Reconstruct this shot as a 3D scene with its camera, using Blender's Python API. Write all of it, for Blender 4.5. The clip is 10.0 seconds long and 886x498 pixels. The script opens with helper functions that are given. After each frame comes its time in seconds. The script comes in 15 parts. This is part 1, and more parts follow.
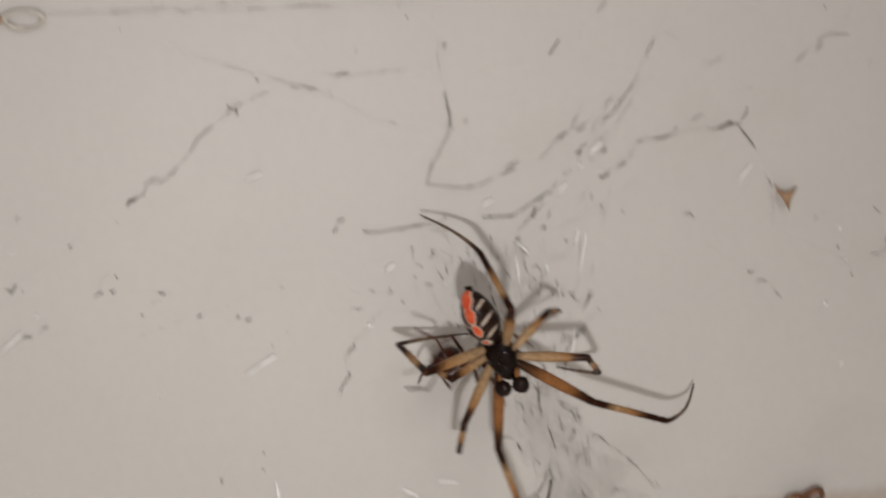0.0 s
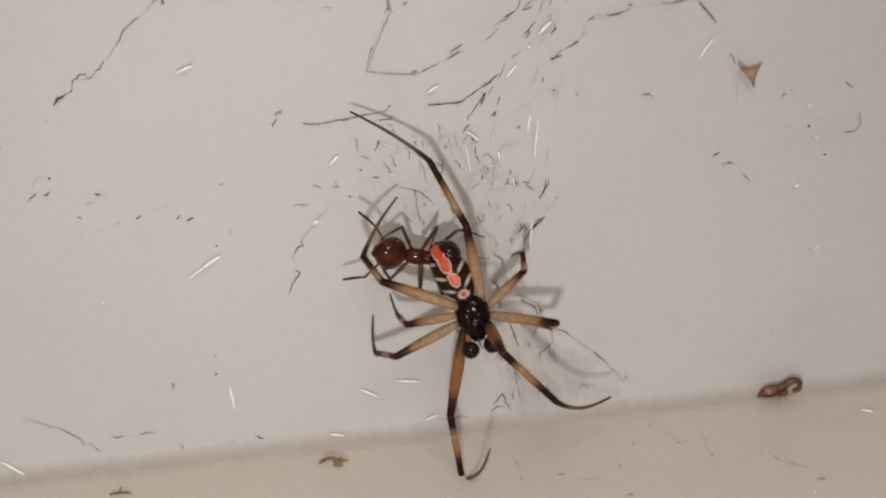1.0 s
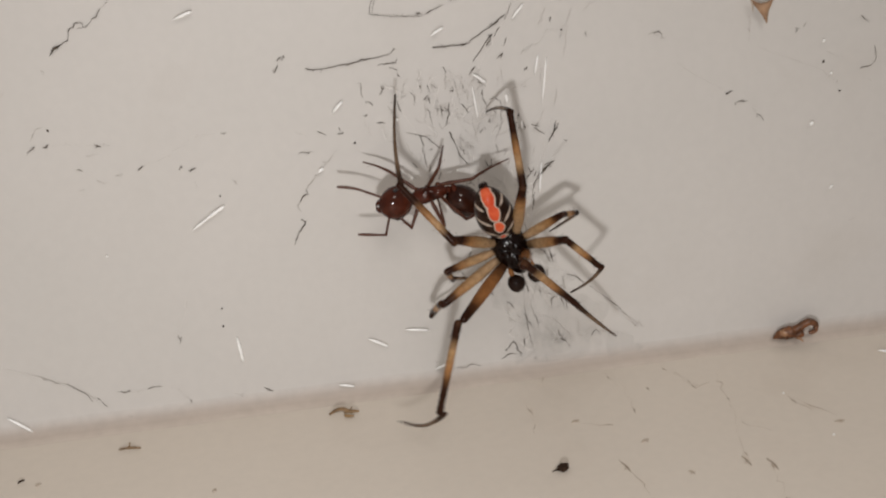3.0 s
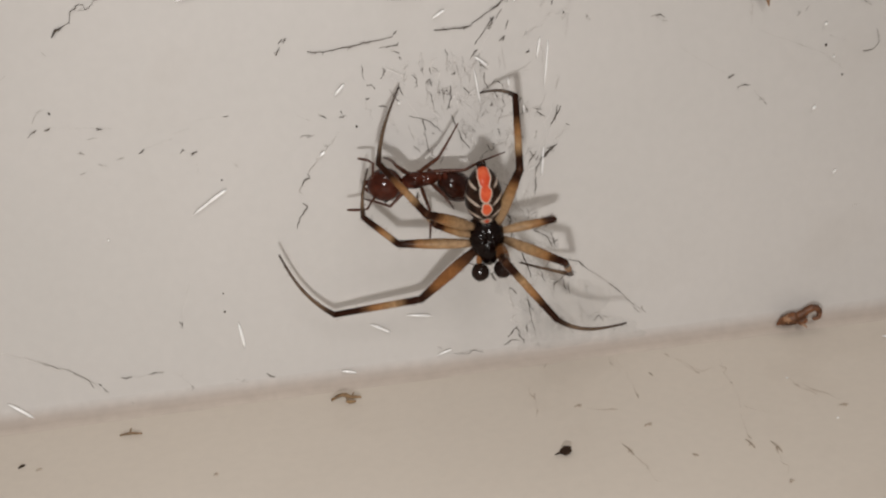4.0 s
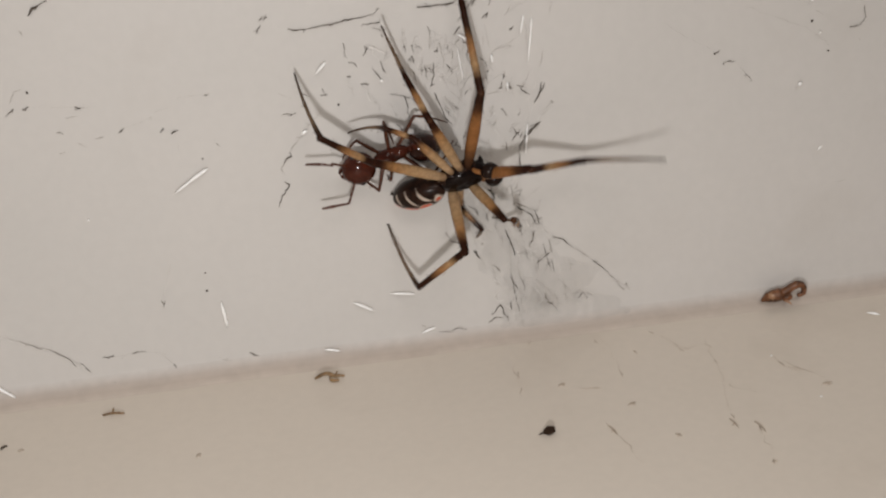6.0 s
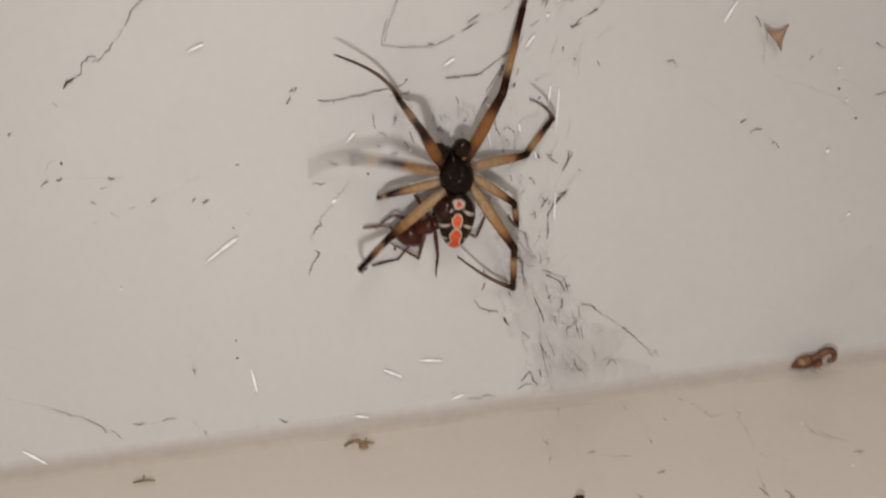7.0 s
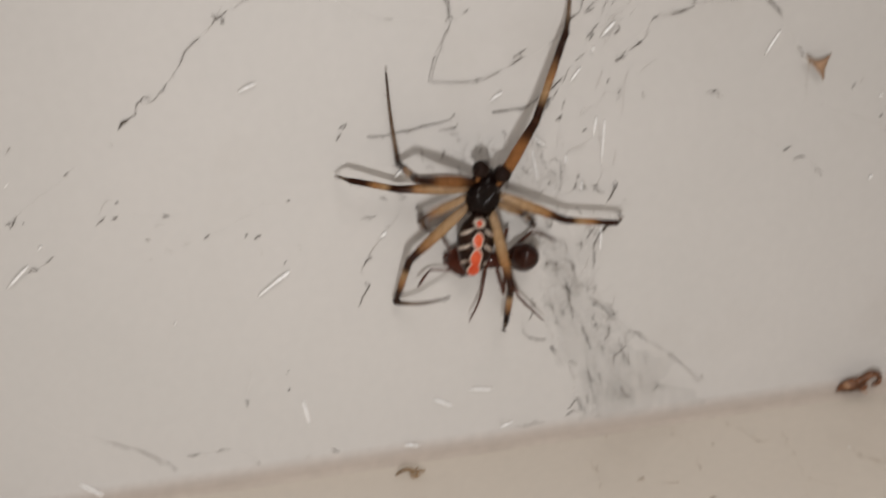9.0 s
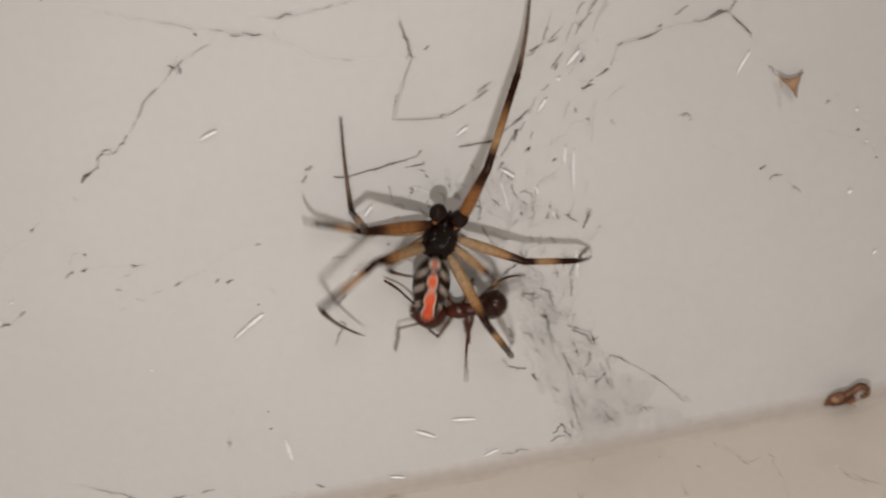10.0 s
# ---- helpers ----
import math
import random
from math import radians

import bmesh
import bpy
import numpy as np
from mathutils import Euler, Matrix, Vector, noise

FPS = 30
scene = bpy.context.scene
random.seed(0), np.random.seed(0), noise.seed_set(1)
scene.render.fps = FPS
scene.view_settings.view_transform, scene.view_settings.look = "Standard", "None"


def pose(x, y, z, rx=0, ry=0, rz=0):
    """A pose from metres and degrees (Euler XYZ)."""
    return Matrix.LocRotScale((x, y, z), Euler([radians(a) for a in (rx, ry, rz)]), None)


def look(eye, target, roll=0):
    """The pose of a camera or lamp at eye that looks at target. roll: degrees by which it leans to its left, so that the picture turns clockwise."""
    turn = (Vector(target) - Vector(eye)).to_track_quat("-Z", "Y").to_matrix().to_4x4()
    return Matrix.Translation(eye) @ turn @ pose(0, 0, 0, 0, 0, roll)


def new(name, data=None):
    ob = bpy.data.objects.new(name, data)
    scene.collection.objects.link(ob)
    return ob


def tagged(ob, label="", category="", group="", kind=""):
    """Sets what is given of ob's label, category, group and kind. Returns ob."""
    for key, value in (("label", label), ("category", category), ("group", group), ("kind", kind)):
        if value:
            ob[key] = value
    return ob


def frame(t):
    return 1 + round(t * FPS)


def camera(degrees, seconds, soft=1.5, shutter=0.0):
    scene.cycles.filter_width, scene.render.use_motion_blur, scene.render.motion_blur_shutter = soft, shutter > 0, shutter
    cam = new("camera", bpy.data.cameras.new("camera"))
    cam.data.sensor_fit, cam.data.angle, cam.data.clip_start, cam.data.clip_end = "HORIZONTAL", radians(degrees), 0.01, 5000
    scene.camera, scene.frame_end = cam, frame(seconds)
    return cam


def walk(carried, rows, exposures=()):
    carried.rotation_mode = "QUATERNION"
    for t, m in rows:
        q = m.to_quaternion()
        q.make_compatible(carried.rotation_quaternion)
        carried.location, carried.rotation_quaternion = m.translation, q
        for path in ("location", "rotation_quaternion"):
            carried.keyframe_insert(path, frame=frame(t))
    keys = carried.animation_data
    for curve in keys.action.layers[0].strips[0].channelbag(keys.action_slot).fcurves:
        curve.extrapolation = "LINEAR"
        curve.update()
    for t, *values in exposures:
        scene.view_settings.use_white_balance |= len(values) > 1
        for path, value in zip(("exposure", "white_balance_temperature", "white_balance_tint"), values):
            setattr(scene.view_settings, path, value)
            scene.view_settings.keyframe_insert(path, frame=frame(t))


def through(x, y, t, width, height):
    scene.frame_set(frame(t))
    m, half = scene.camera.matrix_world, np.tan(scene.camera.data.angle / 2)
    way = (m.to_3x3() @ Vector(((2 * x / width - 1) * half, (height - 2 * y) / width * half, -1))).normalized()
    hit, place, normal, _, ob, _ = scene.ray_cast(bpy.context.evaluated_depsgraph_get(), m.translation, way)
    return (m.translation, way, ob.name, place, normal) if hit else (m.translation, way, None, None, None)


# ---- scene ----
cam = camera(36.0, 10.0, soft=2.2, shutter=0.5)


def mm(x, y, z, rx=0, ry=0, rz=0):
    """A pose from millimetres and degrees."""
    return pose(x * 0.001, y * 0.001, z * 0.001, rx, ry, rz)


# seconds, eye, target (millimetres), roll
PATH = [
    (0, (-3.2, -45.814, 26.87), (2.942, -3.52, 12.78), -1.00),
    (0.3, (-2.051, -46.044, 25.353), (5.074, -4.508, 9.574), -0.74),
    (0.5, (0.585, -45.095, 26.014), (5.88, -3.903, 8.396), -2.09),
    (0.8, (0.338, -44.439, 25.454), (5.054, -3.082, 8.356), -3.38),
    (1, (0.433, -44.696, 25.406), (4.758, -3.15, 8.666), -3.50),
    (1.5, (0.471, -44.657, 25.066), (4.54, -3.208, 8.025), -3.85),
    (2, (0.307, -44.385, 24.316), (4.539, -3.289, 6.476), -3.94),
    (2.5, (0.247, -44.355, 24.188), (4.054, -3.146, 6.516), -4.69),
    (2.7, (0.481, -43.904, 25.121), (4.398, -2.855, 6.769), -4.79),
    (4, (0.389, -44.183, 24.062), (4.243, -3.079, 6.157), -4.90),
    (4.5, (0.757, -44.435, 23.938), (4.685, -3.169, 6.414), -5.04),
    (5, (0.877, -44.167, 24.052), (5.181, -2.959, 6.492), -4.86),
    (5.2, (0.746, -44.079, 23.591), (4.927, -3.206, 5.235), -4.88),
    (6.3, (0.691, -43.606, 24.79), (4.669, -3.103, 5.588), -4.92),
    (6.5, (0.929, -43.754, 24.464), (4.711, -2.915, 5.946), -5.19),
    (7, (0.792, -43.668, 25.149), (4.064, -2.357, 7.608), -5.46),
    (7.5, (0.018, -43.846, 25.758), (3.345, -2.178, 9.526), -5.48),
    (7.8, (0.204, -44.356, 25.622), (3.079, -2.344, 9.757), -5.87),
    (8, (-1.07, -44.035, 26.03), (2.177, -2.072, 10.106), -5.63),
    (8.2, (-0.631, -44.477, 25.662), (2.094, -2.577, 9.476), -5.76),
    (8.5, (-0.236, -44.475, 25.071), (2.018, -3.189, 8.111), -5.97),
    (8.8, (-0.141, -43.892, 25.814), (2.478, -2.319, 8.791), -6.28),
    (8.967, (-0.155, -43.868, 26.17), (2.664, -2.378, 9.166), -6.57),
    (9, (-0.159, -43.868, 26.219), (2.534, -2.378, 9.006), -6.60),
    (9.033, (-0.162, -43.82, 26.29), (2.404, -2.36, 8.846), -6.66),
    (9.3, (-0.184, -43.422, 26.834), (3.685, -2.185, 9.242), -7.12),
    (9.467, (-0.338, -42.355, 26.877), (4.846, -1.268, 9.60), -8.10),
    (9.5, (-0.343, -42.325, 26.877), (4.586, -1.268, 9.282), -8.11),
    (9.533, (-0.338, -42.325, 26.877), (4.326, -1.268, 8.964), -8.12),
    (9.7, (-0.259, -42.404, 26.348), (4.282, -1.247, 8.727), -8.50),
    (9.8, (0.891, -42.049, 27.412), (4.387, -1.074, 9.141), -8.86),
    (10, (2.195, -42.425, 28.493), (3.709, -1.503, 9.834), -9.67),
]
walk(cam, [(t, look(Vector(e) * 0.001, Vector(a) * 0.001, r)) for t, e, a, r in PATH], [(0, -0.06), (0.3, 0.0), (0.5, 0.03), (5.2, 0.04), (6.5, 0.01), (10, 0.01)])

# ---- light: dim room light all round, and the small torch beside the lens ----
world = bpy.data.worlds.new("room_light")
scene.world = world
world.use_nodes = True
world.node_tree.nodes["Background"].inputs["Color"].default_value = (1.0, 0.955, 0.91, 1)
world.node_tree.nodes["Background"].inputs["Strength"].default_value = 0.236

torch_data = bpy.data.lights.new("torch", "AREA")
torch_data.shape, torch_data.size = "DISK", 0.0022
torch_data.energy, torch_data.color = 0.0085, (1.0, 0.985, 0.972)
torch = new("torch", torch_data)
torch.matrix_world = look((-0.0008, -0.044, 0.0138), (-0.0055, 0, -0.002))


# Unseen lamp, added for soft room light from above and in front.
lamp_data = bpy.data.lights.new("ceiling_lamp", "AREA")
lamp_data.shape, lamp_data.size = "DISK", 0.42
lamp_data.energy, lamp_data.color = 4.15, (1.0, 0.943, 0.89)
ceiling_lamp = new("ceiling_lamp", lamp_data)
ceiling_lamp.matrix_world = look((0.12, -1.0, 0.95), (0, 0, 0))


# ---- materials ----
class Nodes:
    """A small builder of node materials."""

    def __init__(self, name, rough=0.5, spec=0.5, metal=0.0):
        self.mat = bpy.data.materials.new(name)
        self.mat.use_nodes = True
        self.tree = self.mat.node_tree
        self.bsdf = self.tree.nodes["Principled BSDF"]
        self.set("Roughness", rough)
        self.set("Specular IOR Level", spec)
        self.set("Metallic", metal)

    def set(self, key, value):
        if isinstance(value, bpy.types.NodeSocket):
            self.tree.links.new(value, self.bsdf.inputs[key])
        else:
            self.bsdf.inputs[key].default_value = value

    def add(self, kind, ins=(), **props):
        node = self.tree.nodes.new(kind)
        for key, value in props.items():
            setattr(node, key, value)
        for key, value in dict(ins).items():
            if isinstance(value, bpy.types.NodeSocket):
                self.tree.links.new(value, node.inputs[key])
            else:
                node.inputs[key].default_value = value
        return node

    def coords(self, kind="Object"):
        return self.add("ShaderNodeTexCoord").outputs[kind]

    def noise(self, scale, detail=3.0, coords=None, rough=0.55):
        return self.add("ShaderNodeTexNoise", {"Vector": coords or self.coords(), "Scale": scale, "Detail": detail, "Roughness": rough}).outputs["Fac"]

    def ramp(self, fac, stops):
        node = self.add("ShaderNodeValToRGB", {"Fac": fac})
        ramp = node.color_ramp
        while len(ramp.elements) < len(stops):
            ramp.elements.new(0.5)
        for e, (at, colour) in zip(ramp.elements, stops):
            e.position, e.color = at, (*colour, 1)
        return node.outputs["Color"]

    def mix(self, fac, a, b, kind="MIX"):
        node = self.add("ShaderNodeMix", data_type="RGBA", blend_type=kind)
        for key, value in ((0, fac), (6, a), (7, b)):
            if isinstance(value, bpy.types.NodeSocket):
                self.tree.links.new(value, node.inputs[key])
            else:
                node.inputs[key].default_value = value if key == 0 else (*value, 1)
        return node.outputs[2]

    def math(self, op, a, b=0.0):
        node = self.add("ShaderNodeMath", operation=op)
        for key, value in ((0, a), (1, b)):
            if isinstance(value, bpy.types.NodeSocket):
                self.tree.links.new(value, node.inputs[key])
            else:
                node.inputs[key].default_value = value
        return node.outputs[0]

    def bump(self, height, strength, distance=0.00005):
        self.set("Normal", self.add("ShaderNodeBump", {"Height": height, "Strength": strength, "Distance": distance}).outputs["Normal"])


def paint(name, light, dark, stain, rough):
    """Old gloss paint: broad discolouring, fine grain, soft smudges."""
    n = Nodes(name, rough, 0.35)
    broad = n.ramp(n.noise(60, 4), [(0.3, dark), (0.7, light)])
    fine = n.ramp(n.noise(2600, 4), [(0.35, (0.975, 0.975, 0.975)), (0.65, (1, 1, 1))])
    smudge = n.ramp(n.noise(170, 6), [(0.57, (0, 0, 0)), (0.76, (1, 1, 1))])
    base = n.mix(1.0, broad, fine, "MULTIPLY")
    n.set("Base Color", n.mix(n.math("MULTIPLY", smudge, 0.35), base, stain))
    n.bump(n.math("ADD", n.noise(900, 3), n.math("MULTIPLY", n.noise(140, 2), 2.0)), 0.07)
    return n.mat


WALL_PAINT = paint("wall_paint", (0.58, 0.55, 0.525), (0.535, 0.512, 0.487), (0.47, 0.435, 0.40), 0.5)
FLOOR_PAINT = paint("floor_paint", (0.73, 0.657, 0.574), (0.69, 0.617, 0.534), (0.60, 0.525, 0.447), 0.55)


def joint_band():
    """Sealant with an uneven darker line along its middle, paler towards both edges."""
    n = Nodes("corner_band", 0.7, 0.25)
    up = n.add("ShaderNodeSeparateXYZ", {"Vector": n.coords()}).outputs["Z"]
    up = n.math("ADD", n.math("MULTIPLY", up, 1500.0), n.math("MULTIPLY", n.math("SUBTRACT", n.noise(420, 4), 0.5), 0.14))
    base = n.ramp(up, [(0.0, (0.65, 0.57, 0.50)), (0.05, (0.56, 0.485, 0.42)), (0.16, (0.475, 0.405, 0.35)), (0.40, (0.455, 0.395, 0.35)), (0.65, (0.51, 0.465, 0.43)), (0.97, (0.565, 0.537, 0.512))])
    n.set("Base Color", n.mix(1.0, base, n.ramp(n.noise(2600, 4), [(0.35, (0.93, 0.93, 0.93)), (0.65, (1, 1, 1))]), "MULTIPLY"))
    n.bump(n.noise(700, 3), 0.25)
    return n.mat


JOINT_BAND = joint_band()


def plain(name, light, dark, scale, rough, spec=0.4, bump=0.3, through=0.0):
    n = Nodes(name, rough, spec)
    n.set("Base Color", n.ramp(n.noise(scale, 4), [(0.3, dark), (0.7, light)]))
    n.bump(n.noise(scale * 3, 3), bump, 0.00002)
    if through:
        n.set("Subsurface Weight", through)
        n.set("Subsurface Radius", (0.0004, 0.0002, 0.0001))
        n.set("Subsurface Scale", 1.0)
    return n.mat


def banded(name, stops, rough=0.24):
    """Leg skin with dark rings along its length."""
    n = Nodes(name, rough, 0.08)
    along = n.add("ShaderNodeSeparateXYZ", {"Vector": n.coords("Generated")}).outputs["Y"]
    along = n.math("ADD", along, n.math("MULTIPLY", n.math("SUBTRACT", n.noise(2500, 3), 0.5), 0.10))
    skin = n.ramp(along, stops)
    mottle = n.ramp(n.noise(7000, 3), [(0.35, (0.72, 0.72, 0.72)), (0.65, (1, 1, 1))])
    n.set("Base Color", n.mix(1.0, skin, mottle, "MULTIPLY"))
    n.bump(n.noise(12000, 2), 0.25, 0.00001)
    return n.mat


AMBER, PALE, DARK = (0.26, 0.11, 0.038), (0.38, 0.23, 0.115), (0.026, 0.0085, 0.004)
FEMUR_SKIN = banded("femur_skin", [(0.0, (0.022, 0.010, 0.006)), (0.18, (0.07, 0.030, 0.014)), (0.36, AMBER), (0.66, AMBER), (0.80, (0.06, 0.024, 0.010)), (0.88, DARK)])
HIND_FEMUR_SKIN = banded("hind_femur_skin", [(0.0, (0.13, 0.075, 0.04)), (0.14, (0.36, 0.235, 0.135)), (0.45, (0.38, 0.235, 0.12)), (0.70, (0.30, 0.15, 0.06)), (0.80, (0.085, 0.035, 0.014)), (0.87, DARK)])
TIBIA_SKIN = banded("tibia_skin", [(0.0, (0.07, 0.03, 0.014)), (0.06, DARK), (0.17, DARK), (0.31, PALE), (0.50, (0.30, 0.145, 0.058)), (0.70, DARK), (1.0, DARK)])
TARSUS_SKIN = banded("tarsus_skin", [(0.0, DARK), (0.10, (0.05, 0.03, 0.02)), (0.25, (0.17, 0.11, 0.07)), (0.7, (0.10, 0.065, 0.045)), (1.0, (0.05, 0.035, 0.03))])
COXA_SKIN = plain("coxa_skin", (0.030, 0.013, 0.007), (0.010, 0.005, 0.003), 4000, 0.3, 0.10)
CARAPACE = plain("carapace", (0.003, 0.0013, 0.001), (0.007, 0.0027, 0.0018), 3500, 0.17, 0.15, 0.0)
PALP_SKIN = plain("palp_skin", (0.008, 0.005, 0.004), (0.020, 0.009, 0.006), 5000, 0.15, 0.12, 0.0)
EYE = plain("eye", (0.01, 0.01, 0.012), (0.02, 0.02, 0.022), 9000, 0.08, 0.6, 0.0)
ANT_SHELL = plain("ant_shell", (0.068, 0.0145, 0.0065), (0.033, 0.0078, 0.004), 3500, 0.14, 0.24, 0.03)
ANT_REAR = plain("ant_rear", (0.034, 0.0095, 0.005), (0.014, 0.005, 0.0035), 3500, 0.12, 0.24, 0.02)
ANT_LIMB = plain("ant_limb", (0.10, 0.032, 0.016), (0.05, 0.018, 0.010), 6000, 0.35, 0.25)
HUSK = plain("husk", (0.26, 0.10, 0.038), (0.022, 0.009, 0.005), 2200, 0.35, 0.4, 0.8)
HUSK_PALE = plain("pale_husk", (0.42, 0.24, 0.13), (0.14, 0.055, 0.025), 3000, 0.3, 0.5, 0.6)
STRAW = plain("straw", (0.33, 0.20, 0.09), (0.08, 0.045, 0.022), 3000, 0.6)
SOOT = plain("soot", (0.05, 0.03, 0.02), (0.02, 0.012, 0.008), 4000, 0.85, 0.04)
TAN = plain("tan_flake", (0.42, 0.26, 0.155), (0.25, 0.145, 0.085), 2500, 0.6)
DUST = plain("dust", (0.13, 0.105, 0.085), (0.05, 0.04, 0.032), 5000, 0.85, 0.1)
SILK = plain("silk", (0.82, 0.80, 0.77), (0.72, 0.69, 0.66), 5000, 0.4, 0.5, 0.0)
# Near-white colour stands in for highlights on silk; also colours the white crumbs.
GLINT_AND_CRUMB = plain("glint_and_crumb", (0.96, 0.95, 0.94), (0.92, 0.91, 0.90), 5000, 0.3, 1.0, 0.0)
GREY_DUST = plain("grey_dust", (0.36, 0.325, 0.29), (0.25, 0.22, 0.19), 5000, 0.85, 0.1)
HAZE_SILK = plain("grey_silk", (0.54, 0.51, 0.48), (0.42, 0.39, 0.37), 5000, 0.6, 0.3, 0.0)
FLOOR_SILK = plain("ledge_silk", (0.56, 0.475, 0.40), (0.46, 0.38, 0.315), 5000, 0.7, 0.2, 0.0)
FLOOR_DUST = plain("ledge_dust", (0.50, 0.415, 0.335), (0.37, 0.30, 0.24), 5000, 0.8, 0.1, 0.0)
RING = plain("clear_ring", (0.62, 0.58, 0.52), (0.45, 0.41, 0.36), 3000, 0.15, 0.6, 0.1)


def abdomen_skin():
    """Black-brown skin, a row of joined orange-red spots edged in white, and white side bars."""
    n = Nodes("abdomen_skin", 0.28, 0.09)
    xyz = n.add("ShaderNodeSeparateXYZ", {"Vector": n.coords()})
    wob = n.math("MULTIPLY", n.math("SUBTRACT", n.noise(3500, 2), 0.5), 0.00012)
    x = n.math("ADD", n.math("ABSOLUTE", xyz.outputs["X"]), wob)
    y = n.math("ADD", xyz.outputs["Y"], wob)
    # spots along the back: two joined hind ones, one before them, a small ringed one in front
    near = None
    for at, rx, ry in ((0.00196, 0.00018, 0.00030), (0.00146, 0.00017, 0.00028), (0.00086, 0.00015, 0.00022), (0.00030, 0.00009, 0.00010)):
        u, v = n.math("DIVIDE", x, rx), n.math("DIVIDE", n.math("SUBTRACT", y, at), ry)
        d = n.math("SQRT", n.math("ADD", n.math("MULTIPLY", u, u), n.math("MULTIPLY", v, v)))
        near = d if near is None else n.math("MINIMUM", near, d)
    def within(d, edge, soft):
        return n.ramp(n.math("MULTIPLY", d, 0.5), [((edge - soft) / 2, (1, 1, 1)), ((edge + soft) / 2, (0, 0, 0))])

    top = n.math("GREATER_THAN", xyz.outputs["Z"], 0.0)
    u, v = n.math("DIVIDE", x, 0.00021), n.math("DIVIDE", n.math("SUBTRACT", y, 0.00030), 0.00016)
    ring = n.math("MULTIPLY", within(n.math("SQRT", n.math("ADD", n.math("MULTIPLY", u, u), n.math("MULTIPLY", v, v))), 1.0, 0.15), top)
    red = n.math("MULTIPLY", within(near, 1.0, 0.10), top)
    rim = n.math("MULTIPLY", within(near, 1.22, 0.06), top)
    # two slanting pale bars on each side
    bars = None
    for bx, by, half in ((0.00038, 0.00062, 0.00027), (0.00042, 0.00114, 0.00026), (0.00042, 0.00170, 0.00018)):
        dx, dy = n.math("SUBTRACT", x, bx), n.math("SUBTRACT", y, by)
        u = n.math("DIVIDE", n.math("ADD", n.math("MULTIPLY", dx, 0.83), n.math("MULTIPLY", dy, 0.56)), half)
        v = n.math("DIVIDE", n.math("SUBTRACT", n.math("MULTIPLY", dy, 0.83), n.math("MULTIPLY", dx, 0.56)), 0.00006)
        d = n.math("SQRT", n.math("ADD", n.math("MULTIPLY", u, u), n.math("MULTIPLY", v, v)))
        bars = d if bars is None else n.math("MINIMUM", bars, d)
    bars = n.math("MULTIPLY", within(bars, 0.9, 0.3), top)
    skin = n.ramp(n.noise(4000, 4), [(0.3, (0.009, 0.005, 0.0038)), (0.7, (0.034, 0.015, 0.009))])
    pale = n.ramp(n.noise(5000, 3), [(0.3, (0.55, 0.42, 0.33)), (0.7, (0.78, 0.68, 0.58))])
    glow = n.ramp(n.noise(3000, 3), [(0.3, (0.47, 0.050, 0.020)), (0.7, (0.64, 0.125, 0.052))])
    base = n.mix(n.math("MAXIMUM", n.math("MAXIMUM", n.math("MULTIPLY", rim, 0.7), n.math("MULTIPLY", ring, 0.65)), n.math("MULTIPLY", bars, 0.65)), skin, pale)
    n.set("Base Color", n.mix(red, base, glow))
    n.bump(n.noise(9000, 3), 0.10, 0.00002)
    return n.mat


ABDOMEN_SKIN = abdomen_skin()


# ---- mesh helpers, in millimetres ----
def part(name, bm, material, parent=None, label="", smooth=True):
    """Links a bmesh in millimetres as one mesh object."""
    bm.transform(Matrix.Scale(0.001, 4))
    bmesh.ops.recalc_face_normals(bm, faces=bm.faces)
    data = bpy.data.meshes.new(name)
    for face in bm.faces:
        face.smooth = smooth
    bm.to_mesh(data)
    bm.free()
    data.materials.append(material)
    ob = new(name, data)
    if parent:
        ob.parent = parent
    return tagged(ob, label)


def tube(bm, points, radii, sides=8, flat=1.0):
    """A closed tube through points with a radius at each."""
    points = [Vector(p) for p in points]
    rings, side = [], None
    for i, p in enumerate(points):
        way = (points[min(i + 1, len(points) - 1)] - points[max(i - 1, 0)]).normalized()
        if side is None:
            side = way.orthogonal().normalized()
        side = (side - way * side.dot(way)).normalized()
        other = way.cross(side)
        r = max(radii[i], 1e-4)
        rings.append([bm.verts.new(p + side * (r * math.cos(a)) + other * (r * flat * math.sin(a))) for a in (2 * math.pi * k / sides for k in range(sides))])
    for a, b in zip(rings, rings[1:]):
        for k in range(sides):
            bm.faces.new((a[k], a[(k + 1) % sides], b[(k + 1) % sides], b[k]))
    bm.faces.new(rings[0][::-1])
    bm.faces.new(rings[-1])


def blob(bm, centre, radii, segments=20, rings=12, turn=(0, 0, 0), rough=0.0, seed=0.0):
    """An ellipsoid, with an uneven surface where asked."""
    m = Matrix.Translation(centre) @ Euler([radians(a) for a in turn]).to_matrix().to_4x4()
    made = bmesh.ops.create_uvsphere(bm, u_segments=segments, v_segments=rings, radius=1.0)["verts"]
    for v in made:
        k = 1 + rough * noise.noise(v.co * 2.2 + Vector((seed, seed * 1.7, 0)))
        v.co = m @ Vector((v.co.x * radii[0] * k, v.co.y * radii[1] * k, v.co.z * radii[2] * k))
    return made


def bent(a, b, sag, steps=6):
    """Points from a to b, bowed by sag."""
    a, b, sag = Vector(a), Vector(b), Vector(sag)
    return [a.lerp(b, i / steps) + sag * math.sin(math.pi * i / steps) for i in range(steps + 1)]


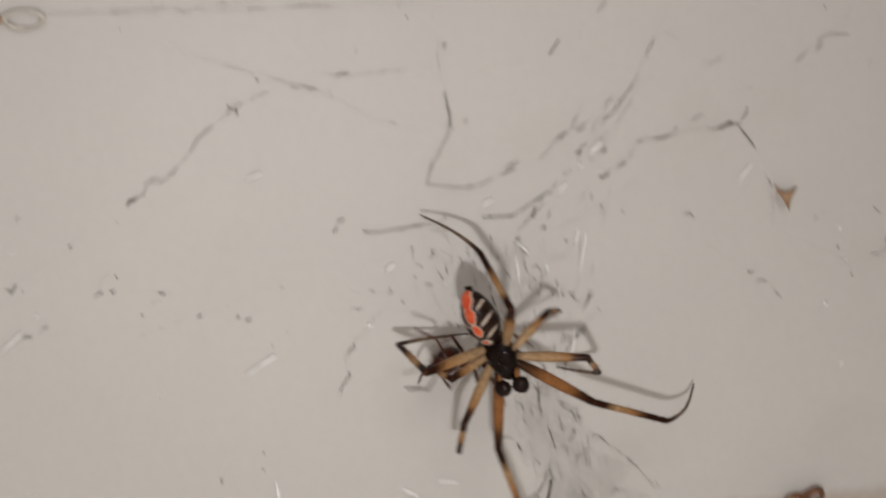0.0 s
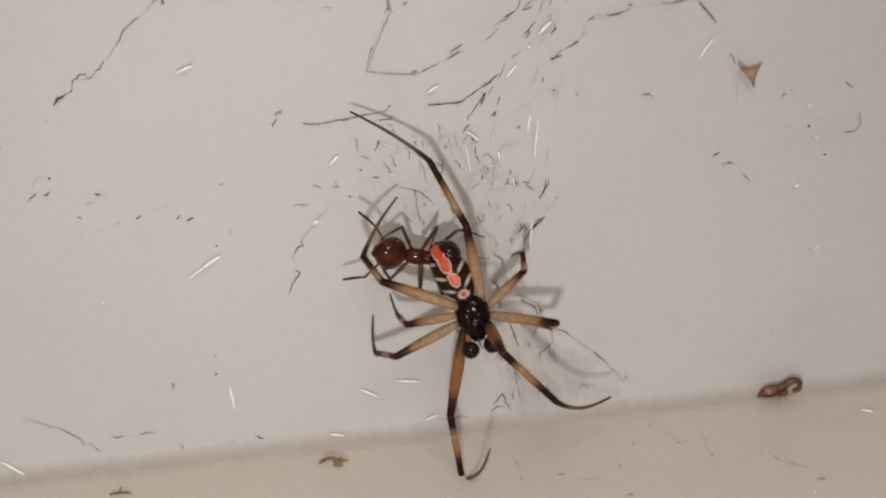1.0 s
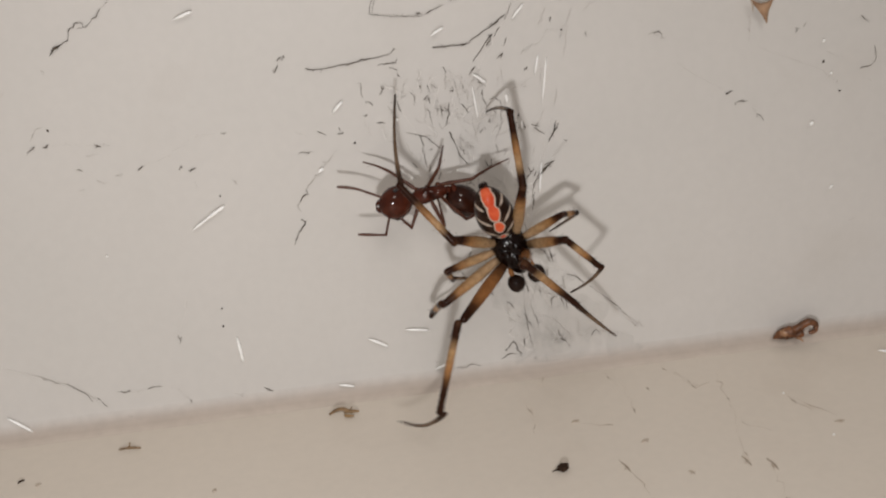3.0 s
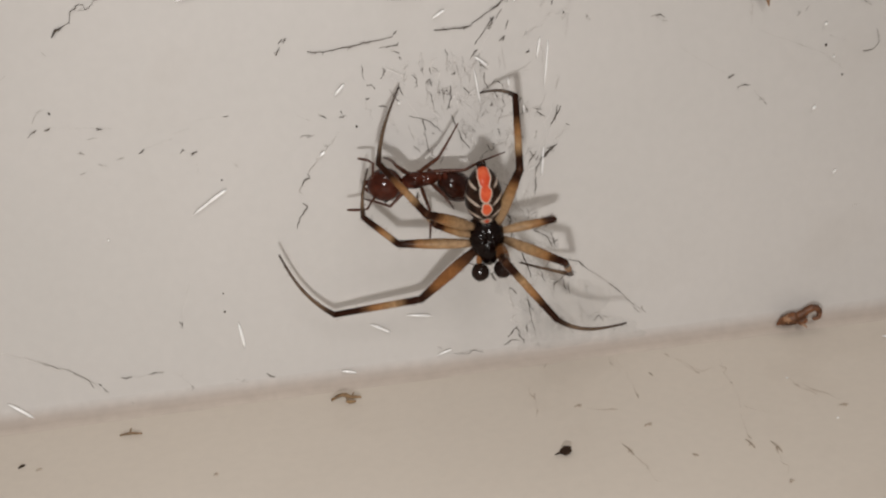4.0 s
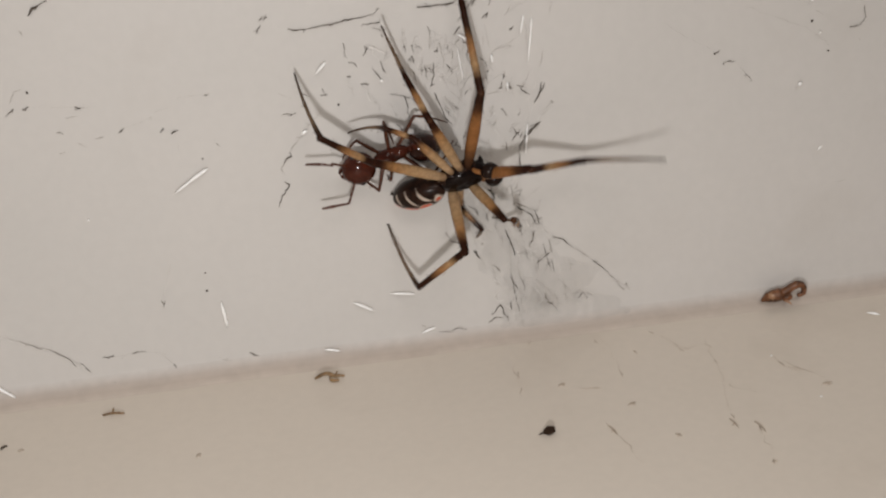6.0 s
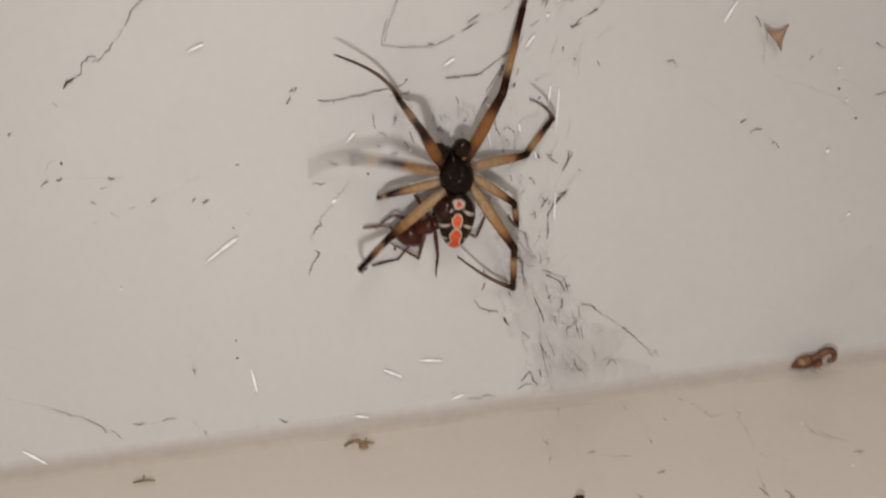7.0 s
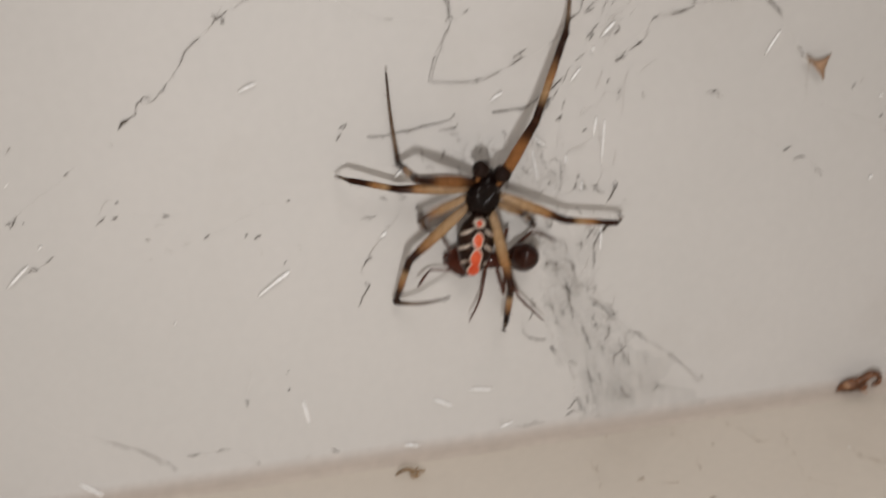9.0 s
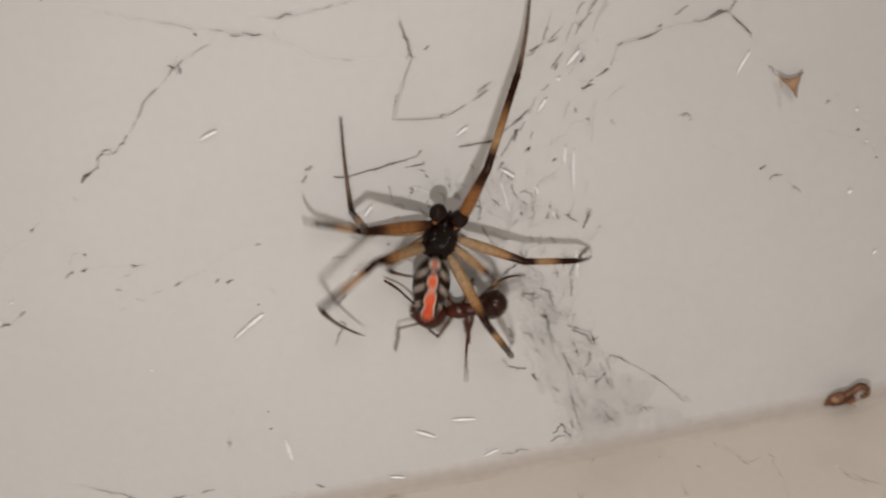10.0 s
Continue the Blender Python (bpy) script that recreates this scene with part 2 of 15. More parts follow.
# ---- the place: wall, ledge and the joint between them ----
def sheet(name, corners, cuts, material, lift, label, category):
    """A slightly wavy painted slab with thickness behind its face."""
    o, u, v, back = (Vector(c) for c in corners)
    bm = bmesh.new()
    nu, nv = cuts
    grid = []
    for i in range(nu + 1):
        at = [o + u * (i / nu) + v * (j / nv) for j in range(nv + 1)]
        grid.append([bm.verts.new(p - back.normalized() * lift * min(1, max(0, -p.y, p.z) / 5) * noise.noise(p * 0.07)) for p in at])
    for i in range(nu):
        for j in range(nv):
            bm.faces.new((grid[i][j], grid[i + 1][j], grid[i + 1][j + 1], grid[i][j + 1]))
    rim = [grid[i][0] for i in range(nu + 1)] + [grid[nu][j] for j in range(1, nv + 1)] + [grid[i][nv] for i in range(nu - 1, -1, -1)] + [grid[0][j] for j in range(nv - 1, 0, -1)]
    rear = [bm.verts.new(w.co + back) for w in rim]
    for k in range(len(rim)):
        n = (k + 1) % len(rim)
        bm.faces.new((rim[n], rim[k], rear[k], rear[n]))
    bm.faces.new(rear)
    return tagged(part(name, bm, material), label, category, kind="structure")


wall = sheet("wall_north", ((-170, 0, -15), (340, 0, 0), (0, 0, 275), (0, 11, 0)), (136, 110), WALL_PAINT, 0.02, "pale grey gloss-painted wall with dusty cobweb smears", "wall")
floor = sheet("floor", ((-170, 12, 0), (340, 0, 0), (0, -150, 0), (0, 0, -12)), (136, 60), FLOOR_PAINT, 0.02, "beige painted ledge meeting the pale wall", "floor")


def joint():
    """The soft sealant where the wall meets the ledge."""
    bm = bmesh.new()
    cols = []
    for i in range(341):
        x = -85 + i * 0.5
        r = 0.64 + 0.07 * noise.noise(Vector((x * 0.13, 3, 0))) + 0.05 * noise.noise(Vector((x * 0.7, 9, 0)))
        col = []
        for k in range(9):
            a = math.pi / 2 * k / 8
            col.append(bm.verts.new((x, 0.002 - r * (1 - math.sin(a)), r * (1 - math.cos(a)) - 0.002)))
        cols.append(col)
    for a, b in zip(cols, cols[1:]):
        for k in range(8):
            bm.faces.new((a[k], b[k], b[k + 1], a[k + 1]))
    for c in (cols[0], cols[-1]):
        bm.faces.new((*c, bm.verts.new((c[0].co.x, 0.03, -0.03))))
    return tagged(part("trim", bm, JOINT_BAND), "greyish-brown sealant line, darker along its middle, between wall and ledge", "trim", kind="structure")


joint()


# ---- the spider ----
def spider_body():
    root = tagged(new("spider"), "small black spider with banded amber legs and red-spotted back", "spider")
    bm = bmesh.new()
    for v in blob(bm, (0, 0.72, 0.05), (0.56, 0.86, 0.40), 64, 48):
        t = (v.co.y + 0.10) / 1.64
        side = max(-1, min(1, v.co.x / 0.56))
        v.co.x = 0.56 * math.copysign(abs(side) ** 0.82, side)
        v.co.x *= 1.06 - 0.34 / (1 + math.exp(-(t - 0.62) * 16)) - 0.10 * max(0, 0.3 - t)
        if v.co.z > 0:
            # raised head, a middle pit and two grooves that run from it to the sides of the head
            groove = math.exp(-((abs(v.co.x) - 0.06 - 0.75 * (t - 0.40)) / 0.05) ** 2) * max(0, 1 - abs(t - 0.56) / 0.22)
            fold = 0.04 * math.cos(9 * math.atan2(v.co.x, v.co.y - 0.6)) * max(0, 1 - abs(t - 0.34) * 2.6)
            v.co.z *= 1.0 + fold + 0.22 * math.exp(-((t - 0.82) / 0.2) ** 2) - 0.13 * groove - 0.14 * math.exp(-((t - 0.40) / 0.10) ** 2 - (v.co.x / 0.09) ** 2) + 0.10 * math.exp(-(v.co.x / 0.06) ** 2) * max(0, 1 - abs(t - 0.72) / 0.22)
    part("cephalothorax", bm, CARAPACE, root, "glossy black carapace")
    head = root.children[0]
    for x, y, z, r in ((0.07, 1.27, 0.31, 0.05), (-0.07, 1.27, 0.31, 0.05), (0.19, 1.23, 0.28, 0.045), (-0.19, 1.23, 0.28, 0.045), (0.06, 1.35, 0.21, 0.045), (-0.06, 1.35, 0.21, 0.045), (0.21, 1.27, 0.21, 0.04), (-0.21, 1.27, 0.21, 0.04)):
        bm = bmesh.new()
        blob(bm, (x, y, z), (r, r, r), 10, 8)
        part("eye", bm, EYE, head)
    for s in (-1, 1):
        bm = bmesh.new()
        tube(bm, [(s * 0.11, 1.26, 0.02), (s * 0.12, 1.42, -0.08), (s * 0.10, 1.50, -0.24), (s * 0.07, 1.52, -0.34)], [0.10, 0.11, 0.07, 0.02], 10)
        part("chelicera", bm, CARAPACE, root, "dark jaw")
        bm = bmesh.new()
        tube(bm, [(s * 0.26, 1.02, 0.0), (s * 0.36, 1.22, 0.28), (s * 0.37, 1.40, 0.40)], [0.085, 0.085, 0.10], 10)
        palp = part("palp", bm, FEMUR_SKIN, root, "short dark feeler with a swollen black tip")
        bm = bmesh.new()
        blob(bm, (s * 0.37, 1.62, 0.45), (0.30, 0.31, 0.27), 20, 14, rough=0.10, seed=s * 3.0)
        part("palp_bulb", bm, PALP_SKIN, palp, "swollen glossy black bulb")
        bm = bmesh.new()
        tube(bm, [(s * 0.37 + 0.14 * math.cos(a), 1.62 + 0.14 * math.sin(a), 0.665 - 0.015 * abs(math.sin(a))) for a in (k * 0.5 for k in range(11))], [0.03] * 11, 6)
        part("palp_coil", bm, CARAPACE, palp)
    bm = bmesh.new()
    for v in blob(bm, (0, 1.14, 0.02), (0.58, 1.18, 0.55), 36, 28):
        v.co.y *= 0.94
        t = v.co.y / 2.2
        v.co.x *= 0.80 + 0.30 * math.sin(math.pi * min(1, max(0, t)) ** 0.85) - 0.10 * max(0, t - 0.7)
        v.co.x *= 1 + 0.035 * math.sin(9.0 * t - 0.6)
        v.co.z *= 1.0 + 0.06 * noise.noise(v.co * 2)
    rear = part("abdomen", bm, ABDOMEN_SKIN, root, "oval black abdomen with orange-red spots edged white")
    for s in (-1, 0, 1):
        bm = bmesh.new()
        tube(bm, [(s * 0.09, 2.04, -0.14), (s * 0.10, 2.16, -0.18), (s * 0.09, 2.25, -0.18)], [0.06, 0.055, 0.025], 8)
        part("spinneret", bm, PALP_SKIN, rear)
    bm = bmesh.new()
    tube(bm, [(0, -0.12, 0.02), (0, 0.0, 0.04), (0, 0.14, 0.04)], [0.12, 0.09, 0.12], 10)
    part("pedicel", bm, PALP_SKIN, root)
    return root, rear


spider, abdomen = spider_body()

LENGTHS = {"1": (3.1, 3.1, 3.2), "2": (2.4, 1.75, 1.8), "3": (1.75, 1.1, 1.1), "4": (2.7, 2.5, 3.2)}
HIPS = {"1": (0.40, 1.0, 0.0), "2": (0.52, 0.75, 0.0), "3": (0.52, 0.45, 0.0), "4": (0.40, 0.18, 0.0)}


def limb(length, radii, sides=12, sag=0.0, hairs=0, seed=1):
    """One leg segment along +y with a rounded start and end, and fine bristles."""
    bm = bmesh.new()
    steps = 14
    pts, rad = [], []
    for i in range(steps + 1):
        t = i / steps
        k = t * (len(radii) - 1)
        j = min(int(k), len(radii) - 2)
        r = radii[j] + (radii[j + 1] - radii[j]) * (k - j)
        pts.append((0, t * length, -sag * math.sin(math.pi * t ** 0.85)))
        rad.append(r)
    cap = radii[0]
    pts = [(0, -cap * 0.8, 0), (0, -cap * 0.5, 0)] + pts + [(0, length + radii[-1] * 0.5, 0), (0, length + radii[-1] * 0.85, 0)]
    rad = [cap * 0.45, cap * 0.85] + rad + [radii[-1] * 0.8, radii[-1] * 0.35]
    tube(bm, pts, rad, sides)
    rng = random.Random(seed)
    for _ in range(hairs):
        t, a = rng.uniform(0.05, 0.98), rng.uniform(0, 2 * math.pi)
        k = t * (len(radii) - 1)
        j = min(int(k), len(radii) - 2)
        r = radii[j] + (radii[j + 1] - radii[j]) * (k - j)
        way = Vector((math.cos(a), 0.9, math.sin(a)))
        p = Vector((r * 0.9 * math.cos(a), t * length, r * 0.9 * math.sin(a) - sag * math.sin(math.pi * t)))
        tube(bm, [p, p + way * rng.uniform(0.06, 0.13)], [0.008, 0.002], 3)
    return bm


def spider_leg(key):
    side, n = (1 if key[0] == "R" else -1), key[1]
    x, y, z = HIPS[n]
    big = {"1": 1.0, "2": 0.88, "3": 0.78, "4": 0.95}[n]
    bm = bmesh.new()
    tube(bm, [(side * x * 0.55, y * 0.92 + 0.06, -0.06), (side * x * 0.85, y, -0.02), (side * x, y, z), (side * x * 1.06, y * 1.01, z)], [0.24 * big, 0.30 * big, 0.27 * big, 0.16], 14)
    leg = part("leg", bm, COXA_SKIN, spider, "amber leg with black rings at the joints")
    lengths = LENGTHS[n]
    made = {}
    shapes = (("femur", [0.14, 0.20, 0.205, 0.17, 0.135], FEMUR_SKIN, 26), ("tibia", [0.135, 0.125, 0.125, 0.115, 0.11], TIBIA_SKIN, 30), ("tarsus", [0.098, 0.068, 0.058, 0.045, 0.034], TARSUS_SKIN, 14))
    for i, (name, radii, skin, hairs) in enumerate(shapes):
        skin = HIND_FEMUR_SKIN if name == "femur" and n != "1" else skin
        made[name] = part(name, limb(lengths[i], [r * big for r in radii], 12, {"1": 0.085, "4": 0.04}.get(n, 0.065) * lengths[i] if name == "tarsus" else 0.0, hairs, i + ord(n)), skin, leg)
    return made


legs = {key: spider_leg(key) for key in ("R1", "R2", "R3", "R4", "L1", "L2", "L3", "L4")}


# ---- the ant ----
def ant_body():
    root = tagged(new("ant"), "reddish-brown ant caught in the web", "ant")
    bm = bmesh.new()
    for v in blob(bm, (0, 0.0, 0), (0.27, 0.66, 0.27), 20, 18):
        t = v.co.y / 0.66
        v.co.x *= 1.12 + 0.12 * t - 0.30 * math.exp(-((t + 0.15) / 0.18) ** 2)
        v.co.z *= 1 - 0.28 * math.exp(-((t + 0.15) / 0.16) ** 2)
    part("thorax", bm, ANT_SHELL, root, "waisted reddish-brown thorax")
    for y, r in ((-0.66, 0.13), (-0.84, 0.15)):
        bm = bmesh.new()
        blob(bm, (0, y, 0.03), (r, r * 0.75, r * 1.25), 14, 10)
        part("petiole", bm, ANT_SHELL, root)
    bm = bmesh.new()
    for v in blob(bm, (0, 0.58, 0), (0.56, 0.60, 0.44), 24, 16):
        t = v.co.y / 1.2
        v.co.x *= 1.04 - 0.22 * max(0, t - 0.55)
    skull = part("head", bm, ANT_SHELL, root, "rounded glossy reddish-brown head")
    for s in (-1, 1):
        bm = bmesh.new()
        blob(bm, (s * 0.50, 0.62, 0.16), (0.07, 0.10, 0.09), 10, 8)
        part("eye", bm, EYE, skull)
        bm = bmesh.new()
        tube(bm, [(s * 0.20, 1.02, -0.04), (s * 0.17, 1.14, -0.06), (s * 0.08, 1.22, -0.08), (s * 0.01, 1.24, -0.09)], [0.11, 0.11, 0.08, 0.03], 8, 0.6)
        part("mandible", bm, ANT_SHELL, skull)
    bm = bmesh.new()
    for v in blob(bm, (0, 0.74, 0), (0.52, 0.68, 0.50), 24, 18):
        t = v.co.y / 1.42
        v.co *= 1.0
        v.co.x *= 1.0 - 0.02 * (1 if int(max(0, t) * 5) % 2 else 0)
    rear = part("gaster", bm, ANT_REAR, root, "dark glossy brown gaster")
    return root, skull, rear


ant, ant_head, gaster = ant_body()


def ant_limb(key):
    s = -1 if key[1] == "l" else 1
    if key[0] == "a":
        bm = bmesh.new()
        blob(bm, (s * 0.26, 1.50, 0.10), (0.06, 0.06, 0.06), 10, 8)
        base = part("antenna", bm, ANT_LIMB, ant)
        return {"scape": part("scape", limb(0.75, [0.045, 0.038, 0.045], 8), ANT_LIMB, base), "funiculus": part("funiculus", limb(0.9, [0.035, 0.042, 0.055, 0.04], 8, 0.06), ANT_LIMB, base)}
    y = {"f": 0.35, "m": 0.0, "b": -0.35}[key[0]]
    a, b = {"f": (0.95, 1.1), "m": (1.05, 1.3), "b": (1.2, 1.5)}[key[0]]
    bm = bmesh.new()
    blob(bm, (s * 0.20, y, -0.12), (0.10, 0.10, 0.11), 10, 8)
    base = part("leg", bm, ANT_LIMB, ant)
    return {"femur": part("femur", limb(a, [0.05, 0.075, 0.06, 0.05], 8, 0.0, 8), ANT_LIMB, base), "tarsus": part("tarsus", limb(b, [0.05, 0.045, 0.032, 0.022], 8, 0.05, 10), ANT_LIMB, base)}


ant_limbs = {key: ant_limb(key) for key in ("fl", "fr", "ml", "mr", "bl", "br", "al", "ar")}


# ---- crumbs on the ledge ----
def curled_husk():
    """An empty insect case: a ribbed, bent body that ends in a hook."""
    root = tagged(new("insect_husk"), "curled translucent brown insect husk lying by the wall", "debris")
    bm = bmesh.new()
    pts = [(-0.92, 0, 0.06), (-0.80, 0, 0.14), (-0.62, 0, 0.22), (-0.38, 0, 0.26), (-0.12, 0.02, 0.32), (0.08, 0.04, 0.44), (0.26, 0.06, 0.56), (0.44, 0.06, 0.63), (0.60, 0.05, 0.58), (0.69, 0.04, 0.42), (0.64, 0.02, 0.25), (0.50, 0.0, 0.19), (0.38, 0.0, 0.24)]
    sizes = (0.03, 0.12, 0.23, 0.27, 0.20, 0.16, 0.16, 0.14, 0.12, 0.10, 0.09, 0.08, 0.04)
    fine, rad = [], []
    for i in range(len(pts) - 1):
        for k in range(4):
            fine.append(Vector(pts[i]).lerp(Vector(pts[i + 1]), k / 4))
            rad.append((sizes[i] * (4 - k) + sizes[i + 1] * k) / 4 * (1 + 0.22 * noise.noise(Vector((i * 4 + k, 2, 0)) * 0.6) - 0.10 * (k == 0)))
    tube(bm, fine, rad, 14)
    part("shell", bm, HUSK, root)
    bm = bmesh.new()
    blob(bm, (-0.52, -0.10, 0.30), (0.20, 0.16, 0.15), 12, 8, (0, 12, 0), 0.5, 7.0)
    part("lobe", bm, HUSK_PALE, root, "paler flaking shell piece")
    bm = bmesh.new()
    blob(bm, (0.02, -0.14, 0.22), (0.20, 0.10, 0.13), 12, 8, (0, -30, 0), 0.6, 3.0)
    part("lobe", bm, HUSK, root)
    bm = bmesh.new()
    tube(bm, bent((-0.10, -0.20, 0.12), (0.12, -0.34, 0.02), (0, 0, 0.05), 4), [0.05, 0.06, 0.05, 0.04, 0.02], 6, 0.6)
    part("flap", bm, HUSK_PALE, root)
    return root


husk = curled_husk()
husk.matrix_world = mm(17.60, -0.56, 0.24, 0, 0, -6)


def crumb(name, label, strips, at, turn, material):
    """A scrap made of a few bent, tapered strips."""
    root = tagged(new(name), label, "debris")
    for a, b, sag, r in strips:
        bm = bmesh.new()
        pts = bent(a, b, sag, 8)
        tube(bm, pts, [r * (0.35 + 0.65 * math.sin(math.pi * (0.12 + 0.76 * i / 8))) * (1 + 0.25 * noise.noise(Vector((i * 0.9, r * 90, 0)))) for i in range(9)], 8, 0.6)
        part("strip", bm, material, root)
    root.matrix_world = mm(*at, 0, 0, turn)
    return root


crumb("straw_scrap", "bent straw-brown plant scrap on the ledge", [((-0.52, 0, 0.05), (0.30, 0.0, 0.07), (0, 0.05, 0.16), 0.075), ((0.0, -0.02, 0.10), (0.55, 0.02, 0.10), (0, 0, 0.04), 0.055), ((0.02, -0.10, 0.05), (0.36, -0.16, 0.05), (0, -0.05, 0.0), 0.06), ((0.20, 0.03, 0.12), (0.30, 0.08, 0.28), (0, 0, 0), 0.035)], (0.48, -1.40, 0.03), -8, STRAW)
crumb("fibre_scrap", "thin dark brown fibre lying on the ledge", [((-0.40, 0, 0.04), (0.38, 0, 0.05), (0, 0, 0.05), 0.045), ((-0.05, 0.02, 0.07), (0.02, 0.10, 0.26), (0, 0, 0), 0.03)], (-7.08, -1.86, 0.03), -6, STRAW)
crumb("small_scrap", "tiny dark fibre speck on the ledge", [((-0.12, 0, 0.03), (0.12, 0.06, 0.05), (0, 0, 0.03), 0.04)], (-10.65, -3.07, 0.02), 20, SOOT)


def soot_grain():
    root = tagged(new("dirt_grain"), "small black angular dirt grain with a fine tail", "debris")
    bm = bmesh.new()
    blob(bm, (0.05, 0, 0.13), (0.20, 0.16, 0.15), 9, 6, rough=0.5, seed=2.0)
    part("grain", bm, SOOT, root, smooth=False)
    bm = bmesh.new()
    tube(bm, [(-0.06, 0, 0.1), (-0.2, 0.02, 0.07), (-0.34, 0.01, 0.04)], [0.05, 0.03, 0.012], 6)
    part("tail", bm, SOOT, root)
    root.matrix_world = mm(7.30, -6.75, 0, 0, 0, 6)


soot_grain()


def web_flake():
    """A scrap of leaf held in the web, with drawn-out corners."""
    root = tagged(new("leaf_flake"), "three-cornered tan leaf flake hanging in the web", "debris")
    edge = [(-0.44, 0.38), (-0.24, 0.20), (-0.02, 0.13), (0.20, 0.17), (0.44, 0.30), (0.31, 0.06), (0.22, -0.18), (0.17, -0.60), (0.03, -0.30), (-0.12, -0.10), (-0.28, 0.10)]
    outline = []
    for (ax, az), (bx, bz) in zip(edge, edge[1:] + edge[:1]):
        outline += [Vector((ax + (bx - ax) * k / 4, 0, az + (bz - az) * k / 4)) for k in range(4)]
    bm = bmesh.new()
    rings = []
    for scale, depth in ((1.0, 0.03), (1.0, -0.01), (0.7, -0.06), (0.35, -0.09)):
        rings.append([bm.verts.new((p.x * scale + 0.02 * (1 - scale), depth + 0.05 * noise.noise(p * 5) + 0.10 * p.x * p.z, p.z * scale)) for p in outline])
    for lower, upper in zip(rings, rings[1:]):
        for k in range(len(outline)):
            bm.faces.new((lower[k], lower[(k + 1) % len(outline)], upper[(k + 1) % len(outline)], upper[k]))
    bm.faces.new(rings[0][::-1])
    bm.faces.new(rings[-1])
    part("blade", bm, TAN, root)
    bm = bmesh.new()
    tube(bm, [(-0.44, -0.02, 0.40), (-0.36, -0.05, 0.16), (-0.33, -0.04, -0.12)], [0.02, 0.035, 0.012], 6)
    part("stalk", bm, FLOOR_DUST, root, "grey dusty stalk along one edge")
    root.matrix_world = mm(16.05, -0.35, 12.95)


web_flake()


def curl():
    """A clear curled loop with an orange-brown end, stuck high on the wall."""
    root = tagged(new("curled_scrap"), "clear curled ring with an orange-brown end on the wall", "debris")
    bm = bmesh.new()
    tube(bm, [(0.62 * math.cos(a), -0.1 - 0.02 * a, 0.30 * math.sin(a)) for a in (k * 0.42 - 3.0 for k in range(16))], [0.07 + 0.03 * math.sin(k) for k in range(16)], 8)
    part("loop", bm, RING, root)
    bm = bmesh.new()
    blob(bm, (-0.95, -0.12, 0.02), (0.42, 0.10, 0.16), 12, 8, rough=0.3)
    part("husk_end", bm, TAN, root)
    root.matrix_world = mm(-10.1, -0.05, 20.35)


curl()


# ---- silk ----
rng = random.Random(11)


def strand(points, dusty):
    """A thread close to the wall with grains of dust along it; dusty ones are almost covered."""
    fine = []
    for (ax, az), (bx, bz) in zip(points, points[1:]):
        length = math.hypot(bx - ax, bz - az)
        steps = max(2, int(length / 0.22))
        for k in range(steps):
            t = k / steps
            fine.append(Vector((ax + (bx - ax) * t + rng.gauss(0, 0.045), -0.10 - 0.05 * rng.random(), az + (bz - az) * t + rng.gauss(0, 0.045))))
    fine.append(Vector((points[-1][0], -0.08, points[-1][1])))
    bm = bmesh.new()
    tube(bm, fine, [0.0032] * len(fine), 4)
    thread = tagged(part("silk_thread", bm, SILK), "dark dust-covered silk thread on the wall" if dusty else "faint dusty silk thread on the wall", "silk thread", "web threads")
    bm = bmesh.new()
    i, share = 0, 0.6 if dusty else 0.30
    made = 0
    if dusty:
        tube(bm, [p + Vector((0, -0.004, 0)) for p in fine], [rng.choice((0.004, 0.007, 0.009, 0.012)) for _ in fine], 5)
    while i < len(fine) - 1:
        run = rng.randint(2, 6) if dusty else rng.randint(1, 3)
        if rng.random() < share or (not made and i > len(fine) // 2):
            bit = fine[i : i + run + 1]
            if len(bit) > 1:
                r = rng.choice((0.012, 0.015, 0.020, 0.028)) * rng.uniform(0.8, 1.25) if dusty else rng.uniform(0.009, 0.018)
                tube(bm, [p + Vector((0, -0.006, 0)) for p in bit], [r * (0.35 + 0.65 * math.sin(math.pi * (k + 0.5) / len(bit))) * rng.uniform(0.6, 1.3) for k in range(len(bit))], 5)
                made += 1
        i += run + (0 if dusty else rng.randint(0, 3))
    if made:
        part("dust", bm, DUST, thread)
    else:
        bm.free()


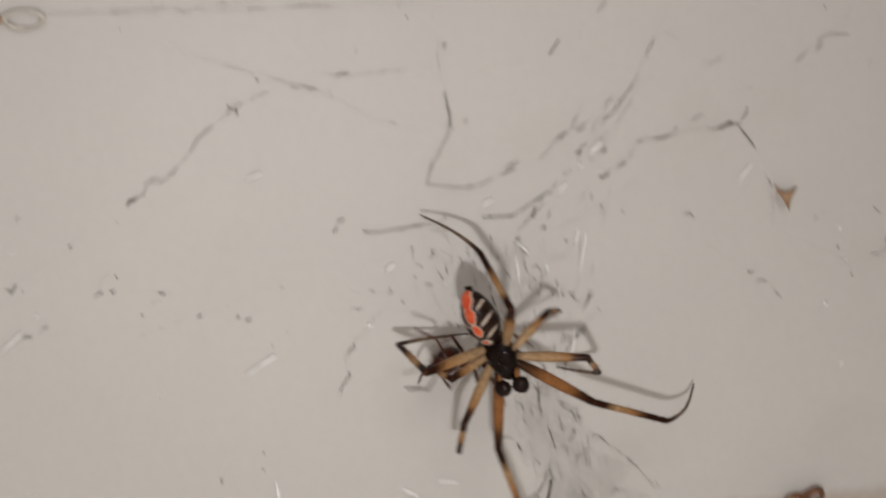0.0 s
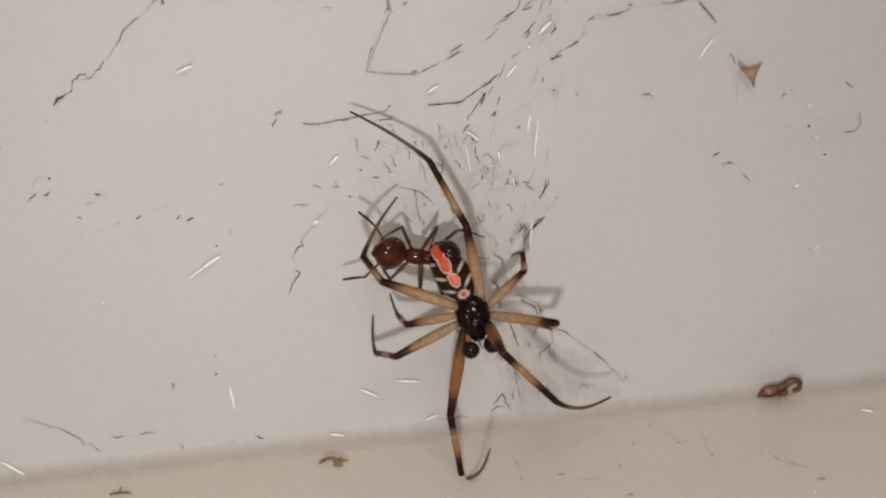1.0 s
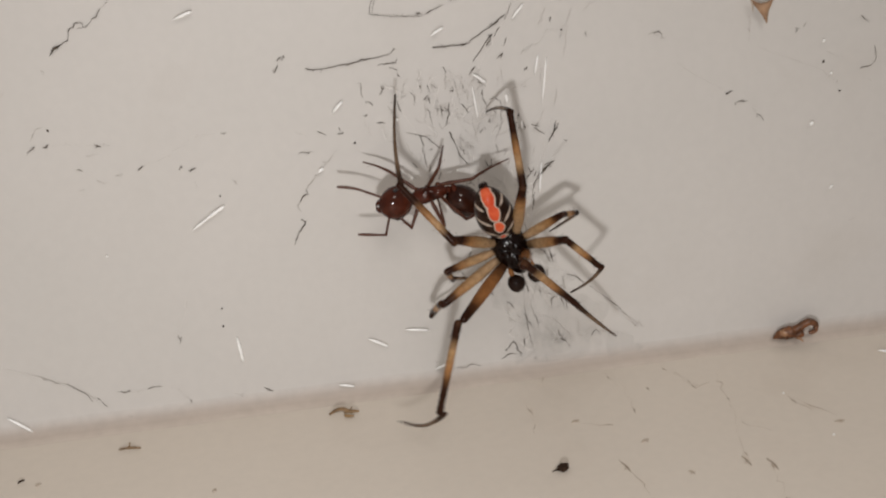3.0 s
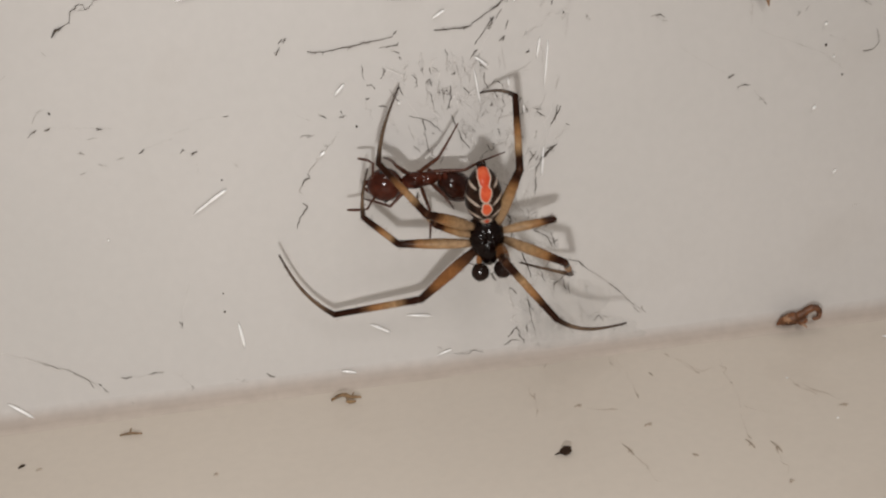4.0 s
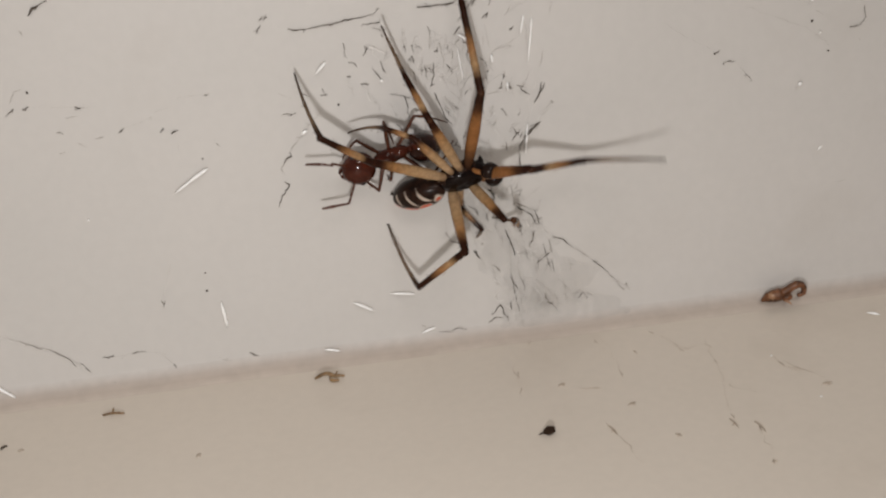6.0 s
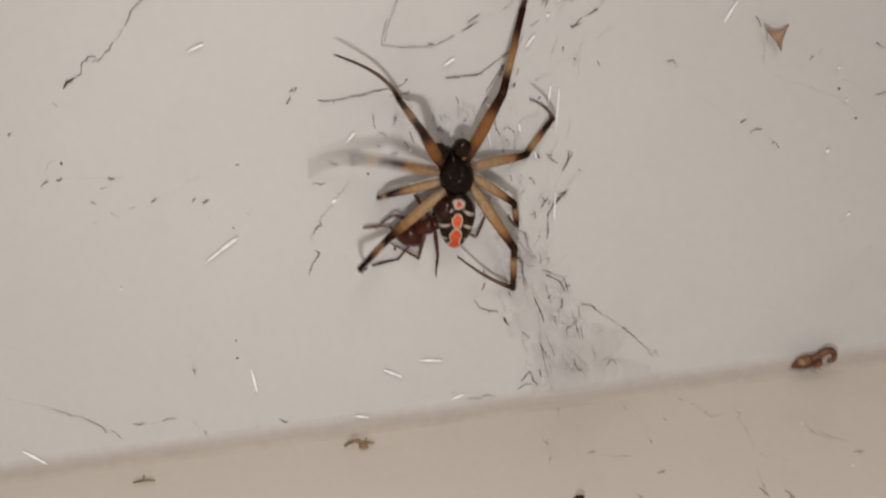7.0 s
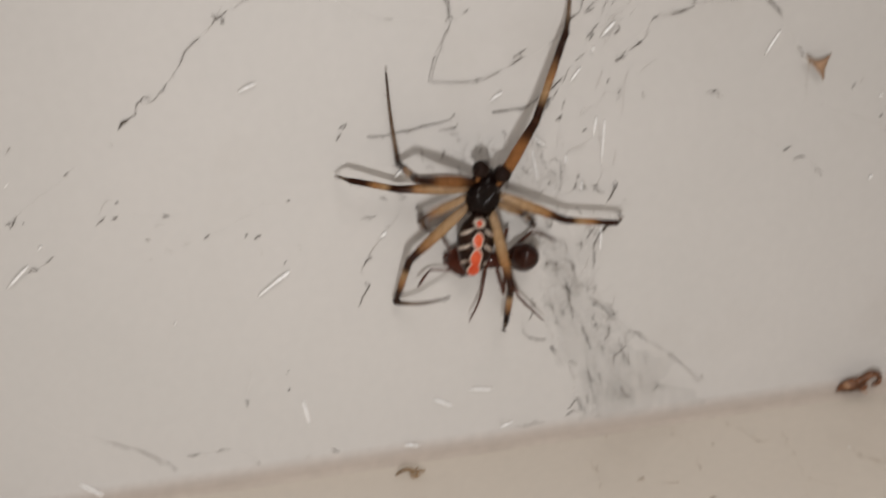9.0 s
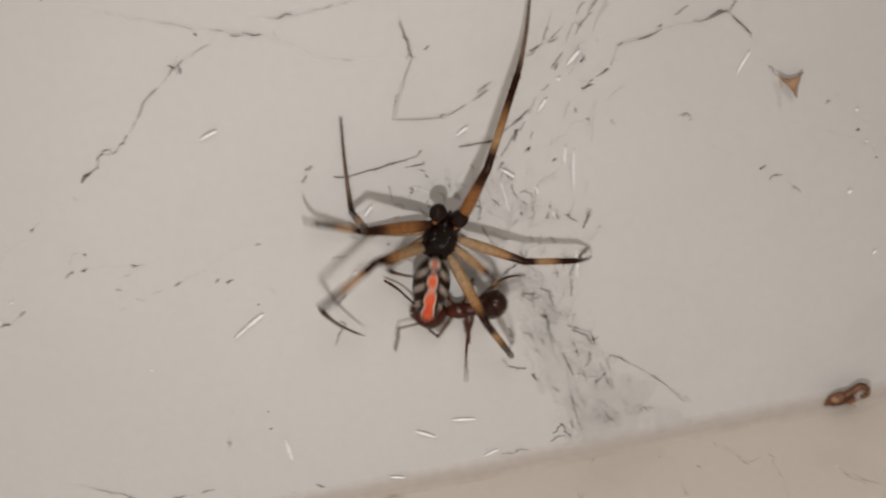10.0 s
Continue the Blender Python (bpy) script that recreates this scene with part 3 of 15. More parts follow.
def mark(points, r, pale=False, off=0.05):
    """A short kinked scrap of dusty thread against the wall."""
    fine = []
    for (ax, az), (bx, bz) in zip(points, points[1:]):
        steps = max(2, int(math.hypot(bx - ax, bz - az) / 0.1))
        fine += [Vector((ax + (bx - ax) * k / steps + rng.gauss(0, 0.014), -off - 0.04 * rng.random(), az + (bz - az) * k / steps + rng.gauss(0, 0.014))) for k in range(steps)]
    fine.append(Vector((points[-1][0], -off - 0.01, points[-1][1])))
    last = len(fine) - 1
    bm = bmesh.new()
    r *= 1.3 if off > 0.1 else 1.0
    faint = [0.25 + 1.3 * max(0, noise.noise(p * 2.3)) if pale else 1.0 for p in fine]
    tube(bm, fine, [0.86 * r * faint[k] * (0.3 + 0.7 * math.sin(math.pi * (0.1 + 0.8 * k / last))) * rng.uniform(0.45, 1.35) for k in range(last + 1)], 5)
    for k in range(last):
        if rng.random() < 0.18:
            tip = fine[k] + Vector((rng.gauss(0, 0.07), -0.01, rng.gauss(0, 0.07)))
            tube(bm, [fine[k], fine[k].lerp(tip, 0.5) + Vector((rng.gauss(0, 0.012), 0, rng.gauss(0, 0.012))), tip], [r * 0.6, r * 0.5, r * 0.2], 4)
    tagged(part("silk_thread", bm, GREY_DUST if pale else DUST), "faint grey wisp of dusty silk on the wall" if pale else "short dark scrap of dusty thread on the wall", "silk thread", "dusty scraps")


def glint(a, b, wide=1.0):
    """A highlight on silk, built in as a short near-white fibre."""
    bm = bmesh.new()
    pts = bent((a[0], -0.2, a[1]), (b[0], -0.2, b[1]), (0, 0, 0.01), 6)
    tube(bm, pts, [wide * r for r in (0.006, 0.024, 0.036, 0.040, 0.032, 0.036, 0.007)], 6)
    tagged(part("silk_fibre", bm, GLINT_AND_CRUMB), "glint on silk drawn as a short white fibre on the wall", "silk fibre", "bright fibres")


strand([(-4.89, 16.05), (-3.77, 17.03), (-2.21, 17.82)], False)
strand([(-2.86, 18.3), (-0.35, 17.47), (0.9, 16.48), (3.82, 16.08)], False)
strand([(3.64, 17.48), (3.84, 16.06), (3.21, 15)], False)
strand([(3.21, 15), (2.87, 14.08)], False)
strand([(2.87, 14.08), (3.62, 13.93), (4.75, 13.89)], False)
strand([(4.75, 13.89), (5.54, 14.24), (6.92, 14.79), (8.21, 15.71), (9.56, 16.82)], False)
strand([(6.1, 11.5), (7.2, 13.26), (8.24, 14.6), (9.44, 16.83)], False)
strand([(9.16, 13.91), (10.47, 15.15), (12.11, 15.5), (13.21, 15.56), (14.18, 15.68)], False)
strand([(14.87, 14.64), (15.62, 13.2)], False)
mark([(-4.95, 3.02), (-4.86, 3.3)], 0.013)
mark([(-4.6, 4.3), (-4.44, 4.75)], 0.008, True)
strand([(-11.71, 3.22), (-9.06, 1.94), (-7.87, 0.86)], False)
strand([(6.18, 7.09), (7.34, 6.17), (8.81, 4.01)], False)
strand([(7.61, 5.58), (7.96, 7.28), (8.39, 8.51), (8.97, 9.7)], False)
strand([(-6.18, 19.63), (-5.03, 19.02), (-2.85, 18.26), (-0.24, 17.32), (1.08, 16.41)], False)
strand([(3.39, 19.04), (3.64, 16.58), (3.77, 16.08)], False)
strand([(-11.89, 3.37), (-11.52, 3.2)], True)
strand([(-5.02, 3.14), (-4.47, 4.76)], False)
strand([(10.3, -0), (10.82, -0.69)], True)
strand([(3.04, 11.79), (4.21, 9.67), (4.88, 8.15)], False)
strand([(8.73, 9.76), (8.04, 7.77)], False)
mark([(3.72, 16.9), (3.84, 16.06), (3.5, 15.5)], 0.009)
mark([(3.5, 15.5), (3.21, 15)], 0.008, True)
mark([(2.87, 14.08), (3.62, 13.93), (4.2, 13.9)], 0.009)
mark([(4.3, 13.88), (4.75, 13.89), (5.3, 14.1)], 0.009)
mark([(5.54, 14.24), (6.15, 14.5)], 0.010)
mark([(6.92, 14.79), (7.45, 15.15)], 0.010)
mark([(8.21, 15.71), (8.75, 16.15)], 0.010)

mark([(10.03, 12.55), (10.01, 12.71)], 0.011)
mark([(4.41, 8.07), (4.41, 8.79)], 0.011, True)
mark([(-3.62, 10.41), (-3.22, 10.63), (-2.49, 10.59)], 0.004, True)
mark([(-2.43, 10.59), (-2.25, 10.6)], 0.017)
mark([(-3.7, 9.42), (-3.44, 9.48)], 0.021)
mark([(-3.49, 8.69), (-3.56, 9.07)], 0.004, True)
mark([(-2.34, 8.96), (-2.14, 8.69)], 0.009, True)
mark([(-0.14, 12.87), (-0.05, 13.01)], 0.017)
mark([(-0.43, 12.49), (-0.29, 12.66)], 0.017)
mark([(12.35, 12.44), (12.54, 12.42), (12.68, 12.31)], 0.017)
mark([(12.68, 12.31), (12.62, 12.1)], 0.013, True)
mark([(11.84, 12.83), (12.03, 12.84)], 0.013, True)
mark([(10.01, 12.55), (10.06, 12.75)], 0.013, True)
mark([(13.11, 11.31), (13.76, 10.79), (14.93, 10.07)], 0.004, True)
mark([(14.94, 9.92), (15.13, 10.05)], 0.021)
mark([(15.27, 9.6), (15.7, 9.6)], 0.017)
mark([(16.07, 9.09), (16.28, 8.82)], 0.017)
mark([(15.73, 9.53), (16.07, 9.09)], 0.004, True)
mark([(15.73, 12.64), (15.72, 11.68)], 0.013, True)
mark([(16.08, 11.46), (17, 11.04), (18.34, 10.44), (19.03, 9.78)], 0.008, True)
mark([(17.34, 11.86), (17.49, 11.98)], 0.017)
mark([(17.65, 12.02), (17.75, 12.16)], 0.013, True)
mark([(19.64, 12.19), (19.77, 12.11), (19.98, 11.97)], 0.017)
mark([(20.23, 11.04), (20.29, 10.64), (20.13, 10.39)], 0.013)
mark([(19.74, 10.32), (20.13, 10.39)], 0.017)
mark([(18.51, 11.08), (18.78, 10.9), (19.05, 10.83)], 0.013, True)
mark([(19.56, 4.58), (19.84, 4.65)], 0.017, True)
mark([(20, 9.94), (20.17, 9.83)], 0.013, True)
mark([(8.71, 8.28), (8.31, 8.02), (8.13, 7.69)], 0.014, False, 0.25)
mark([(8.13, 7.69), (7.94, 7.35), (7.82, 6.64)], 0.011, True, 0.25)
mark([(6.52, 7.82), (6.59, 7.54)], 0.008, True, 0.25)
mark([(6, 5.56), (6.21, 5.43), (6.36, 5.09)], 0.014, False, 0.25)
mark([(5.49, 5.63), (5.7, 5.37)], 0.014, False, 0.25)
mark([(5.25, 5.24), (5.16, 4.6)], 0.005, True, 0.25)
mark([(6.44, 5.07), (6.73, 4.09), (6.76, 3.17)], 0.005, True, 0.25)
mark([(6, 4.95), (6.28, 3.77), (6.57, 2.77)], 0.005, True, 0.25)
mark([(4.72, 0.7), (5.1, 0.67), (5.35, 0.77), (5.64, 0.67)], 0.012, False, 0.25)
mark([(3.98, 1.14), (4.16, 1.01)], 0.012, True, 0.25)
mark([(-9.86, 20.54), (-7.88, 20.52), (-6.07, 20.56), (-4.46, 20.45), (-2.83, 20.39), (-1.69, 20.4)], 0.011, True)
mark([(-9.57, 20.47), (-7.59, 20.43), (-5.68, 20.42)], 0.011, True)
mark([(-1.64, 20.4), (-1.06, 20.43), (-0.23, 20.4)], 0.015)
mark([(-0.23, 20.4), (1.34, 20.39), (3.58, 20.36)], 0.008, True)
mark([(-6.05, 20.82), (-5.97, 20.59)], 0.011, True)
mark([(-4.45, 20.61), (-2.5, 20.64)], 0.011, True)
mark([(-3.82, 18.55), (-3.26, 18.42), (-2.8, 18.14)], 0.019, True)
mark([(-1.82, 17.88), (-1.2, 17.69)], 0.019, True)
mark([(-0.35, 17.7), (-0.31, 17.21)], 0.015, True)
mark([(-5.26, 19.24), (-5.13, 18.98)], 0.015, True)
mark([(-4.78, 18.86), (-4.17, 18.76)], 0.015, True)
mark([(-2.41, 17.64), (-2.79, 17.49), (-3.06, 17.32)], 0.011)
mark([(-3.48, 17.39), (-3.7, 17.14), (-3.88, 16.85)], 0.015, True)
mark([(-3.55, 17.1), (-3.59, 16.83)], 0.019)
mark([(-0.54, 18.14), (0.52, 18.04), (2.24, 18.18)], 0.015, True)
mark([(-0.91, 19.25), (-0.78, 19.21)], 0.015, True)
mark([(0.55, 18.79), (0.61, 19)], 0.015, True)
mark([(3.2, 20.16), (3.22, 19.79)], 0.011, True)
mark([(3.45, 19.2), (3.38, 18.66), (3.45, 18.07)], 0.019, True)
mark([(8.92, 19.84), (9.25, 20.22)], 0.019)
mark([(7.23, 18.41), (7.45, 18.71), (7.63, 18.97)], 0.023)
mark([(8.29, 19.41), (8.66, 19.42)], 0.011, True)
mark([(8.38, 19.21), (8.3, 19)], 0.015, True)
mark([(10.7, 18.26), (11.02, 18.88)], 0.019)
mark([(11.02, 18.88), (11.23, 19.31), (11.54, 20.11)], 0.008, True)
mark([(9.61, 16.42), (10.06, 16.94), (10.33, 17.37)], 0.023)
mark([(10.33, 17.26), (11.01, 17.56)], 0.019, True)
mark([(10.7, 18.26), (10.33, 17.37)], 0.008, True)
mark([(9.2, 16.25), (9.32, 16.02)], 0.015)
mark([(8.09, 15.8), (8.26, 16.24)], 0.019)
mark([(8.09, 15.8), (7.7, 15.48), (7.19, 15.22)], 0.011)
mark([(5.73, 14.47), (6.18, 14.74)], 0.019)
mark([(8.22, 14.82), (8.67, 15.29)], 0.015)
mark([(9.95, 14.42), (10.09, 14.48)], 0.015)
mark([(10.45, 15.16), (10.68, 15.26)], 0.019)
mark([(11.88, 15.54), (11.99, 15.62)], 0.019)
mark([(10.67, 15.32), (11.66, 15.36)], 0.008, True)
mark([(13.4, 15.5), (13.91, 15.75), (14.21, 15.6)], 0.019)
mark([(14.58, 16.26), (14.43, 15.93), (14.21, 15.54)], 0.023)
mark([(14.28, 15.48), (14.78, 14.93), (14.91, 14.75)], 0.023)
mark([(16.19, 17.78), (16.69, 18.2)], 0.015)
mark([(16.93, 18.14), (17.22, 18.46)], 0.019)
mark([(16.96, 18.53), (17.41, 18.76), (18.17, 18.7)], 0.015)
mark([(17.15, 19.79), (17.22, 19.63)], 0.019)
mark([(18.15, 19.76), (18.02, 19.15)], 0.019, True)
mark([(19.08, 17.76), (18.93, 17.49)], 0.023, True)
mark([(11.29, 19.09), (12.22, 18.62)], 0.008, True)
mark([(12.7, 18.04), (13.05, 17.86), (13.61, 18.17)], 0.019, True)
mark([(14.03, 16.86), (14.72, 16.96)], 0.019, True)
mark([(3.63, 16.03), (3.74, 16.15)], 0.019)
mark([(4.24, 16.22), (4.4, 16.3)], 0.019)
mark([(3.56, 18.82), (3.65, 19)], 0.019)

strand([(-9.62, 20.51), (-7.65, 20.47), (-5.48, 20.42), (-1.42, 20.38), (1.99, 20.36), (5.46, 20.36)], False)
strand([(-0.77, 18.14), (1.92, 18.06), (6.84, 18.04)], False)

mark([(-4.84, 16.17), (-5.01, 15.87), (-5.18, 15.65)], 0.018)
mark([(-5.24, 15.58), (-5.41, 15.35), (-5.56, 15.23)], 0.007)
mark([(-5.64, 15.17), (-5.8, 14.92), (-5.97, 14.88), (-6.11, 14.67), (-6.21, 14.62)], 0.017)
mark([(-6.21, 14.64), (-6.3, 14.8), (-6.42, 14.82), (-6.59, 14.72), (-6.73, 14.57), (-6.83, 14.25), (-7.05, 14.16), (-7.26, 14.03)], 0.02)
mark([(-7.06, 14.14), (-7.3, 14.04), (-7.46, 13.84)], 0.05)
mark([(-7.18, 14.08), (-7.38, 13.99)], 0.035)
mark([(-6.48, 14.6), (-6.25, 14.64)], 0.014)
mark([(-7.85, 13.42), (-7.77, 13.25)], 0.04, True)
mark([(-11.03, 13.72), (-10.91, 13.61)], 0.03, True)
mark([(-9.11, 12.77), (-9.43, 12.57)], 0.008, True)
mark([(-9.39, 12.59), (-9.5, 12.5)], 0.022)
mark([(-9.66, 12.36), (-10.08, 12.13), (-10.47, 11.92)], 0.009, True)
mark([(-10.5, 11.91), (-11.34, 11.35)], 0.005, True)
mark([(-11.34, 11.35), (-11.5, 11.09), (-11.62, 10.96)], 0.022)
mark([(-11.72, 11.15), (-11.56, 11.11)], 0.03)
mark([(-12.51, 9.96), (-12.39, 10.05)], 0.036)
mark([(-12.76, 9.75), (-12.55, 9.93)], 0.014, True)
mark([(-11.38, 9.31), (-11.25, 9.4), (-11.05, 9.35)], 0.03)
mark([(-10.76, 9.54), (-10.45, 9.75)], 0.018)
mark([(-11.04, 9.39), (-10.76, 9.54)], 0.006, True)
mark([(-8.74, 10.74), (-8.53, 10.86)], 0.028)
mark([(-8.84, 10.61), (-8.7, 10.76)], 0.011)
mark([(-8.28, 10.79), (-8.07, 10.88)], 0.024)
mark([(-8.63, 11.06), (-8.41, 11.43), (-8.16, 11.48)], 0.014, True)
mark([(-8.07, 10.88), (-6.6, 10.69)], 0.004, True)
mark([(-6.6, 10.69), (-6.4, 10.62)], 0.024)
mark([(-6.4, 10.62), (-6.07, 10.62)], 0.009, True)
mark([(-6.86, 10.35), (-6.55, 10.39)], 0.016, True)
mark([(-6.74, 9.46), (-6.47, 9.3)], 0.026, True)
mark([(-7.41, 9.15), (-7.21, 9.19)], 0.017, True)
mark([(-7.23, 9.88), (-7.14, 9.83)], 0.03, True)
mark([(-5.35, 9.63), (-5.18, 9.76)], 0.026)
mark([(-5.16, 9.76), (-4.33, 10.02)], 0.005, True)
mark([(-4.33, 10.0), (-4.23, 10.05)], 0.03, True)
mark([(-4.15, 10.18), (-3.6, 10.34)], 0.012, True)
mark([(-4.01, 9.5), (-3.87, 9.58)], 0.024)
mark([(-3.66, 9.39), (-3.53, 9.46)], 0.026)
mark([(-6.15, 9.53), (-5.87, 9.56)], 0.012, True)
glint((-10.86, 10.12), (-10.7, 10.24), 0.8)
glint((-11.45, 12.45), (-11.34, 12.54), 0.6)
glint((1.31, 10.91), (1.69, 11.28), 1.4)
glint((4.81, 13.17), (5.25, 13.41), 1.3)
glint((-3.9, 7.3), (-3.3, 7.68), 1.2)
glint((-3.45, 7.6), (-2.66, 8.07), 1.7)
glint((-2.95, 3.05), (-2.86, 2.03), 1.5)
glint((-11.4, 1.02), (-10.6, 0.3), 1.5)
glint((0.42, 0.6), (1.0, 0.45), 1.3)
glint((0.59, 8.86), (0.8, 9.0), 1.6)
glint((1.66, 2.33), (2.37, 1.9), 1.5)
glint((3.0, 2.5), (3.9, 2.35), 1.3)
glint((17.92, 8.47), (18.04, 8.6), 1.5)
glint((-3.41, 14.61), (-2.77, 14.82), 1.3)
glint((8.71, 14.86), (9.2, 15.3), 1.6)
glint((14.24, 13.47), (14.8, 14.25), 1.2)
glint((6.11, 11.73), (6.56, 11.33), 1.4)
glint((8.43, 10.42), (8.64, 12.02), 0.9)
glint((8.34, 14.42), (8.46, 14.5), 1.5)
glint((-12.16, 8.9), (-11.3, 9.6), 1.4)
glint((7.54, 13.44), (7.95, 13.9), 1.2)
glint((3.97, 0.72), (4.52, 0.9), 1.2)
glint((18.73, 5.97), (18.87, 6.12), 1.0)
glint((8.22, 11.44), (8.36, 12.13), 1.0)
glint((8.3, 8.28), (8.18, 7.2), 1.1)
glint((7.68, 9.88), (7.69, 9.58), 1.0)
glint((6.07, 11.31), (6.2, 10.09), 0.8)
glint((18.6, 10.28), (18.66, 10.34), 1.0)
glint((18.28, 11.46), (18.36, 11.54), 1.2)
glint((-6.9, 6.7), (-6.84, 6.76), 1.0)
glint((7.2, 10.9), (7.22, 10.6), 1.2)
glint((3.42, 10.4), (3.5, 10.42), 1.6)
mark([(0.61, 12.49), (0.87, 12.4), (1.25, 12.42)], 0.022)
mark([(1.25, 12.42), (2.16, 12.51), (3.21, 12.63)], 0.022)
mark([(3.21, 12.63), (3.42, 12.66), (3.61, 12.84)], 0.018)
mark([(3.09, 12.37), (3.6, 12.35), (3.63, 12.49)], 0.016)
mark([(3.36, 12.21), (3.64, 12.08)], 0.015)
mark([(3.59, 11.99), (3.67, 11.86)], 0.02)
mark([(4.89, 12.7), (5.4, 12.72), (5.94, 12.72)], 0.018)
mark([(5.94, 12.72), (6.17, 12.85), (6.41, 12.98), (6.67, 13.14)], 0.018)
mark([(6.67, 13.14), (6.96, 13.27), (7.26, 13.54)], 0.022)
mark([(5.82, 12.68), (6.03, 12.75)], 0.03)
mark([(6.87, 12.97), (6.6, 12.65)], 0.026)
mark([(6.6, 12.65), (6.33, 12.31), (6.18, 12.09)], 0.016)
mark([(6.23, 11.95), (6.0, 11.64)], 0.024)
mark([(6.74, 12.79), (6.5, 12.55)], 0.012, True)
mark([(7.36, 12.84), (7.23, 12.51)], 0.014)
mark([(7.2, 12.32), (7.12, 12.09)], 0.022)
mark([(5.16, 12.05), (5.2, 11.75)], 0.012)
mark([(4.58, 11.47), (4.62, 11.22)], 0.016)
mark([(4.42, 10.95), (4.55, 11.09), (4.61, 10.83)], 0.018)
mark([(6.41, 11.09), (6.43, 10.78), (6.54, 10.45)], 0.018)
mark([(5.96, 11.08), (5.85, 10.59), (5.74, 10.46)], 0.012, True)
mark([(5.68, 10.67), (5.91, 10.34)], 0.018)
mark([(2.44, 11.13), (2.63, 11.09), (2.69, 10.94)], 0.016)
mark([(2.34, 10.65), (2.48, 10.67)], 0.02)
mark([(2.77, 10.34), (3.04, 10.29)], 0.02)
mark([(3.19, 10.87), (3.36, 10.61), (3.49, 10.36)], 0.014)
mark([(4.52, 10.64), (4.61, 10.33), (4.63, 10.07)], 0.016)
mark([(5.26, 10.76), (5.23, 10.36), (5.06, 9.93)], 0.018)
mark([(3.74, 9.88), (4.06, 9.77), (4.4, 9.65)], 0.014)
mark([(4.4, 9.65), (4.67, 9.35), (4.87, 9.14)], 0.014)
mark([(5.19, 9.72), (5.39, 9.23)], 0.024)
mark([(5.39, 9.23), (5.51, 8.8), (5.75, 8.5)], 0.022)
mark([(4.24, 9.32), (4.29, 8.94), (4.31, 8.53)], 0.014)
mark([(3.84, 8.79), (4.02, 8.56)], 0.014)
mark([(4.33, 8.32), (4.47, 7.99)], 0.014, True)
mark([(8.16, 9.52), (8.47, 9.26)], 0.016)
mark([(8.88, 9.7), (8.83, 9.34), (8.6, 8.96)], 0.022)
mark([(9.15, 8.97), (9.25, 8.9)], 0.026)
mark([(7.65, 9.62), (7.83, 9.58)], 0.02)
mark([(8.66, 8.05), (8.45, 8.04), (8.2, 7.79)], 0.024)
mark([(8.2, 7.79), (8.03, 7.46), (7.96, 7.25)], 0.014)
mark([(7.84, 8.11), (7.99, 7.88)], 0.018)
mark([(1.38, 10.1), (1.63, 10.13)], 0.014)
mark([(1.48, 10.35), (1.51, 10.18)], 0.014)
mark([(0.04, 9.61), (0.52, 9.59)], 0.012)
mark([(0.03, 10.35), (0.42, 10.11)], 0.014, True)
mark([(0.75, 10.27), (1.0, 10.12)], 0.016)
mark([(1.33, 9.6), (1.11, 9.32), (0.85, 9.04)], 0.016, True)
mark([(0.85, 9.04), (0.62, 8.76), (0.32, 8.49)], 0.012, True)
mark([(0.1, 8.27), (0.16, 8.1), (-0.01, 8.01), (-0.12, 7.82)], 0.022)
mark([(0.32, 8.49), (0.14, 8.26)], 0.014, True)
mark([(-0.18, 7.2), (-0.03, 7.07), (-0.15, 6.88), (-0.33, 6.69)], 0.022)
mark([(-0.33, 6.69), (-0.48, 6.28)], 0.018)
mark([(-0.12, 7.82), (-0.28, 7.69), (-0.13, 7.46)], 0.012, True)
mark([(5.51, 11.52), (5.56, 10.92)], 0.01, True)
mark([(4.3, 12.04), (4.31, 11.46)], 0.01, True)
mark([(4.88, 10.9), (4.65, 10.32)], 0.01, True)
mark([(5.99, 10.07), (6.11, 9.55), (5.93, 9.16)], 0.01, True)
mark([(6.19, 9.54), (6.36, 9.72)], 0.012)
mark([(5.83, 9.17), (6.02, 9.05)], 0.012)
mark([(6.77, 9.06), (6.84, 8.79)], 0.014)
mark([(3.06, 9.9), (3.32, 9.57)], 0.01, True)
mark([(3.71, 9.52), (3.86, 9.0)], 0.01, True)
mark([(5.52, 10.33), (5.68, 9.8)], 0.01, True)
mark([(6.7, 10.39), (6.84, 10.18)], 0.012)
mark([(7.46, 8.88), (7.62, 8.61)], 0.018)
mark([(12.19, 12.37), (12.35, 12.43), (12.54, 12.29)], 0.02, True)
mark([(14.93, 9.93), (15.07, 10.02)], 0.022)
mark([(7.62, 5.4), (8.12, 5.11), (8.42, 4.95)], 0.0325, True)
mark([(8.42, 4.95), (8.56, 4.37)], 0.025)
mark([(9.0, 3.85), (9.41, 3.68), (9.71, 3.33)], 0.02)
mark([(9.71, 3.33), (10.02, 3.13), (10.43, 2.72)], 0.022, True)
mark([(10.43, 2.72), (10.85, 2.31), (11.01, 2.12)], 0.016)
mark([(11.01, 2.12), (11.26, 1.78), (11.79, 1.35)], 0.022, True)
mark([(11.64, 1.56), (11.81, 1.3)], 0.03, True)
mark([(7.35, 4.32), (7.53, 3.72), (7.61, 3.32)], 0.0275)
mark([(8.89, 3.75), (8.97, 3.17)], 0.016, True)
mark([(8.96, 2.94), (9.0, 2.42)], 0.022)
mark([(5.19, 4.52), (5.37, 4.15), (5.98, 3.95)], 0.0175)
mark([(6.21, 3.69), (6.26, 3.45)], 0.03)
mark([(6.86, 3.02), (7.05, 2.74)], 0.0225)
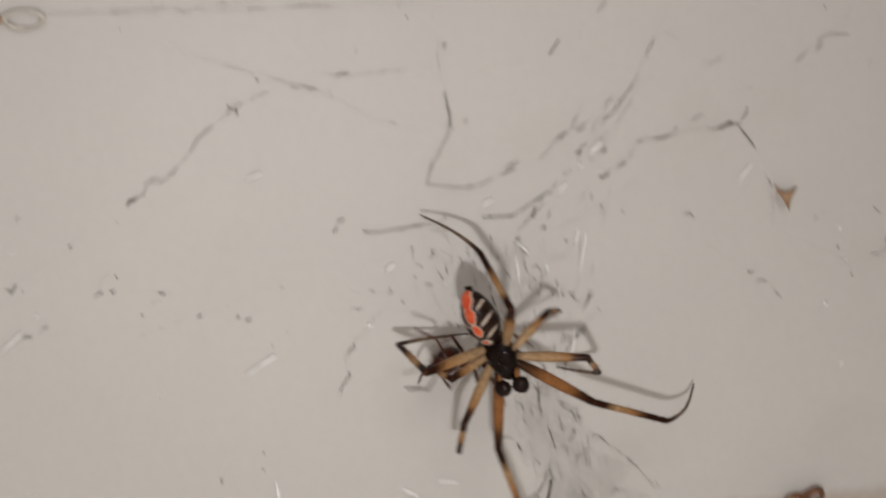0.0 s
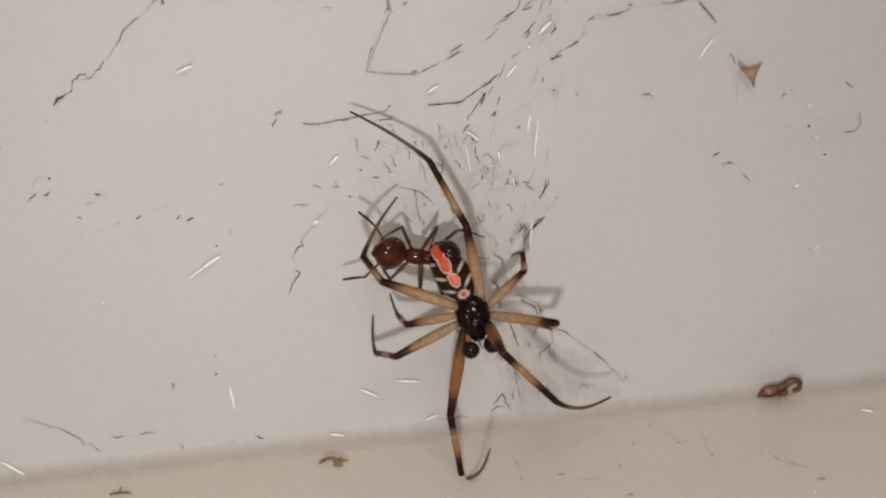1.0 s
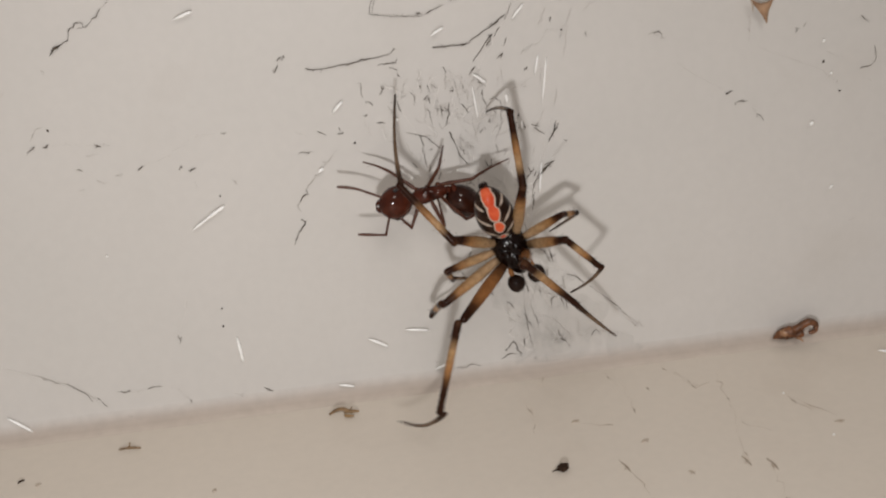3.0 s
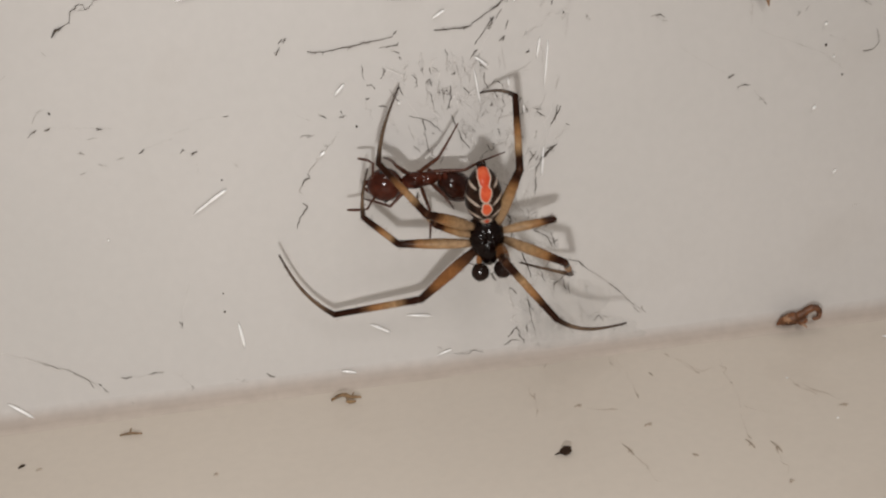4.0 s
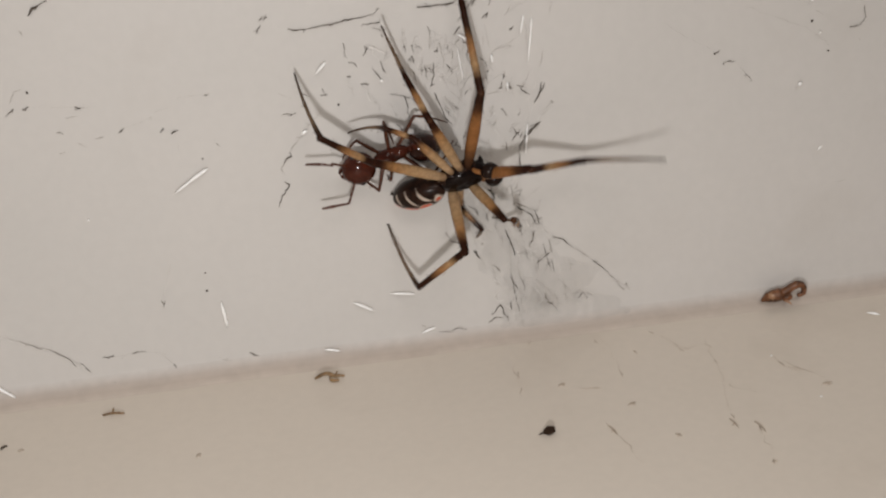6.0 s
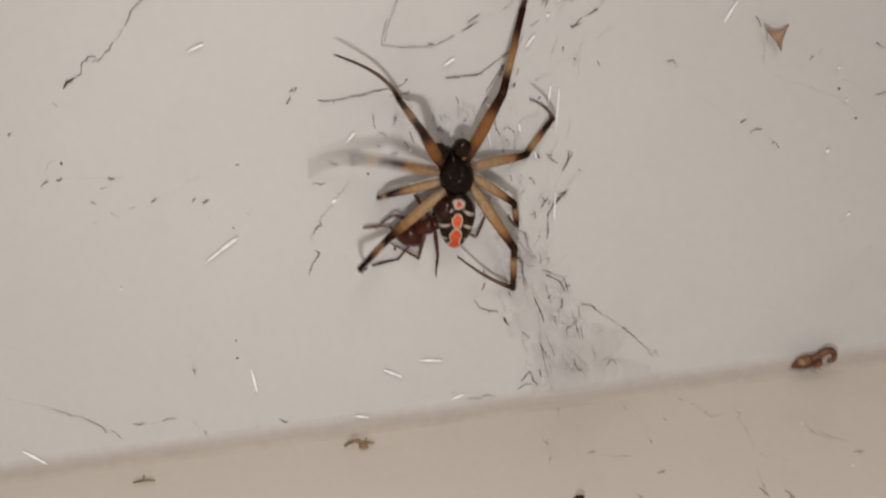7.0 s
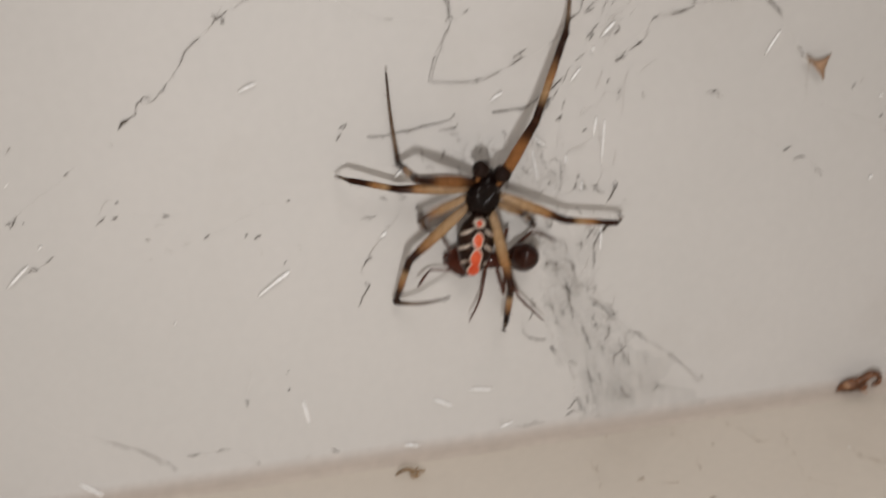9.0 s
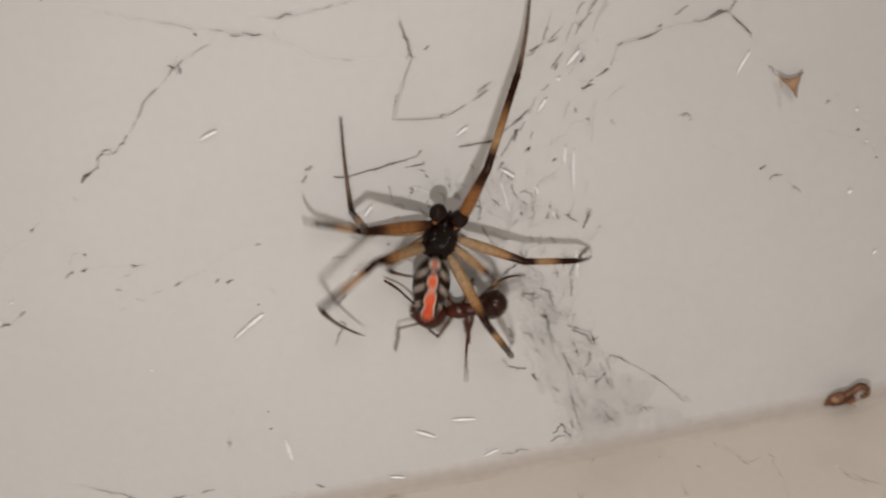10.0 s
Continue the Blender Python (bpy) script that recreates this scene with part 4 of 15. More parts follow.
mark([(7.46, 2.47), (7.51, 2.18), (7.65, 1.97)], 0.02)
mark([(6.64, 1.06), (6.98, 1.37), (7.07, 1.12), (7.22, 0.69)], 0.022)
mark([(7.35, 1.48), (7.35, 1.08)], 0.02)
mark([(8.11, 0.48), (8.19, -0.06)], 0.03, True)
mark([(7.75, 1.49), (7.85, 0.88)], 0.016, True)
mark([(6.85, 7.05), (7.18, 6.79), (7.25, 6.34)], 0.0225)
mark([(7.25, 6.34), (7.53, 5.71)], 0.0325, True)
mark([(6.52, 7.75), (6.62, 7.3)], 0.014, True)
mark([(6.82, 6.0), (7.02, 5.76)], 0.0375)
mark([(5.58, 5.69), (5.75, 5.29)], 0.0175)
mark([(6.07, 5.4), (6.33, 5.3), (6.38, 5.11)], 0.0225)
mark([(8.78, 8.26), (8.5, 8.06), (8.26, 7.73)], 0.022)
mark([(7.98, 7.01), (7.92, 6.47)], 0.028)
mark([(9.49, 1.36), (9.57, 1.21)], 0.024, True)
mark([(8.28, 4.18), (8.32, 3.72)], 0.03, True)
mark([(8.07, 4.21), (7.75, 4.03)], 0.02, True)
mark([(10.18, 1.4), (10.43, 1.27)], 0.02, True)
mark([(5.64, 5.19), (5.48, 4.87)], 0.02)
mark([(5.99, 7.22), (6.46, 6.62), (6.81, 5.87)], 0.02, True)
mark([(6.58, 7.04), (6.96, 6.55), (7.33, 5.9)], 0.0275, True)
mark([(7.79, 5.17), (8.29, 4.81), (8.47, 4.4)], 0.0225)
mark([(6.9, 5.68), (7.06, 4.99), (7.15, 4.7)], 0.0175)
mark([(7.53, 4.24), (7.45, 3.57), (7.44, 2.65)], 0.0175, True)
mark([(7.44, 2.65), (7.5, 1.95), (7.66, 0.98)], 0.014)
mark([(7.66, 0.98), (7.92, -0.02), (8.03, -0.4)], 0.018, True)
mark([(8.64, 3.63), (8.77, 3.15), (8.9, 2.44)], 0.016)
mark([(9.8, 1.2), (10.02, 1.45), (10.22, 1.19)], 0.016)
mark([(9.31, 2.15), (9.39, 1.67), (9.47, 1.06)], 0.016, True)
mark([(6.15, 3.65), (6.34, 3.35)], 0.0225)
mark([(6.48, 0.73), (6.81, 0.92), (7.06, 0.83)], 0.018)
mark([(6.02, 4.69), (6.19, 4.21), (6.67, 3.69)], 0.0175, True)
mark([(6.67, 3.69), (6.82, 2.75), (6.89, 2.15)], 0.014, True)
mark([(7.91, 3.51), (7.66, 2.85), (7.83, 2.13)], 0.014, True)
mark([(7.25, 4.73), (7.71, 3.76), (8.0, 3.38)], 0.0225, True)
mark([(8.36, 4.13), (8.1, 3.25)], 0.0175, True)
mark([(11.2, 1.75), (11.62, 1.34)], 0.016, True)
mark([(6.78, 5.96), (7.0, 5.66), (6.94, 5.34)], 0.0325)
mark([(6.19, 5.77), (6.36, 5.2)], 0.015, True)
mark([(9.55, 2.92), (9.63, 2.33)], 0.016, True)
mark([(7.32, 0.56), (7.76, 0.96)], 0.014, True)

mark([(2.93, 14.05), (3.12, 14.61), (3.42, 15.24), (3.81, 16.0)], 0.008)
mark([(3.81, 16.0), (3.7, 16.8), (3.63, 17.36)], 0.012)
mark([(2.93, 14.05), (3.25, 13.98)], 0.011)
mark([(3.34, 13.96), (4.28, 13.85), (4.62, 13.85)], 0.008)
mark([(4.74, 13.91), (5.27, 14.12)], 0.009)
mark([(4.85, 12.72), (5.42, 12.73), (6.0, 12.72)], 0.016)
mark([(5.7, 14.53), (6.22, 14.72)], 0.012, True)
mark([(6.89, 13.28), (7.11, 13.43), (7.33, 13.58)], 0.024)
mark([(6.65, 12.58), (6.88, 12.95)], 0.02)
mark([(7.0, 12.12), (7.19, 12.28)], 0.018)
mark([(9.14, 13.93), (9.33, 13.97), (9.53, 14.04)], 0.028)
mark([(9.65, 14.26), (10.12, 14.46)], 0.016)
mark([(10.12, 14.46), (10.29, 14.82), (10.5, 15.18)], 0.012, True)
mark([(10.5, 15.18), (11.04, 15.25), (11.44, 15.26)], 0.012, True)
mark([(11.44, 15.26), (11.71, 15.37), (11.97, 15.47)], 0.02)
mark([(12.1, 15.51), (12.77, 15.49), (13.53, 15.47)], 0.012, True)
mark([(13.53, 15.47), (13.86, 15.66), (14.24, 15.69)], 0.02)
mark([(12.44, 15.85), (12.9, 16.09)], 0.016)
mark([(14.11, 15.69), (14.38, 15.47), (14.84, 14.84)], 0.026, True)
mark([(14.84, 14.84), (14.9, 14.64)], 0.03, True)
mark([(9.15, 15.81), (9.36, 16.16), (9.75, 16.44)], 0.022)
mark([(7.6, 15.53), (7.94, 15.68)], 0.02)
mark([(8.3, 15.72), (8.59, 15.84)], 0.018)
mark([(8.74, 15.19), (8.34, 14.76)], 0.012, True)
mark([(7.82, 14.15), (8.12, 14.31)], 0.014)
mark([(8.83, 13.15), (8.88, 13.34)], 0.018)
mark([(8.68, 9.08), (8.92, 9.47), (8.98, 9.61)], 0.02)
mark([(8.43, 8.12), (8.72, 8.23)], 0.018)
mark([(-0.16, 12.97), (-0.31, 12.85)], 0.016)
mark([(-0.41, 12.51), (-0.27, 12.72)], 0.014)
mark([(-3.81, 17.19), (-3.62, 17.04)], 0.02)
mark([(-3.52, 16.97), (-3.5, 16.84)], 0.026)
mark([(-3.74, 17.05), (-4.07, 16.67)], 0.014, True)
mark([(-10.51, 2.7), (-10.05, 2.44), (-9.74, 2.23)], 0.01, True)
mark([(-9.38, 2.08), (-9.09, 1.97), (-8.88, 1.81)], 0.02, True)
mark([(-9.13, 1.99), (-8.9, 1.82)], 0.012)
mark([(-8.88, 1.81), (-8.49, 1.44), (-8.16, 1.19)], 0.009, True)
mark([(-8.17, 1.26), (-8.08, 1.18)], 0.02)
mark([(-8.05, 1.09), (-7.9, 0.88)], 0.018)
mark([(-7.4, 1.4), (-6.97, 1.37)], 0.016)
mark([(-6.97, 1.37), (-6.39, 1.38)], 0.008, True)
mark([(-6.39, 1.38), (-6.17, 1.43), (-5.86, 1.4)], 0.014)
mark([(-5.57, 1.3), (-5.28, 1.16), (-4.98, 0.76)], 0.008, True)
mark([(-4.98, 0.76), (-4.92, 0.57)], 0.02)
mark([(-2.25, 0.82), (-1.95, 0.63)], 0.017)
mark([(-3.33, 0.74), (-2.91, 0.55)], 0.014, True)
mark([(-7.21, 0.4), (-7.0, 0.32)], 0.014, True)
mark([(-5.02, 0.13), (-4.67, 0.12)], 0.014, True)

def specks():
    """Single grains of dirt stuck to the wall."""
    r = random.Random(31)
    for x, z in ((-7.13, 19.89), (19.03, 9.57), (9.23, 12.85), (-2.77, 18), (14.96, 9.94), (2.36, 19.93), (-3.38, 3.46), (-3.33, 4.16), (-11.19, 11.05), (-8.01, 11.35), (-2.79, 8.37), (1.96, 9.71), (18.4, 10.7)):
        bm = bmesh.new()
        size = r.uniform(0.024, 0.040)
        blob(bm, (0, 0, 0), (size, size * 0.7, size * r.uniform(0.8, 1.5)), 8, 6, rough=0.5, seed=x)
        grain = tagged(part("dirt_speck", bm, SOOT, smooth=False), "tiny dark dirt speck stuck to the wall", "debris", "wall specks")
        grain.matrix_world = mm(x, -0.03, z, 0, r.uniform(0, 180), 0)


specks()


def tangle(name, label, inside, count, length, dusty, depth, seed, lean=1.5, curl_by=0.025):
    """Many short crossing fibres and dust grains within an area given by two edges."""
    r = random.Random(seed)
    for material, n, part_name in ((HAZE_SILK, count, name), (DUST, int(count * dusty), "dust"), (SILK, count // 3, "clean_fibre")):
        bm = bmesh.new()
        for _ in range(n):
            u, v = (r.random() + r.random()) / 2, r.random()
            (ax, az), (bx, bz), (cx, cz), (dx, dz) = inside
            x = (ax * (1 - u) + bx * u) * (1 - v) + (dx * (1 - u) + cx * u) * v
            z = (az * (1 - u) + bz * u) * (1 - v) + (dz * (1 - u) + cz * u) * v
            if noise.noise(Vector((x * 0.9, z * 0.9, seed))) < -0.12:
                continue
            a = r.choice((r.gauss(lean, 0.3), r.gauss(lean, 0.3), r.gauss(lean, 0.5), r.uniform(0, math.pi)))
            size = length * r.uniform(0.3, 1.6) * (0.6 if material is DUST else 1)
            p = Vector((x, -0.06 - depth * r.random(), z))
            q = p + Vector((math.cos(a) * size, 0.08 * r.uniform(-1, 1), math.sin(a) * size))
            q.y = min(q.y, -0.03)
            pts = [c + Vector((r.gauss(0, 0.028), 0, r.gauss(0, 0.028))) for c in bent(p, q, (r.gauss(0, curl_by), 0, r.gauss(0, curl_by)), 6)]
            w = r.uniform(0.005, 0.010) if material is not DUST else r.uniform(0.007, 0.017)
            tube(bm, pts, [w * 0.4] + [w * r.uniform(0.35, 1.5) for _ in range(5)] + [w * 0.3], 4)
            if r.random() < 0.35:
                side = pts[3] + Vector((r.gauss(0, 0.12), 0, r.gauss(0, 0.12)))
                tube(bm, [pts[3], pts[3].lerp(side, 0.5) + Vector((r.gauss(0, 0.02), 0, r.gauss(0, 0.02))), side], [w * 0.8, w * 0.6, w * 0.3], 4)
        if material is HAZE_SILK:
            web = tagged(part(name, bm, material), label, "cobweb", kind="stuff")
        else:
            part(part_name, bm, material, web)


tangle("cobweb_tangle", "loose tangle of fine dusty cobweb on the wall", ((2.0, 12.0), (9.6, 11.0), (9.0, 6.8), (2.4, 8.4)), 120, 0.55, 0.30, 0.4, 3)
tangle("cobweb_sheet", "dense grey dusty cobweb running down to the ledge", ((5.5, 7.5), (7.4, 7.4), (11.0, 0.7), (6.9, 0.7)), 120, 0.7, 0.22, 0.5, 5, 2.0, 0.14)
tangle("cobweb_rays", "sparse dusty cobweb strands spread over the wall", ((8.0, 16.5), (11.5, 17.5), (9.5, 11.0), (5.5, 10.5)), 20, 0.7, 0.12, 0.2, 8, 0.95)


def film():
    """A crumpled, half-clear sheet of old silk."""
    n = Nodes("silk_film", 0.6, 0.3)
    n.set("Base Color", n.ramp(n.noise(900, 5), [(0.3, (0.40, 0.385, 0.365)), (0.7, (0.60, 0.575, 0.55))]))
    stretch = n.add("ShaderNodeMapping", {"Vector": n.coords(), "Rotation": (0, radians(-25), 0), "Scale": (1.9, 1.0, 0.75)}).outputs["Vector"]
    n.set("Alpha", n.ramp(n.math("MULTIPLY", n.noise(700, 6, stretch, 0.65), n.noise(230, 3, stretch)), [(0.17, (0, 0, 0)), (0.24, (0.10, 0.10, 0.10)), (0.34, (0.15, 0.15, 0.15)), (0.42, (0.28, 0.28, 0.28))]))
    bm = bmesh.new()
    nu, nv = 26, 56
    grid = []
    for i in range(nu + 1):
        row = []
        for j in range(nv + 1):
            u, v = i / nu, j / nv
            taper = min(1, v * 3.5) ** 0.7
            ragged = [0.9 * noise.noise(Vector((v * 9, k, 4))) + 0.5 * noise.noise(Vector((v * 27, k, 9))) for k in (0, 5)]
            left, right = Vector((5.6 + 1.4 * v + 0.5 * ragged[0], 0, 7.6 - 7.1 * v)), Vector((6.7 + 4.9 * v ** 1.15 + ragged[1], 0, 7.6 - 7.1 * v))
            p = left.lerp(right, 0.5 + (u - 0.5) * taper)
            p.y = -0.32 - 0.22 * noise.noise(p * 1.1) - 0.08 * noise.noise(p * 4.1)
            row.append(bm.verts.new(p))
        grid.append(row)
    for i in range(nu):
        for j in range(nv):
            bm.faces.new((grid[i][j], grid[i + 1][j], grid[i + 1][j + 1], grid[i][j + 1]))
    tagged(part("silk_film", bm, n.mat), "crumpled grey half-clear sheet of old silk near the ledge", "cobweb", kind="stuff")


film()


def floor_marks():
    """Fine dirt streaks on the ledge."""
    r = random.Random(21)
    lines = (((15.83, -3.91), (16.32, -4.74), (16.85, -5.42), (17.21, -5.99)), ((12.61, -1.51), (12.84, -2.49), (13.2, -3.0)), ((10.17, -0.79), (10.32, -1.72), (10.45, -2.37)), ((8.0, -0.19), (7.8, -0.9), (7.6, -1.6)), ((7.07, -2.53), (6.97, -3.47), (6.79, -4.54)), ((12.21, -1.06), (12.61, -1.51)), ((9.23, -6.63), (9.34, -7.08), (9.45, -7.52), (9.94, -9.4)), ((8.45, -4.0), (9.09, -4.3), (9.87, -4.51)), ((14.02, -1.91), (13.89, -3.28), (13.67, -5.26), (13.43, -6.33), (13.19, -8.08)), ((13.96, -7.64), (13.88, -8.35), (13.8, -9.13), (13.69, -10.07)), ((15.82, -3.76), (16.03, -4.66), (16.44, -5.47)), ((10.27, -0.57), (10.48, -1.54), (10.59, -2.59), (10.42, -4.13)), ((8.02, 1.1), (7.9, -0.1), (7.82, -1.01)), ((12.65, -1.43), (12.82, -2.13), (13.18, -2.6), (13.87, -2.39)), ((7.0, -2.21), (6.94, -3.52)), ((11.29, -2.26), (11.4, -2.79)), ((13.67, -5.26), (14.33, -5.77), (14.86, -6.23)))
    for line in lines:
        bm = bmesh.new()
        points = []
        for (ax, ay), (bx, by) in zip(line, line[1:]):
            steps = max(2, int(math.hypot(bx - ax, by - ay) / 0.25))
            points += [Vector((ax + (bx - ax) * k / steps + r.gauss(0, 0.05), ay + (by - ay) * k / steps + r.gauss(0, 0.05), 0.015)) for k in range(steps)]
        tube(bm, points, [0.0015 + 0.013 * max(0, noise.noise(Vector((p.x * 1.3, p.y * 1.3, 5)))) * r.uniform(0.5, 1.5) for p in points], 5)
        thread = tagged(part("silk_thread", bm, FLOOR_SILK), "fine brownish dusty thread on the ledge", "silk thread", "ledge threads")
        bm = bmesh.new()
        for k in r.sample(range(len(points) - 1), max(1, len(points) // 9)):
            p, q = points[k], points[k + 1]
            tube(bm, [p, p.lerp(q, 0.5) + Vector((r.gauss(0, 0.02), 0, 0.01)), q], [0.006, 0.013, 0.004], 5)
        part("dust", bm, FLOOR_DUST, thread)


floor_marks()

crumb("small_scrap", "tiny brown fibre speck on the ledge", [((-0.10, 0, 0.02), (0.10, 0.03, 0.03), (0, 0, 0.02), 0.025)], (-10.05, -3.36, 0.01), 8, FLOOR_DUST)
for x, y, turn, size in ((9.34, -7.08, -76, 0.30), (13.19, -7.67, -80, 0.30), (13.93, -8.05, -80, 0.34), (10.36, -5.71, 20, 0.16), (11.3, -7.89, -50, 0.12), (8.37, -3.91, 10, 0.14), (16.96, -6.13, -5, 0.17), (13.71, -10.02, 70, 0.1), (-4.06, -5.16, 40, 0.1)):
    crumb("small_scrap", "tiny brown dirt flake on the ledge", [((-size, 0, 0.02), (size, 0.02, 0.02), (0, 0.03, 0.01), 0.022), ((-size * 0.2, 0.05, 0.02), (size * 0.4, -0.08, 0.02), (0, 0, 0.01), 0.02)], (x, y, 0.01), turn, FLOOR_DUST)
for x, y in ((16.47, -6.84), (15.83, -3.88)):
    bm = bmesh.new()
    blob(bm, (0, 0, 0.02), (0.045, 0.035, 0.025), 8, 6, rough=0.5, seed=x)
    crumb_white = tagged(part("white_crumb", bm, GLINT_AND_CRUMB), "tiny white crumb on the beige ledge", "debris", "white crumbs")
    crumb_white.matrix_world = mm(x, y, 0.0)


# One more silk highlight put in as a white fibre, on the ledge.
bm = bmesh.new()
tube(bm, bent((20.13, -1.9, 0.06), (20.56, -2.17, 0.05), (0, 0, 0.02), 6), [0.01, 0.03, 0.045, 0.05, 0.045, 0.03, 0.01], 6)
tagged(part("silk_fibre", bm, GLINT_AND_CRUMB), "glint on silk drawn as a short white fibre on the ledge", "silk fibre", "bright fibres")


# ---- what moves ----
def motions():
    # -- keys --
    walk(spider, [(0, mm(4.691, -3.3, 9.263, -107.1, 22.7, 141.5)), (0.2, mm(4.597, -3.3, 8.075, -102.6, 30.9, 156.5)), (0.35, mm(5.261, -3.3, 8.391, -89.3, 19.4, -164.1)), (0.5, mm(5.925, -3.3, 8.708, -86.4, 3, -129.9)), (0.8, mm(6.301, -3.3, 7.001, -90, 16.7, -180)), (1, mm(5.511, -3.3, 6.828, -90, 10, -180)), (1.3, mm(6.026, -3.3, 5.93, -90, 15.1, -180)), (1.5, mm(6.811, -3.3, 5.764, -90, 31.8, -180)), (1.8, mm(6.011, -3.3, 6.04, -92.6, 27.7, 174.4)), (2, mm(6.371, -3.3, 6.447, -105.8, 45.5, 158.3)), (2.5, mm(6.256, -3.3, 6.421, -98.9, 41.2, 166.7)), (2.7, mm(6.526, -3.3, 6.726, -92.5, 26.8, 174.4)), (3.8, mm(5.561, -3.3, 7.407, -90, 18.8, -180)), (4, mm(5.671, -3.3, 7.09, -90, 1.5, -180)), (4.3, mm(5.979, -3.3, 6.604, -90, -3.9, 180)), (4.5, mm(6.845, -3.3, 6.738, -90, -4.4, 180)), (4.65, mm(6.509, -3.3, 6.732, -105.6, 28.1, 160.2)), (4.8, mm(6.172, -3.3, 6.725, -143.8, 49.1, 118.9)), (5, mm(5.803, -3.3, 6.406, -160.8, 48.4, 104.6)), (5.2, mm(5.194, -2.6, 6.596, 165.2, 29.2, 82.7)), (6.3, mm(5.096, -1.45, 7.438, 119.4, 46.5, 37.8)), (6.5, mm(5.567, -1.45, 7.968, 90.2, 5.8, 2)), (6.8, mm(4.253, -1.45, 8.695, 90, 5.8, 0)), (7, mm(4.863, -1.45, 9.231, 90.4, -5.7, -4)), (7.3, mm(4.619, -1.45, 9.132, 90.3, 4, 4)), (7.5, mm(4.001, -1.45, 9.531, 90, 7.8, 0)), (7.8, mm(3.941, -1.45, 9.536, 91.3, 7.4, 10.1)), (8, mm(4.121, -1.45, 10.064, 90, 7, 0)), (8.2, mm(3.821, -1.45, 9.357, 90, 9.8, 0)), (8.4, mm(3.469, -1.45, 10.626, 78.2, 16.3, -36.7)), (8.5, mm(3.578, -1.45, 10.203, 77.7, 17.5, -35.9)), (8.8, mm(3.656, -1.45, 9.931, 87.6, 25.6, -5.5)), (9, mm(3.922, -1.45, 9.759, 90, 19.2, 0)), (9.3, mm(3.05, -1.45, 10.099, 93.2, 32.2, 5.9)), (9.5, mm(3.995, -1.45, 9.99, 87.3, 15.2, -10.4)), (9.8, mm(3.857, -1.45, 9.636, 90, 22.6, 0)), (10, mm(3.421, -1.45, 9.66, 87.7, 24.9, -5.5))])
    walk(abdomen, [(0, mm(0, 0.02, 0.05, -1.5, -0, 177.8)), (0.2, mm(0, 0.02, 0.05, 2.2, -0, 177.9)), (0.5, mm(0, 0.02, 0.05, -26.9, -0, -150.5)), (0.8, mm(0, 0.02, 0.05, -0.1, -0, -169.1)), (1, mm(0, 0.02, 0.05, -21.3, -0, -160.7)), (1.3, mm(0, 0.02, 0.05, -11, -0, -175.4)), (1.5, mm(0, 0.02, 0.05, -22.6, -0, 179.1)), (1.8, mm(0, 0.02, 0.05, 13, -0, 177)), (2, mm(0, 0.02, 0.05, 15.7, -0, 158.1)), (2.5, mm(0, 0.02, 0.05, 12.4, -0, 160.3)), (2.7, mm(0, 0.02, 0.05, 17.6, -0, 174.3)), (3.8, mm(0, 0.02, 0.05, 14.4, -0, 170.5)), (4, mm(0, 0.02, 0.05, 14.5, -0, 179.7)), (4.3, mm(0, 0.02, 0.05, 9.8, -0, -170.7)), (4.5, mm(0, 0.02, 0.05, 15.8, -0, -156.4)), (4.8, mm(0, 0.02, 0.05, -0.6, -0, 147.2)), (5, mm(0, 0.02, 0.05, -10.3, -0, 137.9)), (5.1, mm(0, 0.02, 0.05, -16.9, -2.3, 176.8)), (5.2, mm(0, 0.02, 0.05, -23.4, -0, -144.2)), (6.3, mm(0, 0.02, 0.05, -17.6, -0, -167.7)), (6.5, mm(0, 0.02, 0.05, -24.5, -0, 157.1)), (6.8, mm(0, 0.02, 0.05, -14.1, -0, 174)), (7, mm(0, 0.02, 0.05, -8.8, -0, 164.4)), (7.3, mm(0, 0.02, 0.05, -10.1, -0, -175.7)), (7.5, mm(0, 0.02, 0.05, -7.2, -0, 165.7)), (7.8, mm(0, 0.02, 0.05, -14.2, -0, 176.5)), (8, mm(0, 0.02, 0.05, -4.9, -0, 173.6)), (8.2, mm(0, 0.02, 0.05, -15.6, -0, -166.7)), (8.4, mm(0, 0.02, 0.05, 2.7, -0, 171.9)), (8.5, mm(0, 0.02, 0.05, -5.5, 0, -182.2)), (8.8, mm(0, 0.02, 0.05, -12.1, -0, -161.7)), (9, mm(0, 0.02, 0.05, 8.8, -0, -174.2)), (9.3, mm(0, 0.02, 0.05, -10.5, -0, -170.9)), (9.467, mm(0, 0.72, 0.05, -0.2, -0, 165.9)), (9.5, mm(0, 0.02, 0.05, -0.2, -0, 165.9)), (9.533, mm(0, -0.68, 0.05, -0.2, -0, 165.9)), (9.8, mm(0, 0.02, 0.05, -19.3, -0, 179.4)), (9.967, mm(0, 0.38, 0.05, 19.1, -0, -172.7)), (10, mm(0, 0.02, 0.05, 19.1, -0, -172.7))])
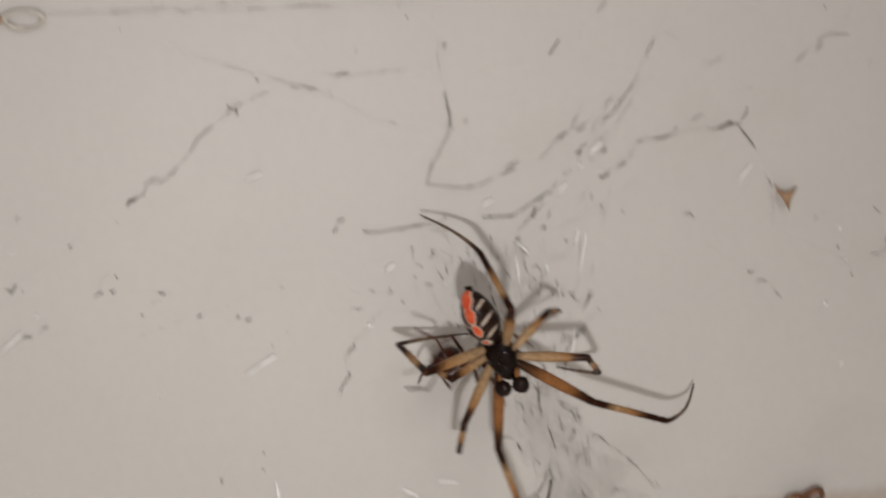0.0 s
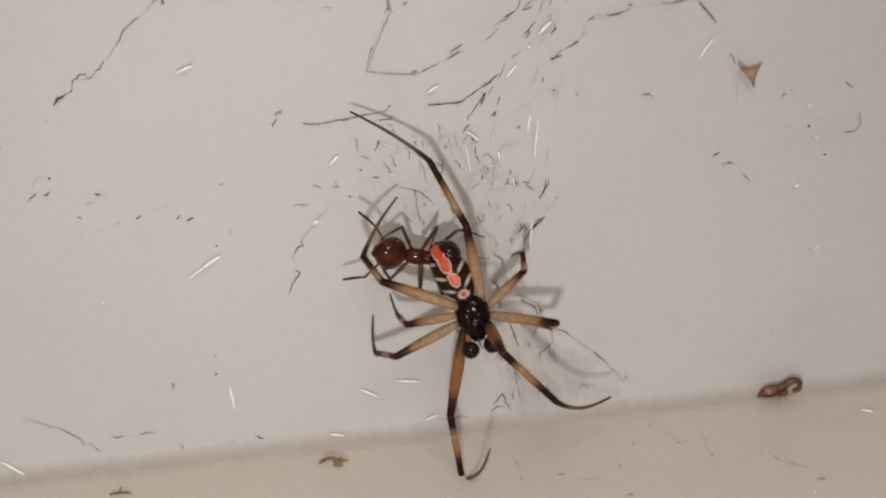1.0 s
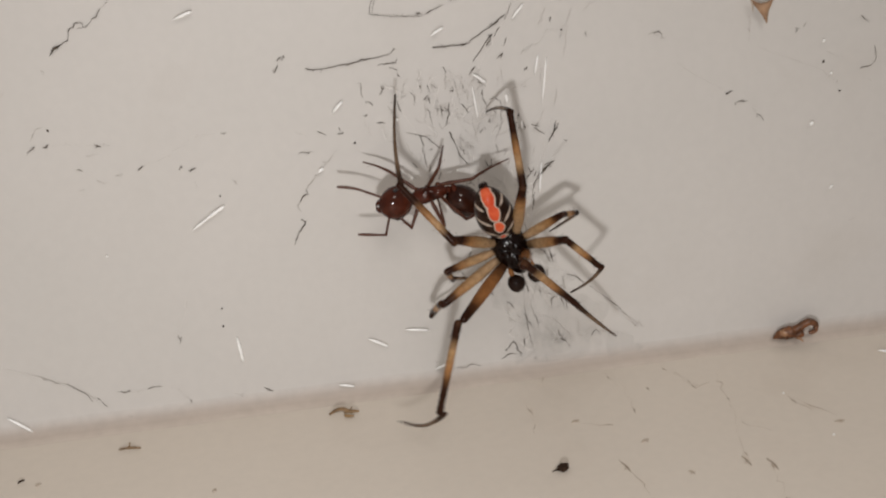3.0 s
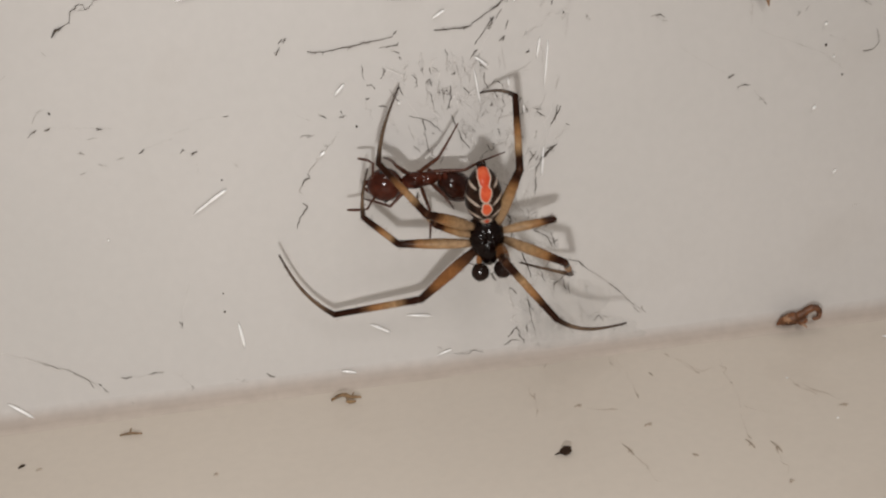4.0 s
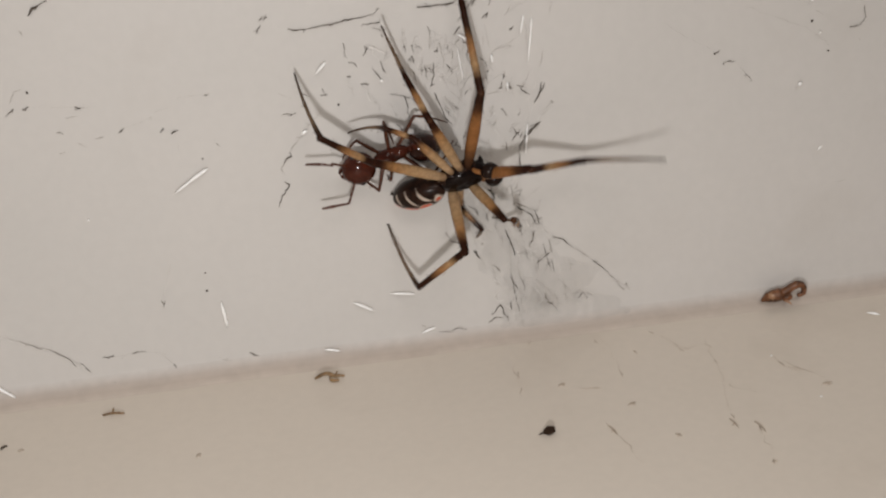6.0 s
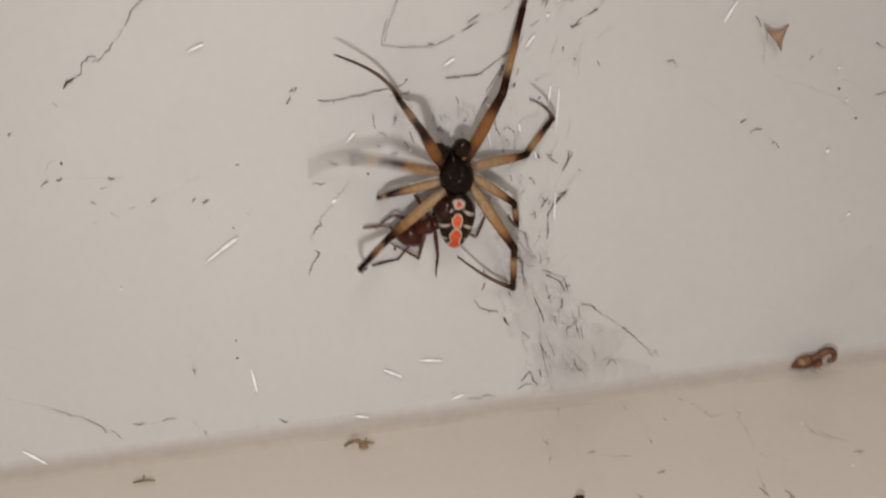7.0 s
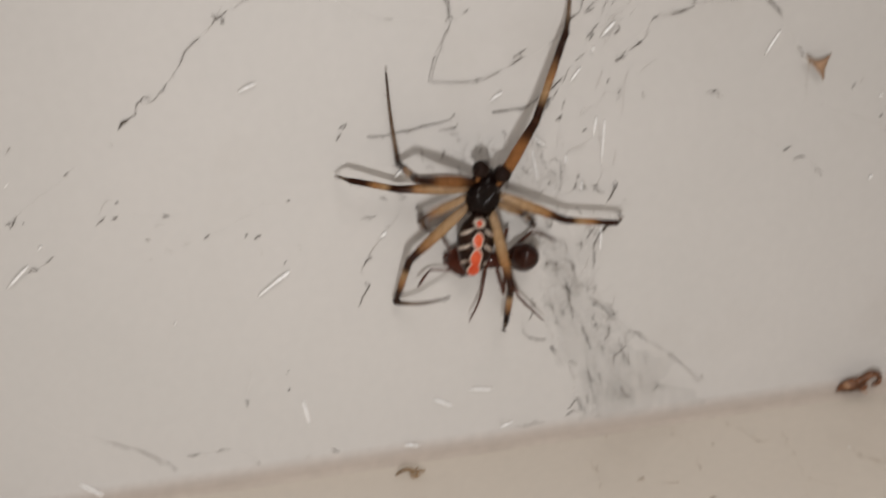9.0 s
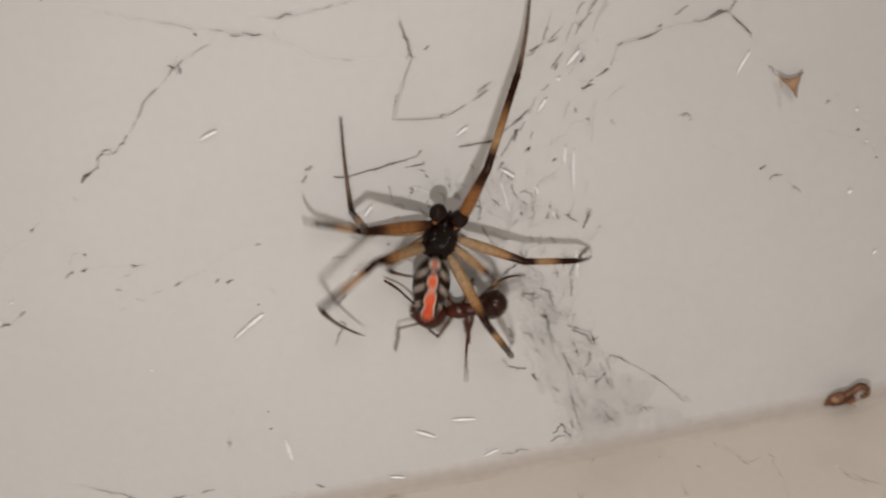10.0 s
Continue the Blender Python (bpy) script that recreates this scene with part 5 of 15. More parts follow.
    walk(legs["L1"]["femur"], [(0, mm(-0.4, 1, 0, -13.5, 3.2, 26.9)), (0.1, mm(-0.4, 1, 0, 20.8, 2, 45.8)), (0.2, mm(-0.4, 1, 0, 53.1, -9.5, 61)), (0.3, mm(-0.4, 1, 0, 79.5, -4.6, 58.8)), (0.4, mm(-0.4, 1, 0, 105.7, 0.7, 59.1)), (0.5, mm(-0.4, 1, 0, 132, 5.4, 61.6)), (0.65, mm(-0.4, 1, 0, 115.1, -6, 54.1)), (0.8, mm(-0.4, 1, 0, 99.1, -19, 50)), (0.9, mm(-0.4, 1, 0, 95.6, -12.4, 50.9)), (1, mm(-0.4, 1, 0, 92.3, -5.7, 51.3)), (1.3, mm(-0.4, 1, 0, 99.5, -11.7, 50.7)), (1.4, mm(-0.4, 1, 0, 99.7, -17.5, 49.7)), (1.5, mm(-0.4, 1, 0, 99.9, -23.3, 48.6)), (1.8, mm(-0.4, 1, 0, 92.8, -21.6, 48.8)), (1.9, mm(-0.4, 1, 0, 92.2, -20.5, 48.9)), (2, mm(-0.4, 1, 0, 91.7, -19.4, 48.9)), (2.5, mm(-0.4, 1, 0, 95.5, -21.5, 48.8)), (2.7, mm(-0.4, 1, 0, 104.3, -19.7, 49.1)), (3.25, mm(-0.4, 1, 0, 99.9, -11.5, 50.9)), (3.8, mm(-0.4, 1, 0, 95.8, -3.3, 52.1)), (4, mm(-0.4, 1, 0, 102.3, -8.3, 51.3)), (4.3, mm(-0.4, 1, 0, 104.1, -19.4, 48.6)), (4.5, mm(-0.4, 1, 0, 108, -22.5, 47.6)), (4.6, mm(-0.4, 1, 0, 86.5, -27.7, 46.9)), (4.7, mm(-0.4, 1, 0, 64, -32.8, 48.4)), (4.8, mm(-0.4, 1, 0, 39.9, -36.9, 52.4)), (4.9, mm(-0.4, 1, 0, 22.3, -33.8, 46)), (5, mm(-0.4, 1, 0, 4.8, -32.4, 39)), (5.1, mm(-0.4, 1, 0, -35.1, -28.4, 55.7)), (5.2, mm(-0.4, 1, 0, -70.2, -16.4, 65.6)), (5.38, mm(-0.4, 1, 0, -58.4, -16.4, 65.6)), (5.57, mm(-0.4, 1, 0, -46.7, -16.4, 65.6)), (5.75, mm(-0.4, 1, 0, -35, -16.4, 65.6)), (5.93, mm(-0.4, 1, 0, -23.2, -16.4, 65.7)), (6.12, mm(-0.4, 1, 0, -11.5, -16.4, 65.7)), (6.3, mm(-0.4, 1, 0, 0.3, -16.4, 65.7)), (6.4, mm(-0.4, 1, 0, 14.7, -12.8, 38.6)), (6.5, mm(-0.4, 1, 0, 25.7, -3.5, 13.5)), (6.6, mm(-0.4, 1, 0, 16.4, -5.4, 18.2)), (6.7, mm(-0.4, 1, 0, 6.9, -6.4, 23.2)), (6.8, mm(-0.4, 1, 0, -2.7, -6.6, 28.3)), (6.9, mm(-0.4, 1, 0, 22.4, -4.9, 18.7)), (6.967, mm(-0.4, 1, 0, 41.9, -0.8, 13.7)), (7, mm(-0.4, 1, 0, 46.9, 0.6, 10.7)), (7.033, mm(-0.4, 1, 0, 51.8, 2.2, 7.8)), (7.15, mm(-0.4, 1, 0, 51.4, -3.5, 14.3)), (7.3, mm(-0.4, 1, 0, 55.7, -7.9, 17.6)), (7.5, mm(-0.4, 1, 0, 60.4, -14.4, 21.7)), (7.8, mm(-0.4, 1, 0, 48.9, -33, 35.9)), (7.9, mm(-0.4, 1, 0, 56.8, -24.2, 28.4)), (8, mm(-0.4, 1, 0, 63, -14.8, 22.6)), (8.1, mm(-0.4, 1, 0, 60.9, -17.5, 24.1)), (8.2, mm(-0.4, 1, 0, 58.6, -20.2, 25.8)), (8.35, mm(-0.4, 1, 0, 76.6, -13.5, 22.9)), (8.5, mm(-0.414, 0.991, 0.1, 91.665, -9.445, 22.151)), (8.65, mm(-0.4, 1, 0, 82.9, -19.5, 22.7)), (8.8, mm(-0.4, 1, 0, 70.6, -32.2, 26)), (8.967, mm(-0.4, 1, 0, 68.3, -36, 23)), (9, mm(-0.4, 1, 0, 62.7, -38.7, 29.4)), (9.033, mm(-0.4, 1, 0, 56.5, -40.9, 36.3)), (9.3, mm(-0.4, 1, 0, 68.5, -47.2, 34.7)), (9.4, mm(-0.4, 1, 0, 65.3, -36.2, 28.4)), (9.467, mm(-0.4, 1, 0, 59, -26.8, 27.4)), (9.5, mm(-0.4, 1, 0, 61.1, -25.4, 22.1)), (9.533, mm(-0.4, 1, 0, 63, -23.8, 16.9)), (9.8, mm(-0.4, 1, 0, 60.1, -36.9, 29.6)), (10, mm(-0.4, 1, 0, 68, -38.7, 30.7))])
    walk(legs["L1"]["tibia"], [(0, mm(-1.799, 3.671, -0.72, -29.1, 6.7, 25.3)), (0.1, mm(-2.451, 3.048, 1.098, -13.3, 12.1, 39.6)), (0.2, mm(-2.225, 1.547, 2.446, 3.6, 13.4, 55)), (0.3, mm(-1.007, 1.083, 3.039, 13.2, 15, 44.3)), (0.4, mm(0.34, 0.602, 2.984, 22.4, 18.2, 33.9)), (0.5, mm(1.529, 0.205, 2.293, 31.1, 22.9, 23.9)), (0.65, mm(0.496, -0.009, 2.791, 12.8, 23.3, 22.9)), (0.8, mm(-0.664, -0.081, 2.893, -5.6, 23.3, 21.8)), (0.9, mm(-0.581, 0.294, 3.013, -10.6, 23.3, 21.4)), (1, mm(-0.496, 0.681, 3.082, -15.7, 23.2, 21.1)), (1.3, mm(-0.396, 0.195, 2.994, -17.8, 22, 16.8)), (1.4, mm(-0.598, -0.039, 2.914, -14.7, 21.9, 16.4)), (1.5, mm(-0.797, -0.261, 2.804, -11.7, 21.8, 15.9)), (1.8, mm(-1.036, 0.042, 2.879, -23.7, 18.9, 6.1)), (1.9, mm(-1.022, 0.102, 2.901, -20.2, 13.8, -6.8)), (2, mm(-1.008, 0.163, 2.922, -15.8, 9.7, -19.7)), (2.5, mm(-0.918, -0.046, 2.872, -25.9, 12, -13.7)), (2.7, mm(-0.485, -0.265, 2.829, -25.5, 19.8, 3.2)), (3.25, mm(-0.372, 0.19, 2.992, -21.5, 21.3, 6.7)), (3.8, mm(-0.26, 0.666, 3.079, -17.3, 22.5, 10.4)), (4, mm(-0.159, 0.245, 2.997, -15.4, 26.2, 24.3)), (4.3, mm(-0.492, -0.247, 2.836, -16.2, 28.3, 32.6)), (4.5, mm(-0.453, -0.48, 2.723, 6.2, 30.1, 55.1)), (4.6, mm(-1.521, 0.077, 2.739, -16.5, 27.7, 25.6)), (4.7, mm(-2.419, 0.774, 2.341, -34.3, 16.4, 0.4)), (4.8, mm(-3.013, 1.505, 1.59, -45.3, -0.3, -19.6)), (4.9, mm(-2.917, 2.523, 0.976, -53.8, 18, -4)), (5, mm(-2.449, 3.316, 0.217, -57.4, 37.8, 11.3)), (5.1, mm(-2.02, 3.128, -1.568, -60, 46.3, 18.2)), (5.2, mm(-1.016, 2.186, -2.797, -61.3, 54.9, 25.8)), (5.38, mm(-1.569, 2.351, -2.534, -67.6, 45, 18.5)), (5.57, mm(-2.074, 2.458, -2.164, -71.6, 34.8, 13.5)), (5.75, mm(-2.508, 2.505, -1.704, -74.1, 24.4, 9.8)), (5.93, mm(-2.854, 2.488, -1.172, -75.8, 13.8, 6.8)), (6.12, mm(-3.097, 2.409, -0.592, -77, 3.2, 4.2)), (6.3, mm(-3.227, 2.271, 0.014, -77.6, -7.4, 1.8)), (6.4, mm(-2.406, 3.237, 0.765, -72.4, 1.3, 4.2)), (6.5, mm(-1.131, 3.696, 1.343, -66.7, 9.7, 7.3)), (6.6, mm(-1.408, 3.8, 0.87, -31.8, 18.7, 15.3)), (6.7, mm(-1.652, 3.812, 0.369, 5.4, 21.5, 27.7)), (6.8, mm(-1.855, 3.733, -0.145, 42.1, 16.7, 39.2)), (6.9, mm(-1.416, 3.681, 1.179, -21.2, 18.8, 27.2)), (6.967, mm(-0.977, 3.234, 2.071, -87.8, 9, 22)), (7, mm(-0.771, 3.085, 2.264, -82.6, 9.6, 19.8)), (7.033, mm(-0.566, 2.911, 2.435, -77.4, 10.4, 17.7)), (7.15, mm(-1.022, 2.836, 2.419, -85.8, 4.6, 19.3)), (7.3, mm(-1.263, 2.558, 2.537, -89, -0.4, 19)), (7.5, mm(-1.59, 2.177, 2.61, -86.9, 8.8, 19.4)), (7.8, mm(-2.625, 1.903, 1.96, -95.3, -2.4, 19.6)), (7.9, mm(-2.145, 1.987, 2.365, -92.2, 2.6, 19.3)), (8, mm(-1.592, 2.029, 2.67, -89, 7.5, 19.2)), (8.1, mm(-1.76, 2.044, 2.583, -90.2, 8.3, 19.2)), (8.2, mm(-1.922, 2.056, 2.485, -91.5, 9, 19.2)), (8.35, mm(-1.33, 1.386, 2.932, -84.3, 25.7, 19.8)), (8.5, mm(-0.852, 0.718, 3.157, -75.3, 42.2, 23.4)), (8.65, mm(-1.495, 0.956, 2.9, -86.5, 26.3, 20.3)), (8.8, mm(-2.254, 1.241, 2.473, -95.7, 10.3, 20.7)), (8.967, mm(-2.405, 1.391, 2.331, -92.8, 11.5, 18.6)), (9, mm(-2.598, 1.391, 2.15, -97, 8.3, 20.9)), (9.033, mm(-2.776, 1.372, 1.955, -101.3, 5.3, 23.4)), (9.3, mm(-2.788, 0.731, 1.959, -95.8, 2.4, 21.5)), (9.4, mm(-2.478, 1.35, 2.274, -94, 9.4, 20.9)), (9.467, mm(-2.201, 1.862, 2.371, -94.1, 14.9, 24.5)), (9.5, mm(-2.043, 1.948, 2.452, -92.2, 16.4, 20.6)), (9.533, mm(-1.876, 2.02, 2.528, -90.4, 18, 16.7)), (9.8, mm(-2.564, 1.546, 2.151, -97.6, 8.8, 21.2)), (10, mm(-2.537, 1.079, 2.244, -98, 12.4, 20.7))])
    walk(legs["L1"]["tarsus"], [(0, mm(-3.117, 6.045, -2.216, -100.1, 9.5, -145.7)), (0.1, mm(-4.49, 5.278, 0.403, -100.5, 2.5, -137)), (0.2, mm(-4.732, 3.359, 2.636, -103.1, -3.4, -125.6)), (0.3, mm(-2.984, 3.371, 3.721, -129.2, -7.2, -137.5)), (0.4, mm(-0.952, 3.187, 4.106, -154.4, -23.2, -143.9)), (0.5, mm(1.023, 2.885, 3.766, 174.5, -48.3, -131.9)), (0.65, mm(-0.431, 2.881, 3.42, -159, -20.6, -157.8)), (0.8, mm(-1.922, 2.739, 2.618, -136.5, 16, -154.5)), (0.9, mm(-1.905, 3.047, 2.488, -137.5, -10, -156.1)), (1, mm(-1.876, 3.347, 2.312, -128.4, -38.7, -164.4)), (1.3, mm(-1.59, 2.918, 2.117, -129.3, -24.5, -164.1)), (1.4, mm(-1.725, 2.755, 2.182, -130.4, 11.2, -155.3)), (1.5, mm(-1.855, 2.594, 2.219, -119.7, 37.7, -151.2)), (1.8, mm(-1.74, 2.822, 1.702, -130.6, 6.1, -163.3)), (1.9, mm(-0.934, 3.022, 1.862, -136.6, -1, 177.9)), (2, mm(-0.134, 3.019, 2.093, -141.7, -14.1, 159)), (2.5, mm(-0.531, 2.73, 1.547, -151.7, -17.7, 164.8)), (2.7, mm(-1.094, 2.502, 1.572, -141.2, 42, -146.2)), (3.25, mm(-1.12, 3.007, 1.935, -144.3, -27.6, -175.6)), (3.8, mm(-1.143, 3.514, 2.228, -129.7, -46.3, 179.8)), (4, mm(-1.721, 2.819, 2.259, -118.8, -59.9, -173.8)), (4.3, mm(-2.441, 2.041, 2.076, -142.6, -1.2, -139.9)), (4.5, mm(-2.885, 1.42, 3.012, -127.3, 29.4, -131.1)), (4.6, mm(-3.174, 2.582, 1.961, -126, 13.6, -143)), (4.7, mm(-2.93, 3.333, 0.667, -118.3, -10.8, -175.8)), (4.8, mm(-2.269, 3.556, -0.612, -96.1, -21.6, 136.5)), (4.9, mm(-3.561, 4.404, -1.402, -84.9, -20.6, 172.2)), (5, mm(-4.347, 4.639, -1.846, -74.8, -35.4, -164.3)), (5.1, mm(-4.346, 3.997, -3.423, -80.2, -11.4, -119)), (5.2, mm(-3.667, 2.561, -4.36, -56.1, 2.9, -96.3)), (5.38, mm(-3.867, 2.827, -4.559, -79.2, 7.9, -94.9)), (5.57, mm(-3.935, 3.02, -4.579, -100.9, 14, -88.6)), (5.75, mm(-3.865, 3.13, -4.42, -77.7, 37.8, -9.7)), (5.93, mm(-3.658, 3.156, -4.091, -27.7, 7.2, 64.1)), (6.12, mm(-3.319, 3.094, -3.607, -4.3, -11.1, 73.2)), (6.3, mm(-2.859, 2.949, -2.989, 19.8, -14.2, 71.5)), (6.4, mm(-2.539, 4.167, -2.189, 28.1, -10.9, 45.7)), (6.5, mm(-1.761, 4.85, -1.464, 30.9, 1.9, 24.6)), (6.6, mm(-2.61, 6.201, -0.678, -8, -1.9, 27.6)), (6.7, mm(-2.992, 6.594, 0.639, -67.3, -37.9, 88)), (6.8, mm(-2.849, 5.891, 1.847, -89, -6.5, 161.7)), (6.9, mm(-3.058, 6.087, 0.118, -147.9, -30.1, -157.9)), (6.967, mm(-1.467, 3.161, -0.989, 104.3, -63.9, -68.5)), (7, mm(-1.387, 3.286, -0.768, 103, -58.8, -70.3)), (7.033, mm(-1.291, 3.388, -0.541, 101.5, -53.7, -72.1)), (7.15, mm(-1.331, 2.966, -0.662, 8.4, -26.4, 32.1)), (7.3, mm(-1.262, 2.615, -0.562, -15.1, -0.7, 37.3)), (7.5, mm(-2.089, 2.178, -0.45, 3.5, 8.5, 23.8)), (7.8, mm(-2.407, 1.674, -1.123, -15.6, -3.3, 9.6)), (7.9, mm(-2.238, 1.83, -0.73, 1.4, 2.6, 18.2)), (8, mm(-1.995, 1.947, -0.402, 18.3, 7.2, 30)), (8.1, mm(-2.176, 1.886, -0.485, 2.1, 8.3, 22.9)), (8.2, mm(-2.353, 1.821, -0.576, -14.3, 8.9, 15.3)), (8.35, mm(-2.692, 1.22, 0.152, -1.8, 26.1, 14.5)), (8.5, mm(-3.011, 0.638, 0.933, 14.8, 42.2, 23.2)), (8.65, mm(-2.847, 0.659, 0.126, 6.9, 26.1, 23.9)), (8.8, mm(-2.659, 0.756, -0.562, 1.5, 11, 28.7)), (8.967, mm(-2.942, 1.05, -0.703, 8.1, 11.5, 18.2)), (9, mm(-2.879, 0.881, -0.895, 3.9, 8.3, 20.5)), (9.033, mm(-2.793, 0.707, -1.073, -0.3, 5.2, 23)), (9.3, mm(-2.794, 0.39, -1.122, 8.3, 3.1, 28.4)), (9.4, mm(-2.874, 0.968, -0.777, 18, 9.7, 25)), (9.467, mm(-2.834, 1.333, -0.617, 26.3, 15.1, 28)), (9.5, mm(-2.822, 1.531, -0.52, 28.3, 16.5, 24.1)), (9.533, mm(-2.791, 1.725, -0.42, 30.2, 18, 20.3)), (9.8, mm(-2.854, 0.996, -0.886, 7.8, 9.5, 27.2)), (10, mm(-3.001, 0.443, -0.754, -2.3, 12.4, 20.5))])
    walk(legs["L2"]["femur"], [(0, mm(-0.52, 0.75, 0, -16.1, 9.2, 59.5)), (0.033, mm(-0.52, 0.75, 0, -10.3, 6.3, 62.9)), (0.1, mm(-0.52, 0.75, 0, -7.2, 8.4, 55.5)), (0.2, mm(-0.52, 0.75, 0, 1.7, 8.2, 51.5)), (0.3, mm(-0.52, 0.75, 0, 22.2, 6.7, 58.7)), (0.4, mm(-0.52, 0.75, 0, 42.2, 2.9, 64.8)), (0.5, mm(-0.52, 0.75, 0, 61.7, -2.8, 69.2)), (0.6, mm(-0.52, 0.75, 0, 50.1, -6.5, 71.7)), (0.7, mm(-0.52, 0.75, 0, 38.2, -9.6, 75)), (0.8, mm(-0.52, 0.75, 0, 26, -12, 78.8)), (1, mm(-0.52, 0.75, 0, 30.7, -9.7, 74.6)), (1.1, mm(-0.52, 0.75, 0, 41.2, -12.9, 79.1)), (1.2, mm(-0.52, 0.75, 0, 51.6, -16.9, 83)), (1.3, mm(-0.52, 0.75, 0, 61.9, -21.5, 86.2)), (1.4, mm(-0.52, 0.75, 0, 42, -15.8, 81.5)), (1.5, mm(-0.52, 0.75, 0, 22, -12, 75.2)), (1.6, mm(-0.52, 0.75, 0, 33.2, -14.5, 80.2)), (1.7, mm(-0.52, 0.75, 0, 44.3, -18, 84.8)), (1.8, mm(-0.52, 0.75, 0, 55.4, -22.3, 88.6)), (1.9, mm(-0.52, 0.75, 0, 53, -21.2, 87.8)), (2, mm(-0.52, 0.75, 0, 50.6, -20.2, 86.9)), (2.5, mm(-0.52, 0.75, 0, 56.9, -21, 87.5)), (2.7, mm(-0.52, 0.75, 0, 66.6, -30, 92.9)), (3.07, mm(-0.52, 0.75, 0, 55.7, -12.8, 82.8)), (3.43, mm(-0.52, 0.75, 0, 42.3, 2.1, 69.9)), (3.8, mm(-0.52, 0.75, 0, 25.5, 13.1, 53.4)), (3.9, mm(-0.52, 0.75, 0, 34.4, 6.8, 64.6)), (4, mm(-0.52, 0.75, 0, 41.9, -1.1, 74.7)), (4.3, mm(-0.52, 0.75, 0, 33.1, -8.9, 84.8)), (4.4, mm(-0.52, 0.75, 0, 33.7, -13.8, 92.4)), (4.5, mm(-0.52, 0.75, 0, 33.6, -18.8, 100.2)), (4.6, mm(-0.52, 0.75, 0, 21.2, -12.6, 87.9)), (4.7, mm(-0.52, 0.75, 0, 8, -9.2, 74.7)), (4.8, mm(-0.52, 0.75, 0, -5.5, -8.9, 61.2)), (4.9, mm(-0.52, 0.75, 0, -17, -10.9, 51.4)), (5, mm(-0.52, 0.75, 0, -28, -14.6, 42.1)), (5.1, mm(-0.52, 0.75, 0, -50.9, -1.4, 58.3)), (5.2, mm(-0.52, 0.75, 0, -70.1, 16.7, 68.5)), (5.57, mm(-0.52, 0.75, 0, -52.7, 22.4, 71.8)), (5.93, mm(-0.52, 0.75, 0, -34.2, 26.8, 76.9)), (6.3, mm(-0.52, 0.75, 0, -14.8, 29.5, 83.6)), (6.4, mm(-0.52, 0.75, 0, -14.7, 27, 72.7)), (6.467, mm(-0.52, 0.75, 0, -29.1, 23.8, 62.4)), (6.5, mm(-0.52, 0.75, 0, -14.2, 24.5, 62.2)), (6.533, mm(-0.52, 0.75, 0, 0.8, 25.2, 62.2)), (6.6, mm(-0.52, 0.75, 0, -12.1, 25.3, 66.1)), (6.7, mm(-0.52, 0.75, 0, -10, 26.1, 70.2)), (6.8, mm(-0.52, 0.75, 0, -7.8, 26.6, 74.2)), (6.9, mm(-0.52, 0.75, 0, 17.9, 26.7, 73.6)), (6.967, mm(-0.52, 0.75, 0, 45.6, 26.8, 61.2)), (7, mm(-0.52, 0.75, 0, 43.5, 27, 73.1)), (7.033, mm(-0.52, 0.75, 0, 41.5, 27.6, 85.1)), (7.1, mm(-0.52, 0.75, 0, 35.3, 25.2, 75.5)), (7.2, mm(-0.52, 0.75, 0, 27.1, 23.7, 78.2)), (7.3, mm(-0.52, 0.75, 0, 19, 22.6, 81)), (7.5, mm(-0.52, 0.75, 0, 21.9, 20.5, 87)), (7.6, mm(-0.52, 0.75, 0, -0.4, 20.6, 86.4)), (7.7, mm(-0.52, 0.75, 0, -22.6, 20.5, 85.9)), (7.8, mm(-0.52, 0.75, 0, -44.9, 20.2, 85.4)), (7.9, mm(-0.52, 0.75, 0, -29.2, 21.2, 87)), (8, mm(-0.52, 0.75, 0, -13.4, 21.7, 88.9)), (8.2, mm(-0.52, 0.75, 0, 19.2, 21.7, 89.9)), (8.3, mm(-0.52, 0.75, 0, 42.1, 14.7, 102.3)), (8.4, mm(-0.52, 0.75, 0, 62.5, 3.9, 110.7)), (8.5, mm(-0.646, 0.716, 0.075, 29.948, 5.733, 108.171)), (8.6, mm(-0.52, 0.75, 0, 26.9, 5.9, 107.7)), (8.7, mm(-0.52, 0.75, 0, 24.6, 7.1, 105.3)), (8.8, mm(-0.52, 0.75, 0, 22.3, 8.1, 102.9)), (8.967, mm(-0.52, 0.75, 0, 0.2, 7.6, 98.8)), (9, mm(-0.52, 0.75, 0, -4.3, 8.2, 102.1)), (9.033, mm(-0.52, 0.75, 0, -8.8, 9.1, 105.4)), (9.1, mm(-0.52, 0.75, 0, -3.6, 8.3, 103.5)), (9.2, mm(-0.52, 0.75, 0, -3, 8.4, 105)), (9.3, mm(-0.52, 0.75, 0, -2.4, 8.5, 106.4)), (9.4, mm(-0.52, 0.75, 0, 10.4, 9, 98.9)), (9.5, mm(-0.52, 0.75, 0, 23.1, 11.1, 91.7)), (9.8, mm(-0.52, 0.75, 0, 8.7, 9.4, 97.8)), (9.9, mm(-0.52, 0.75, 0, -7.9, 9.4, 104.8)), (9.967, mm(-0.52, 0.75, 0, -33.4, 13.7, 105.5)), (10, mm(-0.52, 0.75, 0, -24.4, 11.3, 111.6))])
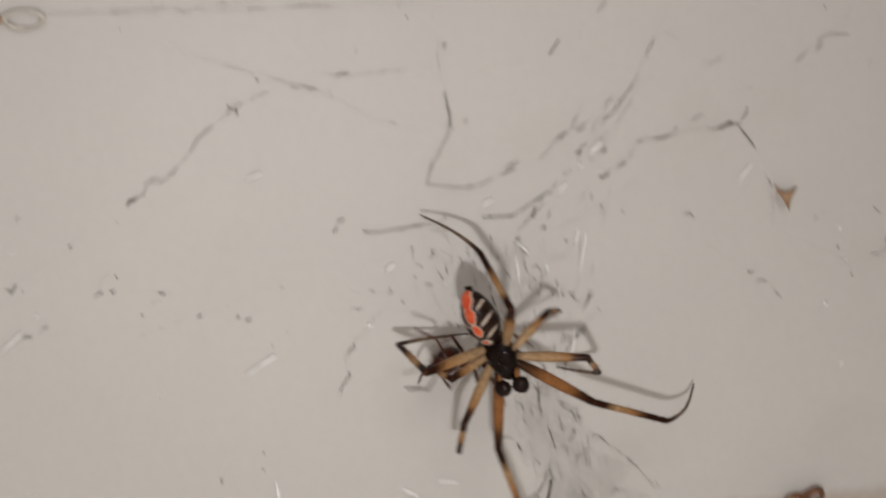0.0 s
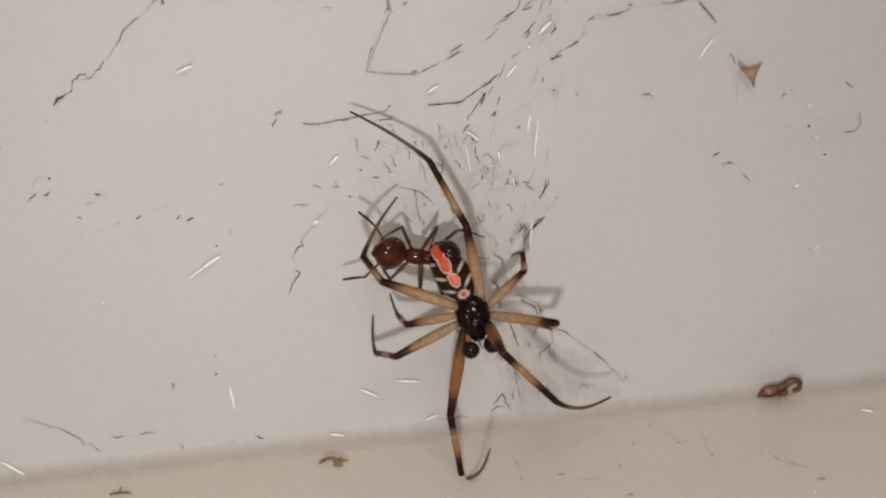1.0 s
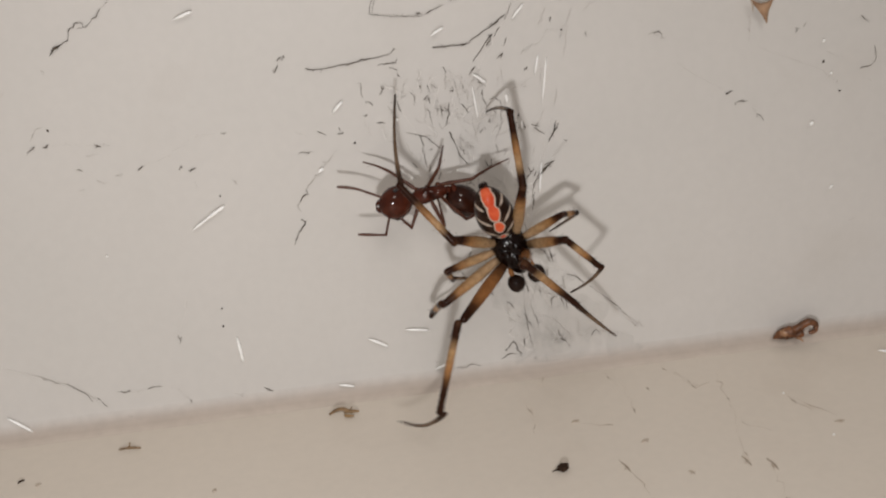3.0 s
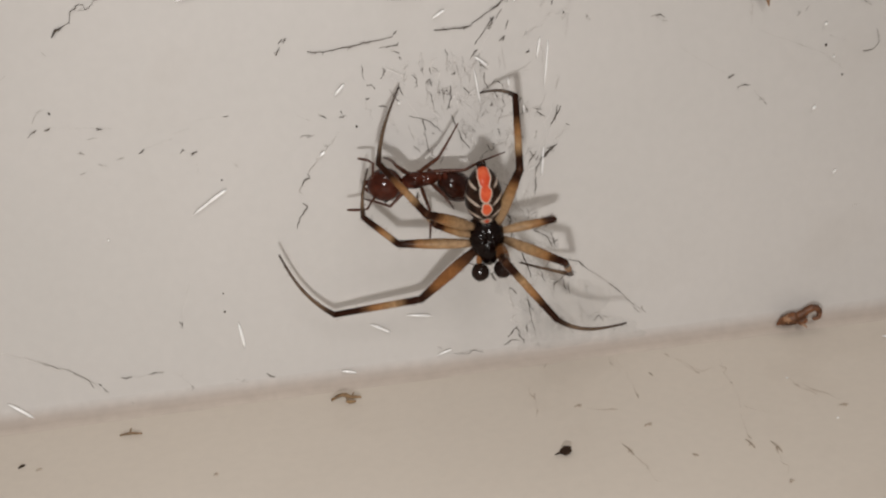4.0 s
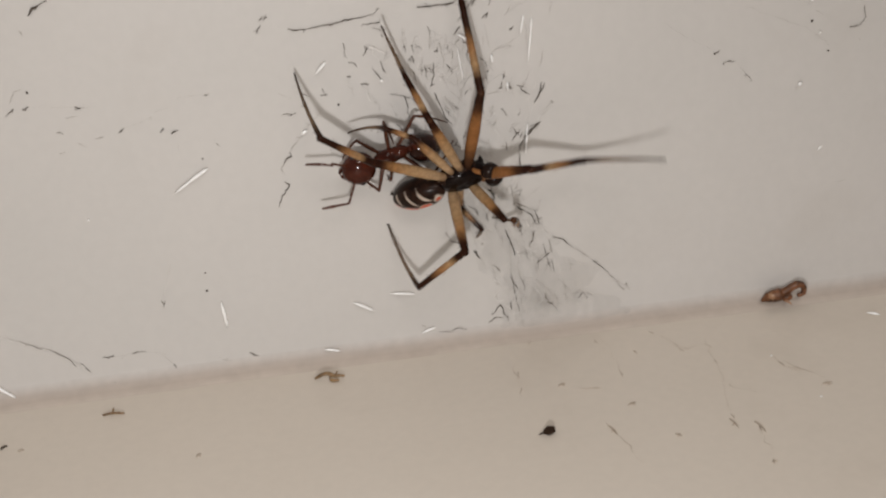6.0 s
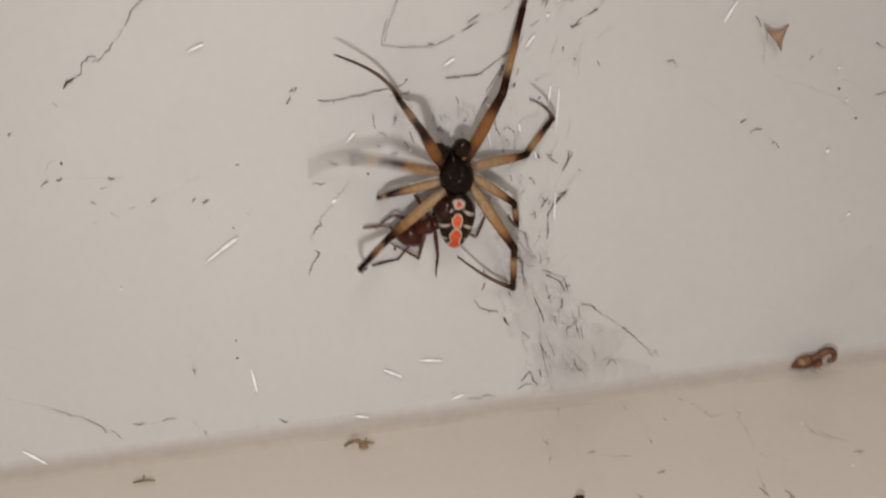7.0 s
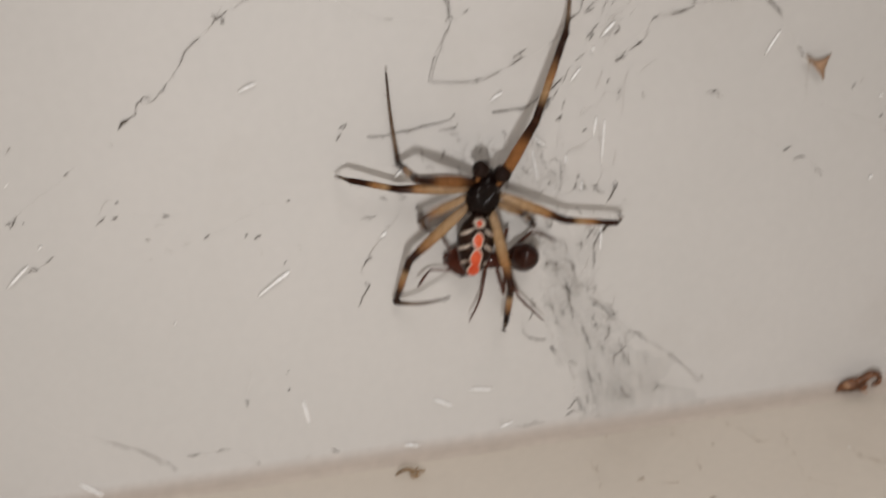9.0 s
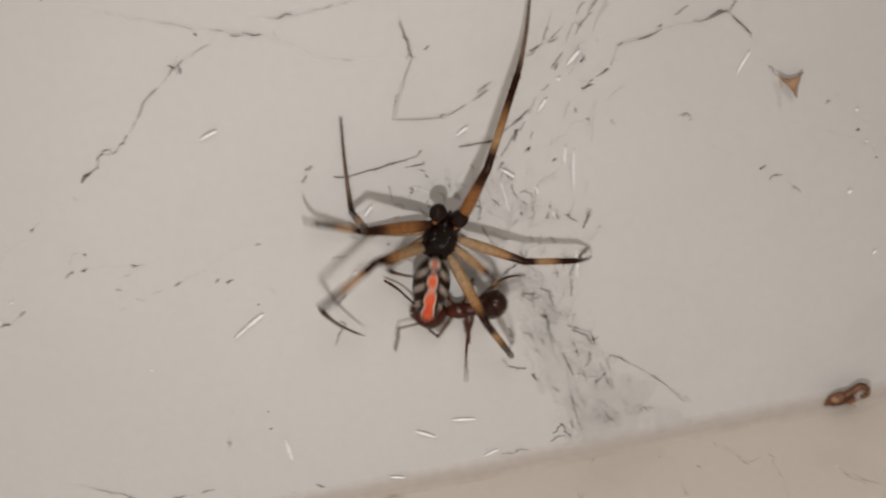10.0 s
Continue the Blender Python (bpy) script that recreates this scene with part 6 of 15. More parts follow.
    walk(legs["L2"]["tibia"], [(0, mm(-2.56, 1.831, -0.655, -35.4, -6.2, -19.3)), (0.033, mm(-2.643, 1.786, -0.422, -31.5, -1, -16.9)), (0.1, mm(-2.508, 2.061, -0.297, -40.9, -3.3, -15.6)), (0.2, mm(-2.392, 2.25, 0.071, -46.2, -0.2, -12.3)), (0.3, mm(-2.363, 1.997, 0.899, -34.1, 9.9, -0.4)), (0.4, mm(-2.094, 1.581, 1.61, -19.6, 17, 13.9)), (0.5, mm(-1.62, 1.057, 2.111, -3.3, 20.1, 30)), (0.6, mm(-2.049, 1.035, 1.828, -24.5, 16.8, 16)), (0.7, mm(-2.407, 1.001, 1.462, -43.9, 9, 4.3)), (0.8, mm(-2.679, 0.955, 1.029, -61.1, -1.9, -4)), (1, mm(-2.565, 1.101, 1.206, -59.9, -0.4, -3.2)), (1.1, mm(-2.361, 0.745, 1.54, -48.8, 10.5, 4.6)), (1.2, mm(-2.067, 0.39, 1.799, -35.7, 19.6, 14.9)), (1.3, mm(-1.698, 0.052, 1.971, -20.2, 25.9, 27.8)), (1.4, mm(-2.35, 0.583, 1.544, -28.1, 15.5, 3.3)), (1.5, mm(-2.719, 1.14, 0.878, -30.7, 3, -18.8)), (1.6, mm(-2.555, 0.765, 1.272, -27, 11, -4.2)), (1.7, mm(-2.277, 0.39, 1.595, -21.3, 17.8, 11.3)), (1.8, mm(-1.901, 0.034, 1.828, -13.5, 22.8, 28.1)), (1.9, mm(-1.989, 0.112, 1.787, -10.7, 19.7, 13.1)), (2, mm(-2.074, 0.19, 1.741, -7.3, 17.5, -1.8)), (2.5, mm(-1.86, 0.087, 1.877, -11.3, 17.7, -0.1)), (2.7, mm(-1.416, -0.398, 1.907, 1.3, 19.8, 23.9)), (3.07, mm(-1.916, 0.486, 1.934, -15.8, 18.4, 12.6)), (3.43, mm(-2.166, 1.417, 1.614, -32, 14, 2.4)), (3.8, mm(-2.121, 2.229, 1.005, -47, 7.2, -6.1)), (3.9, mm(-2.241, 1.742, 1.346, -49.7, 11.4, -2.3)), (4, mm(-2.252, 1.192, 1.602, -52.3, 15.8, 1.4)), (4.3, mm(-2.542, 0.732, 1.293, -54.6, 10.9, -2.3)), (4.4, mm(-2.503, 0.348, 1.292, -56.8, 25.9, 8.4)), (4.5, mm(-2.412, -0.025, 1.256, -55.7, 40.9, 20.3)), (4.6, mm(-2.763, 0.642, 0.848, -46.9, 33.9, 13.3)), (4.7, mm(-2.827, 1.323, 0.331, -37.8, 27.9, 5.6)), (4.8, mm(-2.597, 1.931, -0.228, -28.3, 23, -2.7)), (4.9, mm(-2.233, 2.284, -0.687, -21.1, 27.5, 8)), (5, mm(-1.73, 2.513, -1.091, -12.7, 30.6, 19.6)), (5.1, mm(-1.784, 1.584, -1.862, -60.9, 22.9, 8.2)), (5.2, mm(-1.517, 0.444, -2.161, -104.5, 10.3, 6.6)), (5.57, mm(-2.129, 0.514, -1.765, -99.2, 8.8, 6.9)), (5.93, mm(-2.59, 0.606, -1.205, -93.8, 7.2, 7.1)), (6.3, mm(-2.86, 0.711, -0.533, -88.6, 5.6, 7.1)), (6.4, mm(-2.819, 1.174, -0.544, -59.3, 42.5, 18.5)), (6.467, mm(-2.596, 1.307, -1.067, -15.9, 60.3, 58.1)), (6.5, mm(-2.691, 1.622, -0.535, 11.6, 59.9, 75.7)), (6.533, mm(-2.635, 1.884, 0.031, 36, 55.6, 90.1)), (6.6, mm(-2.753, 1.503, -0.455, 0.3, 60.6, 62.2)), (6.7, mm(-2.805, 1.381, -0.373, -11, 60, 48.7)), (6.8, mm(-2.848, 1.256, -0.29, -21.3, 58.1, 36.1)), (6.9, mm(-2.618, 1.712, 0.658, -51.1, 53.2, 24.4)), (6.967, mm(-1.618, 2.237, 1.532, -73.8, 47.3, 7.3)), (7, mm(-1.966, 1.974, 1.474, -75.6, 45.9, 18.8)), (7.033, mm(-2.245, 1.639, 1.412, -77.7, 44.8, 30.2)), (7.1, mm(-2.268, 1.811, 1.256, -83.4, 43.8, 18.2)), (7.2, mm(-2.521, 1.618, 1.002, -91, 41.6, 18.1)), (7.3, mm(-2.715, 1.399, 0.72, -98.3, 39.3, 18.3)), (7.5, mm(-2.727, 1.179, 0.839, -74.1, 47.5, 19.1)), (7.6, mm(-2.916, 0.893, -0.014, -45.5, 62.6, 34.3)), (7.7, mm(-2.753, 0.587, -0.866, 7.6, 68.6, 74.8)), (7.8, mm(-2.262, 0.305, -1.59, 54.6, 59.3, 109.1)), (7.9, mm(-2.635, 0.437, -1.091, -1.7, 68.3, 69.8)), (8, mm(-2.859, 0.591, -0.516, -56.7, 58.6, 31.7)), (8.2, mm(-2.786, 1.045, 0.733, -65.8, 52.1, 25.5)), (8.3, mm(-2.348, 0.771, 1.555, -7.6, 73.4, 82.3)), (8.4, mm(-1.609, 0.493, 2.123, 62.4, 56, 150.8)), (8.5, mm(-2.661, 0.184, 1.266, 80.9, 31.5, 161.9)), (8.6, mm(-2.593, 0.208, 1.081, 68, 47.9, 156.1)), (8.7, mm(-2.656, 0.292, 0.993, 45.5, 62.2, 139.8)), (8.8, mm(-2.713, 0.378, 0.902, 1, 69.3, 101.3)), (8.967, mm(-2.892, 0.385, 0.011, 58.1, 60.6, 133.2)), (9, mm(-2.855, 0.224, -0.177, 50.6, 63.5, 130.5)), (9.033, mm(-2.792, 0.067, -0.361, 42, 66.2, 126.6)), (9.1, mm(-2.844, 0.169, -0.151, -6.2, 70.7, 87.1)), (9.2, mm(-2.831, 0.113, -0.125, -57.3, 60.8, 49.6)), (9.3, mm(-2.816, 0.058, -0.098, -81.9, 44, 39.5)), (9.4, mm(-2.862, 0.451, 0.428, -57.1, 57.7, 47.5)), (9.5, mm(-2.733, 0.867, 0.923, -16.2, 66.5, 72.6)), (9.8, mm(-2.879, 0.486, 0.357, -57.6, 58.5, 49.6)), (9.9, mm(-2.804, 0.089, -0.325, -0.2, 69.4, 92.7)), (9.967, mm(-2.369, -0.087, -1.282, 41.7, 63.7, 118.1)), (10, mm(-2.481, -0.236, -0.971, 57.4, 58.6, 136))])
    walk(legs["L2"]["tarsus"], [(0, mm(-1.985, 3.141, -1.663, -22.2, 54.7, -120.3)), (0.033, mm(-2.193, 3.209, -1.336, -32.9, 57.1, -126.6)), (0.1, mm(-2.087, 3.317, -1.441, -8.6, 48.5, -121.3)), (0.2, mm(-2.131, 3.433, -1.192, 2, 41.3, -126.2)), (0.3, mm(-2.523, 3.447, -0.067, -44.6, 34.3, -146.9)), (0.4, mm(-2.657, 3.14, 1.048, -81.8, 18.5, -153.7)), (0.5, mm(-2.524, 2.552, 2.016, -115.6, 3.4, -148.7)), (0.6, mm(-2.688, 2.508, 1.133, -87.3, 20.1, -147.4)), (0.7, mm(-2.692, 2.244, 0.264, -52.3, 29.7, -134.7)), (0.8, mm(-2.569, 1.794, -0.503, -14.4, 26.9, -120.9)), (1, mm(-2.505, 1.976, -0.308, -15.9, 27.3, -120.9)), (1.1, mm(-2.693, 1.875, 0.246, -36.8, 31.9, -120.4)), (1.2, mm(-2.763, 1.676, 0.838, -60, 35.4, -123.6)), (1.3, mm(-2.697, 1.382, 1.427, -84.7, 36, -129.3)), (1.4, mm(-2.658, 2.112, 0.75, -52.6, 51.6, -128.6)), (1.5, mm(-2.279, 2.579, -0.015, -0.8, 59.3, -103.2)), (1.6, mm(-2.591, 2.331, 0.491, -32.7, 60.1, -118.5)), (1.7, mm(-2.787, 1.951, 0.99, -60.8, 55.1, -130)), (1.8, mm(-2.841, 1.461, 1.451, -81.5, 47.3, -132.8)), (1.9, mm(-2.486, 1.761, 1.48, -85.6, 60.5, -145)), (2, mm(-2.086, 1.928, 1.53, -90.9, 73.3, -155.5)), (2.5, mm(-1.961, 1.803, 1.55, -91.8, 69.6, -145.9)), (2.7, mm(-2.115, 1.206, 1.944, -119.7, 57.3, -158.4)), (3.07, mm(-2.432, 2.096, 1.482, -73.6, 58.5, -136.4)), (3.43, mm(-2.453, 2.89, 0.713, -39.3, 48, -127.2)), (3.8, mm(-2.154, 3.433, -0.264, -17.6, 34.1, -132.9)), (3.9, mm(-2.46, 2.883, 0.037, -26.5, 31.1, -126.5)), (4, mm(-2.653, 2.254, 0.27, -34.5, 29, -118.6)), (4.3, mm(-2.771, 1.755, -0.108, -42.1, 33.9, -103.7)), (4.4, mm(-3.274, 1.204, -0.026, -73.6, 13.2, -122.3)), (4.5, mm(-3.642, 0.571, 0.164, -96, -14.2, -127.5)), (4.6, mm(-3.732, 1.642, -0.213, -91.5, 9.5, -128.6)), (4.7, mm(-3.462, 2.65, -0.617, -87.5, 33.2, -129.5)), (4.8, mm(-2.85, 3.485, -0.992, -78.6, 56.7, -123.3)), (4.9, mm(-2.747, 3.861, -1.245, -71.6, 63.6, -119.1)), (5, mm(-2.487, 4.055, -1.422, -68.2, 71.4, -118.8)), (5.1, mm(-2.496, 2.34, -3.271, -71.3, 16.3, -113.4)), (5.2, mm(-1.769, -0.027, -3.828, -63.7, -15.3, 179.7)), (5.57, mm(-2.357, 0.205, -3.473, -54.2, 5.5, 107.3)), (5.93, mm(-2.792, 0.462, -2.938, -40.6, 5, 87.6)), (6.3, mm(-3.034, 0.734, -2.274, -23.9, 0.6, 76.8)), (6.4, mm(-4.067, 1.698, -1.653, -16.3, -11.7, 77)), (6.467, mm(-4.246, 1.841, -1.305, -78.2, -68.1, 154.5)), (6.5, mm(-4.278, 2.338, -0.359, -72.1, -81.6, 142.2)), (6.533, mm(-4.054, 2.728, 0.611, 69.4, -84, -5.3)), (6.6, mm(-4.298, 2.325, -0.45, 12.8, -15.9, 51.1)), (6.7, mm(-4.286, 2.298, -0.54, 36.1, 27.8, 55.4)), (6.8, mm(-4.245, 2.256, -0.626, 57.3, 29.9, 48)), (6.9, mm(-4.066, 2.26, -0.158, 14.2, 4.4, 66.9)), (6.967, mm(-2.904, 2.565, 0.392, -31.7, -33.9, 110.9)), (7, mm(-3.259, 1.993, 0.295, -32.9, -32.3, 124.4)), (7.033, mm(-3.474, 1.355, 0.2, -33.6, -30.6, 137.6)), (7.1, mm(-3.473, 1.624, 0.001, -2.4, 4.5, 94.1)), (7.2, mm(-3.615, 1.229, -0.307, 23.7, 16.1, 90.6)), (7.3, mm(-3.679, 0.816, -0.619, 51.6, 21.6, 93.1)), (7.5, mm(-4.057, 1.228, -0.297, 58.4, 13.1, 76.5)), (7.6, mm(-4.523, 1.281, -0.588, 51.1, 11.1, 72.5)), (7.7, mm(-4.37, 1.249, -0.781, 44, 7.4, 68.1)), (7.8, mm(-3.621, 1.131, -0.861, 38.3, -12.6, 52.8)), (7.9, mm(-4.293, 0.995, -1.11, 54.3, 7, 71.3)), (8, mm(-4.426, 0.75, -1.278, 71.6, 7.4, 80.6)), (8.2, mm(-4.232, 1.148, -0.248, 61.5, 19, 72.4)), (8.3, mm(-4.096, 0.784, 1.489, 8.3, -31.5, 90.9)), (8.4, mm(-3.127, 0.412, 2.991, -60.6, -33.5, -179.4)), (8.5, mm(-3.605, 0.202, 2.739, -115.7, -32.1, -86.7)), (8.6, mm(-3.959, 0.098, 2.17, -117.2, -22.2, -66.5)), (8.7, mm(-4.291, 0.067, 1.575, -106.8, -24.7, -72.8)), (8.8, mm(-4.434, 0.062, 0.912, -96.4, -25.2, -79.5)), (8.967, mm(-4.453, 0.696, 0.739, -103.8, -15.4, -94)), (9, mm(-4.486, 0.423, 0.426, -99.1, -15, -91.3)), (9.033, mm(-4.475, 0.15, 0.111, -94.4, -14.8, -88.6)), (9.1, mm(-4.59, 0.077, -0.214, -137.7, -56.9, -90.2)), (9.2, mm(-4.384, -0.253, -0.842, 50.8, -49.2, 77.3)), (9.3, mm(-3.902, -0.518, -1.344, 81.3, 4.8, 108.7)), (9.4, mm(-4.402, 0.178, -0.357, 83, 7.8, 96.1)), (9.5, mm(-4.47, 0.942, 0.728, 83.3, 11.9, 86.2)), (9.8, mm(-4.409, 0.135, -0.415, 71.5, 19.9, 92.7)), (9.9, mm(-4.552, 0.001, -0.327, 73.8, 20.3, 92.9)), (9.967, mm(-4.012, 0.22, -0.765, 66.6, 20.4, 86)), (10, mm(-4.041, -0.04, -0.202, 76.3, 20.9, 93.6))])
    walk(legs["L3"]["femur"], [(0, mm(-0.52, 0.45, 0, -54.2, 39.2, 69.6)), (0.033, mm(-0.52, 0.45, 0, -49.1, 46.9, 75.8)), (0.1, mm(-0.52, 0.45, 0, -47.9, 42.1, 72.8)), (0.2, mm(-0.52, 0.45, 0, -41, 44.8, 76.5)), (0.3, mm(-0.52, 0.45, 0, -10.9, 54.4, 106.4)), (0.4, mm(-0.52, 0.45, 0, 25, 51.7, 142.1)), (0.5, mm(-0.52, 0.45, 0, 49.4, 38.5, 166.3)), (0.6, mm(-0.52, 0.45, 0, 32.6, 47.9, 151.5)), (0.7, mm(-0.52, 0.45, 0, 9.8, 53.2, 130.6)), (0.8, mm(-0.52, 0.45, 0, -15.7, 52.4, 107)), (0.9, mm(-0.52, 0.45, 0, -11.4, 52.9, 110.6)), (0.967, mm(-0.52, 0.45, 0, -18, 49.4, 104.5)), (1, mm(-0.52, 0.45, 0, -6.9, 53.3, 114.3)), (1.033, mm(-0.52, 0.45, 0, 6.1, 55.8, 126)), (1.1, mm(-0.52, 0.45, 0, -7.4, 53, 110.3)), (1.2, mm(-0.52, 0.45, 0, -7.9, 52.7, 106.3)), (1.3, mm(-0.52, 0.45, 0, -8.3, 52.3, 102.3)), (1.4, mm(-0.52, 0.45, 0, -13.8, 51.8, 98.4)), (1.5, mm(-0.52, 0.45, 0, -19.2, 51.1, 94.6)), (1.6, mm(-0.52, 0.45, 0, -19.5, 50.7, 92.5)), (1.7, mm(-0.52, 0.45, 0, -19.8, 50.2, 90.4)), (1.8, mm(-0.52, 0.45, 0, -20, 49.7, 88.3)), (1.9, mm(-0.52, 0.45, 0, -9, 50.9, 95.5)), (2, mm(-0.52, 0.45, 0, 2.2, 51.2, 103.1)), (2.25, mm(-0.52, 0.45, 0, 15.5, 50.5, 110.5)), (2.467, mm(-0.52, 0.45, 0, 23.2, 51.6, 106.7)), (2.5, mm(-0.52, 0.45, 0, 28.1, 48.7, 117.2)), (2.533, mm(-0.52, 0.45, 0, 31.9, 45.3, 126.7)), (2.7, mm(-0.52, 0.45, 0, 28, 45.1, 127.3)), (3.07, mm(-0.52, 0.45, 0, 38.2, 41.7, 134.3)), (3.43, mm(-0.52, 0.45, 0, 47.3, 37.6, 140.1)), (3.8, mm(-0.52, 0.45, 0, 55.3, 32.8, 144.8)), (3.9, mm(-0.52, 0.45, 0, 37.7, 45.2, 129.7)), (4, mm(-0.52, 0.45, 0, 11.7, 52.5, 106.1)), (4.3, mm(-0.52, 0.45, 0, -2.3, 51.8, 119)), (4.467, mm(-0.52, 0.45, 0, 2.6, 44.7, 124.2)), (4.5, mm(-0.52, 0.45, 0, -4.8, 52, 123.4)), (4.533, mm(-0.52, 0.45, 0, -13.9, 59.2, 120.6)), (4.6, mm(-0.52, 0.45, 0, -29.3, 47.7, 101.7)), (4.7, mm(-0.52, 0.45, 0, -47.8, 38.5, 86.1)), (4.8, mm(-0.52, 0.45, 0, -61.1, 26.6, 76)), (4.967, mm(-0.52, 0.45, 0, -56.5, 25.3, 74)), (5, mm(-0.52, 0.45, 0, -64.7, 20.7, 72.7)), (5.033, mm(-0.52, 0.45, 0, -72.5, 16, 72.1)), (5.1, mm(-0.52, 0.45, 0, -73.4, 13, 69.7)), (5.2, mm(-0.52, 0.45, 0, -81.4, 5.1, 67.9)), (5.47, mm(-0.52, 0.45, 0, -75.2, 15.3, 70)), (5.75, mm(-0.52, 0.45, 0, -68.1, 25.2, 73.5)), (6.03, mm(-0.52, 0.45, 0, -59.5, 34.5, 78.8)), (6.3, mm(-0.52, 0.45, 0, -48.7, 43, 86.6)), (6.4, mm(-0.52, 0.45, 0, -34.1, 31.3, 70.2)), (6.5, mm(-0.52, 0.45, 0, -17.7, 23.6, 52.4)), (6.6, mm(-0.52, 0.45, 0, -13.2, 26.8, 65.4)), (6.7, mm(-0.52, 0.45, 0, -8, 29.1, 79)), (6.8, mm(-0.52, 0.45, 0, -2.2, 30.2, 92.9)), (6.9, mm(-0.52, 0.45, 0, 1.6, 30.2, 93.6)), (7, mm(-0.52, 0.45, 0, 5.5, 30.2, 94.3)), (7.1, mm(-0.52, 0.45, 0, 4.8, 29.5, 102.5)), (7.2, mm(-0.52, 0.45, 0, 4.1, 29, 110.6)), (7.3, mm(-0.52, 0.45, 0, 3.2, 28.5, 118.7)), (7.4, mm(-0.52, 0.45, 0, 1.6, 28.8, 110.5)), (7.467, mm(-0.52, 0.45, 0, 0.2, 35.1, 112.8)), (7.5, mm(-0.52, 0.45, 0, -0.2, 28.9, 102.3)), (7.533, mm(-0.52, 0.45, 0, 0.6, 22.7, 92.4)), (7.6, mm(-0.52, 0.45, 0, -10.5, 28.8, 100.5)), (7.7, mm(-0.52, 0.45, 0, -20.8, 28.3, 98.8)), (7.8, mm(-0.52, 0.45, 0, -31.1, 27.7, 97.3)), (7.9, mm(-0.52, 0.45, 0, -34.2, 29.6, 100.6)), (7.967, mm(-0.52, 0.45, 0, -32.2, 31.4, 117.7)), (8, mm(-0.52, 0.45, 0, -37.3, 31.6, 103.9)), (8.033, mm(-0.52, 0.45, 0, -42.3, 30.7, 90.1)), (8.1, mm(-0.52, 0.45, 0, -34.9, 30.5, 102.1)), (8.2, mm(-0.52, 0.45, 0, -32.5, 29.4, 100.3)), (8.3, mm(-0.52, 0.45, 0, -1, 34.9, 121.6)), (8.4, mm(-0.52, 0.45, 0, 30.7, 30, 143.2)), (8.467, mm(-0.588, 0.431, 0.117, 67.442, 21.834, 147.801)), (8.5, mm(-0.583, 0.406, 0.099, 57.904, 21.087, 155.226)), (8.533, mm(-0.568, 0.392, 0.073, 48.234, 21.537, 162.775)), (8.6, mm(-0.52, 0.45, 0, 41.8, 22.1, 153.3)), (8.7, mm(-0.52, 0.45, 0, 26, 25.8, 147.2)), (8.8, mm(-0.52, 0.45, 0, 9.5, 27.9, 140)), (8.9, mm(-0.52, 0.45, 0, 7, 28.6, 134.4)), (8.967, mm(-0.52, 0.45, 0, 8.7, 28, 139.8)), (9, mm(-0.52, 0.45, 0, 4.5, 29.1, 128.6)), (9.033, mm(-0.52, 0.45, 0, 0.1, 29.4, 117.2)), (9.15, mm(-0.52, 0.45, 0, -5.7, 29.2, 133.4)), (9.3, mm(-0.52, 0.45, 0, -16, 29.9, 138)), (9.4, mm(-0.52, 0.45, 0, -11.6, 28.4, 130.8)), (9.467, mm(-0.52, 0.45, 0, -14.3, 19.7, 133.3)), (9.5, mm(-0.52, 0.45, 0, -7.2, 27.3, 123.6)), (9.533, mm(-0.52, 0.45, 0, -1.1, 35.9, 114.3)), (9.6, mm(-0.52, 0.45, 0, -3.5, 27.4, 124)), (9.7, mm(-0.52, 0.45, 0, 0.1, 27.4, 124.4)), (9.8, mm(-0.52, 0.45, 0, 3.7, 27.4, 124.8)), (9.9, mm(-0.52, 0.45, 0, -9.4, 27.7, 133)), (9.967, mm(-0.52, 0.45, 0, -28.6, 23.7, 158.6)), (10, mm(-0.52, 0.45, 0, -22.5, 29.7, 140.9))])
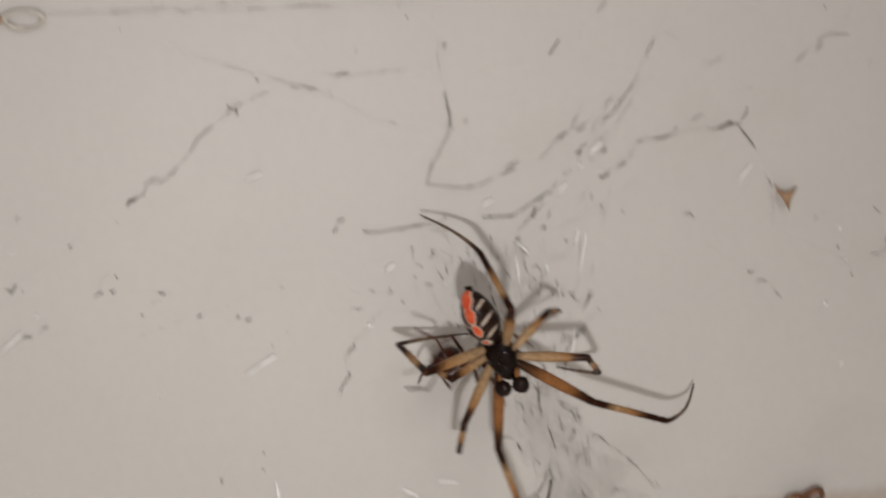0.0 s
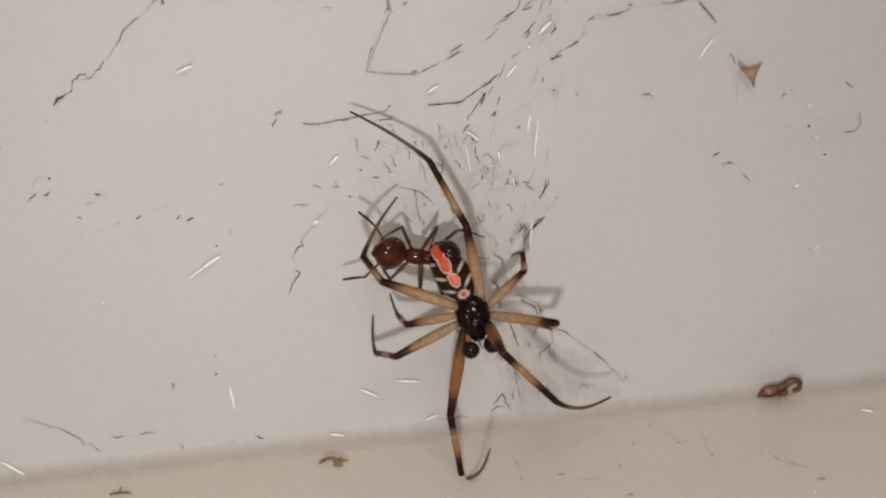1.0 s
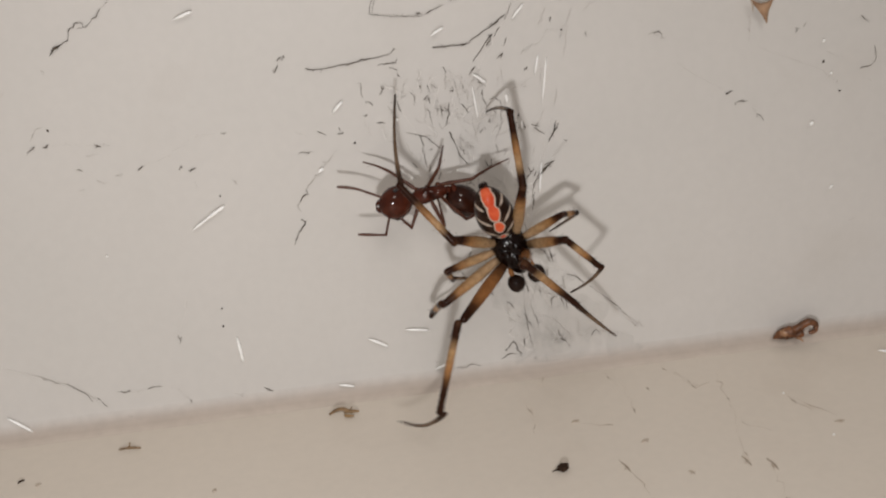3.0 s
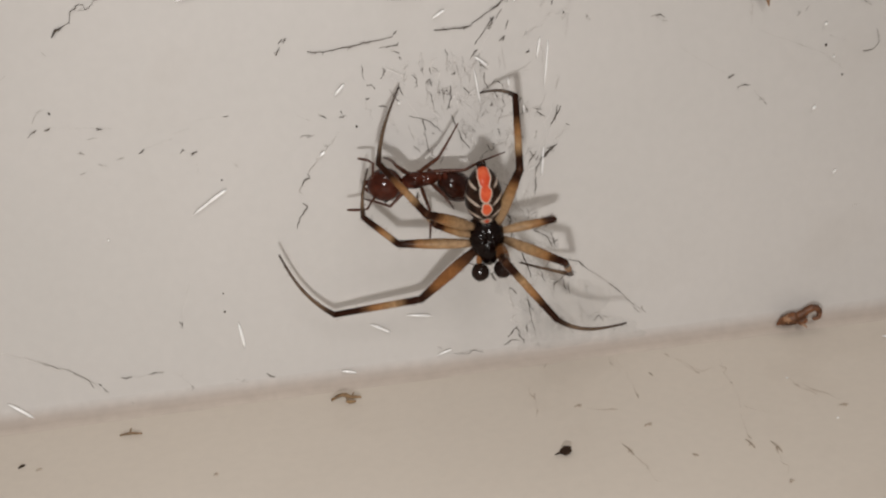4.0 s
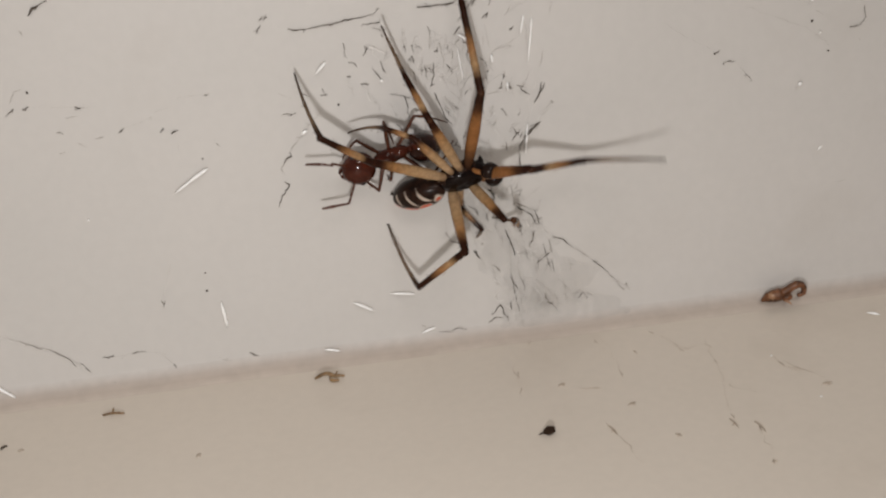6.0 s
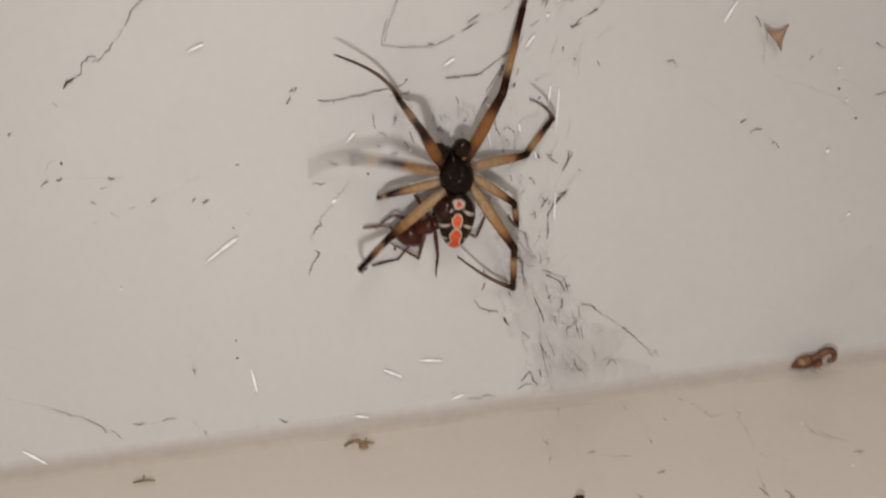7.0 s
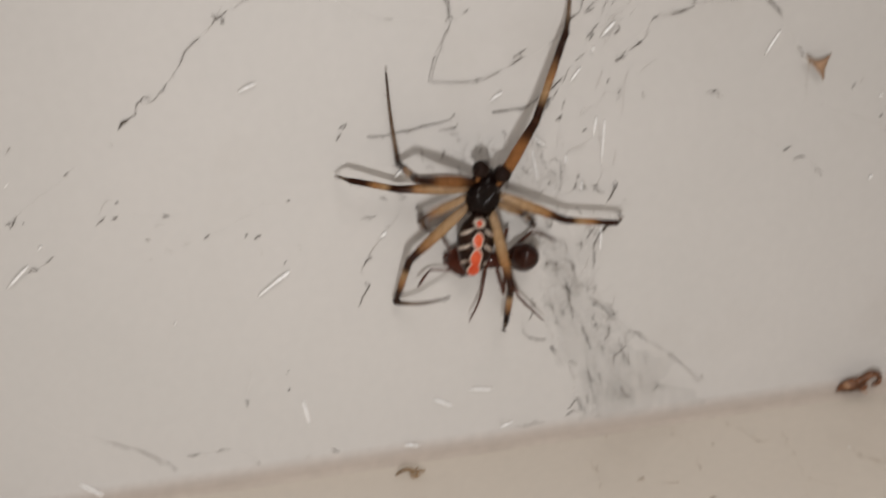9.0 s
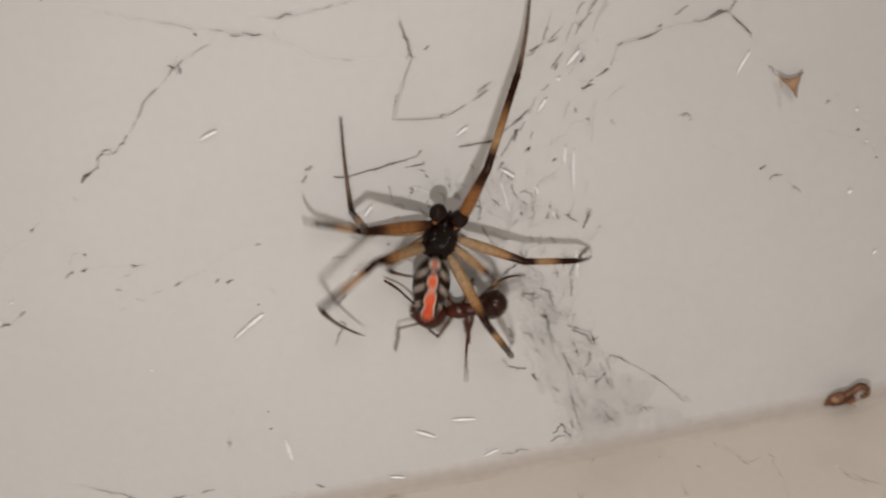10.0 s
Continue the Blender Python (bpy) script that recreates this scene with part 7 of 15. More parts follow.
    walk(legs["L3"]["tibia"], [(0, mm(-1.792, -0.034, -1.101, -56.6, -5.4, -9.9)), (0.033, mm(-1.867, -0.207, -0.905, -63.7, -0.5, -6.8)), (0.1, mm(-1.899, -0.033, -0.962, -114, 26.6, -7.3)), (0.2, mm(-1.993, -0.028, -0.814, 168.2, 41.7, -41.8)), (0.3, mm(-2.093, -0.293, -0.193, 133, 40.4, -44.9)), (0.4, mm(-1.953, -0.444, 0.458, 98.8, 38, -46.4)), (0.5, mm(-1.594, -0.46, 1.039, 65.9, 35.4, -45.9)), (0.6, mm(-1.839, -0.511, 0.632, 9.8, 45.3, -62.6)), (0.7, mm(-1.985, -0.491, 0.178, -49.4, 39.8, -83.1)), (0.8, mm(-2.022, -0.401, -0.29, -97.5, 24.4, -88.5)), (0.85, mm(-2.026, -0.405, -0.249, -107, -10, -81.1)), (0.9, mm(-2.03, -0.41, -0.208, -125.2, -41.8, -64.2)), (0.967, mm(-2.029, -0.365, -0.351, 130.7, -52.9, 37.4)), (1, mm(-2.035, -0.418, -0.125, 128.7, -45.1, 40)), (1.033, mm(-2.02, -0.447, 0.105, 127.3, -37.2, 42)), (1.1, mm(-2.086, -0.32, -0.136, -151.2, -57.4, -41.3)), (1.2, mm(-2.131, -0.219, -0.145, -111.8, -18.5, -82.2)), (1.3, mm(-2.169, -0.115, -0.155, -101, 28.8, -95.7)), (1.35, mm(-2.161, -0.119, -0.206, -142.9, 34.3, -99.7)), (1.4, mm(-2.153, -0.122, -0.258, 172.9, 36, -107.3)), (1.45, mm(-2.143, -0.125, -0.309, 129.2, 32.9, -114.1)), (1.5, mm(-2.132, -0.128, -0.361, 88.2, 26.8, -116.5)), (1.6, mm(-2.149, -0.072, -0.37, 139.3, 4.9, -126.4)), (1.7, mm(-2.164, -0.015, -0.379, -167.7, -1, -149.5)), (1.8, mm(-2.177, 0.042, -0.387, -116, 13.9, -168.2)), (1.9, mm(-2.22, 0.071, -0.173, -132, 22.7, -174.5)), (2, mm(-2.235, 0.105, 0.043, -150.1, 29.4, 176.3)), (2.25, mm(-2.226, 0.197, 0.297, -142.6, 20.3, -168.7)), (2.467, mm(-2.216, 0.506, 0.429, -135.1, 13, -162)), (2.5, mm(-2.176, 0.295, 0.544, -138, 9.8, -155.8)), (2.533, mm(-2.104, 0.087, 0.65, -141.2, 7, -149.5)), (2.7, mm(-2.102, -0.022, 0.581, -133.5, 7.7, -153.6)), (3.07, mm(-2.007, 0.005, 0.808, -130.7, -3.9, -143.2)), (3.43, mm(-1.883, 0.041, 1.019, -130, -15.7, -133)), (3.8, mm(-1.731, 0.084, 1.209, -131.6, -27.5, -122.2)), (3.9, mm(-2.071, 0.148, 0.753, -117.4, -10.7, -134.3)), (4, mm(-2.244, 0.245, 0.216, -107.1, 8.1, -142)), (4.3, mm(-2.023, -0.445, -0.044, -112.9, -9.3, -135.6)), (4.467, mm(-1.997, -0.487, 0.056, -135.9, 1.1, -150.1)), (4.5, mm(-1.912, -0.607, -0.09, -128.7, 6.2, -144.9)), (4.533, mm(-1.798, -0.727, -0.215, -121, 10.6, -139)), (4.6, mm(-1.886, -0.479, -0.577, -114.8, -9.5, -135.2)), (4.7, mm(-1.747, -0.275, -1.015, -102.6, -27, -129)), (4.8, mm(-1.507, -0.011, -1.37, -90, -45.3, -126.5)), (4.967, mm(-1.619, 0.114, -1.32, -103.7, -43.4, -124.2)), (5, mm(-1.4, 0.138, -1.48, -96.4, -36.6, -127.1)), (5.033, mm(-1.161, 0.175, -1.605, -90.1, -29.6, -128.7)), (5.1, mm(-1.121, 0.269, -1.634, -91, -29.8, -127.7)), (5.2, mm(-0.819, 0.407, -1.724, -86, -23, -127.5)), (5.47, mm(-1.093, 0.185, -1.632, -85.7, -35, -128.4)), (5.75, mm(-1.343, -0.026, -1.469, -85.1, -47.1, -129.7)), (6.03, mm(-1.556, -0.217, -1.243, -83.8, -59.1, -131.7)), (6.3, mm(-1.724, -0.378, -0.963, -80.4, -71, -135.6)), (6.4, mm(-2.056, 0.462, -0.838, 79.8, -86.7, 45.3)), (6.5, mm(-1.971, 1.299, -0.487, 78, -64.6, 28)), (6.6, mm(-2.144, 0.995, -0.358, -63.6, -83.9, -175.1)), (6.7, mm(-2.244, 0.666, -0.213, -76.9, -53.8, -146.1)), (6.8, mm(-2.265, 0.327, -0.058, -69.5, -23.9, -134.7)), (6.9, mm(-2.267, 0.364, 0.043, -80.7, -28.5, -136)), (7, mm(-2.263, 0.402, 0.144, -92.3, -33.3, -136.4)), (7.1, mm(-2.238, 0.144, 0.128, -88.5, -56.7, -136.1)), (7.2, mm(-2.175, -0.108, 0.109, -77, -80.1, -144.1)), (7.3, mm(-2.076, -0.347, 0.087, 81.4, -75.9, 60.9)), (7.4, mm(-2.167, -0.141, 0.042, -81.8, -72.2, -122.5)), (7.467, mm(-2.136, -0.223, 0.006, -72.9, -45.9, -105.2)), (7.5, mm(-2.23, 0.076, -0.005, -77.5, -40.7, -112.3)), (7.533, mm(-2.269, 0.386, 0.018, -82.6, -35.9, -119.4)), (7.6, mm(-2.184, -0.015, -0.28, 4.4, -79.1, 164.8)), (7.7, mm(-2.091, -0.093, -0.548, 77.9, -39.1, 90.3)), (7.8, mm(-1.954, -0.156, -0.8, 84.1, 9.3, 82.6)), (7.9, mm(-1.852, -0.294, -0.856, 87.7, -4, 83.6)), (7.967, mm(-1.603, -0.671, -0.796, 95.4, -15.8, 93.7)), (8, mm(-1.737, -0.425, -0.903, 91.2, -17.3, 83.7)), (8.033, mm(-1.813, -0.156, -1.011, 87.2, -19.5, 73.8)), (8.1, mm(-1.816, -0.349, -0.863, 92, -3.5, 84.1)), (8.2, mm(-1.889, -0.268, -0.819, 93, 10.3, 84.7)), (8.3, mm(-2.001, -0.482, -0.026, 82.2, -40.4, 86.8)), (8.4, mm(-1.78, -0.487, 0.773, -15.7, -80.1, 179.2)), (8.467, mm(-1.455, 0.184, 1.618, -80.5, -45.7, -132.4)), (8.5, mm(-1.456, -0.216, 1.483, -83.7, -35.2, -118.5)), (8.533, mm(-1.369, -0.58, 1.287, -83.8, -24.4, -106.7)), (8.6, mm(-1.497, -0.519, 1.082, -76.2, -28.8, -117.2)), (8.7, mm(-1.653, -0.691, 0.691, -68.9, -22.7, -115.1)), (8.8, mm(-1.732, -0.787, 0.254, -61.6, -16.8, -112.2)), (8.9, mm(-1.833, -0.691, 0.188, -61.3, -18.1, -112.9)), (8.967, mm(-1.73, -0.792, 0.234, -63.8, -22.3, -103.5)), (9, mm(-1.924, -0.587, 0.12, -61, -19.5, -113.7)), (9.033, mm(-2.076, -0.35, 0.002, -58.8, -16.3, -123.6)), (9.15, mm(-1.728, -0.807, -0.152, -55.2, -17.7, -112.6)), (9.3, mm(-1.467, -0.961, -0.417, -49.3, -16.1, -111.3)), (9.4, mm(-1.708, -0.797, -0.31, 17.4, -16.4, -112.1)), (9.467, mm(-1.656, -0.818, -0.406, 81.5, -6, -99.7)), (9.5, mm(-1.911, -0.594, -0.194, 84, -15.7, -112.7)), (9.533, mm(-2.107, -0.287, -0.028, 88.9, -24.6, -126.9)), (9.6, mm(-1.941, -0.568, -0.096, 37.7, -6.5, -117.9)), (9.7, mm(-1.965, -0.537, 0.003, -8.8, -3.9, -128.1)), (9.8, mm(-1.984, -0.503, 0.101, -55.1, -9.5, -137.1)), (9.85, mm(-1.838, -0.664, -0.076, -15.6, -11.8, -140.4)), (9.9, mm(-1.693, -0.824, -0.253, 24.2, -11.5, -144.5)), (9.967, mm(-0.764, -1.105, -0.766, 95.3, -1.3, -127)), (10, mm(-1.281, -1.015, -0.581, 102.6, -4.7, -147.9))])
    walk(legs["L3"]["tarsus"], [(0, mm(-1.603, 0.548, -2.015, 40.6, 27.1, -67.8)), (0.033, mm(-1.8, 0.277, -1.89, 32, 23.4, -68.7)), (0.1, mm(-2.402, -0.42, -1.861, 14.7, -14.3, -73.6)), (0.2, mm(-2.599, -0.931, -0.646, -61.2, -80.6, 6.6)), (0.3, mm(-2.252, -1.192, 0.42, -129.4, -55.3, 94.5)), (0.4, mm(-1.613, -1.045, 1.315, -120.5, -38.6, 111.5)), (0.5, mm(-0.867, -0.565, 1.858, -107.1, -32.5, 126.9)), (0.6, mm(-0.815, -0.13, 0.764, -115.7, -32.7, 114.8)), (0.7, mm(-1.338, 0.126, -0.463, -117.8, -42.4, 92.7)), (0.8, mm(-2.177, 0.046, -1.283, -43.2, -42.8, -16.6)), (0.9, mm(-2.339, -1.226, -0.878, -46.8, -12.7, -30.8)), (0.967, mm(-2.12, -1.339, 0.15, -66.3, -30.2, 12)), (1, mm(-2.058, -1.335, 0.48, -71.4, -23.7, 15.4)), (1.033, mm(-1.966, -1.296, 0.8, -75.8, -17, 18)), (1.1, mm(-2.387, -1.338, -0.421, -42.4, -27.9, -24.6)), (1.2, mm(-2.491, -0.596, -1.114, -12.4, -5.1, -53.3)), (1.3, mm(-2.325, 0.424, -1.101, 13.9, 29, -52.9)), (1.4, mm(-3.219, 0.126, -0.148, 140.5, 69.8, 76.1)), (1.5, mm(-2.322, -0.587, 0.621, 166.9, -1.9, 108.1)), (1.6, mm(-2.857, 0.373, 0.345, 171.8, 42.7, 109.8)), (1.7, mm(-2.714, 0.908, -0.613, -5.7, 77.7, -62.6)), (1.8, mm(-2.044, 0.562, -1.347, -8.8, 19, -52.4)), (1.9, mm(-1.977, 0.834, -0.927, -21.5, 40.2, -70.4)), (2, mm(-1.906, 1.04, -0.435, -64.7, 63.3, -125.6)), (2.25, mm(-2.17, 1.099, -0.33, -17, 55.1, -86.3)), (2.467, mm(-2.291, 1.3, -0.329, 12.7, 46.3, -77.5)), (2.5, mm(-2.397, 1.091, -0.182, 7.5, 48.7, -74.5)), (2.533, mm(-2.467, 0.867, -0.035, 2.3, 51.3, -71.7)), (2.7, mm(-2.343, 0.703, -0.21, 19.4, 43.8, -64.9)), (3.07, mm(-2.482, 0.545, -0.024, -13.8, 33.9, -87.8)), (3.43, mm(-2.555, 0.356, 0.207, -38.8, 17.4, -95.1)), (3.8, mm(-2.551, 0.151, 0.479, -62.2, 3.4, -91.7)), (3.9, mm(-2.56, 0.373, -0.206, -53.1, 13.4, -89.5)), (4, mm(-2.327, 0.592, -0.824, -41.9, 18.8, -80.8)), (4.3, mm(-2.439, -0.254, -1.044, -43.5, 20.9, -58.1)), (4.467, mm(-2.377, 0.205, -0.71, -56.5, 39.5, -98.1)), (4.5, mm(-2.231, 0.009, -0.944, -46, 36.5, -86.9)), (4.533, mm(-2.038, -0.186, -1.143, -36.8, 32, -77)), (4.6, mm(-2.328, -0.268, -1.562, -67.3, 8.6, -97.9)), (4.7, mm(-2.24, -0.503, -1.972, -86.2, -18.6, -101.6)), (4.8, mm(-1.971, -0.64, -2.143, -108.1, -45.3, -97.7)), (4.967, mm(-2.248, -0.346, -2.095, -119.1, -40.6, -96.8)), (5, mm(-1.892, -0.308, -2.357, -108.8, -37, -101.4)), (5.033, mm(-1.502, -0.248, -2.561, -99.3, -32.8, -105)), (5.1, mm(-1.471, -0.152, -2.588, -33.9, -29.4, -139.8)), (5.2, mm(-1.019, 0.02, -2.734, 9, -23.1, -125.6)), (5.47, mm(-1.421, -0.359, -2.53, -0.1, -32.7, -145.5)), (5.75, mm(-1.783, -0.703, -2.216, -11, -40.2, -161.9)), (6.03, mm(-2.091, -0.997, -1.805, -22.1, -45.5, -177.3)), (6.3, mm(-2.329, -1.226, -1.315, -32, -51, 166.7)), (6.4, mm(-2.955, -0.169, -0.776, -96.6, -50.5, -77.6)), (6.5, mm(-2.937, 1.044, -0.026, -85, -52.4, -38.3)), (6.6, mm(-3.078, 0.423, -0.462, -36.9, -61, -68.5)), (6.7, mm(-2.821, -0.024, -0.846, 7.7, -48.1, -91.5)), (6.8, mm(-2.285, -0.24, -1, 31.7, -31, -86.3)), (6.9, mm(-2.517, -0.123, -0.911, 11.3, -24.3, -79)), (7, mm(-2.73, 0.018, -0.775, -6.5, -16.6, -77.5)), (7.1, mm(-2.881, -0.514, -0.475, -29.7, -47.7, -90.5)), (7.2, mm(-2.885, -0.927, -0.076, -89.9, -64.4, -61.6)), (7.3, mm(-2.732, -1.189, 0.352, -152.7, -36.3, -27.4)), (7.4, mm(-2.593, -1.099, -0.291, -73.5, -51, -47)), (7.467, mm(-2.022, -1.036, -0.725, -13.9, -36.7, -33.7)), (7.5, mm(-2.276, -0.662, -0.819, -9.5, -31.7, -46.4)), (7.533, mm(-2.461, -0.241, -0.865, -6.7, -26, -58)), (7.6, mm(-2.391, -1.095, -0.264, -53.5, -72.9, -8.2)), (7.7, mm(-2.317, -0.772, 0.287, -155.8, -38.3, 94.6)), (7.8, mm(-2.043, 0.034, 0.28, -156, 10.8, 105.1)), (7.9, mm(-1.905, -0.365, 0.24, -152, -4.3, 73.7)), (7.967, mm(-1.479, -0.962, 0.257, -149.1, -9, 54.9)), (8, mm(-1.75, -0.752, 0.147, -151.4, -12.7, 44.1)), (8.033, mm(-1.966, -0.492, 0.025, -152.9, -16.8, 33.3)), (8.1, mm(-1.784, -0.419, 0.234, -141.8, -2.6, 64.3)), (8.2, mm(-1.814, -0.078, 0.261, -133.1, 9.5, 96)), (8.3, mm(-2.189, -1.179, 0.804, -116.1, -31.8, 30.5)), (8.4, mm(-2.088, -1.541, 0.722, -92.3, -37.2, -18.3)), (8.467, mm(-1.844, -0.512, 0.86, -78.2, -37.8, -76.8)), (8.5, mm(-1.65, -0.827, 0.589, -70, -29.4, -69.5)), (8.533, mm(-1.384, -1.046, 0.291, -61.3, -22, -61.5)), (8.6, mm(-1.498, -1.097, 0.146, -42.2, -31.4, -81.4)), (8.7, mm(-1.461, -1.217, -0.256, -15.6, -29.2, -89.3)), (8.8, mm(-1.353, -1.243, -0.672, 8.8, -25.3, -92.9)), (8.9, mm(-1.464, -1.174, -0.729, 15.4, -31, -77.6)), (8.967, mm(-1.345, -1.269, -0.679, 15.8, -33.8, -49.2)), (9, mm(-1.565, -1.095, -0.787, 20.4, -34.3, -61)), (9.033, mm(-1.747, -0.885, -0.901, 25.1, -34, -72.8)), (9.15, mm(-1.253, -1.303, -1.012, 40.7, -33.2, -81.1)), (9.3, mm(-0.883, -1.437, -1.219, 56.5, -25.4, -98.8)), (9.4, mm(-0.7, -1.107, 0.005, 110.4, -81.8, 166.3)), (9.467, mm(-1.477, -0.733, 0.676, -141.4, -28.5, 81.5)), (9.5, mm(-1.691, -0.365, 0.859, -143.7, -18.7, 69.9)), (9.533, mm(-1.816, 0.066, 0.973, -147.8, -9.5, 58.4)), (9.6, mm(-1.135, -0.907, 0.572, -164.7, -28.5, 91.6)), (9.7, mm(-1.117, -1.217, -0.165, 37.8, -76.7, -104.6)), (9.8, mm(-1.664, -1.065, -0.789, 36.6, -35, -75.8)), (9.9, mm(-1.037, -1.589, 0.189, 163.8, -78.2, 120.2)), (9.967, mm(-0.831, -1.023, 0.328, -154, -14.9, 99.5)), (10, mm(-1.334, -0.764, 0.488, -156.5, -7.2, 79.5))])
    walk(legs["L4"]["femur"], [(0, mm(-0.4, 0.18, 0, 39.3, -50, 105.1)), (0.1, mm(-0.4, 0.18, 0, 44.4, -48.7, 102.9)), (0.2, mm(-0.4, 0.18, 0, 49.2, -47.3, 101)), (0.35, mm(-0.4, 0.18, 0, 54.7, -55.8, 111.6)), (0.5, mm(-0.4, 0.18, 0, 58, -64.8, 123.6)), (0.65, mm(-0.4, 0.18, 0, 1.2, -74.6, 170.8)), (0.8, mm(-0.4, 0.18, 0, -57, -65.2, -140.7)), (1, mm(-0.4, 0.18, 0, -13, -72.7, -169.8)), (1.3, mm(-0.4, 0.18, 0, -56.6, -63.3, -134.7)), (1.5, mm(-0.4, 0.18, 0, -66.2, -65.8, -137.9)), (1.6, mm(-0.4, 0.18, 0, -61.1, -72.8, -147.7)), (1.7, mm(-0.4, 0.18, 0, -46.7, -79.2, -166.8)), (1.8, mm(-0.4, 0.18, 0, -5, -82.9, 147)), (1.9, mm(-0.4, 0.18, 0, 64.2, -72.9, 74.7)), (2, mm(-0.4, 0.18, 0, 74.7, -57.5, 61)), (2.5, mm(-0.4, 0.18, 0, 73.8, -58.7, 61.6)), (2.7, mm(-0.4, 0.18, 0, 89.3, -53.3, 60.1)), (3.8, mm(-0.4, 0.18, 0, 97.2, -57.2, 59.8)), (4, mm(-0.4, 0.18, 0, 102.3, -60.4, 58.7)), (4.15, mm(-0.4, 0.18, 0, 130, -80.4, 30.2)), (4.3, mm(-0.4, 0.18, 0, -113.6, -74.5, -87)), (4.5, mm(-0.4, 0.18, 0, -114.8, -75.4, -85.4)), (4.65, mm(-0.4, 0.18, 0, -135, -76.9, -80.9)), (4.8, mm(-0.4, 0.18, 0, -157.8, -78, -73.7)), (4.9, mm(-0.4, 0.18, 0, -125.4, -72, -102.3)), (4.967, mm(-0.4, 0.18, 0, -106.9, -71.1, -111.9)), (5, mm(-0.4, 0.18, 0, -110, -63.6, -113.8)), (5.033, mm(-0.4, 0.18, 0, -112.9, -56.1, -116)), (5.1, mm(-0.4, 0.18, 0, -122.9, -70.6, -105)), (5.2, mm(-0.4, 0.18, 0, -145.8, -76.1, -86.2)), (5.38, mm(-0.4, 0.18, 0, -137.8, -75, -91.9)), (5.57, mm(-0.4, 0.18, 0, -130.8, -73.7, -96.6)), (5.75, mm(-0.4, 0.18, 0, -124.7, -72.3, -100.4)), (5.93, mm(-0.4, 0.18, 0, -119.4, -70.7, -103.4)), (6.12, mm(-0.4, 0.18, 0, -114.7, -69.1, -105.8)), (6.3, mm(-0.4, 0.18, 0, -110.4, -67.5, -107.6)), (6.4, mm(-0.4, 0.18, 0, -132.4, -69.6, -104.2)), (6.467, mm(-0.4, 0.18, 0, -131.7, -65.5, -112.5)), (6.5, mm(-0.4, 0.18, 0, -156.7, -71, -98.3)), (6.533, mm(-0.4, 0.18, 0, 168.9, -73.2, -74.6)), (6.8, mm(-0.4, 0.18, 0, -168.2, -74, -67.3)), (7, mm(-0.4, 0.18, 0, 177.8, -74.2, -56.4)), (7.1, mm(-0.4, 0.18, 0, -150.7, -72.2, -84.9)), (7.2, mm(-0.4, 0.18, 0, -129.4, -66.8, -103.3)), (7.3, mm(-0.4, 0.18, 0, -116.2, -59.7, -113.4)), (7.4, mm(-0.4, 0.18, 0, -116, -61.7, -111.4)), (7.467, mm(-0.4, 0.18, 0, -132.7, -71, -103.9)), (7.5, mm(-0.4, 0.18, 0, -115.9, -63.7, -109.3)), (7.533, mm(-0.4, 0.18, 0, -103.8, -56.1, -109.7)), (7.8, mm(-0.4, 0.18, 0, -123.3, -66.2, -106)), (7.9, mm(-0.4, 0.18, 0, 135.3, -69.8, -29)), (8, mm(-0.4, 0.18, 0, 90.1, -44.5, -9.9)), (8.2, mm(-0.4, 0.18, 0, 100.6, -40.3, -9.3)), (8.3, mm(-0.4, 0.18, 0, 122.4, -39.4, -8.9)), (8.4, mm(-0.4, 0.18, 0, 144, -38.8, -8.1)), (8.467, mm(-0.496, 0.125, 0.078, 125.769, -44.612, -16.152)), (8.5, mm(-0.508, 0.129, 0.072, 128.939, -48.255, -22.096)), (8.533, mm(-0.519, 0.134, 0.065, 132.893, -51.616, -28.735)), (8.6, mm(-0.4, 0.18, 0, 126.2, -49.7, -23.8)), (8.7, mm(-0.4, 0.18, 0, 121.2, -51.8, -26)), (8.8, mm(-0.4, 0.18, 0, 116.2, -54, -28.1)), (8.9, mm(-0.4, 0.18, 0, 138.8, -52.1, -25.6)), (8.967, mm(-0.4, 0.18, 0, 166.1, -49.9, -22.8)), (9, mm(-0.4, 0.18, 0, 160.7, -50.9, -22.2)), (9.033, mm(-0.4, 0.18, 0, 155.2, -51.8, -21.4)), (9.15, mm(-0.4, 0.18, 0, 151.9, -55.4, -39.2)), (9.3, mm(-0.4, 0.18, 0, 144.8, -61.3, -57.3)), (9.4, mm(-0.4, 0.18, 0, 170.7, -62.5, -63.4)), (9.5, mm(-0.4, 0.18, 0, -162.9, -62.3, -70.1)), (9.6, mm(-0.4, 0.18, 0, -178.5, -63.8, -50.2)), (9.7, mm(-0.4, 0.18, 0, 165.5, -62.7, -30)), (9.8, mm(-0.4, 0.18, 0, 152.2, -59.4, -12.4)), (9.9, mm(-0.4, 0.18, 0, 114.6, -49.6, 3.4)), (9.967, mm(-0.4, 0.18, 0, 88, -33.8, 16.3)), (10, mm(-0.4, 0.18, 0, 87.5, -36.5, 6.9))])
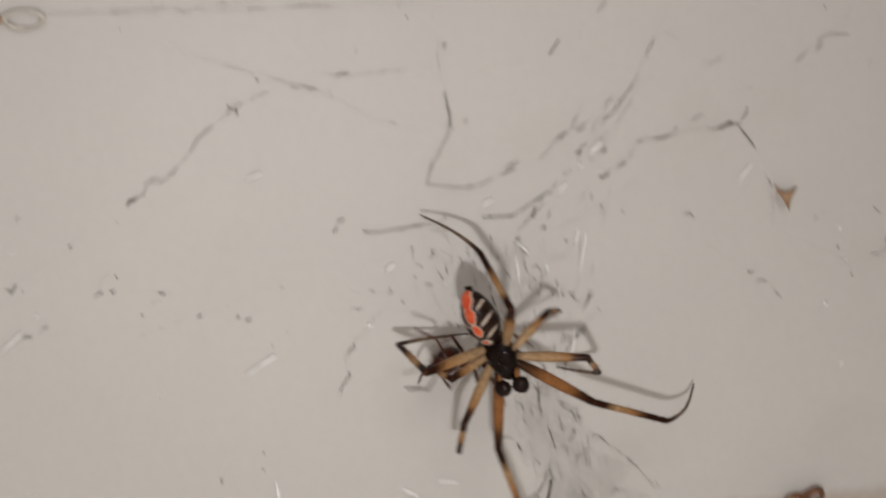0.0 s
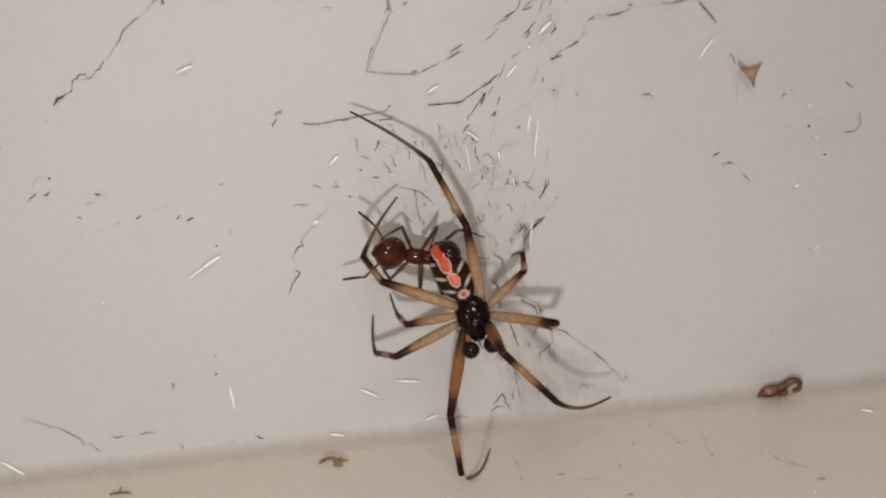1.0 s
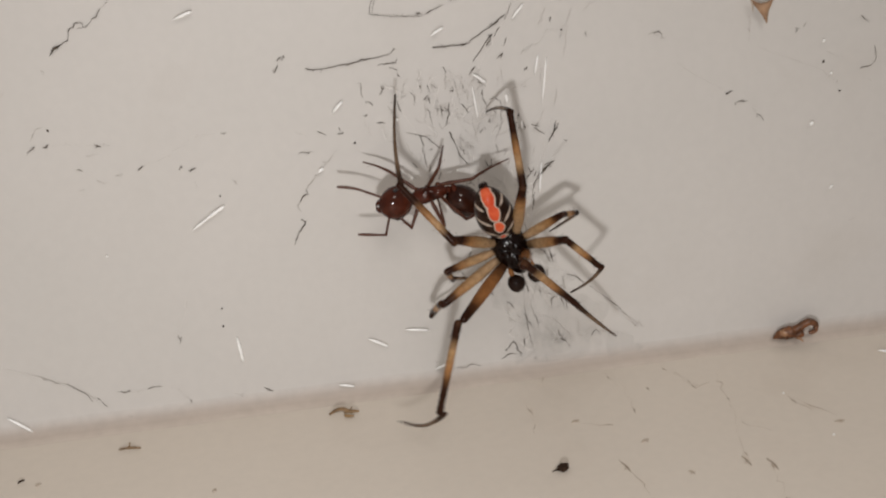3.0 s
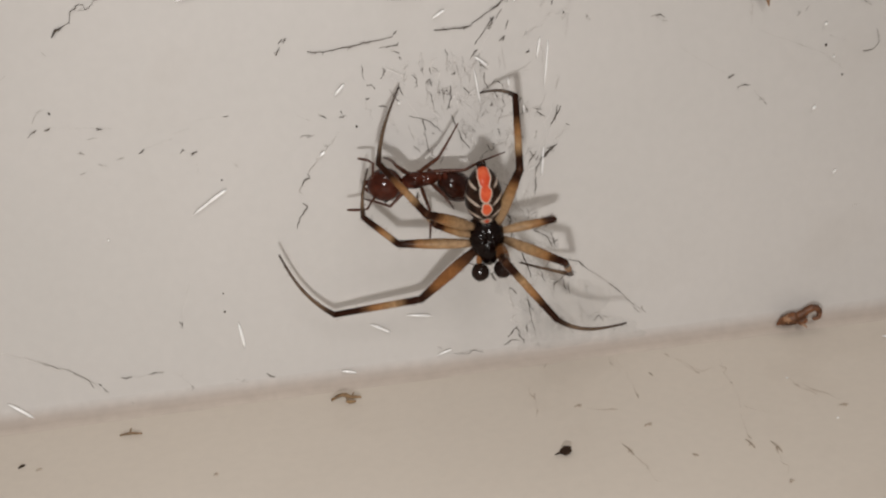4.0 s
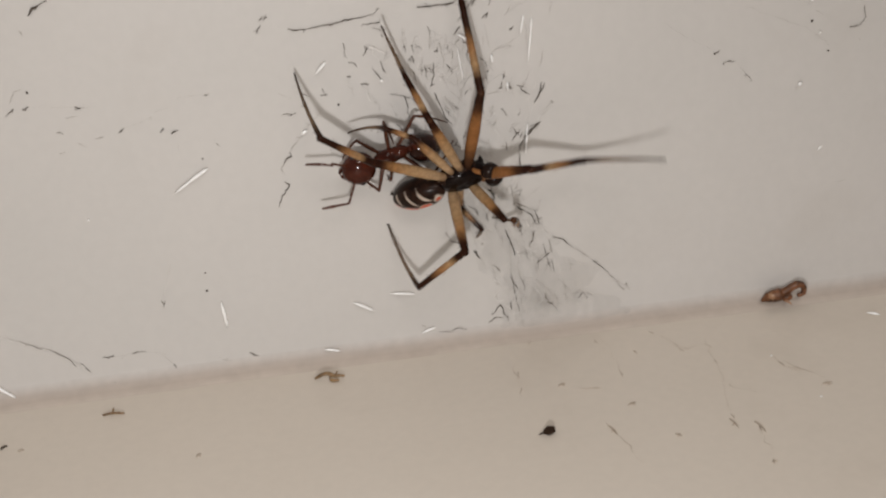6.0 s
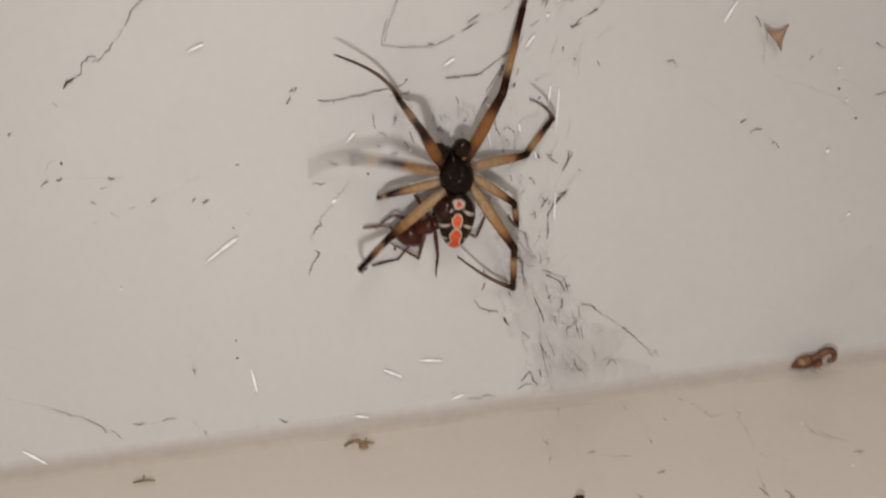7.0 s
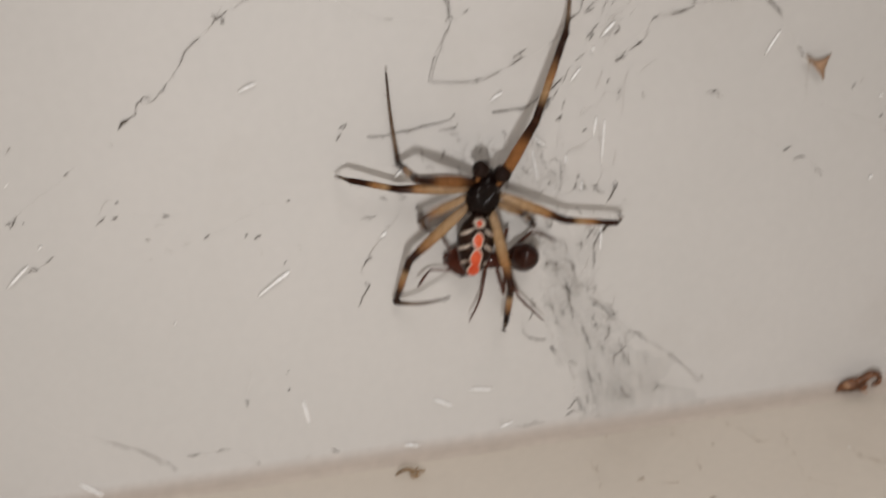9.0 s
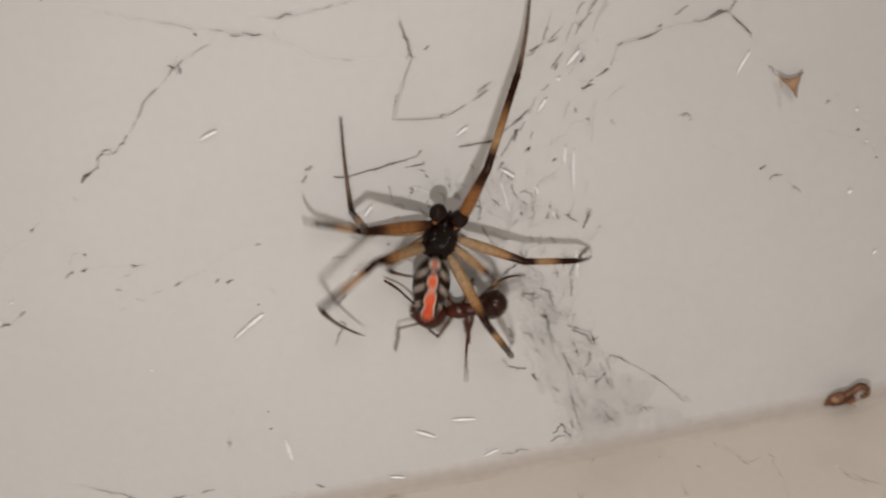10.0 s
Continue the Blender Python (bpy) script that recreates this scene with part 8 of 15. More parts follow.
    walk(legs["L4"]["tibia"], [(0, mm(-2.075, -1.63, 1.099, -97.7, -46.9, -41.5)), (0.1, mm(-1.964, -1.635, 1.245, -118.4, -51.5, -39.2)), (0.2, mm(-1.846, -1.63, 1.386, -141.6, -55.2, -34)), (0.35, mm(-1.182, -2.089, 1.238, -136.3, -55.9, -32.6)), (0.5, mm(-0.445, -2.337, 0.975, -131, -56.6, -31.3)), (0.65, mm(-0.78, -2.493, 0.015, -134.8, -58.8, -27.6)), (0.8, mm(-1.059, -2.261, -0.948, -139.2, -60.8, -23.3)), (1, mm(-0.504, -2.512, -0.18, -161.7, -66.3, -1.9)), (1.3, mm(-0.759, -2.297, -1.013, -137.9, -60.9, -22.6)), (1.5, mm(-1.342, -2.139, -1.011, -143.6, -57.7, -30.2)), (1.6, mm(-1.613, -2.129, -0.698, -157.9, -58.2, -28.5)), (1.7, mm(-1.855, -2.064, -0.368, -172.3, -58.5, -26.6)), (1.8, mm(-2.063, -1.947, -0.029, 173.2, -58.5, -24.6)), (1.9, mm(-2.149, -1.75, 0.713, -135.2, -49.8, -65.8)), (2, mm(-2.091, -1.394, 1.397, -107, -28, -82.5)), (2.5, mm(-2.116, -1.41, 1.349, -113.8, -33.7, -80)), (2.7, mm(-1.506, -1.68, 1.615, -118.9, -47.9, -70.8)), (3.8, mm(-1.243, -1.934, 1.452, -123, -45, -73.3)), (4, mm(-1.101, -2.078, 1.304, -110.1, -46.2, -72.4)), (4.15, mm(-1.289, -2.346, 0.346, -129, -69.7, -47.9)), (4.3, mm(-1.351, -2.259, -0.662, 142.2, -74.1, 46.1)), (4.5, mm(-1.338, -2.275, -0.618, -161.4, -76.5, -4.6)), (4.65, mm(-1.989, -1.96, -0.432, -114.8, -60.9, -49.7)), (4.8, mm(-2.518, -1.481, -0.212, -102.3, -40.3, -60.4)), (4.9, mm(-2.372, -1.534, -0.681, -99.3, -37.7, -61.1)), (4.967, mm(-2.037, -1.799, -0.834, -103.4, -40.3, -52.4)), (5, mm(-2.16, -1.53, -1.127, -96.4, -35.1, -61.5)), (5.033, mm(-2.25, -1.216, -1.385, -90.8, -29.1, -69.3)), (5.1, mm(-2.37, -1.505, -0.755, -84.1, -34, -61.5)), (5.2, mm(-2.53, -1.439, -0.364, -71.9, -33, -61.3)), (5.38, mm(-2.457, -1.505, -0.469, -95.4, -28.4, -60.7)), (5.57, mm(-2.378, -1.567, -0.573, -117.9, -24, -62.1)), (5.75, mm(-2.293, -1.623, -0.676, -139.8, -20.4, -65.3)), (5.93, mm(-2.203, -1.674, -0.776, -161.5, -18.2, -69.5)), (6.12, mm(-2.107, -1.72, -0.874, 176.8, -17.5, -74.3)), (6.3, mm(-2.007, -1.761, -0.97, 155.1, -18.7, -79)), (6.4, mm(-2.622, -1.186, -0.697, 132.4, -17.5, -77.4)), (6.467, mm(-2.76, -0.832, -0.836, 120.9, -16.3, -70.4)), (6.5, mm(-2.999, -0.465, -0.349, 109.8, -15.9, -76.4)), (6.533, mm(-3.087, -0.049, 0.149, 98.7, -16.7, -82.4)), (6.8, mm(-2.634, -1.329, -0.152, 131.3, -18.2, -77.8)), (7, mm(-2.703, -1.229, 0.028, 107.7, -10.2, -73.1)), (7.1, mm(-2.635, -1.28, -0.403, 127.6, 9.5, -62.9)), (7.2, mm(-2.509, -1.292, -0.823, 152.7, 23.9, -45.1)), (7.3, mm(-2.326, -1.265, -1.222, -176.6, 28.6, -20.9)), (7.4, mm(-2.282, -1.378, -1.15, 142.3, 17.9, -57.3)), (7.467, mm(-2.626, -1.206, -0.643, 105.6, -14, -87.2)), (7.5, mm(-2.232, -1.487, -1.074, 114.6, -9.9, -79)), (7.533, mm(-1.739, -1.653, -1.461, 124, -7.1, -70.3)), (7.8, mm(-2.392, -1.398, -0.911, 119.2, -13.6, -80.9)), (7.9, mm(-2.89, -0.633, 0.656, 144.6, 22.8, -49.5)), (8, mm(-2.264, 0.499, 1.927, -166.4, 32.6, 3.7)), (8.2, mm(-2.174, -0.032, 2.025, -135.8, 29.1, 11.1)), (8.3, mm(-2.054, -1.026, 1.76, 157.1, 32.1, -7.4)), (8.4, mm(-1.691, -1.843, 1.237, 94.9, 19, -17.9)), (8.467, mm(-2.412, -0.965, 1.638, 98.4, 15, -15.7)), (8.5, mm(-2.597, -0.855, 1.471, 100.6, 11, -19.1)), (8.533, mm(-2.761, -0.732, 1.294, 103, 7.1, -22.6)), (8.6, mm(-2.563, -0.61, 1.41, 125.9, 17.7, -16.1)), (8.7, mm(-2.644, -0.282, 1.428, 152.4, 22.5, -10.2)), (8.8, mm(-2.691, 0.052, 1.423, -179.9, 24.2, -2.5)), (8.9, mm(-2.544, -1.045, 1.093, -162.6, 22.9, 6.7)), (8.967, mm(-1.875, -2.043, 0.418, -142.5, 17.8, 19.6)), (9, mm(-2.004, -1.918, 0.562, -145.9, 19.2, 15)), (9.033, mm(-2.124, -1.777, 0.699, -149.5, 20.4, 10.3)), (9.15, mm(-2.718, -1.002, 0.723, -163.1, 19.9, 13.3)), (9.3, mm(-2.994, 0.137, 0.747, 179.7, 20.2, 11.3)), (9.4, mm(-2.956, -0.665, 0.202, 131.3, 7, -17.7)), (9.5, mm(-2.588, -1.358, -0.37, 91.5, -22, -29)), (9.6, mm(-2.435, -1.595, -0.031, 130.9, -9.3, -23.9)), (9.7, mm(-2.227, -1.784, 0.309, 170.5, -2.6, -11.9)), (9.8, mm(-1.971, -1.921, 0.641, -149.6, -5.1, 1.5)), (9.9, mm(-2.2, -1.052, 1.591, -161.1, 1.8, -13.4)), (9.967, mm(-1.868, -0.148, 2.242, -175.4, 7.8, -20)), (10, mm(-2.006, 0.105, 2.169, -174.1, 5.4, -29.5))])
    walk(legs["L4"]["tarsus"], [(0, mm(-0.943, -3.081, -0.594, -40.2, -41.2, -88.3)), (0.1, mm(-1.383, -3.645, -0.122, -77.5, -55.4, -55.5)), (0.2, mm(-1.883, -3.968, 0.501, -111.1, -50.1, -28)), (0.35, mm(-0.952, -4.382, 0.271, -107.6, -41.3, -15.9)), (0.5, mm(0.047, -4.558, -0.062, -100.7, -35.9, -6.8)), (0.65, mm(-0.252, -4.758, -0.904, -98.1, -58.3, -26.6)), (0.8, mm(-0.497, -4.562, -1.745, -26.3, -68.4, -108.4)), (1, mm(0.134, -4.908, -0.496, -129.3, -48.1, 6.8)), (1.3, mm(-0.118, -4.571, -1.83, -26.7, -61.4, -125.2)), (1.5, mm(-1.271, -4.51, -1.803, -25.6, -61.7, -139.8)), (1.6, mm(-2.014, -4.546, -1.194, -136.9, -34.9, -17.6)), (1.7, mm(-2.708, -4.408, -0.543, -121.9, -13.1, -21)), (1.8, mm(-3.326, -4.099, 0.125, -106, 2.1, -30.5)), (1.9, mm(-3.218, -3.702, -0.424, -93.4, -6.8, -32.1)), (2, mm(-2.668, -2.603, -0.714, -77.3, -12.4, -45.8)), (2.5, mm(-2.891, -2.833, -0.555, -72, -13.2, -44.5)), (2.7, mm(-2.113, -3.61, 0.146, -73.1, -14.8, -28.5)), (3.8, mm(-2.119, -3.747, -0.03, -69.3, 0.3, -25.7)), (4, mm(-1.406, -3.954, -0.32, -74.1, -9.3, -17.3)), (4.15, mm(-1.234, -4.753, -0.328, -75, -16.6, -3.5)), (4.3, mm(-0.948, -4.69, -0.243, -79.8, -24.2, 13.8)), (4.5, mm(-0.755, -4.699, -0.804, -75.9, -35.8, 10.4)), (4.65, mm(-1.503, -4.15, -1.536, -89.1, -36.4, -8.8)), (4.8, mm(-2.2, -3.119, -2.074, -65.4, -41.8, -75.3)), (4.9, mm(-1.995, -3.051, -2.632, -45.9, -51.3, -161.7)), (4.967, mm(-1.538, -3.401, -2.687, 16.8, -13.1, 114.1)), (5, mm(-1.725, -2.919, -3.159, 12.1, -19.3, 110.6)), (5.033, mm(-1.855, -2.367, -3.569, 7.6, -25.7, 107.5)), (5.1, mm(-1.481, -2.607, -2.815, -50.6, 1.3, 83.8)), (5.2, mm(-1.228, -2.202, -2.357, -82.2, -36.2, 35.5)), (5.38, mm(-2.081, -2.653, -2.658, -64, -17.5, -16.8)), (5.57, mm(-2.99, -2.908, -2.592, -66.1, -9.5, -37.8)), (5.75, mm(-3.792, -2.933, -2.187, -69.9, -6.9, -54.2)), (5.93, mm(-4.338, -2.735, -1.528, -73.4, -8.1, -66.1)), (6.12, mm(-4.522, -2.355, -0.741, -76.2, -11.7, -74.6)), (6.3, mm(-4.298, -1.863, 0.026, -78.6, -16.7, -80)), (6.4, mm(-4.388, -1.01, 1.064, -94.4, -15.3, -79.9)), (6.467, mm(-4.171, -0.697, 1.223, -99, -13.7, -74.6)), (6.5, mm(-3.975, -0.037, 1.913, -110, -14.2, -81.1)), (6.533, mm(-3.558, 0.605, 2.516, -120.9, -15.9, -87.4)), (6.8, mm(-4.371, -1.103, 1.631, -91.5, -6.3, -90.9)), (7, mm(-3.554, -1.046, 2.372, -107.5, -17.1, -46.1)), (7.1, mm(-3.843, -2.266, 1.551, -140, 19, -76.4)), (7.2, mm(-3.754, -3.188, 0.227, 148.9, 63.6, -144.9)), (7.3, mm(-3.281, -3.571, -1.352, 110.7, 22.3, 156.2)), (7.35, mm(-3.488, -3.206, -0.524, 104.4, 59.2, 171.3)), (7.4, mm(-3.695, -2.84, 0.304, -170.1, 44.3, -88.3)), (7.467, mm(-3.326, -0.656, 1.693, -118.2, -19.5, -59.3)), (7.5, mm(-3.328, -1.302, 1.165, -107.9, -19.9, -52.7)), (7.533, mm(-3.142, -1.882, 0.595, -97.6, -21.4, -46.2)), (7.8, mm(-3.678, -1.086, 1.21, -98.2, -28.3, -43.9)), (7.85, mm(-3.876, -1.735, 1.6, -57.4, -25.5, -43.2)), (7.9, mm(-4.075, -2.383, 1.991, -80.7, -74, 32.5)), (7.95, mm(-3.249, -2.165, 1.712, 85.4, -69.3, -113)), (8, mm(-2.423, -1.946, 1.433, 126.5, -4.8, -168.4)), (8.2, mm(-2.659, -1.956, 0.503, 102.4, 14, 154.8)), (8.25, mm(-2.248, -2.666, 1.544, 138.7, 45.6, 175.8)), (8.3, mm(-1.838, -3.376, 2.585, -120.3, 70.6, -92.1)), (8.35, mm(-1.413, -2.836, 3.089, -96.8, 28.6, -71.1)), (8.4, mm(-0.988, -2.295, 3.593, -103.2, -7.1, -7)), (8.467, mm(-1.894, -1.487, 4.027, -120.2, 1.4, 39.9)), (8.5, mm(-2.305, -1.44, 3.884, -122.3, -2.6, 36)), (8.533, mm(-2.7, -1.365, 3.712, -124.1, -6.8, 32.2)), (8.6, mm(-2.378, -2.187, 3.341, -119, -12.1, 21.7)), (8.7, mm(-2.603, -2.542, 2.497, -114.4, -18.4, 10.2)), (8.8, mm(-2.801, -2.445, 1.421, -108.2, -23.3, -2.6)), (8.9, mm(-2.553, -3.448, 0.403, -21.5, -71.4, -58.4)), (8.967, mm(-1.646, -4.066, -1.032, 98.7, -34.7, -144.1)), (9, mm(-1.912, -4.037, -0.761, 102.1, -37, -149.6)), (9.033, mm(-2.173, -3.975, -0.491, 105.8, -39, -155.4)), (9.15, mm(-2.41, -3.387, 0.039, 113, -13.4, -168.7)), (9.3, mm(-2.498, -2.313, 0.761, 111, 4.8, -168.6)), (9.35, mm(-2.868, -2.31, 1.413, 86.7, 35.9, -163.5)), (9.4, mm(-3.239, -2.307, 2.066, 156.1, 43, -62.1)), (9.45, mm(-3.338, -1.633, 2.007, -151.5, 41.3, -11.6)), (9.5, mm(-3.438, -0.96, 1.948, -117.8, -18, -36.5)), (9.6, mm(-3.376, -2.968, 1.834, -137.9, -39.8, 34.7)), (9.7, mm(-2.755, -4.192, 0.722, 134.9, -70.3, 139.9)), (9.8, mm(-1.802, -4.073, -0.62, 105.7, -34.5, -151.9)), (9.9, mm(-2.774, -3.348, 0.784, 21.4, -71, -110.5)), (9.967, mm(-2.747, -2.48, 2.043, -97.2, -44.1, -25.1)), (10, mm(-3.252, -2.047, 1.914, -95.1, -46.3, -36.2))])
    walk(legs["R1"]["femur"], [(0, mm(0.4, 1, 0, 17.6, 3.5, -22.2)), (0.1, mm(0.4, 1, 0, 51.7, 2.1, -20.2)), (0.2, mm(0.4, 1, 0, 85.6, -0.1, -19.3)), (0.3, mm(0.4, 1, 0, 55, -11.5, -15.2)), (0.4, mm(0.4, 1, 0, 22.2, -19, -5.5)), (0.5, mm(0.4, 1, 0, -12.3, -20.1, 7.3)), (0.6, mm(0.4, 1, 0, -3.9, -21.7, -5)), (0.7, mm(0.4, 1, 0, 4.7, -21.6, -17.4)), (0.8, mm(0.4, 1, 0, 13, -19.8, -29.6)), (1, mm(0.4, 1, 0, 8.8, -20.5, -26.1)), (1.1, mm(0.4, 1, 0, 1.7, -20.5, -25.9)), (1.2, mm(0.4, 1, 0, -5.4, -20.5, -25.7)), (1.3, mm(0.4, 1, 0, -12.5, -20.5, -25.4)), (1.5, mm(0.4, 1, 0, -11.5, -21.4, -30.2)), (1.6, mm(0.4, 1, 0, 24, -19.1, -52.6)), (1.7, mm(0.4, 1, 0, 55.2, -5.5, -69.2)), (1.8, mm(0.4, 1, 0, 82.3, 14.2, -76.8)), (1.9, mm(0.4, 1, 0, 91.2, 20.1, -77.2)), (2, mm(0.4, 1, 0, 100.4, 26, -76.5)), (2.5, mm(0.4, 1, 0, 96.2, 22, -77.2)), (2.7, mm(0.4, 1, 0, 84.1, 19.3, -77.2)), (3.25, mm(0.4, 1, 0, 27.6, 11.6, -70.9)), (3.8, mm(0.4, 1, -0, -29, 13.9, -62.5)), (3.9, mm(0.4, 1, -0, -26.4, 8.6, -52.9)), (4, mm(0.4, 1, -0, -23.9, 3.8, -44.2)), (4.1, mm(0.4, 1, -0, -16.9, -5.4, -33.8)), (4.2, mm(0.4, 1, -0, -9.5, -10.3, -26.9)), (4.3, mm(0.4, 1, 0, -1.9, -11.8, -21.9)), (4.4, mm(0.4, 1, 0, 10.4, -11.5, -25.4)), (4.5, mm(0.4, 1, 0, 22.7, -10.6, -28.7)), (4.6, mm(0.4, 1, 0, 55.2, -14.9, -23.2)), (4.7, mm(0.4, 1, 0, 88.2, -21.4, -21)), (4.8, mm(0.4, 1, 0, 122.7, -28, -23)), (5, mm(0.4, 1, 0, 126.4, -32.1, -26.2)), (5.1, mm(0.4, 1, 0, 129.6, -32.5, -26.5)), (5.2, mm(0.4, 1, 0, 132.8, -32.8, -26.9)), (5.42, mm(0.4, 1, 0, 121.6, -39.4, -33.1)), (5.64, mm(0.4, 1, 0, 110.2, -46.9, -38)), (5.86, mm(0.4, 1, 0, 97.8, -54.9, -41.2)), (6.08, mm(0.4, 1, 0, 83.1, -63.2, -41.4)), (6.3, mm(0.4, 1, 0, 62.5, -71.1, -35)), (6.4, mm(0.4, 1, 0, 30.5, -69, -41.1)), (6.5, mm(0.4, 1, 0, 0.2, -68.2, -49)), (6.8, mm(0.4, 1, 0, -18.8, -66.1, -17.7)), (6.9, mm(0.4, 1, 0, 19.2, -66.1, -51.5)), (7, mm(0.4, 1, 0, 47.7, -58.4, -75.9)), (7.3, mm(0.4, 1, 0, 67.3, -56.1, -78.7)), (7.5, mm(0.4, 1, 0, 40.6, -68.8, -59)), (7.8, mm(0.4, 1, 0, 68.7, -58, -75.8)), (8, mm(0.4, 1, 0, 64.2, -56.2, -77.3)), (8.1, mm(0.4, 1, 0, 49.7, -64.6, -66.3)), (8.2, mm(0.4, 1, 0, 25.5, -70.8, -45.4)), (8.3, mm(0.4, 1, 0, 37.8, -67.9, -58.6)), (8.4, mm(0.4, 1, 0, 46.8, -64.2, -68.7)), (8.5, mm(0.402, 1.004, 0.002, 59.502, -58.681, -77.918)), (8.8, mm(0.4, 1, 0, 66.5, -68.2, -65.4)), (9, mm(0.4, 1, 0, 66.3, -62.3, -71.5)), (9.3, mm(0.4, 1, 0, 84.9, -61.7, -71.8)), (9.5, mm(0.4, 1, 0, 63.2, -61.4, -72)), (9.8, mm(0.4, 1, 0, 66, -64, -69.3)), (10, mm(0.4, 1, 0, 70.1, -61.5, -71.5))])
    walk(legs["R1"]["tibia"], [(0, mm(1.569, 3.714, 0.937, 31.8, -3.1, 10.8)), (0.1, mm(1.148, 2.774, 2.43, 14, 2.8, -3.2)), (0.2, mm(0.472, 1.226, 3.091, -4.7, 4.1, -18.3)), (0.3, mm(0.38, 2.849, 2.488, -9.6, 2.8, -28.6)), (0.4, mm(0.294, 3.893, 1.108, -14.3, 0.6, -38.7)), (0.5, mm(0.242, 4.034, -0.618, -18.5, -2.3, -48.7)), (0.6, mm(0.746, 4.074, -0.196, -19.3, 0.9, -39.2)), (0.7, mm(1.236, 3.976, 0.236, -19.5, 4.3, -29.8)), (0.8, mm(1.687, 3.743, 0.657, -19.2, 7.6, -20.4)), (1, mm(1.6, 3.823, 0.446, -13.4, 11.7, -6)), (1.1, mm(1.724, 3.802, 0.087, 15.8, 11.7, -5.5)), (1.2, mm(1.828, 3.738, -0.272, 44.9, 11.5, -5)), (1.3, mm(1.911, 3.633, -0.628, 74.1, 11, -4.8)), (1.5, mm(2.122, 3.512, -0.576, 87.6, 19.6, -6.2)), (1.6, mm(2.399, 3.048, 1.191, 59.5, 33, -10.6)), (1.7, mm(1.965, 1.856, 2.535, 25.3, 42.5, -23.7)), (1.8, mm(0.975, 0.359, 2.978, -14, 43.9, -42.8)), (1.9, mm(0.575, -0.053, 2.91, 21.4, 43.2, -27.9)), (2, mm(0.169, -0.429, 2.741, 53.7, 36.6, -16.8)), (2.5, mm(0.331, -0.2, 2.857, 35.5, 42.6, -24.6)), (2.7, mm(0.935, 0.075, 2.91, 21.7, 40.2, -18.9)), (3.25, mm(3.09, 1.627, 1.406, 1.3, 44.1, -50.1)), (3.8, mm(2.637, 2.572, -1.461, -18.7, 37.9, -80.3)), (3.9, mm(2.488, 2.841, -1.364, -16.6, 35.7, -85.4)), (4, mm(2.316, 3.09, -1.253, -14.4, 33.3, -90.6)), (4.1, mm(2.119, 3.419, -0.896, -25.2, 38.1, -81.9)), (4.2, mm(1.864, 3.686, -0.501, -37.5, 43.7, -73.1)), (4.3, mm(1.574, 3.867, -0.103, -48.2, 49.1, -65.6)), (4.4, mm(1.605, 3.803, 0.548, -41.4, 50.7, -63.2)), (4.5, mm(1.582, 3.614, 1.174, -34.2, 52, -60.4)), (4.6, mm(0.498, 2.885, 2.459, 10.2, 56.5, -25.7)), (4.7, mm(-0.621, 1.498, 2.885, 48.8, 46.1, 2.9)), (4.8, mm(-1.382, -0.064, 2.303, 72.4, 28.1, 15.5)), (5, mm(-1.602, -0.064, 2.114, 84.7, 22.3, 16.8)), (5.1, mm(-1.629, -0.195, 2.016, 90.3, 15.4, 17.1)), (5.2, mm(-1.651, -0.322, 1.912, 95.8, 8.4, 16.8)), (5.42, mm(-1.891, 0.552, 2.04, 88.2, 32.8, 17.7)), (5.64, mm(-1.932, 1.465, 1.989, 77.1, 57, 13.3)), (5.86, mm(-1.769, 2.338, 1.765, 35.4, 78.2, -22.5)), (6.08, mm(-1.417, 3.094, 1.388, -64.3, 69.3, -116.5)), (6.3, mm(-0.906, 3.667, 0.889, -83.2, 45.8, -129.2)), (6.4, mm(1.05, 3.978, 0.564, -87.4, 66.5, -126.1)), (6.5, mm(2.734, 3.04, 0.004, -100.4, 87.2, -132.3)), (6.8, mm(2.16, 3.52, -0.404, 89.4, 68.2, 61.8)), (6.9, mm(2.113, 3.551, 0.412, -89.3, 80.3, -118.1)), (7, mm(1.946, 3.404, 1.201, -89.1, 48.9, -119)), (7.3, mm(1.108, 3.562, 1.595, -92.4, 67.4, -119.5)), (7.5, mm(1.447, 3.825, 0.731, -89.9, 49.2, -118.8)), (7.8, mm(0.893, 3.651, 1.53, -84.9, 52.4, -118.6)), (8, mm(1.205, 3.56, 1.551, -89.7, 51.4, -118.7)), (8.1, mm(1.375, 3.763, 1.014, -127.1, 82.2, -143.9)), (8.2, mm(1.508, 3.862, 0.439, 95.5, 63.5, 90.5)), (8.3, mm(1.578, 3.777, 0.714, 108, 86.1, 108.2)), (8.4, mm(1.637, 3.667, 0.983, -95.7, 71, -90.4)), (8.5, mm(1.462, 3.566, 1.391, -96.5, 48.3, -85.6)), (8.8, mm(0.425, 3.914, 1.057, -80.5, 59, -85.2)), (9, mm(0.783, 3.779, 1.32, -73.2, 64.9, -82.3)), (9.3, mm(-0.188, 3.67, 1.462, -73.7, 64.9, -82.2)), (9.5, mm(0.975, 3.743, 1.324, -77.7, 49.8, -89.3)), (9.8, mm(0.678, 3.828, 1.24, -77.2, 54.3, -87.7)), (10, mm(0.588, 3.763, 1.393, -71.3, 76.3, -73))])
